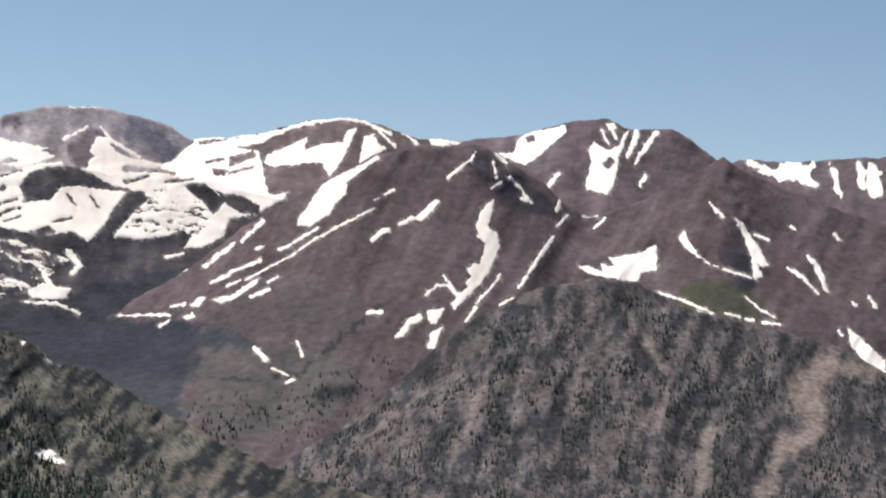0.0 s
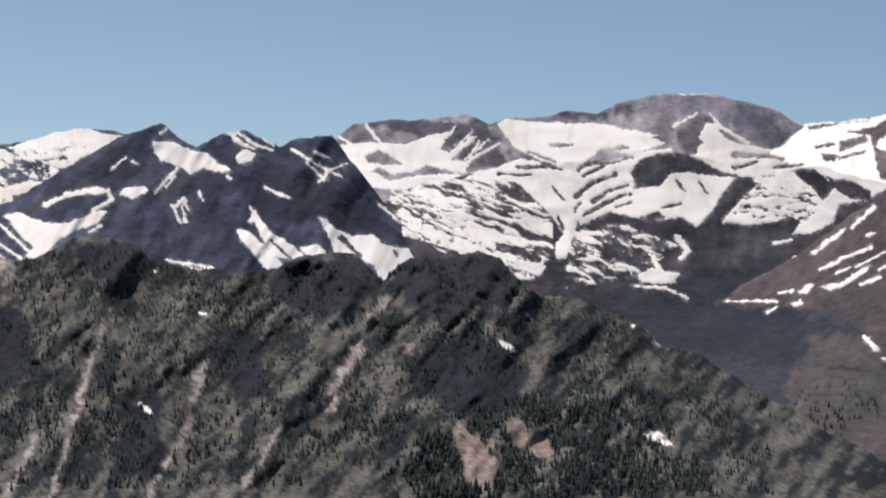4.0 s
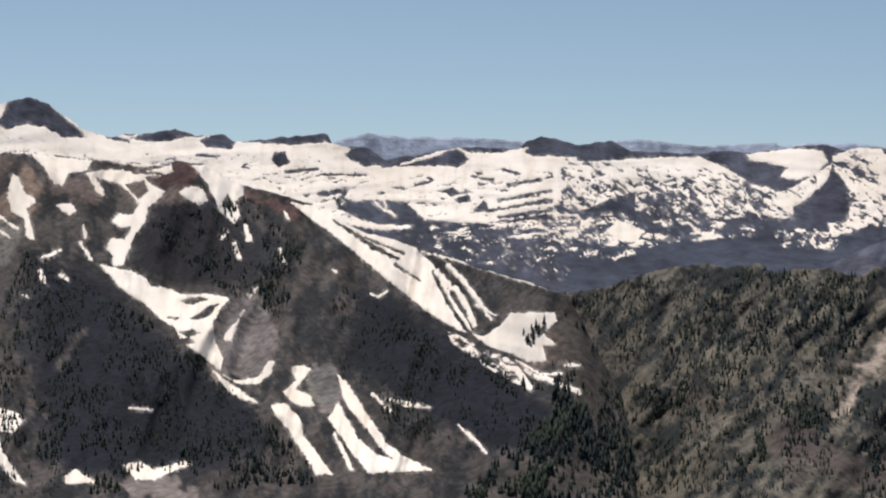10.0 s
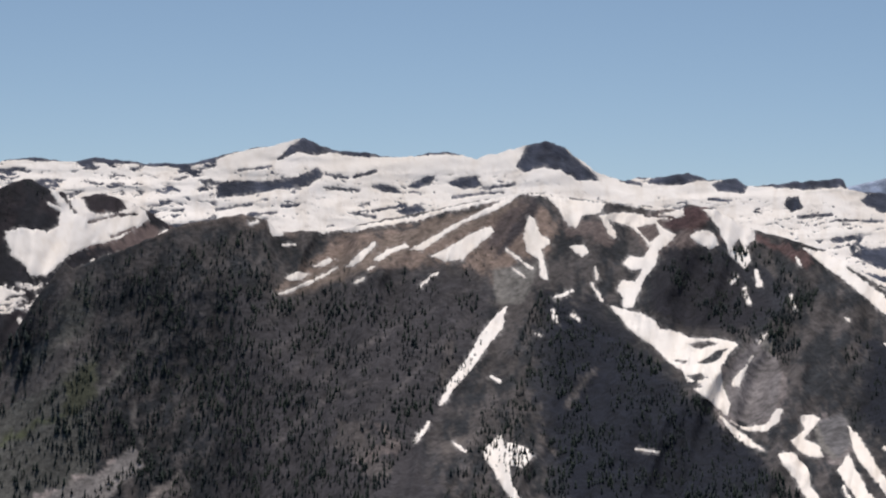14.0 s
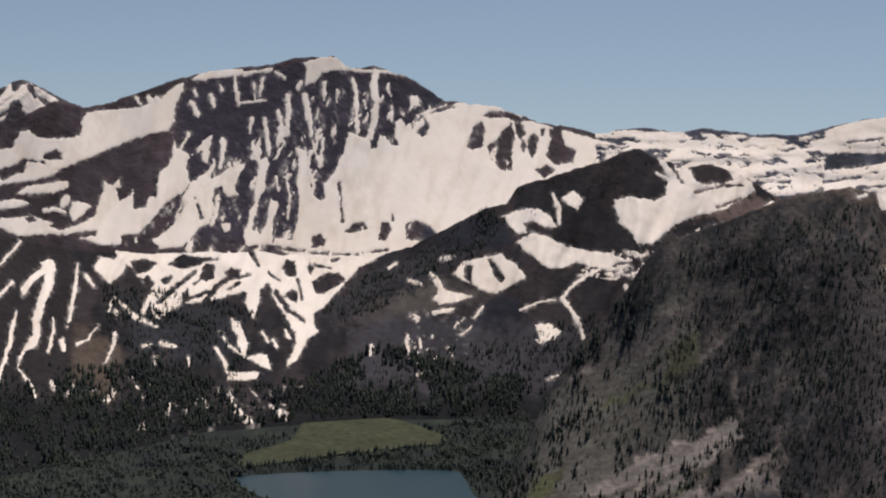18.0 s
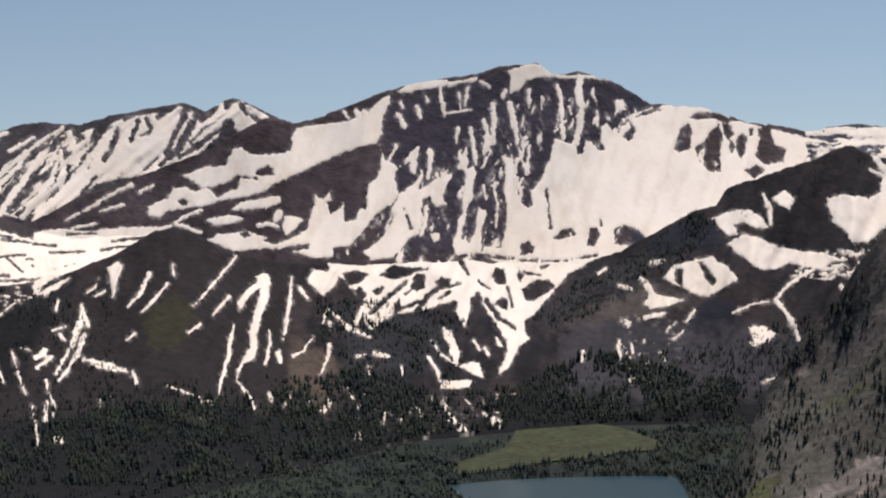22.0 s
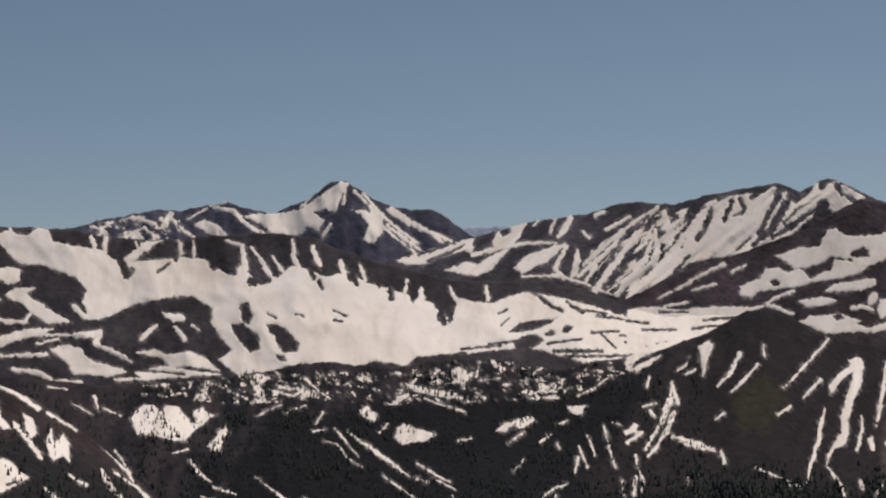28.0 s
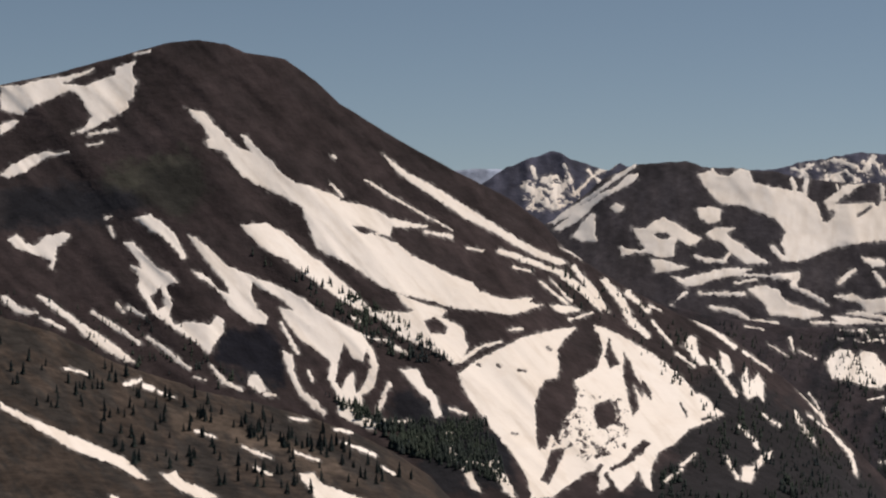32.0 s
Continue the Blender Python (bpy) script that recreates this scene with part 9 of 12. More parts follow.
foothills.streak([(109.69, -5.19, 0.08), (109.10, -4.70, 0.08)])
foothills.streak([(108.23, -5.85, 0.07), (107.64, -5.59, 0.06)])
foothills.drift([(108.55, -6.20), (107.94, -6.16), (108.13, -6.48), (108.39, -6.43)])
foothills.streak([(107.52, -5.48, 0.06), (107.13, -5.20, 0.05)])
foothills.drift([(106.60, -5.07), (106.21, -4.81), (105.68, -4.56), (105.47, -4.50), (105.86, -4.83), (106.30, -5.06)])
foothills.streak([(107.35, -6.82, 0.06), (107.20, -7.43, 0.07), (107.05, -7.96, 0.09), (106.97, -8.17, 0.05)])
foothills.streak([(107.90, -7.11, 0.05), (107.64, -7.78, 0.05)])
foothills.streak([(108.20, -7.84, 0.06), (108.32, -8.35, 0.06)])
foothills.streak([(108.17, -7.48, 0.06), (107.90, -8.16, 0.05)])
foothills.streak([(108.58, -8.70, 0.05), (109.01, -8.84, 0.05), (109.55, -9.30, 0.07)])
foothills.streak([(108.96, -9.02, 0.05), (108.86, -9.22, 0.04)])
foothills.streak([(109.80, -9.52, 0.06), (109.92, -10.12, 0.06)])
foothills.streak([(106.78, -8.60, 0.05), (106.66, -9.38, 0.07), (106.61, -10.13, 0.05)])
foothills.streak([(106.12, -8.66, 0.08), (106.18, -9.34, 0.08)])
foothills.streak([(106.59, -7.35, 0.12), (106.19, -7.08, 0.11)])
foothills.streak([(106.58, -6.93, 0.06), (106.10, -7.04, 0.06)])
foothills.streak([(105.08, -5.66, 0.14), (104.97, -6.07, 0.11)])
foothills.streak([(105.10, -6.38, 0.17), (105.29, -6.91, 0.14), (105.63, -7.46, 0.11), (105.94, -7.81, 0.06)])
foothills.streak([(104.91, -7.32, 0.08), (104.11, -7.55, 0.09)])
foothills.streak([(106.27, -8.13, 0.08), (106.07, -8.62, 0.06)])
foothills.streak([(106.05, -9.37, 0.08), (105.90, -9.78, 0.08)])
foothills.streak([(104.69, -5.11, 0.09), (104.37, -4.97, 0.06)])
foothills.streak([(110.48, -7.38, 0.05), (109.97, -7.02, 0.04)])
foothills.streak([(109.47, -7.36, 0.05), (109.06, -7.09, 0.05)])
foothills.streak([(108.89, -7.37, 0.05), (108.80, -7.55, 0.04)])
foothills.streak([(110.35, -8.31, 0.04), (109.98, -7.92, 0.04)])
foothills.streak([(108.87, -6.76, 0.05), (108.51, -6.65, 0.04)])
foothills.streak([(107.07, -6.70, 0.03), (106.80, -6.78, 0.03)])
foothills.streak([(111.44, -5.36, 0.04), (110.71, -5.25, 0.03)])
foothills.flecks([(122.56, -4.94), (119.96, -5.11), (118.48, -4.92), (116.25, -4.98), (114.39, -5.05), (112.00, -4.64), (108.90, -4.57), (106.39, -4.69), (106.38, -5.05), (108.88, -6.03), (111.98, -6.11), (114.38, -6.15), (116.61, -6.00), (119.95, -6.04), (122.56, -5.68)], 0.15, 4.5, 6.0, lean=-0.3, seed=51, soft=0.06)
foothills.streak([(125.41, -5.32, 0.05), (124.77, -5.43, 0.04)])
foothills.streak([(124.96, -5.06, 0.03), (124.40, -5.13, 0.03)])
foothills.streak([(123.94, -5.65, 0.09), (123.83, -6.09, 0.06)])
foothills.streak([(123.66, -6.05, 0.04), (123.11, -6.33, 0.06)])
foothills.streak([(124.68, -5.87, 0.03), (124.03, -6.24, 0.03)])
foothills.streak([(123.28, -7.43, 0.06), (122.91, -7.98, 0.06), (122.74, -8.40, 0.03)])
foothills.streak([(123.74, -8.03, 0.04), (123.46, -8.53, 0.06), (123.05, -9.04, 0.04)])
foothills.streak([(123.32, -8.12, 0.03), (122.72, -8.53, 0.04), (121.97, -9.26, 0.06), (121.74, -9.97, 0.03)])
foothills.streak([(122.07, -9.17, 0.04), (121.69, -9.39, 0.03)])
foothills.streak([(121.04, -9.53, 0.03), (120.76, -9.46, 0.03)])
foothills.streak([(119.55, -9.43, 0.06), (119.40, -9.52, 0.05)])
foothills.streak([(120.61, -9.86, 0.04), (120.51, -10.08, 0.03)])
foothills.drift([(80.97, -2.30), (80.41, -2.15), (79.67, -2.28), (79.30, -2.09), (79.22, -1.63), (79.59, -1.45), (79.69, -1.32), (79.31, -1.44), (79.03, -1.62), (78.75, -1.71), (78.29, -1.61), (78.01, -1.70), (77.46, -1.65), (76.82, -1.40), (76.54, -1.58), (76.44, -1.85), (76.80, -2.14), (77.26, -2.42), (77.81, -2.62), (78.36, -2.72), (78.92, -3.01), (79.37, -3.39), (79.65, -3.67), (80.20, -3.68), (80.30, -3.40), (80.77, -3.04), (80.87, -2.67)])
foothills.streak([(79.60, -0.80, 0.11), (79.32, -1.16, 0.19), (78.98, -1.62, 0.22), (78.75, -1.90, 0.15)])
foothills.drift([(78.95, -1.19), (78.58, -1.15), (78.29, -1.70), (78.57, -1.80), (78.85, -1.53)])
foothills.drift([(77.28, -1.22), (77.06, -1.12), (76.91, -1.40), (77.13, -1.53)])
foothills.streak([(78.57, -1.71, 0.11), (78.28, -2.07, 0.19), (78.74, -2.45, 0.15)])
foothills.rib([(78.38, -1.98, 0.07), (77.46, -1.72, 0.07), (76.81, -1.68, 0.06)])
foothills.rib([(77.63, -2.43, 0.07), (76.89, -2.14, 0.09)])
foothills.streak([(77.89, -3.14, 0.15), (77.25, -2.98, 0.19), (76.51, -2.82, 0.17), (75.96, -2.58, 0.19), (75.05, -2.29, 0.17), (74.14, -1.90, 0.13), (73.23, -1.61, 0.09)])
foothills.streak([(77.25, -2.98, 0.15), (76.51, -2.96, 0.11)])
foothills.streak([(76.32, -3.11, 0.15), (76.10, -3.14, 0.11)])
foothills.streak([(78.17, -3.27, 0.11), (77.62, -3.13, 0.11)])
foothills.drift([(76.33, -2.59), (75.97, -2.18), (75.42, -2.11), (75.05, -2.20), (75.60, -2.43), (76.05, -2.62)])
foothills.drift([(84.59, -2.92), (84.17, -2.74), (83.75, -2.62), (83.33, -2.68), (82.97, -2.92), (82.80, -3.22), (83.22, -3.23), (83.57, -3.04), (83.93, -3.10), (83.75, -3.41), (84.05, -3.47), (84.35, -3.23)])
foothills.streak([(82.97, -2.13, 0.10), (82.74, -2.62, 0.15), (82.74, -3.10, 0.12)])
foothills.drift([(82.67, -2.25), (82.26, -2.01), (81.97, -2.32), (82.14, -2.62), (82.44, -2.50)])
foothills.drift([(84.11, -3.72), (83.63, -3.41), (83.10, -3.53), (82.51, -3.83), (81.92, -3.95), (81.10, -4.01), (80.63, -4.18), (81.10, -4.57), (82.15, -4.37), (82.63, -4.58), (83.10, -4.56), (83.46, -4.26), (83.82, -4.02)])
foothills.rock([(82.50, -3.22), (82.15, -3.16), (81.97, -3.59), (82.27, -3.83), (82.45, -3.59)])
foothills.drift([(86.17, -4.82), (85.87, -4.45), (85.26, -4.27), (84.60, -4.14), (84.06, -4.51), (83.76, -4.87), (84.18, -5.12), (84.79, -5.46), (85.27, -5.31), (85.75, -5.06)])
foothills.rock([(85.04, -4.33), (84.90, -4.27), (84.45, -4.94), (84.60, -5.12), (84.84, -4.81)])
foothills.rock([(85.77, -4.51), (85.53, -4.55), (85.57, -5.19), (85.81, -4.94)])
foothills.drift([(87.03, -4.70), (86.66, -4.95), (86.48, -5.31), (85.87, -5.49), (85.51, -5.55), (86.00, -5.74), (86.61, -5.86), (86.79, -5.68), (86.66, -5.37), (86.85, -5.07)])
foothills.streak([(87.64, -5.07, 0.12), (87.21, -5.19, 0.10)])
foothills.streak([(86.73, -6.11, 0.15), (86.12, -5.98, 0.10)])
foothills.streak([(82.58, -5.53, 0.10), (82.16, -5.04, 0.10), (81.51, -4.61, 0.10)])
foothills.streak([(82.52, -5.59, 0.12), (82.22, -5.95, 0.12), (81.93, -6.48, 0.17), (81.81, -6.90, 0.12)])
foothills.streak([(83.95, -5.97, 0.07), (83.23, -5.65, 0.07), (82.75, -5.59, 0.07)])
foothills.drift([(83.41, -6.44), (83.00, -6.38), (82.58, -6.61), (82.76, -6.86), (83.24, -6.99)])
foothills.streak([(88.82, -7.22, 0.10), (88.83, -7.53, 0.10)])
foothills.streak([(87.66, -7.09, 0.12), (87.50, -7.64, 0.10)])
foothills.streak([(87.23, -6.97, 0.07), (87.17, -7.27, 0.07)])
foothills.streak([(86.25, -7.26, 0.09), (86.13, -7.51, 0.06)])
foothills.streak([(86.68, -7.57, 0.07), (86.74, -7.82, 0.10)])
foothills.streak([(85.88, -6.84, 0.06), (85.52, -6.53, 0.06)])
foothills.streak([(85.15, -5.85, 0.07), (85.46, -6.28, 0.06)])
foothills.streak([(87.24, -8.19, 0.15), (86.87, -8.06, 0.10)])
foothills.streak([(86.56, -7.94, 0.07), (86.69, -8.24, 0.07)])
foothills.streak([(82.95, -8.18, 0.06), (82.47, -7.99, 0.06)])
foothills.streak([(87.85, -8.98, 0.07), (87.73, -8.80, 0.07)])
foothills.streak([(83.36, -6.93, 0.07), (83.12, -7.04, 0.06)])
foothills.streak([(86.54, -4.33, 0.15), (86.17, -4.27, 0.10)])
foothills.streak([(88.31, -4.70, 0.12), (88.06, -4.52, 0.10)])
foothills.flecks([(87.83, -6.05), (85.88, -5.92), (85.16, -6.65), (85.89, -7.99), (87.73, -8.25)], 0.06, 5.0, 3.0, lean=0.2, seed=94, soft=0.1)
# navy cliff faces, shade painted by the next two tints
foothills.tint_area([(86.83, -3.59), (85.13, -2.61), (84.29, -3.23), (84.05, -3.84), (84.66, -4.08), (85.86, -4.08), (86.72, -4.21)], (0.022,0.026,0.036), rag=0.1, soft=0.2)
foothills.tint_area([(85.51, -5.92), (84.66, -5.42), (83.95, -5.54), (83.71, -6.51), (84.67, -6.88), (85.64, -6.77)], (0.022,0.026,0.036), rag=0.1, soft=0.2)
foothills.tint_area([(88.81, -5.44), (87.83, -5.68), (88.33, -6.67), (89.56, -6.55)], (0.075,0.066,0.062), rag=0.1, soft=0.3)
foothills.tint_area([(105.31, -4.72), (103.13, -3.25), (102.04, -2.97), (100.44, -3.59), (98.37, -4.29), (98.37, -8.92), (108.64, -9.12), (106.78, -6.56)], (0.026,0.023,0.024), rag=0.2, soft=0.3)
foothills.tint_area([(103.31, -5.62), (102.05, -4.88), (101.34, -5.77), (101.88, -7.04), (103.32, -6.89)], (0.038,0.038,0.022), rag=0.2, soft=0.3)
# grey-blue haze put into the ground colour here
foothills.tint_area([(89.67, -6.48), (87.62, -5.90), (84.83, -6.23), (82.07, -6.17), (80.24, -6.49), (82.37, -8.75), (87.58, -9.05), (89.83, -8.52)], (0.052,0.052,0.058), rag=0.3, soft=0.4)
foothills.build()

spur = Slope("wooded_spur", "a grey-brown ravined spur dotted with conifers", [(-16.33, -6.58), (-14.36, -6.00), (-13.14, -5.35), (-11.34, -4.91), (-9.53, -4.64), (-7.69, -4.18), (-6.38, -3.56), (-4.90, -3.44), (-3.07, -3.83), (-1.25, -4.82), (0.02, -5.80), (1.46, -7.14), (2.91, -8.38), (5.99, -10.37), (8.72, -11.30)], near=2050, far=2800, foot=-11.8, color=(0.125, 0.110, 0.098), color2=(0.036, 0.038, 0.040), seed=18, mat=SOIL, rib=(0.8, 0.12, 66.0), lean=0.25, sharp=0.28)
spur.tint([(-14.21, -5.65, 0.74), (-12.29, -6.12, 1.11), (-11.82, -7.60, 1.30), (-11.26, -9.08, 0.67), (-10.87, -10.36, 0.48)], (0.23,0.188,0.150), soft=0.4)
spur.tint([(-1.94, -5.91, 0.26), (-1.00, -8.16, 0.33), (-0.33, -10.20, 0.22)], (0.19,0.165,0.135), soft=0.2)
spur.tint([(-4.81, -5.79, 0.26), (-4.33, -7.65, 0.26), (-3.42, -10.43, 0.19)], (0.19,0.165,0.135), soft=0.2)
spur.tint([(-2.95, -5.50, 0.19), (-2.56, -7.36, 0.33)], (0.19,0.165,0.135), soft=0.2)
spur.tint([(-7.84, -5.64, 0.19), (-6.98, -8.98, 0.30)], (0.19,0.165,0.135), soft=0.2)
spur.tint([(0.34, -7.29, 0.26), (2.51, -9.01, 0.22)], (0.19,0.165,0.135), soft=0.2)
spur.tint([(-6.06, -4.62, 0.37), (-7.41, -6.21, 0.48)], (0.19,0.165,0.135), soft=0.2)
spur.tint([(-8.77, -8.15, 0.56), (-8.67, -9.96, 0.56)], (0.19,0.165,0.135), soft=0.2)
conifers("conifer_wood", "sparse dark conifers on the ravined spur", spur.spots([(5.99, -10.55), (1.45, -7.51), (-1.44, -5.00), (-4.91, -3.66), (-9.54, -4.91), (-14.92, -5.96), (-15.12, -10.21), (8.72, -11.30)], 6500, 108), 6.5, 208)
spur.build()

craggy = Slope("craggy_wooded_ridge", "a steep craggy ridge with scattered conifers and pale gullies", [(0.19, -11.12), (2.83, -10.62), (4.70, -10.16), (6.95, -9.29), (11.56, -6.82), (12.45, -6.74), (13.54, -5.82), (15.41, -5.28), (16.70, -5.04), (17.26, -4.69), (17.83, -4.10), (18.20, -3.85), (19.47, -3.88), (21.25, -4.18), (21.77, -4.88), (22.31, -4.39), (22.85, -4.00), (23.91, -4.02), (24.54, -4.12), (25.45, -4.56), (26.75, -4.60), (28.25, -4.51), (29.18, -4.35), (30.12, -3.76), (31.24, -3.46), (31.97, -3.71), (33.07, -4.29), (33.80, -4.31), (34.91, -4.14), (36.36, -4.26), (36.68, -4.55), (38.17, -4.38), (39.43, -4.54), (39.95, -4.22), (40.90, -4.42), (41.71, -4.24), (43.13, -4.57), (44.88, -5.15), (46.46, -5.37), (48.69, -6.00), (50.53, -7.48), (52.36, -9.67)], near=[(-25, 1300), (39, 1300), (45, 1800), (60, 2100)], far=[(-25, 2050), (39, 2050), (45, 2480), (60, 2650)], foot=-12.8, color=(0.135, 0.126, 0.094), color2=(0.019, 0.024, 0.024), seed=19, mat=SOIL, rib=(0.8, 0.32, 105.0), lean=0.7, jag=0.12, sharp=0.25)
craggy.crag([(25.47, -3.91), (21.59, -3.79), (21.49, -6.73), (22.62, -6.22), (23.71, -6.82), (25.22, -6.13)], 15)
craggy.crag([(21.41, -3.78), (17.41, -3.63), (16.27, -5.04), (16.73, -6.88), (18.22, -5.86), (19.62, -7.39), (20.96, -5.98)], 17)
craggy.crag([(31.98, -3.34), (29.38, -3.84), (28.60, -5.11), (30.82, -5.54), (31.96, -4.45)], 8)
craggy.tint([(33.98, -4.46, 0.82), (34.96, -5.98, 0.63), (36.31, -7.55, 0.48), (37.37, -9.01, 0.33)], (0.40,0.345,0.27), soft=0.12)
craggy.tint([(30.80, -6.46, 0.22), (31.49, -8.69, 0.30), (32.44, -11.80, 0.22)], (0.40,0.345,0.27), soft=0.12)
craggy.tint([(27.51, -7.49, 0.30), (28.10, -9.72, 0.37), (29.53, -12.31, 0.26)], (0.40,0.345,0.27), soft=0.12)
craggy.tint([(21.72, -5.45, 0.22), (22.59, -6.87, 0.45), (23.45, -8.93, 0.37)], (0.40,0.345,0.27), soft=0.12)
craggy.tint([(25.02, -9.63, 0.26), (26.26, -11.68, 0.22)], (0.40,0.345,0.27), soft=0.12)
craggy.tint([(32.95, -9.99, 0.26), (33.84, -11.82, 0.22)], (0.40,0.345,0.27), soft=0.12)
craggy.tint([(19.08, -9.73, 0.74), (18.60, -10.25, 1.30), (18.56, -11.15, 0.93)], (0.28,0.215,0.16), soft=0.15)
craggy.tint([(17.16, -9.72, 0.74), (16.34, -9.94, 0.74)], (0.28,0.215,0.16), soft=0.15)
craggy.tint([(20.92, -7.08, 0.45), (20.36, -7.24, 0.37)], (0.28,0.215,0.16), soft=0.15)
craggy.tint([(18.21, -6.22, 0.26)], (0.28,0.215,0.16), soft=0.15)
craggy.tint([(41.95, -8.50, 1.30), (41.20, -8.85, 0.93)], (0.105,0.090,0.072), soft=0.4)
craggy.tint([(39.32, -9.90, 1.48), (37.09, -10.55, 1.11)], (0.105,0.090,0.072), soft=0.4)
craggy.tint([(37.17, -7.27, 0.56)], (0.105,0.090,0.072), soft=0.4)
craggy.tint([(46.82, -6.91, 0.93), (45.52, -6.71, 1.11), (45.69, -7.64, 1.11)], (0.105,0.090,0.072), soft=0.4)
craggy.tint([(38.98, -10.18, 1.67), (36.25, -10.73, 1.30)], (0.080,0.068,0.058), soft=0.5)
craggy.tint_area([(25.46, -4.19), (21.77, -3.94), (21.59, -4.89), (22.27, -5.66), (23.36, -6.10), (24.67, -5.96), (25.43, -5.21)], (0.030,0.031,0.034), rag=0.12, soft=0.12)
craggy.tint_area([(21.44, -4.06), (17.94, -3.76), (17.27, -4.72), (17.64, -5.83), (18.78, -5.61), (19.66, -6.38), (20.79, -5.69), (21.41, -4.89)], (0.030,0.031,0.034), rag=0.12, soft=0.12)
craggy.tint_area([(31.98, -3.57), (29.38, -3.80), (28.89, -4.75), (30.46, -5.20), (31.58, -4.63)], (0.030,0.031,0.034), rag=0.12, soft=0.12)
# patches below the crags: shade put into the soil colour
craggy.tint_area([(27.08, -6.37), (25.58, -6.51), (25.33, -8.53), (26.25, -9.11), (27.22, -7.85)], (0.022,0.024,0.028), rag=0.25, soft=0.2)
craggy.tint_area([(21.11, -7.09), (18.93, -6.44), (17.09, -6.90), (16.92, -9.07), (18.82, -9.27), (20.69, -8.53)], (0.022,0.024,0.028), rag=0.25, soft=0.2)
craggy.tint_area([(30.37, -8.67), (28.89, -8.45), (28.62, -11.38), (30.68, -11.42)], (0.022,0.024,0.028), rag=0.25, soft=0.2)
craggy.tint_area([(35.78, -6.36), (33.23, -5.59), (32.62, -7.79), (34.08, -8.91), (35.57, -8.00)], (0.022,0.024,0.028), rag=0.25, soft=0.2)
craggy.snow([(29.90, -8.90, 0.15), (29.20, -9.23, 0.19)])
craggy.snow([(28.53, -4.44, 0.19), (27.46, -4.53, 0.15)])
craggy.snow([(29.17, -4.72, 0.15)])
craggy.snow([(17.92, -6.72, 0.15), (17.30, -7.06, 0.19)])
craggy.snow([(16.96, -5.80, 0.15)])
craggy.snow([(27.83, -6.02, 0.11), (27.55, -6.05, 0.11)])
craggy.snow([(13.18, -9.52, 0.19), (12.65, -9.63, 0.26), (11.98, -9.92, 0.26)])
craggy.snow([(12.91, -6.26, 0.15), (12.36, -6.79, 0.22)])
craggy.snow([(13.53, -6.03, 0.11)])
conifers("conifer_wood", "scattered dark conifers on the craggy ridge", craggy.spots([(51.63, -4.79), (41.71, -4.51), (34.53, -4.50), (31.23, -3.88), (24.34, -4.43), (18.83, -4.24), (13.06, -6.32), (9.00, -7.83), (8.82, -11.31), (51.65, -12.01)], 12500, 109, patchy=2.6), 5.5, 209)
conifers("conifer_wood", "larger dark green conifers low on the craggy ridge", craggy.spots([(20.46, -9.62), (16.85, -8.34), (12.98, -8.11), (10.52, -11.46), (21.29, -12.20)], 1500, 110), 9, 210)
conifers("conifer_wood", "dense dark conifers on the gentle shoulder", craggy.spots([(46.09, -5.52), (44.05, -5.03), (40.90, -4.60), (36.68, -4.70), (36.59, -8.35), (41.14, -11.77), (43.39, -11.82), (43.61, -9.27), (44.96, -6.71)], 2200, 111), 6.5, 211)
craggy.build()

combe = Slope("ravined_mountain", "a dark steep mountain with snow-filled ravines", [(43.37, -13.27), (43.66, -12.19), (43.88, -10.19), (44.28, -8.63), (45.04, -7.30), (45.67, -6.10), (46.18, -5.43), (47.28, -5.06), (49.12, -4.55), (50.98, -3.89), (52.83, -3.45), (54.70, -2.45), (55.50, -2.20), (56.79, -1.88), (58.08, -1.25), (58.91, -1.12), (59.18, -1.31), (61.03, -1.14), (62.89, -0.93), (64.00, -0.80), (64.92, -0.98), (66.59, -1.30), (68.80, -1.77), (70.44, -2.18), (72.31, -2.23), (72.59, -1.86), (73.46, -1.65), (75.40, -2.00), (77.22, -2.85), (78.83, -3.43), (79.06, -3.23), (80.06, -4.48), (80.73, -5.69), (81.97, -7.03), (82.84, -8.44), (83.53, -10.04), (84.13, -11.54), (85.03, -13.14), (86.22, -14.55)], near=[(44.9, 1450), (50.1, 1500), (69.0, 1680), (75.0, 2180), (85.8, 2290)], far=[(44.9, 1750), (48.3, 1950), (53.7, 2350), (64.7, 2700), (77.4, 2700), (87.4, 2500), (95.9, 2300)], foot=[(43.03, -12.42), (69.91, -12.92), (74.5, -13.5), (80.0, -13.3), (84.4, -12.9), (87.0, -12.4), (91.96, -9.96), (97.42, -10.05)], color=(0.088, 0.08, 0.07), color2=(0.028, 0.031, 0.032), seed=20, mat=SOIL, rib=(0.75, 0.16, 140.0), lean=0.25, sharp=0.08)
combe.ease([(41.5, -2.5), (50.5, -2.5), (50.5, -14.5), (41.5, -14.5)], 1.4)
combe.ease([(71.5, -1.0), (88.0, -1.0), (88.0, -14.5), (71.5, -14.5)], 2.2)
combe.tint_area([(74.28, -3.12), (71.99, -4.39), (68.94, -3.31), (65.65, -3.12), (64.91, -4.41), (65.82, -6.99), (67.10, -9.17), (66.35, -11.39), (74.32, -11.19)], (0.054,0.051,0.050), rag=0.4, soft=0.6)
combe.tint([(78.28, -7.62, 0.19), (76.44, -6.47, 0.26), (74.61, -5.50, 0.19)], (0.115,0.106,0.094), soft=0.2)
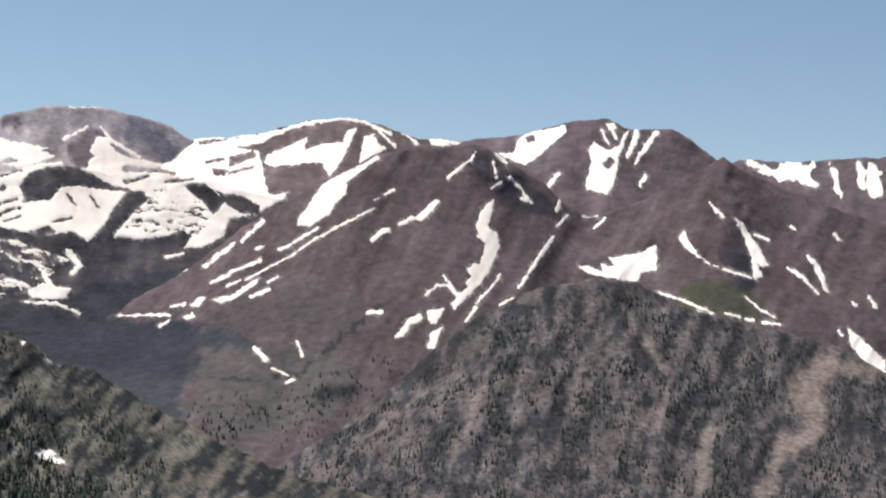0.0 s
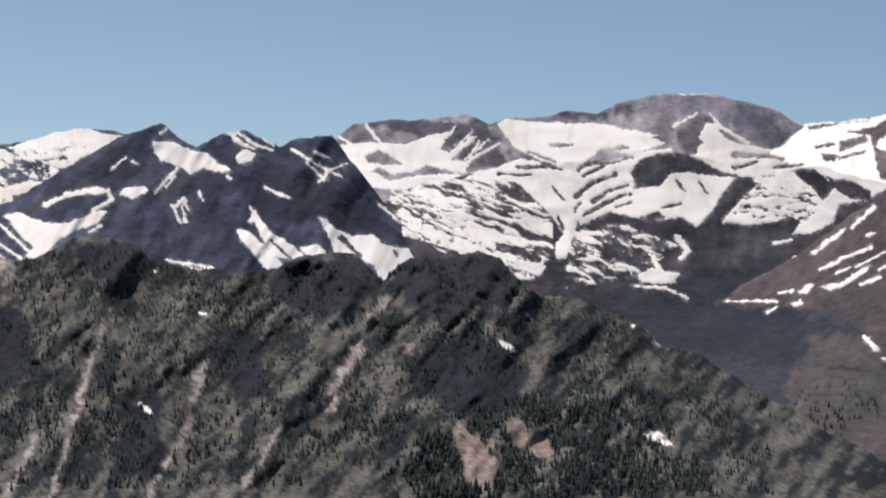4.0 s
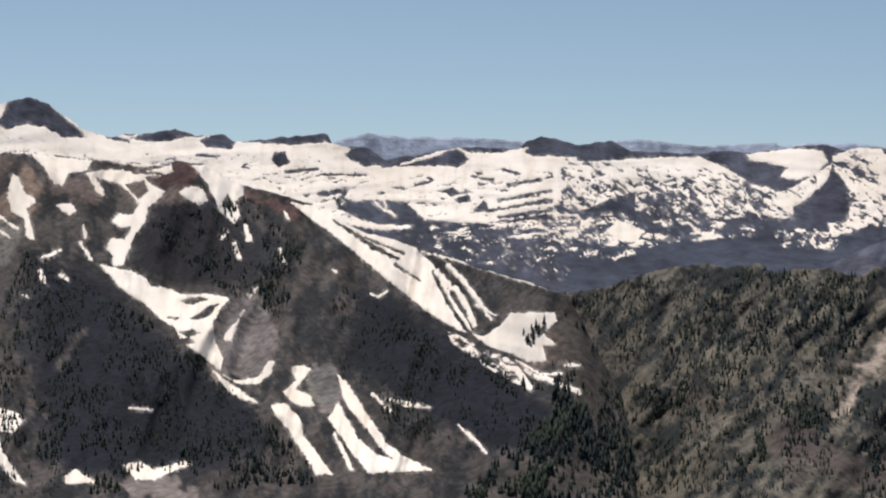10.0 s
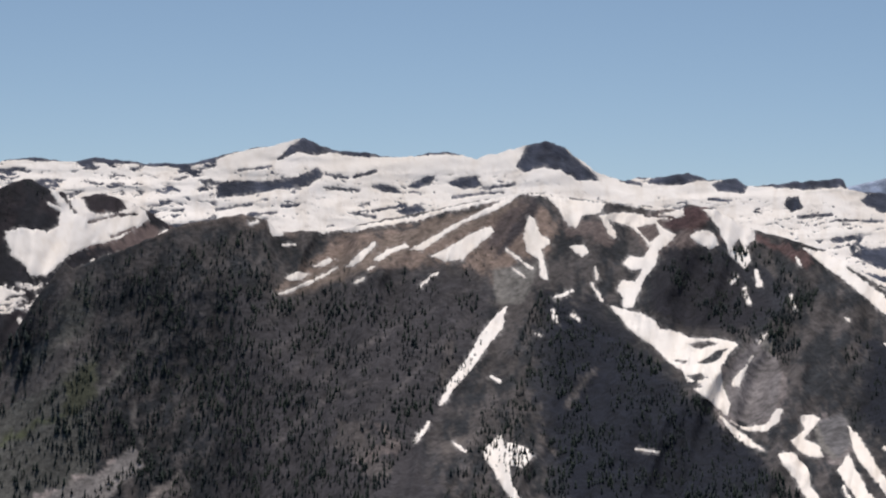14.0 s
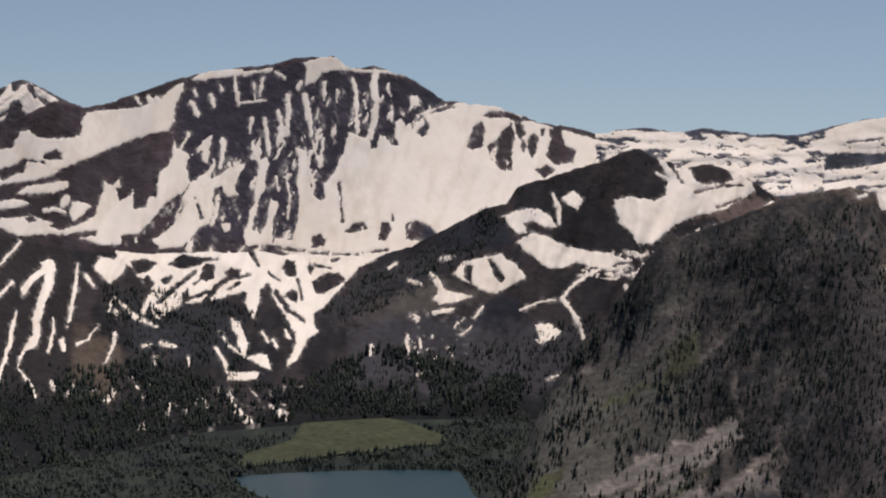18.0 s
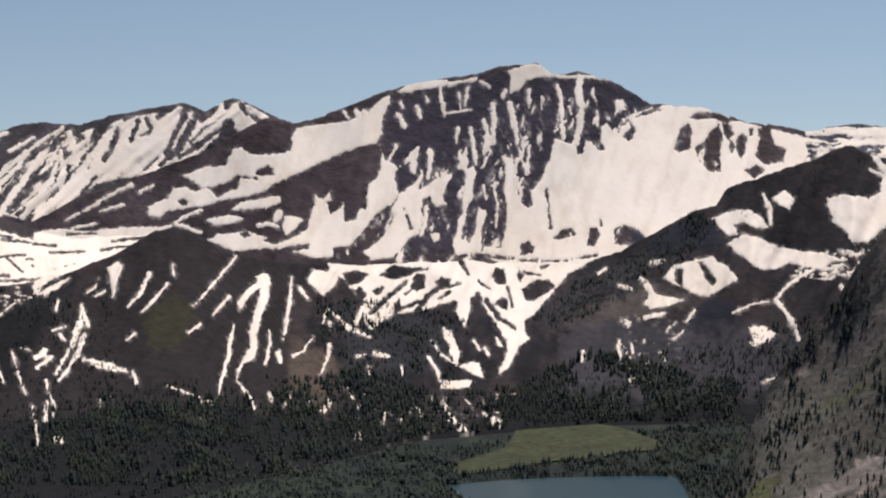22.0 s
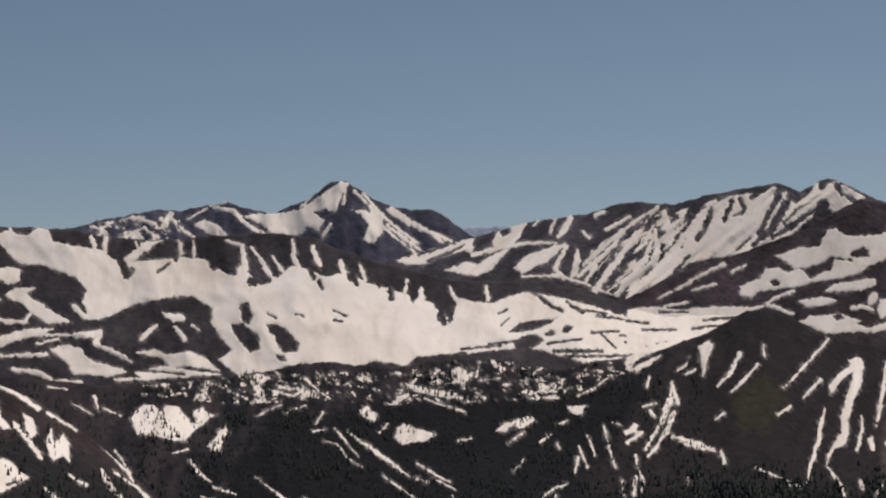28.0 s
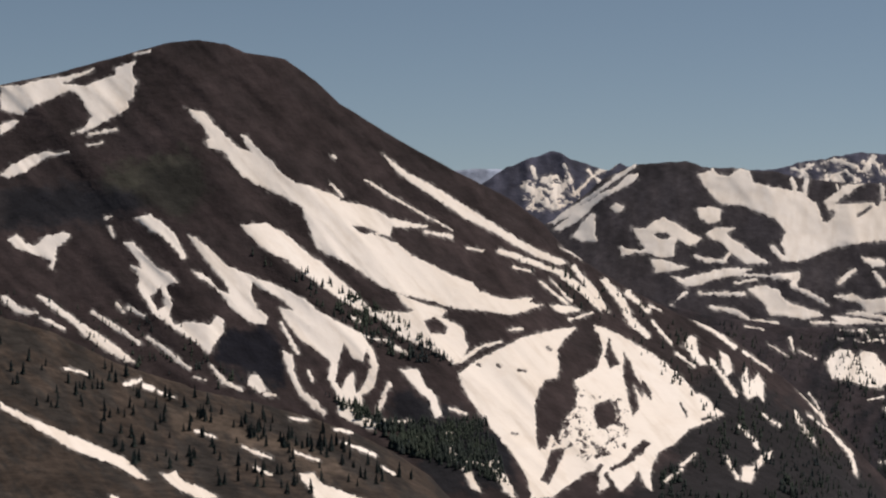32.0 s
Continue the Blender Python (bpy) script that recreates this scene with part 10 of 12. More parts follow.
combe.tint([(77.14, -8.69, 0.22), (74.95, -7.17, 0.26), (72.77, -5.82, 0.19)], (0.115,0.106,0.094), soft=0.2)
combe.tint([(74.91, -8.99, 0.22), (72.73, -7.46, 0.26), (70.59, -5.93, 0.19)], (0.115,0.106,0.094), soft=0.2)
combe.tint([(76.46, -5.37, 0.19), (75.00, -4.59, 0.22), (73.73, -4.01, 0.15)], (0.115,0.106,0.094), soft=0.2)
combe.tint([(73.06, -9.48, 0.22), (70.90, -7.94, 0.22), (69.14, -6.42, 0.15)], (0.115,0.106,0.094), soft=0.2)
combe.tint([(79.23, -6.16, 0.15), (77.76, -5.21, 0.22), (76.29, -4.44, 0.15)], (0.115,0.106,0.094), soft=0.2)
combe.tint([(72.78, -5.27, 0.19), (71.16, -4.49, 0.22), (69.74, -3.72, 0.15)], (0.115,0.106,0.094), soft=0.2)
combe.tint([(78.98, -9.83, 0.22), (77.14, -8.87, 0.22)], (0.115,0.106,0.094), soft=0.2)
combe.tint([(70.87, -9.39, 0.22), (68.74, -7.85, 0.22), (67.70, -6.73, 0.15)], (0.115,0.106,0.094), soft=0.2)
combe.tint([(71.10, -7.30, 0.26), (69.66, -6.05, 0.30), (67.48, -4.78, 0.22), (65.28, -3.48, 0.19)], (0.115,0.105,0.094), soft=0.2)
combe.tint([(73.23, -5.47, 0.22), (71.63, -4.40, 0.26), (70.38, -3.67, 0.15)], (0.115,0.105,0.094), soft=0.2)
combe.tint([(68.20, -7.34, 0.26), (67.11, -5.88, 0.26), (65.83, -4.78, 0.19)], (0.115,0.105,0.094), soft=0.2)
combe.tint([(72.18, -9.09, 0.26), (70.74, -7.67, 0.30), (68.93, -6.97, 0.22)], (0.115,0.105,0.094), soft=0.2)
combe.tint([(67.47, -8.08, 0.22), (66.92, -6.98, 0.22), (66.56, -5.51, 0.15)], (0.115,0.105,0.094), soft=0.2)
combe.tint([(74.30, -7.96, 0.19), (72.88, -6.55, 0.26), (71.46, -5.49, 0.19)], (0.115,0.105,0.094), soft=0.2)
combe.tint([(70.20, -4.77, 0.19), (68.39, -3.86, 0.22), (66.38, -2.93, 0.19)], (0.115,0.105,0.094), soft=0.2)
combe.tint_area([(83.66, -9.32), (81.33, -7.43), (79.60, -5.21), (78.11, -3.01), (77.82, -13.42), (84.50, -13.74), (84.00, -10.78)], (0.110,0.110,0.090), rag=0.3, soft=0.4)
combe.tint([(76.88, -9.46, 0.48), (78.29, -10.25, 0.48), (79.91, -10.86, 0.44), (81.35, -11.74, 0.26)], (0.40,0.345,0.285), soft=0.1)
combe.tint([(77.57, -10.21, 0.15), (78.99, -11.01, 0.22), (80.60, -12.08, 0.19)], (0.38,0.33,0.27), soft=0.08)
combe.tint([(77.69, -11.67, 0.22), (79.30, -12.48, 0.44), (80.40, -12.80, 0.30)], (0.34,0.30,0.25), soft=0.1)
combe.tint([(75.36, -11.54, 0.56), (76.42, -11.96, 0.37), (77.47, -12.56, 0.26)], (0.30,0.265,0.215), soft=0.15)
combe.tint([(75.43, -10.11, 0.26), (76.45, -11.06, 0.30), (77.32, -11.83, 0.15)], (0.30,0.265,0.215), soft=0.15)
combe.tint([(79.71, -5.92, 0.48), (78.46, -5.71, 0.33)], (0.20,0.185,0.15), soft=0.2)
combe.tint([(82.93, -8.40, 0.15), (81.66, -7.81, 0.41), (80.76, -7.23, 0.30), (79.87, -6.66, 0.15)], (0.19,0.175,0.145), soft=0.15)
combe.tint([(76.79, -7.28, 0.19), (76.93, -8.19, 0.26), (76.53, -9.26, 0.19)], (0.19,0.175,0.145), soft=0.15)
combe.tint([(75.99, -5.45, 0.19), (77.18, -6.57, 0.26), (78.39, -7.70, 0.19)], (0.17,0.16,0.13), soft=0.2)
combe.tint([(80.35, -8.69, 0.48), (81.25, -8.99, 0.37), (78.56, -7.89, 0.37)], (0.10,0.112,0.058), soft=0.2)
combe.tint([(82.85, -11.52, 0.37), (84.51, -12.49, 0.26)], (0.11,0.12,0.065), soft=0.2)
combe.tint([(77.54, -10.94, 0.19), (78.77, -11.90, 0.26)], (0.10,0.112,0.058), soft=0.2)
combe.crag([(59.46, -1.07), (57.80, -1.15), (58.07, -2.08), (58.99, -1.99)], 7)
combe.tint_area([(72.36, -4.25), (70.26, -2.29), (67.32, -1.67), (64.74, -1.01), (64.00, -0.88), (62.98, -1.37), (63.43, -3.41), (64.54, -3.98), (66.58, -3.15), (69.90, -3.52)], (0.25,0.19,0.14))
# left face of the pointed top: its shade put into the colour
combe.tint_area([(64.92, -1.01), (63.90, -0.82), (64.09, -1.56), (64.91, -2.86), (65.84, -2.87)], (0.10,0.08,0.07), rag=0.05)
combe.tint([(63.98, -3.42, 1.11), (64.44, -4.16, 0.93), (64.81, -4.72, 0.48)], (0.10,0.09,0.078))
combe.tint([(69.53, -8.94, 1.11), (68.79, -9.68, 0.93)], (0.10,0.09,0.078))
combe.tint([(66.57, -5.83, 0.37), (66.76, -7.12, 0.37)], (0.10,0.09,0.078))
combe.tint([(56.53, -5.71, 0.56), (57.17, -7.01, 1.11), (57.45, -7.93, 1.11)], (0.21,0.185,0.16), soft=0.08, rag=0.06)
combe.tint([(55.96, -6.82, 0.74), (56.24, -7.74, 0.74)], (0.21,0.185,0.16), soft=0.08, rag=0.06)
combe.tint([(54.18, -8.09, 0.82), (53.89, -8.92, 0.63)], (0.21,0.185,0.16), soft=0.08, rag=0.06)
combe.tint([(60.60, -9.31, 0.82), (59.68, -9.68, 0.67)], (0.21,0.185,0.16), soft=0.08, rag=0.06)
combe.tint([(60.23, -11.41, 1.11), (58.73, -11.96, 0.93)], (0.21,0.185,0.16), soft=0.08, rag=0.06)
combe.tint([(59.15, -1.38, 0.37), (58.41, -1.46, 0.56), (58.78, -2.02, 0.37)], (0.12,0.075,0.065))
combe.tint([(56.74, -2.19, 0.37), (55.07, -2.73, 0.45)], (0.12,0.075,0.065))
combe.tint([(47.59, -7.79, 0.56), (45.96, -7.01, 1.11), (45.57, -8.09, 0.74)], (0.16,0.125,0.10))
combe.tint([(59.55, -1.63, 0.74), (60.28, -2.28, 0.93), (57.52, -2.07, 0.56)], (0.15,0.12,0.10))
combe.tint([(62.51, -1.74, 0.74), (61.58, -2.10, 0.74)], (0.15,0.12,0.10))
# dark forest faces; rock shadow is put into these tints as well
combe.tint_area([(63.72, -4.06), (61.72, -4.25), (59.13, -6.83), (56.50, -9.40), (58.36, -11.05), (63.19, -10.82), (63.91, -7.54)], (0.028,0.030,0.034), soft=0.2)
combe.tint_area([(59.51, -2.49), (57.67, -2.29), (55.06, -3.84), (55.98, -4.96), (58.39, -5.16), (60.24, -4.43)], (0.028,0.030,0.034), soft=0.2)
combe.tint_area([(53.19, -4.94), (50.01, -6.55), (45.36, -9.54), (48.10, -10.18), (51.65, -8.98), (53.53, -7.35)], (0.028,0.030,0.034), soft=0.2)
combe.tint_area([(57.27, -6.01), (56.14, -5.07), (55.94, -6.17), (55.95, -7.86), (57.25, -8.07), (57.72, -7.12)], (0.21,0.20,0.165), rag=0.05, soft=0.06)
combe.tint_area([(54.74, -7.99), (53.73, -7.78), (53.44, -8.69), (54.07, -9.25), (54.64, -8.72)], (0.21,0.20,0.165), rag=0.05, soft=0.06)
combe.tint_area([(65.28, -3.30), (63.62, -3.10), (64.16, -4.40), (65.09, -4.59)], (0.21,0.20,0.165), rag=0.05, soft=0.06)
combe.tint_area([(72.52, -4.21), (69.66, -2.58), (66.75, -1.55), (64.55, -0.99), (64.18, -1.26), (65.65, -2.01), (68.39, -3.12), (71.63, -4.40)], (0.22,0.175,0.13), rag=0.1, soft=0.2)
conifers("conifer_wood", "dense dark conifers on the mountain flank", combe.spots([(78.47, -3.38), (74.77, -2.32), (72.80, -2.14), (72.09, -4.34), (67.32, -3.61), (64.72, -4.53), (66.20, -7.12), (67.68, -9.05), (69.54, -11.84), (78.55, -11.55)], 3000, 112, patchy=2.6), 7, 212)
conifers("conifer_wood", "dense dark conifers on the mountain flank", combe.spots([(84.33, -10.45), (79.79, -4.29), (76.10, -3.16), (72.40, -2.20), (72.38, -4.23), (68.69, -3.44), (65.06, -2.64), (66.79, -7.80), (68.59, -10.39)], 2200, 113, patchy=2.6), 7, 213)
conifers("conifer_wood", "conifers on the shaded rib", combe.spots([(63.61, -3.97), (59.13, -6.71), (54.46, -10.98), (54.45, -11.70), (67.31, -11.87), (64.90, -6.75)], 2800, 114, patchy=2.6), 6, 214)
conifers("conifer_wood", "conifers on the shaded rib", combe.spots([(53.93, -4.95), (50.00, -7.11), (45.37, -9.18), (43.14, -11.60), (51.63, -10.08), (53.52, -8.09)], 1600, 115, patchy=2.6), 6, 215)
combe.tint_area([(46.83, -5.99), (44.97, -5.41), (43.83, -7.43), (43.01, -12.18), (49.38, -12.23), (46.41, -9.67)], (0.075,0.068,0.056), soft=0.4)
conifers("conifer_wood", "conifers in the ravine below the saddle", combe.spots([(47.57, -6.73), (45.16, -5.51), (43.83, -7.43), (43.01, -12.18), (49.75, -12.23), (46.42, -9.30)], 1500, 116, patchy=2.6), 9, 216)
conifers("conifer_wood", "conifers on the headwall", combe.spots([(59.88, -3.14), (56.55, -2.37), (54.69, -3.84), (55.41, -6.44), (58.02, -4.98)], 900, 117, patchy=2.6), 7, 217)
conifers("conifer_wood", "tall dark conifers where the stony slope meets the lake woods", combe.spots([(86.21, -14.64), (85.03, -13.14), (84.13, -11.54), (82.84, -8.44), (80.73, -5.69), (79.28, -5.45), (81.14, -9.21), (82.67, -12.95), (84.49, -14.86)], 500, 118, patchy=2.6), 13, 218)
conifers("conifer_wood", "conifers on the stony slope above the lake", combe.spots([(84.78, -11.93), (82.12, -7.77), (79.85, -5.11), (73.94, -2.72), (69.94, -3.27), (69.08, -15.50), (83.67, -16.65)], 1900, 119, patchy=2.6), 8, 219)
combe.drift([(72.38, -4.27), (71.63, -4.00), (70.74, -3.58), (70.25, -3.29), (70.56, -3.55), (71.28, -3.96), (71.99, -4.23)])
combe.drift([(72.03, -3.72), (71.63, -3.51), (71.24, -3.58), (71.46, -3.78), (71.81, -3.80)])
combe.drift([(71.13, -3.33), (70.65, -3.07), (70.34, -3.07), (70.74, -3.33)])
combe.drift([(70.06, -3.33), (69.57, -2.85), (69.12, -2.49), (69.04, -2.61), (69.48, -3.05), (69.84, -3.33)])
combe.drift([(69.15, -3.07), (68.75, -2.78), (68.12, -2.56), (67.99, -2.66), (68.57, -2.87), (68.94, -3.14)])
combe.drift([(68.06, -2.78), (67.48, -2.48), (66.75, -2.02), (65.84, -1.55), (65.10, -1.18), (64.55, -0.89), (64.61, -1.08), (65.29, -1.47), (66.20, -1.85), (66.93, -2.31), (67.48, -2.74)])
combe.drift([(67.24, -2.96), (66.57, -2.57), (65.84, -2.14), (65.32, -1.93), (65.16, -2.10), (65.65, -2.49), (66.20, -3.04), (66.66, -3.12)])
combe.streak([(70.83, -2.25, 0.09), (70.34, -2.03, 0.15), (69.84, -2.12, 0.17), (69.12, -1.94, 0.15), (67.85, -1.75, 0.15), (66.75, -1.41, 0.11), (65.29, -1.10, 0.11), (64.19, -0.82, 0.11)])
combe.streak([(69.75, -3.86, 0.07), (69.48, -3.71, 0.07)])
combe.streak([(73.19, -1.97, 0.11), (72.91, -1.88, 0.09)])
combe.drift([(72.64, -1.77), (72.34, -1.73), (72.04, -2.33), (72.45, -2.38)])
combe.streak([(72.08, -2.65, 0.09), (71.72, -2.62, 0.07)])
combe.streak([(69.30, -3.40, 0.07), (69.08, -3.31, 0.07)])
combe.streak([(67.57, -3.95, 0.07), (67.21, -3.58, 0.09), (67.02, -3.49, 0.07)])
combe.drift([(64.22, -2.30), (64.09, -1.59), (63.91, -1.63), (63.72, -2.09), (63.31, -2.46), (63.62, -2.66), (63.47, -3.29), (63.36, -3.70), (63.62, -3.60), (63.73, -3.01), (64.10, -2.76)])
combe.streak([(64.77, -2.71, 0.09), (63.91, -3.33, 0.09)])
combe.streak([(64.54, -3.30, 0.07), (64.17, -3.59, 0.07)])
combe.drift([(63.49, -0.90), (62.71, -1.01), (61.56, -1.13), (61.74, -1.44), (62.33, -1.54), (62.52, -1.93), (62.79, -1.88), (63.09, -1.34)])
combe.streak([(64.04, -0.87, 0.07), (62.71, -0.91, 0.11), (61.23, -1.09, 0.09), (60.11, -1.28, 0.09), (59.11, -1.21, 0.11)])
combe.drift([(61.82, -1.54), (61.04, -1.40), (60.11, -1.50), (59.37, -1.35), (59.08, -1.21), (59.00, -1.49), (59.46, -1.61), (59.92, -1.65), (59.74, -1.87), (59.23, -2.10), (59.44, -2.35), (59.80, -2.63), (59.89, -3.09), (60.26, -3.56), (60.44, -4.03), (60.62, -4.53), (60.94, -4.51), (60.94, -4.20), (61.15, -3.92), (60.95, -3.62), (60.56, -3.66), (60.34, -3.26), (60.67, -3.29), (60.97, -3.08), (60.77, -2.84), (60.28, -2.87), (60.12, -2.52), (60.40, -2.15), (60.68, -1.90), (61.24, -1.72)])
combe.rock([(60.53, -1.89), (59.92, -1.76), (59.79, -2.11), (60.10, -2.37), (60.33, -2.17)])
combe.rib([(60.30, -1.50, 0.06), (59.37, -1.55, 0.06)])
combe.streak([(61.63, -1.55, 0.15), (61.37, -2.07, 0.19), (61.24, -2.23, 0.09)])
combe.drift([(62.73, -2.54), (62.23, -2.48), (62.07, -2.76), (62.32, -2.91)])
combe.streak([(61.88, -3.22, 0.07), (61.78, -3.61, 0.09)])
combe.streak([(61.93, -3.78, 0.11), (61.63, -4.30, 0.09)])
combe.streak([(63.13, -4.25, 0.15), (62.61, -3.99, 0.11)])
combe.streak([(63.24, -4.69, 0.19), (63.07, -5.03, 0.11)])
combe.streak([(62.57, -4.82, 0.15), (62.38, -4.95, 0.11)])
combe.streak([(53.87, -4.62, 0.07), (53.69, -4.75, 0.09)])
combe.streak([(52.58, -5.46, 0.09), (52.30, -5.54, 0.09), (52.03, -5.35, 0.07)])
combe.drift([(61.38, -4.46), (60.83, -4.59), (60.45, -4.64), (59.89, -4.91), (59.70, -5.19), (59.14, -5.27), (58.77, -5.45), (57.75, -5.44), (57.15, -5.58), (57.54, -6.01), (57.72, -6.38), (57.66, -6.94), (57.43, -7.49), (57.46, -7.98), (57.83, -7.69), (58.21, -7.33), (58.77, -6.97), (58.96, -6.51), (59.43, -6.24), (59.90, -5.78), (60.46, -5.42), (60.93, -4.96)])
combe.rock([(58.45, -6.24), (57.84, -5.81), (57.50, -5.75), (57.81, -6.13), (58.20, -6.30)])
combe.rock([(59.28, -6.18), (58.82, -6.19), (58.91, -6.32)])
combe.rock([(58.81, -6.69), (58.39, -6.56), (58.10, -6.72), (58.53, -6.84)])
combe.rock([(58.85, -6.93), (58.48, -6.84), (58.32, -7.04), (58.60, -7.11)])
combe.rock([(58.86, -5.66), (58.21, -5.52), (57.84, -5.61), (58.39, -5.80)])
combe.tint_area([(57.58, -6.93), (57.40, -6.19), (56.91, -5.72), (56.32, -5.12), (56.41, -5.72), (55.94, -5.99), (55.75, -6.54), (55.83, -7.27), (56.10, -7.96), (56.69, -8.21), (57.38, -7.98)], (0.20,0.185,0.165), rag=0.03, soft=0.05)
combe.tint_area([(54.65, -7.98), (53.83, -7.65), (53.64, -8.05), (53.53, -8.69), (53.89, -9.15), (54.36, -8.71)], (0.17,0.165,0.15), rag=0.03, soft=0.05)
combe.drift([(57.39, -6.97), (57.20, -6.56), (56.86, -6.24), (56.95, -6.56), (57.15, -6.97)])
combe.streak([(56.81, -6.18, 0.07), (56.76, -6.00, 0.09)])
combe.drift([(57.47, -8.02), (56.88, -8.27), (56.23, -8.13), (55.95, -7.63), (55.70, -7.62), (55.84, -8.03), (56.22, -8.38), (56.87, -8.40)])
combe.drift([(57.85, -7.75), (57.44, -8.13), (56.97, -8.49), (56.59, -8.76), (56.18, -9.01), (56.68, -8.89), (57.26, -8.59)])
combe.drift([(55.15, -7.81), (54.84, -7.77), (54.52, -7.89), (54.81, -8.26), (55.00, -8.54), (54.51, -8.80), (54.41, -9.11), (54.82, -9.12), (55.21, -8.93), (55.42, -8.64), (55.04, -8.27)])
combe.drift([(55.88, -9.06), (55.38, -8.99), (54.89, -9.45), (54.79, -10.00), (54.22, -10.71), (53.80, -11.31), (54.34, -11.33), (54.82, -10.56), (55.29, -9.85), (55.67, -9.40)])
combe.drift([(53.67, -8.07), (53.35, -8.30), (53.05, -8.77), (52.77, -9.21), (52.39, -9.75), (52.02, -10.28), (51.48, -10.71), (50.74, -11.04), (50.48, -11.19), (52.60, -11.27), (53.15, -10.61), (53.72, -9.81), (53.93, -9.52), (53.64, -8.93), (53.41, -9.41), (52.94, -10.13), (52.39, -10.65), (51.80, -10.83), (52.33, -10.31), (52.89, -9.60), (53.36, -9.07), (53.55, -8.52)])
combe.streak([(52.50, -8.71, 0.11), (51.91, -9.24, 0.15)])
combe.streak([(51.95, -8.90, 0.13), (50.89, -9.08, 0.11)])
combe.streak([(49.64, -9.70, 0.07), (49.12, -10.17, 0.09), (48.70, -10.60, 0.09)])
combe.streak([(53.73, -10.01, 0.11), (53.18, -11.11, 0.15)])
combe.streak([(51.51, -9.08, 0.07), (50.59, -9.14, 0.07)])
combe.drift([(65.47, -9.35), (64.88, -8.69), (64.70, -9.01), (64.14, -9.08), (63.71, -9.37), (64.12, -9.76), (64.58, -9.76), (64.39, -10.47), (63.70, -11.45), (64.15, -11.30), (64.61, -10.67), (65.08, -9.94)])
combe.drift([(62.49, -11.21), (62.17, -11.01), (61.46, -11.45), (62.48, -11.45)])
combe.drift([(60.62, -10.93), (60.11, -10.80), (59.64, -11.07), (59.27, -10.98), (58.58, -10.82), (58.47, -10.95), (59.08, -11.15), (59.64, -11.43), (60.24, -11.40)])
combe.drift([(64.94, -4.70), (64.76, -4.53), (64.86, -5.24), (65.34, -5.88), (65.80, -6.53), (66.35, -7.17), (66.72, -7.73), (66.92, -7.84), (66.66, -7.17), (66.21, -6.53), (65.93, -6.16), (65.56, -5.42)])
combe.streak([(67.23, -8.39, 0.11), (67.69, -9.02, 0.13)])
combe.streak([(65.21, -6.86, 0.11), (64.93, -7.02, 0.15)])
combe.streak([(66.40, -9.05, 0.09), (66.03, -9.31, 0.09)])
combe.streak([(63.79, -5.42, 0.07), (63.60, -5.47, 0.07)])
combe.streak([(60.41, -9.09, 0.07), (59.66, -9.17, 0.07)])
combe.drift([(55.23, -2.45), (54.55, -2.57), (53.81, -2.81), (53.07, -3.17), (51.97, -3.52), (51.11, -3.94), (50.56, -4.41), (50.18, -5.04), (49.81, -5.66), (49.44, -6.20), (49.14, -6.77), (49.65, -6.61), (50.49, -6.16), (51.41, -5.45), (52.33, -4.74), (53.26, -3.93), (54.19, -3.24), (54.86, -2.75)])
combe.rib([(53.33, -3.32, 0.09), (52.51, -3.90, 0.15), (51.70, -4.28, 0.11)])
combe.rib([(52.77, -3.59, 0.07), (51.52, -4.10, 0.07)])
combe.rib([(51.74, -4.49, 0.11), (50.96, -5.00, 0.07)])
combe.rib([(50.53, -4.70, 0.09), (49.93, -5.85, 0.11), (49.30, -6.74, 0.11)])
combe.rib([(53.81, -3.03, 0.07), (53.25, -3.39, 0.07)])
combe.drift([(49.23, -6.74), (48.83, -6.80), (48.30, -6.42), (47.96, -6.03), (47.24, -6.00), (46.50, -5.98), (46.41, -6.28), (46.88, -6.68), (46.46, -7.02), (46.87, -7.12), (46.71, -7.59), (47.39, -7.61), (47.94, -7.36), (48.68, -7.12)])
combe.rock([(47.09, -6.58), (46.88, -6.48), (46.79, -6.65), (46.96, -6.75)])
combe.streak([(50.94, -4.03, 0.06), (49.60, -4.35, 0.07), (48.16, -4.80, 0.07), (46.66, -5.23, 0.07)])
combe.streak([(50.01, -4.50, 0.17), (49.41, -5.11, 0.17), (49.04, -5.64, 0.17), (48.59, -6.26, 0.11)])
combe.streak([(49.82, -5.23, 0.20), (49.39, -5.83, 0.20), (49.16, -6.45, 0.19)])
combe.streak([(49.09, -5.79, 0.09), (48.42, -6.11, 0.07)])
combe.streak([(50.39, -4.69, 0.19), (49.98, -5.20, 0.19)])
combe.flecks([(50.10, -6.58), (48.65, -7.17), (47.02, -8.01), (47.01, -8.73), (48.63, -7.90), (49.91, -7.03)], 0.34, 6.0, 6.0, lean=-0.8, seed=25, soft=0.05)
combe.streak([(47.74, -7.57, 0.07), (46.84, -8.09, 0.11), (45.63, -8.61, 0.11)])
combe.streak([(47.79, -7.81, 0.19), (47.31, -8.45, 0.22)])
combe.streak([(47.09, -8.07, 0.17), (46.31, -8.34, 0.15), (45.71, -8.51, 0.15)])
combe.streak([(46.92, -8.01, 0.09), (46.25, -7.98, 0.07)])
combe.streak([(46.13, -7.70, 0.11), (45.65, -7.68, 0.09)])
combe.drift([(58.39, -1.28), (57.89, -1.26), (57.33, -1.55), (56.74, -1.93), (56.73, -2.22), (57.01, -2.41), (56.82, -2.87), (57.02, -3.17), (57.24, -2.99), (57.54, -2.70), (57.73, -2.22), (57.92, -1.85)])
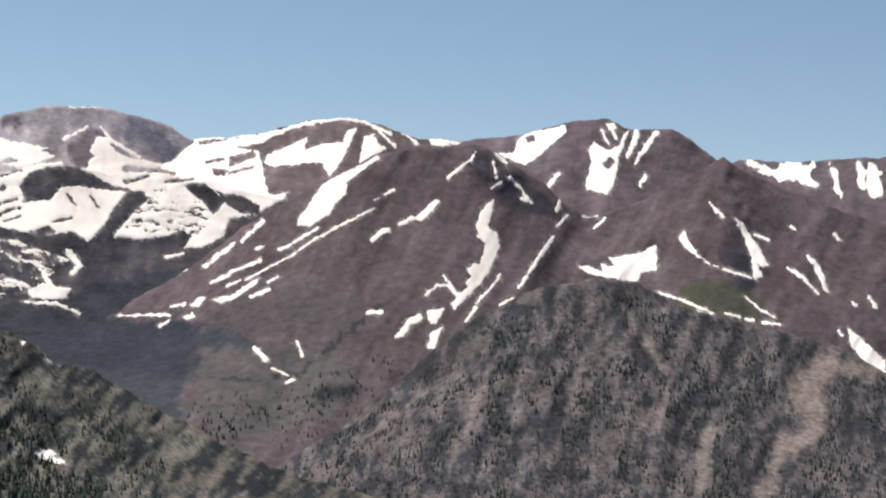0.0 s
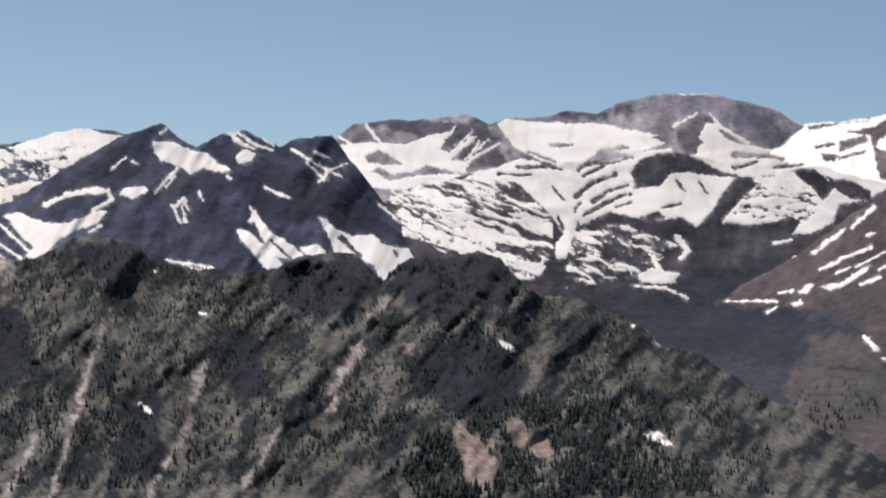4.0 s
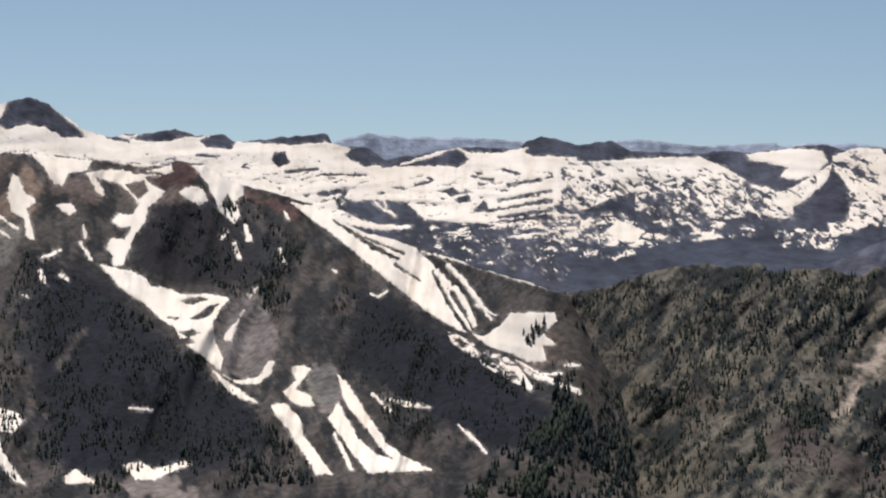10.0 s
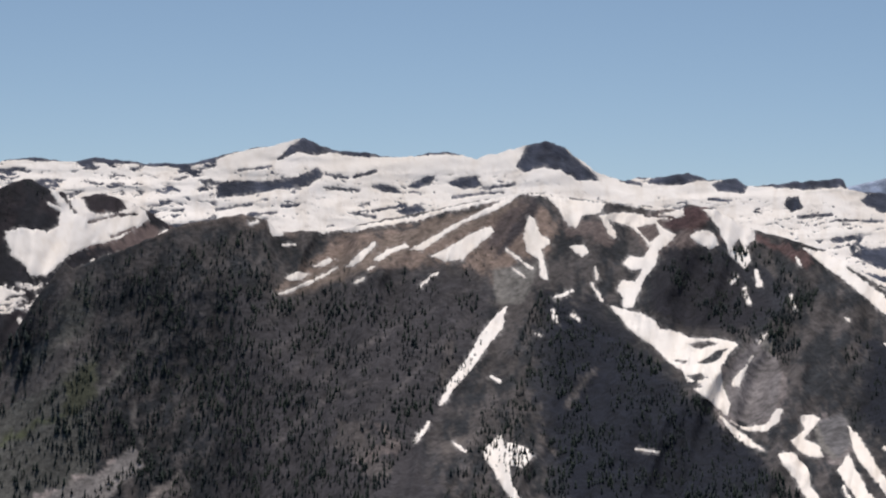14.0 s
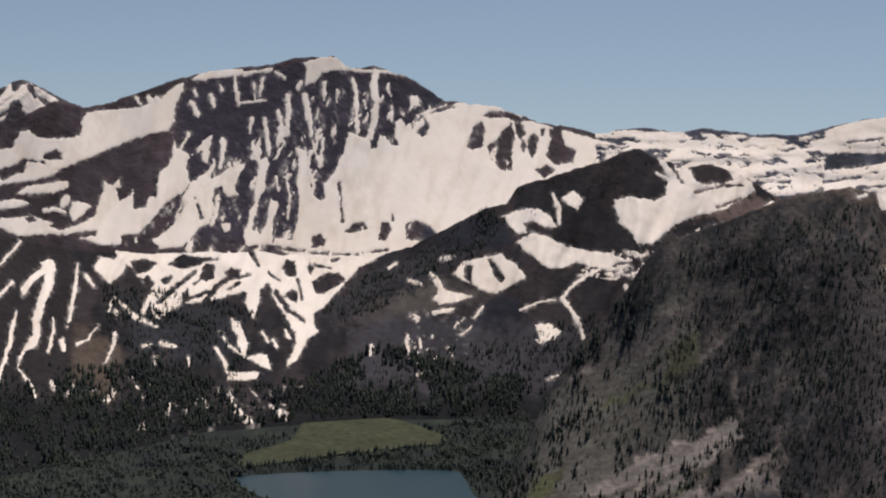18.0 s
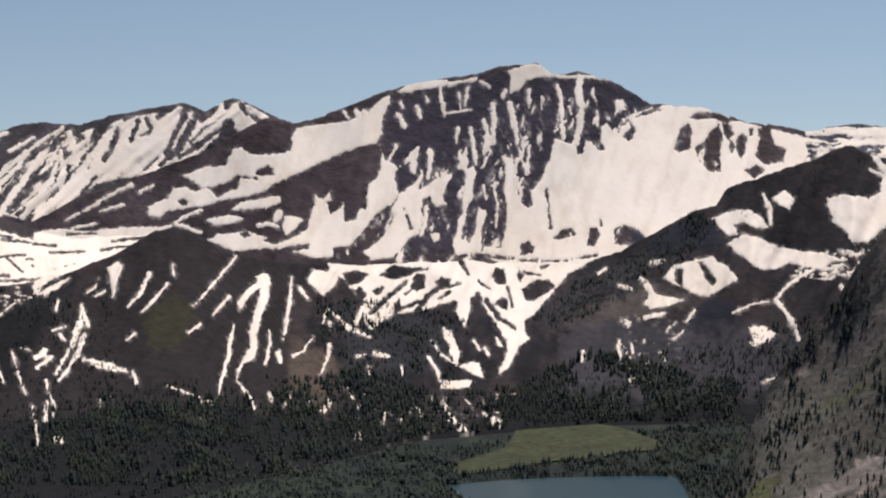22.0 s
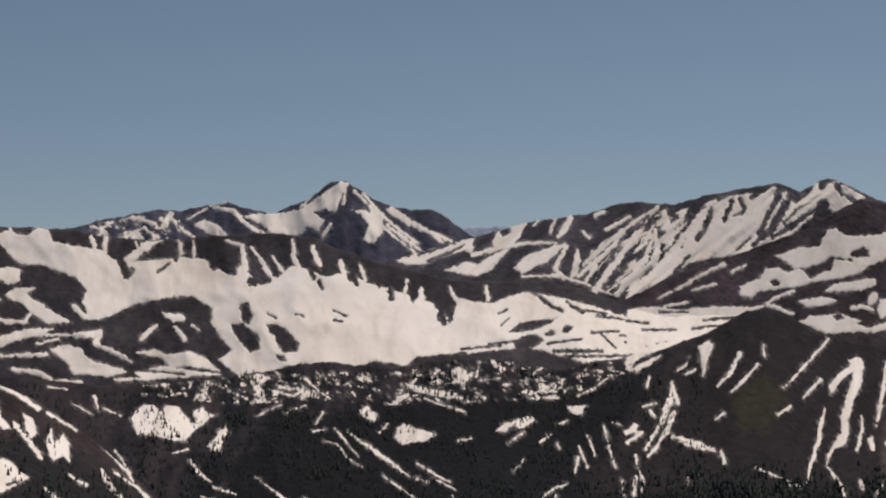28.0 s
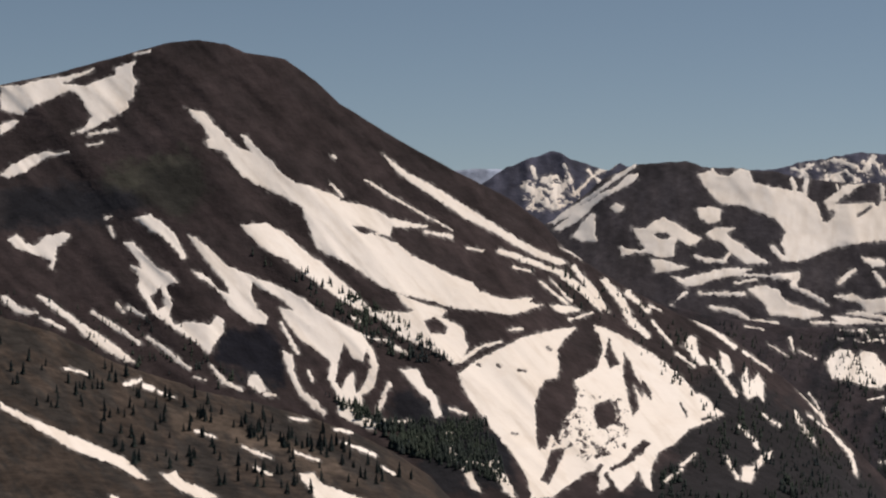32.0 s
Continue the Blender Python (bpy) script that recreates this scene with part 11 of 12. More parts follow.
combe.rock([(57.45, -2.42), (57.23, -2.23), (57.06, -2.49), (57.22, -2.75)])
combe.drift([(58.84, -2.16), (58.44, -1.93), (58.07, -2.02), (57.84, -2.42), (58.15, -2.54), (58.54, -2.37)])
combe.streak([(57.04, -3.80, 0.15), (56.87, -4.23, 0.15)])
combe.streak([(56.68, -3.24, 0.15), (56.55, -3.67, 0.19)])
combe.streak([(57.27, -3.45, 0.13), (57.44, -3.64, 0.11)])
combe.streak([(55.56, -3.97, 0.11), (55.43, -4.39, 0.13)])
combe.streak([(55.39, -2.78, 0.11), (55.26, -2.98, 0.09)])
combe.streak([(56.27, -5.22, 0.09), (56.54, -5.53, 0.09)])
combe.tint_area([(59.74, -1.78), (59.19, -1.21), (58.45, -1.11), (58.26, -1.48), (58.81, -1.86), (59.36, -2.05)], (0.075,0.045,0.042), rag=0.05, soft=0.1)
# deepens the painted shade on that left face
combe.tint_area([(64.18, -1.26), (63.91, -0.80), (63.63, -1.26), (64.09, -2.00), (64.91, -2.93), (65.28, -3.11), (64.73, -2.00)], (0.055,0.048,0.047), rag=0.05, soft=0.1)
# navy rock and tree faces, their shadow painted into the ground
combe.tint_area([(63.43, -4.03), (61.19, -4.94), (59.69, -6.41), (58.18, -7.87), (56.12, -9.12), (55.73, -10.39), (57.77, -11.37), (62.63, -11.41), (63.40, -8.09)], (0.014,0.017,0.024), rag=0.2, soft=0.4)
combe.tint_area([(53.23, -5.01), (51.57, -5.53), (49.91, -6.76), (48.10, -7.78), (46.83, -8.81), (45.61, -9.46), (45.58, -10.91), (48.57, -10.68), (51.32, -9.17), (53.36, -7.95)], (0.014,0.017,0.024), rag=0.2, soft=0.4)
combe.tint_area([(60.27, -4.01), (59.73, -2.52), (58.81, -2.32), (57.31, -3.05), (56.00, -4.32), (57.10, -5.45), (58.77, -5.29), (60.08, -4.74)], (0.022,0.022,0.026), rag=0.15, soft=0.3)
combe.tint_area([(81.78, -11.71), (80.17, -10.86), (77.92, -9.80), (77.90, -10.58), (79.44, -11.37), (80.87, -11.90)], (0.21,0.195,0.165), rag=0.10, soft=0.10)
combe.tint_area([(80.49, -12.73), (79.07, -12.03), (77.87, -11.43), (77.86, -12.06), (79.40, -12.80), (80.30, -12.99)], (0.21,0.195,0.165), rag=0.10, soft=0.10)
combe.tint_area([(81.68, -7.80), (80.27, -6.67), (78.05, -5.08), (78.02, -6.07), (79.54, -7.28), (81.14, -8.06)], (0.11,0.102,0.088), rag=0.15, soft=0.2)
combe.tint_area([(83.62, -11.50), (82.34, -11.00), (82.33, -11.46), (83.24, -11.94)], (0.07,0.075,0.04), rag=0.10, soft=0.1)
combe.tint_area([(79.20, -7.00), (78.02, -6.25), (77.98, -7.68), (79.16, -8.45)], (0.07,0.075,0.045), rag=0.15, soft=0.2)
combe.tint_area([(81.91, -11.86), (80.27, -11.06), (78.29, -10.25), (76.90, -9.10), (76.51, -9.80), (77.55, -10.76), (79.34, -11.29), (81.17, -11.83)], (0.22,0.205,0.175), rag=0.06, soft=0.06)
combe.tint_area([(81.34, -12.11), (79.52, -11.58), (78.26, -10.97), (78.25, -11.24), (79.32, -11.84), (80.60, -12.26)], (0.22,0.205,0.175), rag=0.05, soft=0.06)
combe.tint_area([(80.95, -12.91), (80.03, -12.60), (78.22, -12.06), (76.46, -10.88), (75.25, -11.00), (75.18, -12.43), (77.29, -12.55), (79.10, -13.01)], (0.19,0.175,0.15), rag=0.12, soft=0.10)
combe.tint_area([(83.58, -12.00), (83.22, -11.35), (82.57, -11.33), (82.65, -11.88), (83.20, -12.27)], (0.09,0.10,0.05), rag=0.06, soft=0.1)
combe.tint_area([(84.31, -12.85), (82.83, -12.25), (82.07, -12.59), (82.81, -12.99)], (0.06,0.072,0.035), rag=0.06, soft=0.1)
combe.tint([(69.66, -9.68, 0.37), (68.38, -9.16, 0.41), (68.93, -8.42, 0.26)], (0.16,0.135,0.115), soft=0.15)
combe.tint([(66.73, -9.18, 0.37), (65.81, -8.82, 0.33)], (0.13,0.115,0.095), soft=0.15)
combe.tint([(62.66, -7.72, 0.37), (61.92, -6.61, 0.26)], (0.11,0.10,0.086), soft=0.15)
combe.tint([(63.58, -8.82, 0.26), (63.02, -9.37, 0.19)], (0.13,0.115,0.095), soft=0.15)
combe.tint([(76.70, -2.41, 0.22), (75.42, -2.02, 0.30), (73.77, -1.84, 0.33), (71.76, -2.13, 0.63)], (0.16,0.130,0.102), soft=0.25)
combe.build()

dome = Slope("dark_dome_mountain", "a dark brown domed mountain with long snow tongues", [(119.52, -11.92), (120.82, -10.06), (122.05, -8.88), (123.87, -7.16), (125.70, -5.76), (127.53, -4.98), (128.83, -4.37), (130.13, -3.65), (131.24, -2.93), (131.99, -2.10), (133.11, -1.29), (134.98, -0.38), (136.84, 0.62), (138.69, 1.74), (139.43, 2.43), (140.45, 3.16), (141.82, 3.36), (142.37, 3.60), (143.27, 3.73), (144.17, 3.62), (146.14, 3.04), (147.74, 2.56), (149.49, 2.17), (151.72, 1.77)], near=1500, far=2020, foot=-12, color=(0.05, 0.038, 0.035), color2=(0.038, 0.03, 0.028), seed=21, mat=SCREE, rib=(0.5, 0.12, 26.0), lean=-0.9, jag=0.02, sharp=0.05)
dome.tint_area([(146.32, -0.31), (143.62, 0.45), (142.71, -1.01), (144.16, -1.57), (146.86, -1.95)], (0.062,0.062,0.045), soft=0.5)
dome.tint_area([(150.54, -0.88), (146.32, -0.67), (145.96, -2.31), (150.54, -2.67)], (0.038,0.036,0.036), soft=0.5)
dome.tint_area([(142.51, -5.69), (140.67, -5.60), (140.48, -7.62), (141.59, -7.62), (142.69, -6.70)], (0.016,0.018,0.021))
dome.tint_area([(137.13, -7.89), (135.64, -7.79), (133.96, -8.51), (132.62, -11.04), (135.61, -11.08)], (0.020,0.021,0.023))
dome.tint_area([(128.22, -7.66), (125.69, -6.49), (123.50, -7.87), (120.24, -10.91), (120.22, -11.96), (131.11, -12.46), (127.82, -9.47)], (0.024,0.023,0.023), soft=0.4)
conifers("conifer_wood", "dark dwarf conifers between the snow tongues", dome.spots([(141.79, -3.02), (139.39, -3.94), (136.79, -5.21), (134.54, -6.86), (136.77, -6.69), (139.39, -4.86)], 700, 120), 7, 220)
conifers("conifer_wood", "dark dwarf conifers between the snow tongues", dome.spots([(139.37, -7.62), (136.75, -8.72), (133.77, -8.50), (133.00, -10.69), (136.75, -9.63)], 1100, 121), 8, 221)
conifers("conifer_wood", "dark dwarf conifers on the mountain foot", dome.spots([(127.82, -9.47), (125.83, -8.31), (123.49, -8.23), (120.24, -10.91), (128.33, -12.01)], 700, 122), 7, 222)
conifers("conifer_wood", "dark dwarf conifers on the mountain edge", dome.spots([(133.47, -2.96), (131.23, -3.67), (125.69, -6.13), (122.04, -9.24), (123.80, -10.39), (126.56, -8.34), (129.35, -5.85)], 550, 123), 7, 223)
conifers("conifer_wood", "dark dwarf conifers between the snow tongues", dome.spots([(150.55, -4.10), (144.16, -5.23), (141.22, -7.81), (144.15, -7.42), (149.51, -5.90)], 200, 124), 6, 224)
dome.streak([(125.41, -6.16, 0.07), (124.54, -6.73, 0.09)])
dome.streak([(123.94, -5.65, 0.22), (123.83, -6.09, 0.15)])
dome.streak([(123.65, -7.30, 0.07), (123.00, -7.98, 0.15), (122.74, -8.40, 0.07)])
dome.streak([(123.74, -8.03, 0.09), (123.46, -8.53, 0.15), (123.05, -9.04, 0.09)])
dome.streak([(123.32, -8.12, 0.07), (122.72, -8.53, 0.09), (121.97, -9.26, 0.15), (121.74, -9.97, 0.07)])
dome.drift([(125.39, -9.89), (125.02, -9.79), (124.75, -9.41), (124.43, -9.32), (124.54, -9.61), (124.93, -9.88), (125.09, -10.37), (125.41, -10.26)])
dome.streak([(125.52, -8.55, 0.09), (125.03, -8.97, 0.15), (124.90, -9.21, 0.11)])
dome.streak([(125.89, -9.55, 0.09), (125.53, -10.22, 0.11)])
dome.drift([(127.36, -6.04), (127.14, -5.66), (126.94, -5.75), (126.85, -6.23), (126.56, -6.61), (126.80, -6.65), (127.07, -6.32)])
dome.streak([(127.56, -6.28, 0.11), (127.00, -6.68, 0.11)])
dome.streak([(126.47, -6.47, 0.11), (126.05, -6.96, 0.15), (125.62, -7.57, 0.15)])
dome.drift([(126.18, -6.14), (125.87, -6.30), (125.75, -6.78), (125.95, -6.98), (126.10, -6.60)])
dome.drift([(125.44, -6.97), (125.31, -6.65), (125.20, -7.15), (124.93, -6.86), (124.74, -7.15), (124.74, -7.74), (124.94, -7.53), (125.24, -7.72), (125.42, -7.42)])
dome.streak([(127.20, -5.06, 0.06), (126.42, -5.50, 0.11), (125.70, -6.01, 0.15)])
dome.streak([(128.36, -5.25, 0.09), (127.72, -6.00, 0.09)])
dome.streak([(128.51, -4.72, 0.07), (128.09, -4.89, 0.06)])
dome.streak([(129.92, -3.97, 0.24), (129.40, -4.57, 0.26), (129.04, -5.30, 0.24), (128.54, -5.71, 0.20)])
dome.streak([(129.19, -4.34, 0.19), (128.52, -4.90, 0.11)])
dome.streak([(130.97, -3.51, 0.15), (130.39, -4.20, 0.24), (129.80, -5.01, 0.07)])
dome.streak([(131.66, -3.98, 0.07), (131.04, -4.62, 0.09)])
dome.drift([(131.40, -2.92), (130.92, -3.01), (130.21, -3.30), (129.44, -3.50), (130.03, -3.50), (130.74, -3.28)])
dome.streak([(124.75, -8.17, 0.07), (124.20, -8.52, 0.09)])
dome.streak([(127.31, -9.85, 0.15), (126.91, -9.50, 0.13)])
dome.streak([(127.85, -10.38, 0.09), (127.31, -9.99, 0.09)])
dome.drift([(149.49, 2.13), (148.79, 2.18), (148.09, 2.38), (147.39, 2.48), (146.86, 2.62), (146.50, 2.80), (146.68, 2.62), (147.21, 2.39), (147.57, 2.24), (146.86, 2.18), (146.33, 2.41), (145.97, 2.51), (145.88, 2.78), (145.52, 2.93), (145.25, 3.01), (145.40, 2.70), (145.22, 2.34), (145.34, 1.98), (145.29, 1.85), (145.52, 1.70), (145.47, 1.52), (145.88, 1.24), (146.24, 1.06), (146.68, 0.78), (147.30, 0.63), (146.86, 0.87), (146.65, 1.23), (146.86, 1.50), (147.04, 1.89), (147.30, 2.03), (147.92, 1.75), (148.53, 1.47), (148.80, 1.20), (149.49, 1.37)])
dome.drift([(149.49, 0.88), (149.15, 1.05), (148.88, 1.02), (149.23, 0.74), (149.50, 0.56)])
dome.streak([(146.72, 0.63, 0.07), (145.90, 0.81, 0.09)])
dome.streak([(146.75, 0.29, 0.06), (146.32, 0.37, 0.07)])
dome.streak([(147.87, -0.03, 0.06), (147.36, 0.05, 0.07)])
dome.streak([(145.29, 3.21, 0.07), (144.82, 3.32, 0.07)])
dome.drift([(149.50, -0.73), (149.15, -0.37), (148.62, -0.11), (148.01, 0.09), (147.83, 0.01), (148.36, -0.32), (148.71, -0.60), (149.24, -0.78)])
dome.drift([(143.67, 1.58), (143.36, 1.46), (143.05, 1.37), (142.76, 1.05), (142.36, 0.65), (141.99, 0.29), (141.53, 0.11), (141.77, 0.48), (141.90, 0.69), (141.68, 0.64), (141.35, 0.26), (140.89, -0.16), (140.52, -0.58), (140.15, -0.83), (139.41, -1.07), (138.67, -1.34), (138.66, -3.37), (139.12, -3.01), (139.40, -2.54), (139.68, -2.08), (139.78, -1.72), (140.43, -1.35), (141.07, -1.08), (141.62, -0.77), (141.90, -0.63), (142.17, -0.26), (142.45, 0.14), (142.90, 0.24), (143.05, 0.46), (142.87, 0.55), (143.09, 0.92), (143.36, 1.19)])
dome.drift([(139.78, -0.89), (138.86, -1.25), (138.67, -1.43), (137.75, -1.61), (137.00, -1.97), (136.26, -2.15), (135.55, -2.27), (136.17, -2.31), (136.91, -2.28), (137.00, -2.58), (137.55, -2.51), (136.81, -2.80), (136.25, -3.20), (135.50, -3.57), (134.76, -3.93), (134.29, -4.07), (134.65, -4.91), (135.68, -4.70), (136.70, -4.47), (137.17, -4.29), (137.73, -3.92), (138.29, -3.55), (138.84, -3.28), (139.40, -3.01), (139.68, -2.27), (139.87, -1.72)])
dome.drift([(134.94, -3.86), (134.29, -4.07), (134.01, -4.35), (133.36, -4.58), (132.80, -4.61), (132.24, -4.53), (132.43, -4.70), (131.92, -4.78), (132.42, -4.97), (132.98, -5.13), (133.63, -5.03), (134.56, -4.97), (135.40, -4.79)])
dome.rock([(138.24, -2.24), (137.83, -2.27), (137.41, -2.47), (137.74, -2.55), (138.02, -2.46)])
dome.streak([(138.94, -0.90, 0.07), (138.55, -1.28, 0.09)])
dome.streak([(138.91, 0.03, 0.11), (138.79, -0.04, 0.09)])
dome.streak([(137.83, -0.74, 0.07), (137.01, -1.23, 0.09), (136.08, -1.77, 0.07), (134.96, -2.36, 0.06)])
dome.streak([(135.85, -2.44, 0.07), (134.98, -2.58, 0.13)])
dome.streak([(134.43, -2.96, 0.09), (133.95, -3.03, 0.07)])
dome.drift([(137.30, 0.12), (136.83, -0.21), (136.46, -0.48), (135.72, -0.85), (134.97, -1.30), (134.22, -1.76), (133.48, -2.21), (132.73, -2.66), (131.99, -3.03), (131.15, -3.38), (131.42, -3.48), (132.17, -3.21), (132.91, -2.85), (133.66, -2.40), (134.41, -2.04), (135.15, -1.58), (135.99, -1.03), (136.74, -0.54)])
dome.streak([(133.41, -3.01, 0.15), (132.54, -3.31, 0.19), (131.79, -3.58, 0.15), (131.16, -3.79, 0.11)])
dome.streak([(132.94, -3.57, 0.09), (132.27, -3.70, 0.07)])
dome.streak([(131.27, -3.81, 0.22), (130.49, -4.39, 0.26), (130.04, -4.92, 0.11)])
dome.streak([(132.03, -4.04, 0.09), (131.17, -4.73, 0.07)])
dome.drift([(131.72, -4.80), (131.22, -4.77), (130.63, -4.91), (131.22, -5.07), (131.50, -4.98)])
dome.streak([(131.07, -5.25, 0.07), (130.33, -5.01, 0.07)])
dome.streak([(133.01, -5.61, 0.09), (132.62, -5.57, 0.07)])
dome.drift([(141.89, -2.25), (141.06, -2.19), (140.51, -2.46), (140.14, -2.73), (139.77, -3.10), (140.14, -3.38), (140.69, -3.29), (141.24, -2.93), (141.61, -2.61)])
dome.drift([(140.51, -2.83), (139.77, -3.10), (139.21, -3.47), (138.65, -4.02), (138.28, -4.29), (137.91, -4.66), (137.53, -5.03), (136.79, -5.06), (136.42, -5.11), (136.05, -4.93), (135.67, -5.07), (134.93, -5.38), (134.55, -5.56), (134.51, -5.93), (134.36, -6.20), (134.63, -6.67), (134.91, -6.76), (135.19, -6.49), (136.04, -6.13), (136.60, -5.86), (137.16, -5.40), (137.91, -5.03), (138.65, -4.67), (139.39, -4.12), (140.14, -3.57), (140.60, -3.20)])
dome.drift([(136.80, -4.47), (135.68, -4.83), (135.08, -5.01), (135.30, -5.21), (136.05, -5.13), (136.55, -4.84)])
dome.rock([(135.86, -5.35), (135.49, -5.22), (135.07, -5.56), (135.18, -5.77), (135.61, -5.77)])
dome.streak([(134.63, -6.67, 0.15), (133.99, -6.20, 0.11), (133.28, -5.99, 0.07)])
dome.drift([(145.25, -2.03), (144.80, -1.93), (144.35, -2.21), (143.98, -2.57), (143.62, -3.30), (143.71, -3.39), (144.07, -2.94), (144.53, -2.57), (144.98, -2.30)])
dome.drift([(145.61, -2.85), (145.34, -2.81), (144.98, -3.21), (144.61, -3.58), (144.16, -3.85), (143.89, -4.13), (144.25, -4.22), (144.07, -4.86), (144.16, -5.23), (143.98, -5.50), (143.43, -5.41), (142.88, -5.50), (142.61, -5.23), (142.43, -5.32), (142.39, -5.69), (142.70, -6.15), (142.92, -6.48), (143.34, -6.05), (143.79, -5.78), (144.16, -5.50), (144.70, -5.13), (144.88, -4.77), (145.16, -4.31), (145.16, -3.94), (145.39, -3.58), (145.07, -3.67), (145.16, -3.40)])
dome.rock([(144.78, -4.60), (144.43, -4.27), (144.30, -4.86), (144.52, -5.08)])
dome.drift([(143.62, -2.57), (143.35, -2.66), (142.89, -3.02), (142.34, -3.57), (141.61, -3.85), (140.50, -4.31), (139.76, -4.67), (139.39, -5.04), (139.38, -6.33), (139.94, -5.96), (140.50, -5.23), (140.59, -4.95), (140.13, -5.04), (140.50, -4.68), (141.05, -4.40), (141.51, -4.12), (141.51, -4.49), (141.33, -4.95), (140.96, -5.23), (141.05, -5.51), (141.60, -5.41), (142.15, -4.95), (142.43, -4.59), (142.80, -4.22), (143.25, -3.94), (143.43, -3.76), (143.07, -3.85), (142.52, -4.40), (142.25, -4.49), (142.34, -4.13), (142.71, -3.76), (142.98, -3.39), (143.35, -2.93)])
dome.drift([(139.95, -4.58), (139.39, -5.00), (138.64, -5.41), (137.90, -5.77), (137.52, -6.32), (137.33, -6.88), (137.51, -7.61), (137.88, -7.80), (137.78, -8.53), (137.13, -8.53), (136.91, -8.71), (137.50, -8.92), (138.25, -8.65), (138.62, -8.45), (138.72, -7.80), (139.00, -7.25), (138.91, -6.70), (139.38, -6.33), (139.84, -5.96)])
dome.rock([(138.67, -6.79), (138.49, -6.11), (138.17, -6.60), (137.89, -6.69), (137.71, -6.29), (137.59, -6.88), (137.88, -7.62), (138.07, -7.71), (138.17, -7.03), (138.41, -7.21), (138.53, -7.62), (138.76, -7.34)])
dome.rock([(137.73, -8.02), (137.51, -7.58), (137.19, -7.80), (137.39, -8.29), (137.62, -8.48)])
dome.streak([(136.94, -7.37, 0.11), (137.14, -7.80, 0.15), (137.37, -8.42, 0.19)])
dome.streak([(140.53, -5.43, 0.11), (140.21, -6.06, 0.15), (139.99, -6.41, 0.15)])
dome.drift([(140.49, -6.33), (140.12, -6.52), (140.11, -7.07), (139.83, -7.62), (139.63, -8.02), (139.93, -7.82), (140.21, -7.25), (140.41, -6.79)])
dome.streak([(139.70, -7.84, 0.19), (139.37, -8.17, 0.22), (139.12, -8.37, 0.15)])
dome.streak([(139.62, -7.00, 0.11), (139.50, -7.33, 0.07)])
dome.streak([(142.82, -6.82, 0.11), (142.42, -7.34, 0.15), (141.79, -7.65, 0.11)])
dome.drift([(141.52, -7.14), (141.30, -7.14), (141.00, -7.62), (141.22, -7.75), (141.63, -7.43)])
dome.streak([(141.07, -7.76, 0.11), (140.70, -7.80, 0.07)])
dome.streak([(145.82, -4.82, 0.11), (145.66, -5.07, 0.11)])
dome.streak([(145.48, -4.93, 0.11), (145.01, -5.20, 0.11)])
dome.drift([(148.46, -4.47), (148.10, -4.57), (147.75, -4.84), (147.22, -5.21), (146.86, -5.48), (146.14, -5.94), (145.69, -6.31), (145.24, -6.68), (145.51, -6.71), (146.05, -6.40), (146.59, -6.03), (146.95, -5.75), (147.39, -5.30), (147.93, -4.93)])
dome.streak([(149.37, -4.61, 0.19), (148.90, -5.01, 0.19), (148.39, -5.09, 0.11)])
dome.streak([(148.25, -5.25, 0.11), (147.52, -5.60, 0.11)])
dome.streak([(146.65, -5.08, 0.09), (145.96, -5.49, 0.15), (145.10, -6.10, 0.11)])
dome.streak([(144.85, -5.92, 0.11), (144.16, -6.41, 0.15), (143.53, -6.93, 0.11)])
dome.streak([(143.37, -7.19, 0.07), (143.00, -7.30, 0.07)])
dome.drift([(149.24, -2.76), (148.98, -2.58), (148.72, -2.85), (148.37, -2.94), (148.10, -2.63), (147.57, -2.52), (147.30, -2.58), (147.48, -2.85), (147.75, -3.03), (147.84, -3.75), (147.96, -3.66), (147.92, -3.39), (148.45, -3.21), (148.98, -3.03)])
dome.streak([(146.07, -2.34, 0.11), (145.95, -2.63, 0.09)])
dome.streak([(146.18, -2.05, 0.07), (146.04, -2.01, 0.07)])
dome.drift([(134.69, -7.07), (134.17, -6.66), (133.61, -6.38), (132.69, -5.90), (132.13, -5.71), (131.21, -5.51), (130.84, -5.50), (131.21, -5.88), (131.48, -6.25), (131.38, -6.80), (131.47, -7.17), (131.84, -7.22), (132.02, -7.55), (132.20, -8.11), (132.09, -8.84), (132.09, -9.39), (131.80, -9.47), (131.63, -9.01), (131.16, -9.37), (130.41, -9.53), (130.03, -9.89), (130.77, -10.45), (131.32, -10.83), (131.60, -11.05), (132.25, -11.07), (132.45, -10.31), (132.92, -9.58), (133.58, -8.86), (134.15, -8.14), (134.53, -7.59)])
dome.drift([(130.33, -5.35), (129.92, -5.49), (129.17, -5.84), (128.25, -6.37), (127.50, -6.90), (126.94, -7.52), (126.49, -7.69), (126.30, -8.00), (125.98, -8.17), (126.56, -8.48), (127.11, -8.71), (127.65, -9.27), (128.10, -9.47), (128.37, -10.20), (128.26, -10.74), (128.54, -10.57), (128.74, -10.03), (128.92, -10.40), (129.28, -10.78), (129.56, -10.60), (130.02, -10.80), (130.03, -10.25), (130.59, -10.08), (130.77, -10.45), (131.14, -10.28), (131.43, -9.37), (131.17, -8.45), (130.80, -8.08), (130.81, -7.53), (130.91, -6.98), (130.27, -6.60), (130.00, -6.04)])
dome.rock([(130.87, -5.87), (130.10, -5.64), (129.98, -6.22), (130.17, -6.82), (130.63, -7.10), (131.18, -7.39), (131.24, -6.25)])
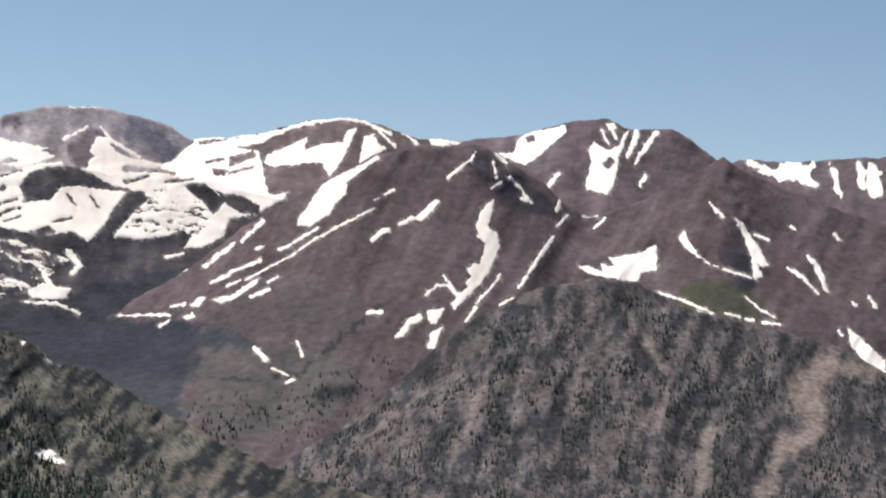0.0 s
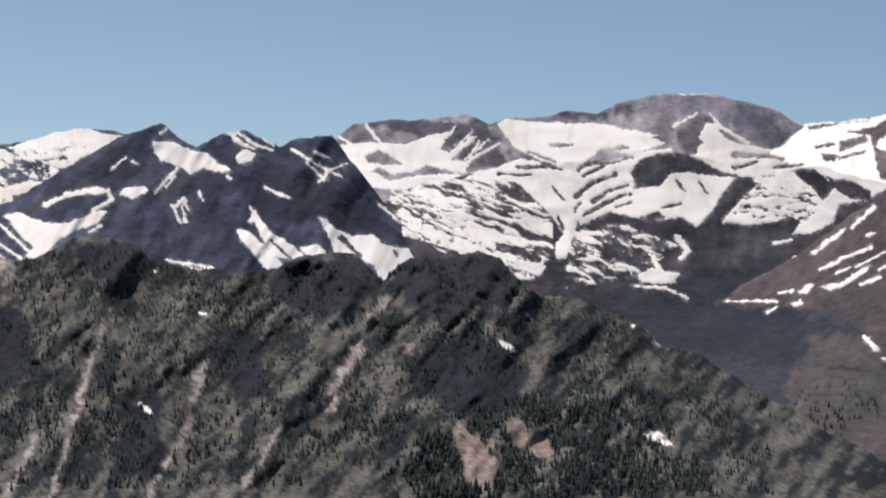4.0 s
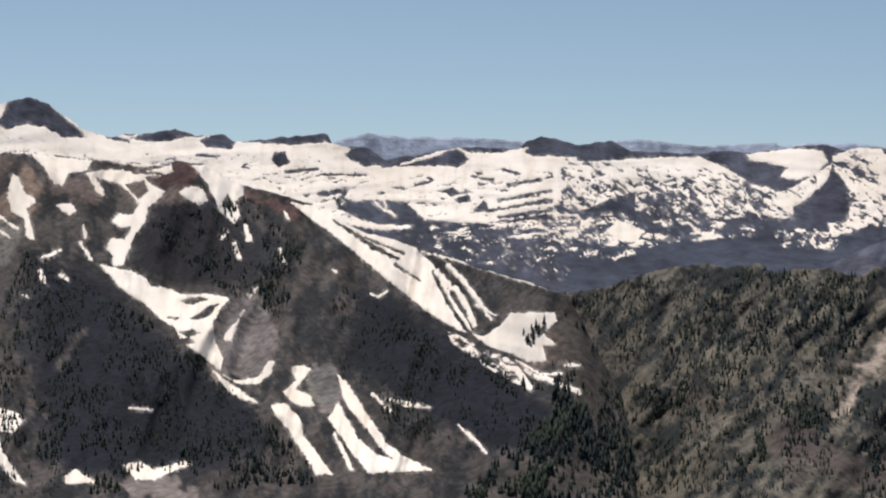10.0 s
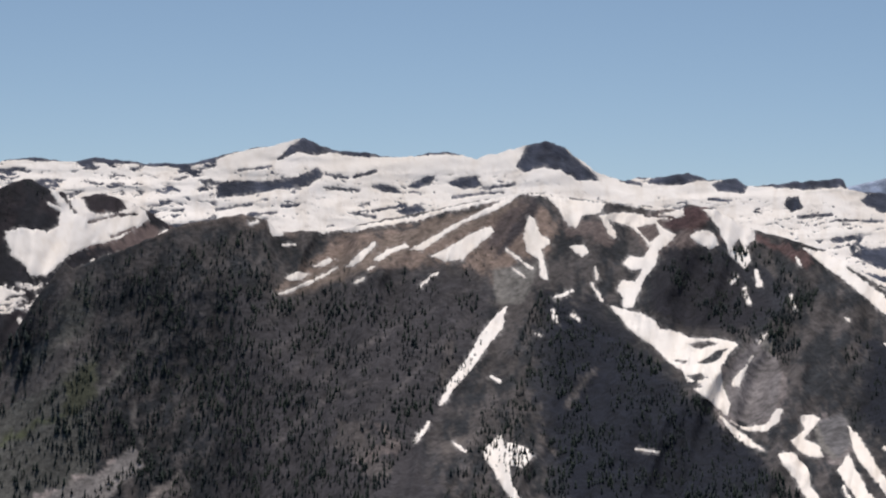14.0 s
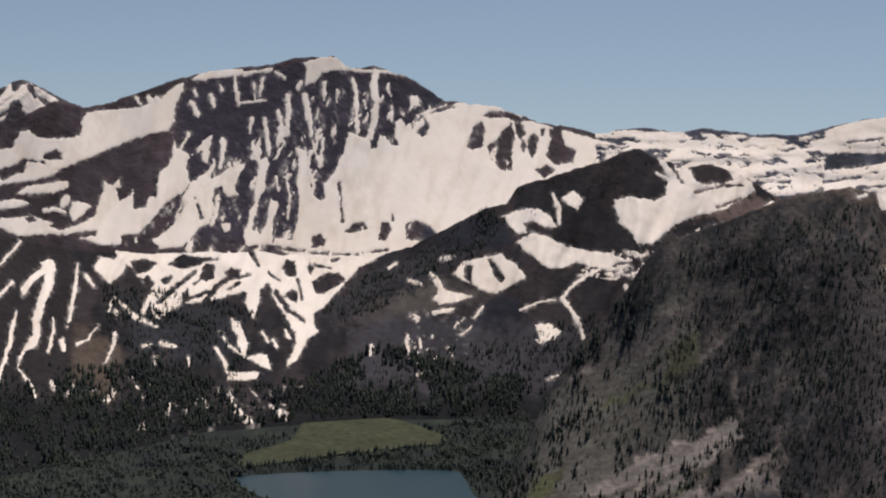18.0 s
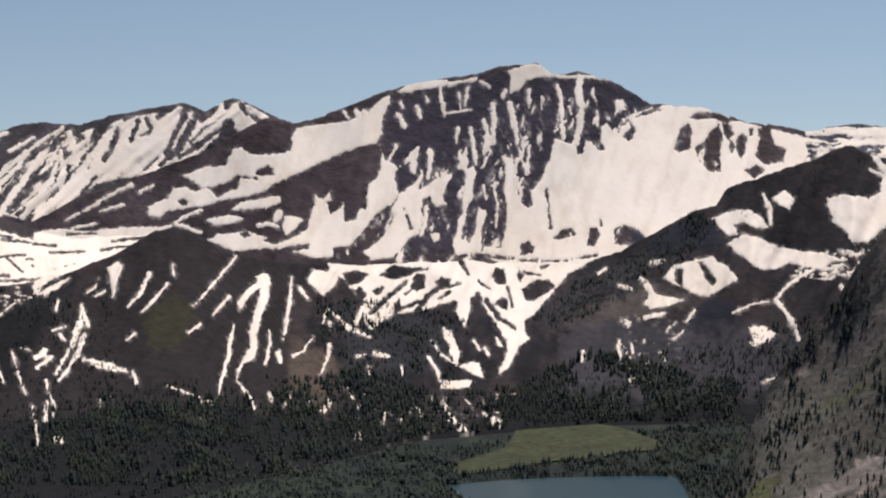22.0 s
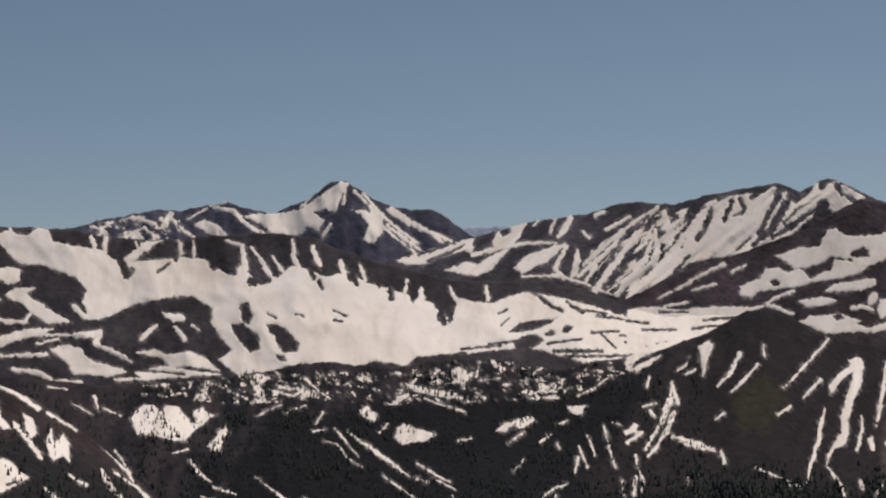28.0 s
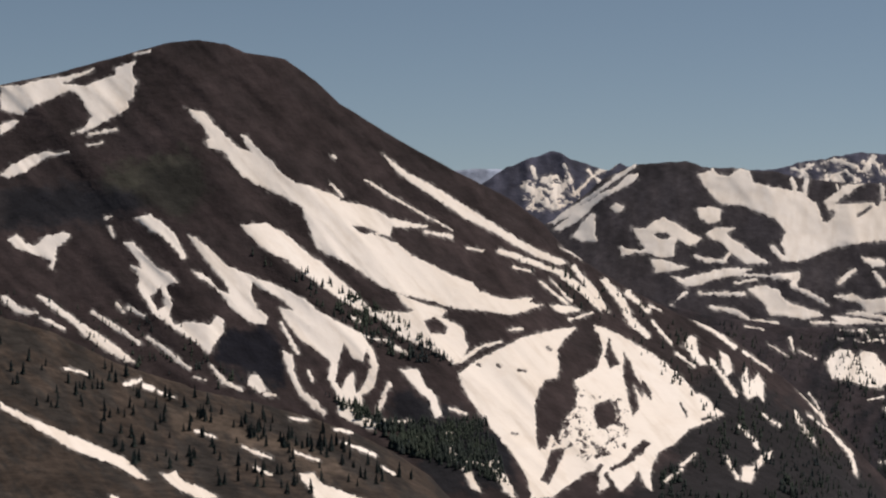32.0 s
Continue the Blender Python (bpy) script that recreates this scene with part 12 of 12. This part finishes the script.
dome.rock([(129.78, -5.81), (129.63, -6.22), (129.40, -6.67), (129.71, -6.81), (129.90, -6.41)])
dome.rock([(130.19, -7.99), (129.70, -7.80), (129.43, -8.23), (129.59, -8.64), (129.96, -8.79), (130.24, -8.43)])
dome.rock([(129.30, -6.26), (129.07, -6.57), (128.88, -7.03), (128.56, -7.48), (128.66, -7.79), (128.95, -7.27), (128.73, -8.03), (128.95, -8.35), (129.14, -7.67), (129.28, -7.04)])
dome.rock([(128.73, -7.08), (128.37, -7.47), (128.37, -7.78), (128.61, -7.57)])
dome.rock([(132.13, -8.80), (131.80, -8.70), (131.71, -9.38), (132.01, -9.51)])
dome.rock([(132.05, -7.55), (131.56, -7.18), (131.15, -7.26), (131.07, -7.75), (131.36, -8.04), (131.77, -7.79)])
dome.rock([(131.92, -10.51), (131.62, -9.52), (131.12, -9.42), (131.41, -10.10), (131.70, -10.60)])
dome.rock([(128.97, -9.42), (128.57, -9.10), (128.35, -9.20), (128.65, -9.60), (129.15, -9.79)])
dome.rib([(127.41, -7.87, 0.07), (127.19, -8.31, 0.09)])
dome.rib([(126.69, -8.39, 0.07), (126.31, -8.30, 0.07)])
dome.rib([(130.47, -10.70, 0.15), (130.00, -10.00, 0.15)])
dome.rib([(129.79, -10.26, 0.15), (129.43, -10.85, 0.11)])
dome.rib([(128.93, -9.71, 0.15), (129.57, -10.06, 0.11)])
dome.gaps([(132.11, -7.55), (131.00, -7.35), (129.14, -7.67), (128.84, -9.49), (130.03, -10.07), (131.90, -9.57)], 0.24, 7.0, 7.0, seed=61)
dome.rib([(134.07, -6.75, 0.06), (134.02, -6.79, 0.07)])
dome.rib([(132.71, -6.92, 0.06), (132.49, -6.95, 0.06)])
dome.rib([(133.42, -6.80, 0.07), (133.33, -6.84, 0.06)])
dome.rib([(132.93, -9.00, 0.06), (132.74, -9.03, 0.06)])
dome.rib([(131.79, -6.17, 0.07), (131.66, -6.26, 0.07)])
dome.drift([(136.60, -9.17), (136.34, -9.10), (136.17, -9.44), (135.87, -9.62), (136.09, -9.73), (136.43, -9.44)])
dome.streak([(136.04, -9.04, 0.11), (135.57, -9.49, 0.09)])
dome.drift([(135.21, -8.88), (134.89, -8.95), (134.81, -9.61), (134.39, -9.88), (134.01, -10.70), (133.89, -10.91), (134.23, -10.81), (134.62, -9.98), (134.90, -9.89), (135.05, -9.43)])
dome.streak([(134.58, -9.86, 0.07), (133.87, -10.02, 0.07)])
dome.drift([(133.70, -9.96), (133.39, -9.76), (133.21, -10.23), (132.89, -10.68), (132.77, -11.08), (133.11, -10.88), (133.40, -10.41)])
dome.streak([(134.97, -8.20, 0.09), (134.45, -8.38, 0.11)])
dome.drift([(136.62, -6.95), (136.03, -6.94), (135.82, -7.42), (135.44, -7.78), (135.23, -8.42), (135.47, -8.59), (135.66, -7.97), (136.13, -7.53), (136.42, -7.20)])
dome.streak([(137.02, -8.68, 0.09), (136.31, -8.62, 0.07)])
dome.streak([(137.90, -5.86, 0.07), (136.97, -6.04, 0.07)])
dome.streak([(136.78, -6.23, 0.15), (136.41, -6.46, 0.11)])
dome.streak([(138.27, -5.22, 0.07), (137.90, -5.40, 0.07)])
dome.tint_area([(142.70, -5.78), (141.05, -5.51), (140.49, -6.15), (140.30, -7.62), (141.59, -7.07), (142.69, -6.70)], (0.012,0.013,0.018), rag=0.1, soft=0.15)
dome.tint_area([(136.95, -7.61), (136.21, -7.42), (135.64, -8.52), (133.02, -8.85), (132.63, -10.67), (134.51, -9.61), (136.76, -8.90)], (0.013,0.014,0.017), rag=0.1, soft=0.2)
dome.tint_area([(149.50, -1.05), (147.39, -0.86), (145.61, -0.84), (144.17, -1.56), (145.97, -2.30), (149.50, -2.49)], (0.020,0.021,0.024), rag=0.2, soft=0.4)
dome.tint_area([(145.43, -0.48), (143.26, 0.09), (142.71, -1.19), (143.62, -2.29), (145.07, -1.75)], (0.034,0.034,0.027), rag=0.2, soft=0.4)
dome.build()

meadowslope = Slope("grassy_shoulder", "a brown grassy shoulder with dwarf conifers", [(133.91, -12.51), (134.86, -11.17), (135.62, -10.39), (136.75, -9.67), (138.24, -8.94), (139.36, -8.58), (141.40, -8.02), (143.24, -7.61), (145.96, -6.67), (147.75, -5.75), (149.51, -5.19), (151.75, -4.89)], near=900, far=1250, foot=-12, color=(0.056, 0.043, 0.031), color2=(0.035, 0.031, 0.025), seed=22, mat=SOIL, rib=(0.5, 0.2, 25.0), lean=-0.9, jag=0.03, category="hillside")
meadowslope.tint([(143.60, -8.52, 1.30), (140.84, -9.45, 1.11), (137.86, -10.55, 0.74)], (0.10,0.078,0.055), soft=0.4)
meadowslope.drift([(149.52, -7.90), (148.46, -8.47), (146.86, -9.18), (145.60, -9.75), (144.80, -10.47), (145.24, -10.40), (145.96, -9.94), (147.04, -9.56), (148.46, -8.72), (149.52, -8.08)])
meadowslope.streak([(143.31, -8.92, 0.09), (142.70, -9.12, 0.09)])
meadowslope.streak([(141.80, -9.46, 0.09), (140.86, -9.83, 0.09)])
meadowslope.streak([(141.36, -10.13, 0.11), (140.85, -10.36, 0.09)])
meadowslope.drift([(144.46, -10.31), (143.96, -10.21), (143.67, -10.59), (143.23, -10.69), (142.51, -11.10), (143.23, -11.09), (143.80, -10.83)])
meadowslope.streak([(140.25, -8.52, 0.07), (139.66, -8.63, 0.07)])
meadowslope.streak([(140.08, -9.63, 0.07), (139.28, -9.93, 0.09)])
meadowslope.streak([(138.50, -9.32, 0.09), (137.87, -9.54, 0.11), (137.42, -9.76, 0.09)])
meadowslope.drift([(139.95, -10.32), (139.44, -10.31), (139.15, -10.64), (138.49, -10.91), (137.78, -11.16), (139.35, -11.16), (139.65, -10.73)])
meadowslope.streak([(147.54, -6.85, 0.07), (146.72, -7.08, 0.07)])
meadowslope.streak([(145.57, -7.42, 0.15), (145.10, -7.30, 0.15)])
meadowslope.streak([(144.95, -7.48, 0.20), (144.73, -7.54, 0.17)])
meadowslope.streak([(144.48, -7.67, 0.09), (144.01, -7.84, 0.07)])
meadowslope.streak([(146.03, -10.96, 0.13), (145.85, -11.03, 0.11)])
meadowslope.streak([(137.19, -10.14, 0.09), (136.78, -10.36, 0.07)])
meadowslope.streak([(138.77, -8.89, 0.09), (138.17, -9.01, 0.07)])
meadowslope.build()


# ---------------------------------------------------------------- valley floor and summit
HIGH = EYE[2] - FLOOR


def on_floor(area):
    """Points of the level valley floor from (bearing, height below the horizon)."""
    a = np.radians(np.array(area))
    r = HIGH / np.tan(-a[:, 1])
    return np.stack([-np.sin(a[:, 0]) * r, np.cos(a[:, 0]) * r, np.full(len(r), FLOOR)], -1)


def rounded(area, steps=5):
    """An outline smoothed through its corners."""
    p = np.array(area)
    out = []
    n = len(p)
    for i in range(n):
        a, b, c, d = p[i - 1], p[i], p[(i + 1) % n], p[(i + 2) % n]
        for k in range(steps):
            u = k / steps
            out.append(0.5 * (2 * b + (c - a) * u + (2 * a - 5 * b + 4 * c - d) * u * u + (3 * b - a - 3 * c + d) * u ** 3))
    return [tuple(q) for q in out]


def valley():
    az = np.concatenate([np.arange(0, 70, 1.0), np.arange(70, 112, 0.25), np.arange(112, 361, 1.0)])
    r = np.concatenate([[0, 3, 12, 40, 120, 300, 500, 740, 1000, 1400], np.arange(1600, 3300, 22), [3600, 4200, 4980]])
    z = np.interp(r, [0, 3, 12, 40, 120, 300, 500, 740], [0, -0.6, -6, -26, -84, -215, -360, FLOOR])
    A, R = np.meshgrid(np.radians(az), r, indexing="ij")
    X, Y = -np.sin(A) * R, np.cos(A) * R
    swell = np.clip((R - 1200) / 300, 0, 1) * fractal(X / 90, Y / 90, 7, 3) * 1.2 - np.clip((R - 1200) / 300, 0, 1) * 2.0
    P = np.stack([X, Y, np.repeat(z[None], len(az), 0) + swell], -1)
    k = np.clip(0.5 + fractal(X / 60, Y / 60, 12, 4), 0, 1)[..., None]
    cov = np.array((0.015, 0.022, 0.023)) * (1 - k) + np.array((0.025, 0.034, 0.027)) * k
    tagged(new("ground", grid_mesh("ground", P, None, cov, SOIL)), "dark green valley floor below the rocky summit", "ground", kind="structure")


def flat_sheet(name, area, z, mat, cover=None):
    """A level sheet with a rounded outline."""
    pts = on_floor(rounded(area))
    pts[:, 2] = z
    me = bpy.data.meshes.new(name)
    bm = bmesh.new()
    bm.faces.new([bm.verts.new(p) for p in pts])
    bmesh.ops.triangulate(bm, faces=bm.faces[:])
    bm.normal_update()
    bm.faces.ensure_lookup_table()
    if bm.faces[0].normal.z < 0:
        bmesh.ops.reverse_faces(bm, faces=bm.faces[:])
    bm.to_mesh(me)
    bm.free()
    if cover:
        col = np.tile(np.array((*cover, 1), np.float32), len(me.vertices))
        me.attributes.new("cover", "FLOAT_COLOR", "POINT").data.foreach_set("color", col)
    me.materials.append(mat)
    return new(name, me)


valley()
LAKE = [(93.22, -11.58), (92.16, -11.46), (90.65, -11.37), (88.58, -11.30), (86.12, -11.27), (85.64, -11.50), (85.38, -11.95), (85.11, -12.31), (85.60, -12.97), (86.64, -13.17), (87.96, -13.24), (89.48, -13.09), (91.01, -12.69), (92.33, -12.20), (93.00, -11.84)]
tagged(flat_sheet("lake", LAKE, FLOOR + 0.8, WATER), "still blue-green mountain lake ringed by conifers", "lake", kind="structure")
MEADOW = [(93.19, -11.21), (92.91, -10.81), (91.42, -10.33), (90.87, -9.64), (89.56, -9.52), (87.86, -9.65), (86.34, -10.13), (86.52, -10.41), (87.65, -10.50), (88.30, -10.66), (89.53, -10.74), (91.41, -11.02)]
GRASS = ground_material("green_grass", 14.0, 1.5)
tagged(flat_sheet("meadow", MEADOW, FLOOR + 0.5, GRASS, (0.044, 0.052, 0.030)), "bright green wet meadow beside the lake", "meadow", kind="structure")
GLADES = ([(83.86, -11.34), (82.74, -11.12), (82.34, -11.84), (83.46, -12.07)], [(102.12, -14.86), (100.68, -15.09), (100.32, -15.81), (101.77, -15.76)], [(95.78, -15.74), (94.94, -15.57), (94.74, -16.33), (95.87, -16.31)], [(106.81, -12.49), (104.12, -12.70), (103.68, -13.29), (105.76, -13.48), (106.82, -13.28)])
for clearing in GLADES:
    tagged(flat_sheet("glade", clearing, FLOOR + 0.4, GRASS, (0.040, 0.050, 0.026)), "small green glade among dark conifers", "meadow", kind="structure")


def floor_spots(area, count, seed, avoid=()):
    rng = np.random.default_rng(seed)
    a = np.array(area)
    lo, hi = a.min(0), a.max(0)
    A, E = rng.uniform(lo[0], hi[0], count * 3), rng.uniform(lo[1], hi[1], count * 3)
    ok = in_area(A, E, area) > 0
    ok &= rng.uniform(-1.1, 0.4, A.shape) < fractal(A * 1.5, E * 2.2, seed, 4, 0.7)
    for other in avoid:
        ok &= in_area(A, E, other) < -0.02
    return on_floor(np.stack([A[ok], E[ok]], -1)[:count])


conifers("conifer_wood", "dense dark conifer wood on the valley floor",
         floor_spots([(110.88, -10.26), (104.17, -9.89), (97.92, -9.89), (93.29, -10.35), (92.91, -11.36), (90.63, -12.44), (88.34, -13.36), (85.68, -13.29), (84.59, -11.92), (83.80, -13.00), (78.94, -16.57), (111.12, -17.03)], 17000, 5, (LAKE, MEADOW, *GLADES)), 8.5, 6, 2.2)
conifers("conifer_wood", "dark conifers between lake and meadow",
         floor_spots([(94.41, -10.63), (92.92, -10.35), (90.68, -9.86), (85.79, -9.74), (83.93, -9.31), (82.78, -10.01), (83.84, -11.90), (85.16, -11.94), (85.75, -11.22), (93.28, -11.47)], 2600, 8, (LAKE, MEADOW)), 9, 9, 1.4)
conifers("conifer_wood", "dark conifers along the foot of the stony slope",
         floor_spots([(83.84, -11.90), (82.32, -12.20), (80.04, -13.19), (75.81, -16.16), (79.88, -16.63), (83.38, -14.08)], 900, 15, (LAKE,)), 11, 16)
conifers("conifer_wood", "dense dark conifer wood below the stony slope",
         floor_spots([(86.0, -12.9), (84.0, -12.9), (80.0, -13.2), (73.0, -13.5), (71.0, -17.2), (86.0, -17.2)], 7500, 17, (LAKE,)), 8.5, 18, 2.2)


# ---------------------------------------------------------------- single conifers
def conifer_kind(seed, tall):
    """One conifer: a tapered trunk and a ragged crown of drooping tiers."""
    rng = random.Random(seed)
    root = new("conifer")
    bm = bmesh.new()
    bmesh.ops.create_cone(bm, cap_ends=True, segments=6, radius1=tall * 0.022, radius2=tall * 0.004, depth=tall * 0.9,
                          matrix=Matrix.Translation((0, 0, tall * 0.45)))
    me = bpy.data.meshes.new("trunk")
    bm.to_mesh(me)
    bm.free()
    me.materials.append(BARK)
    part("trunk", me, root, "grey tapered trunk")
    bm = bmesh.new()
    tiers = 7
    for k in range(tiers):
        u = k / tiers
        z0, wide = tall * (0.1 + 0.82 * u), tall * 0.19 * (1 - u) ** 0.8 * rng.uniform(0.8, 1.2)
        top = bm.verts.new((rng.uniform(-.02, .02) * tall, rng.uniform(-.02, .02) * tall, z0 + tall * (0.24 - 0.08 * u)))
        n = 9
        ring = []
        for i in range(n):
            w = wide * (1.15 if i % 2 else 0.6) * rng.uniform(0.75, 1.2)
            a = 2 * math.pi * (i + rng.uniform(-.2, .2)) / n
            ring.append(bm.verts.new((math.cos(a) * w, math.sin(a) * w, z0 - tall * 0.03 * rng.random())))
        for i in range(n):
            bm.faces.new((ring[i], ring[(i + 1) % n], top))
    me = bpy.data.meshes.new("crown")
    bm.to_mesh(me)
    bm.free()
    me.materials.append(NEEDLES)
    part("crown", me, root, "ragged dark green crown")
    return root


def plant(pts, tall, label, group, seed):
    rng = random.Random(seed)
    models = []
    for k in range(3):
        models.append(tagged(conifer_kind(seed * 7 + k, tall), label, "conifer", group))
    for k, p in enumerate(pts):
        s = rng.uniform(0.6, 1.3)
        m = Matrix.Translation(p) @ pose(0, 0, -0.3, rng.uniform(-3, 3), rng.uniform(-3, 3), rng.uniform(0, 360))
        one = models[k] if k < 3 else copy_thing(models[k % 3], m)
        one.matrix_basis = m
        one.scale = (s * rng.uniform(0.8, 1.2), s * rng.uniform(0.8, 1.2), s)


plant(meadowslope.spots([(149.51, -5.90), (145.06, -7.59), (140.84, -8.90), (136.74, -10.36), (137.67, -11.10), (144.14, -10.86), (147.39, -8.82), (149.51, -7.34)], 150, 71, patchy=1.4), 8.0,
      "dwarf dark conifer on the brown grassy shoulder", "conifers on the shoulder", 3)
plant(meadowslope.spots([(146.86, -6.66), (143.24, -7.88), (138.61, -9.18), (135.24, -10.90), (138.61, -10.19), (142.68, -8.89)], 190, 72, patchy=1.4), 9.0,
      "dark conifer at the edge of the shoulder", "conifers at the shoulder edge", 4)
plant(floor_spots([(85.27, -11.39), (83.68, -11.15), (82.69, -12.59), (83.79, -13.37), (85.03, -13.05)], 50, 73, (LAKE,)), 13.0,
      "tall dark conifer on the lake shore", "conifers on the lake shore", 5)
plant(combe.spots([(82.89, -12.23), (79.25, -10.22), (75.07, -9.98), (73.43, -11.31), (73.18, -15.22), (80.94, -13.97)], 90, 74, patchy=0.7), 13.0,
      "dark conifer on the stony slope above the lake", "conifers above the lake", 6)
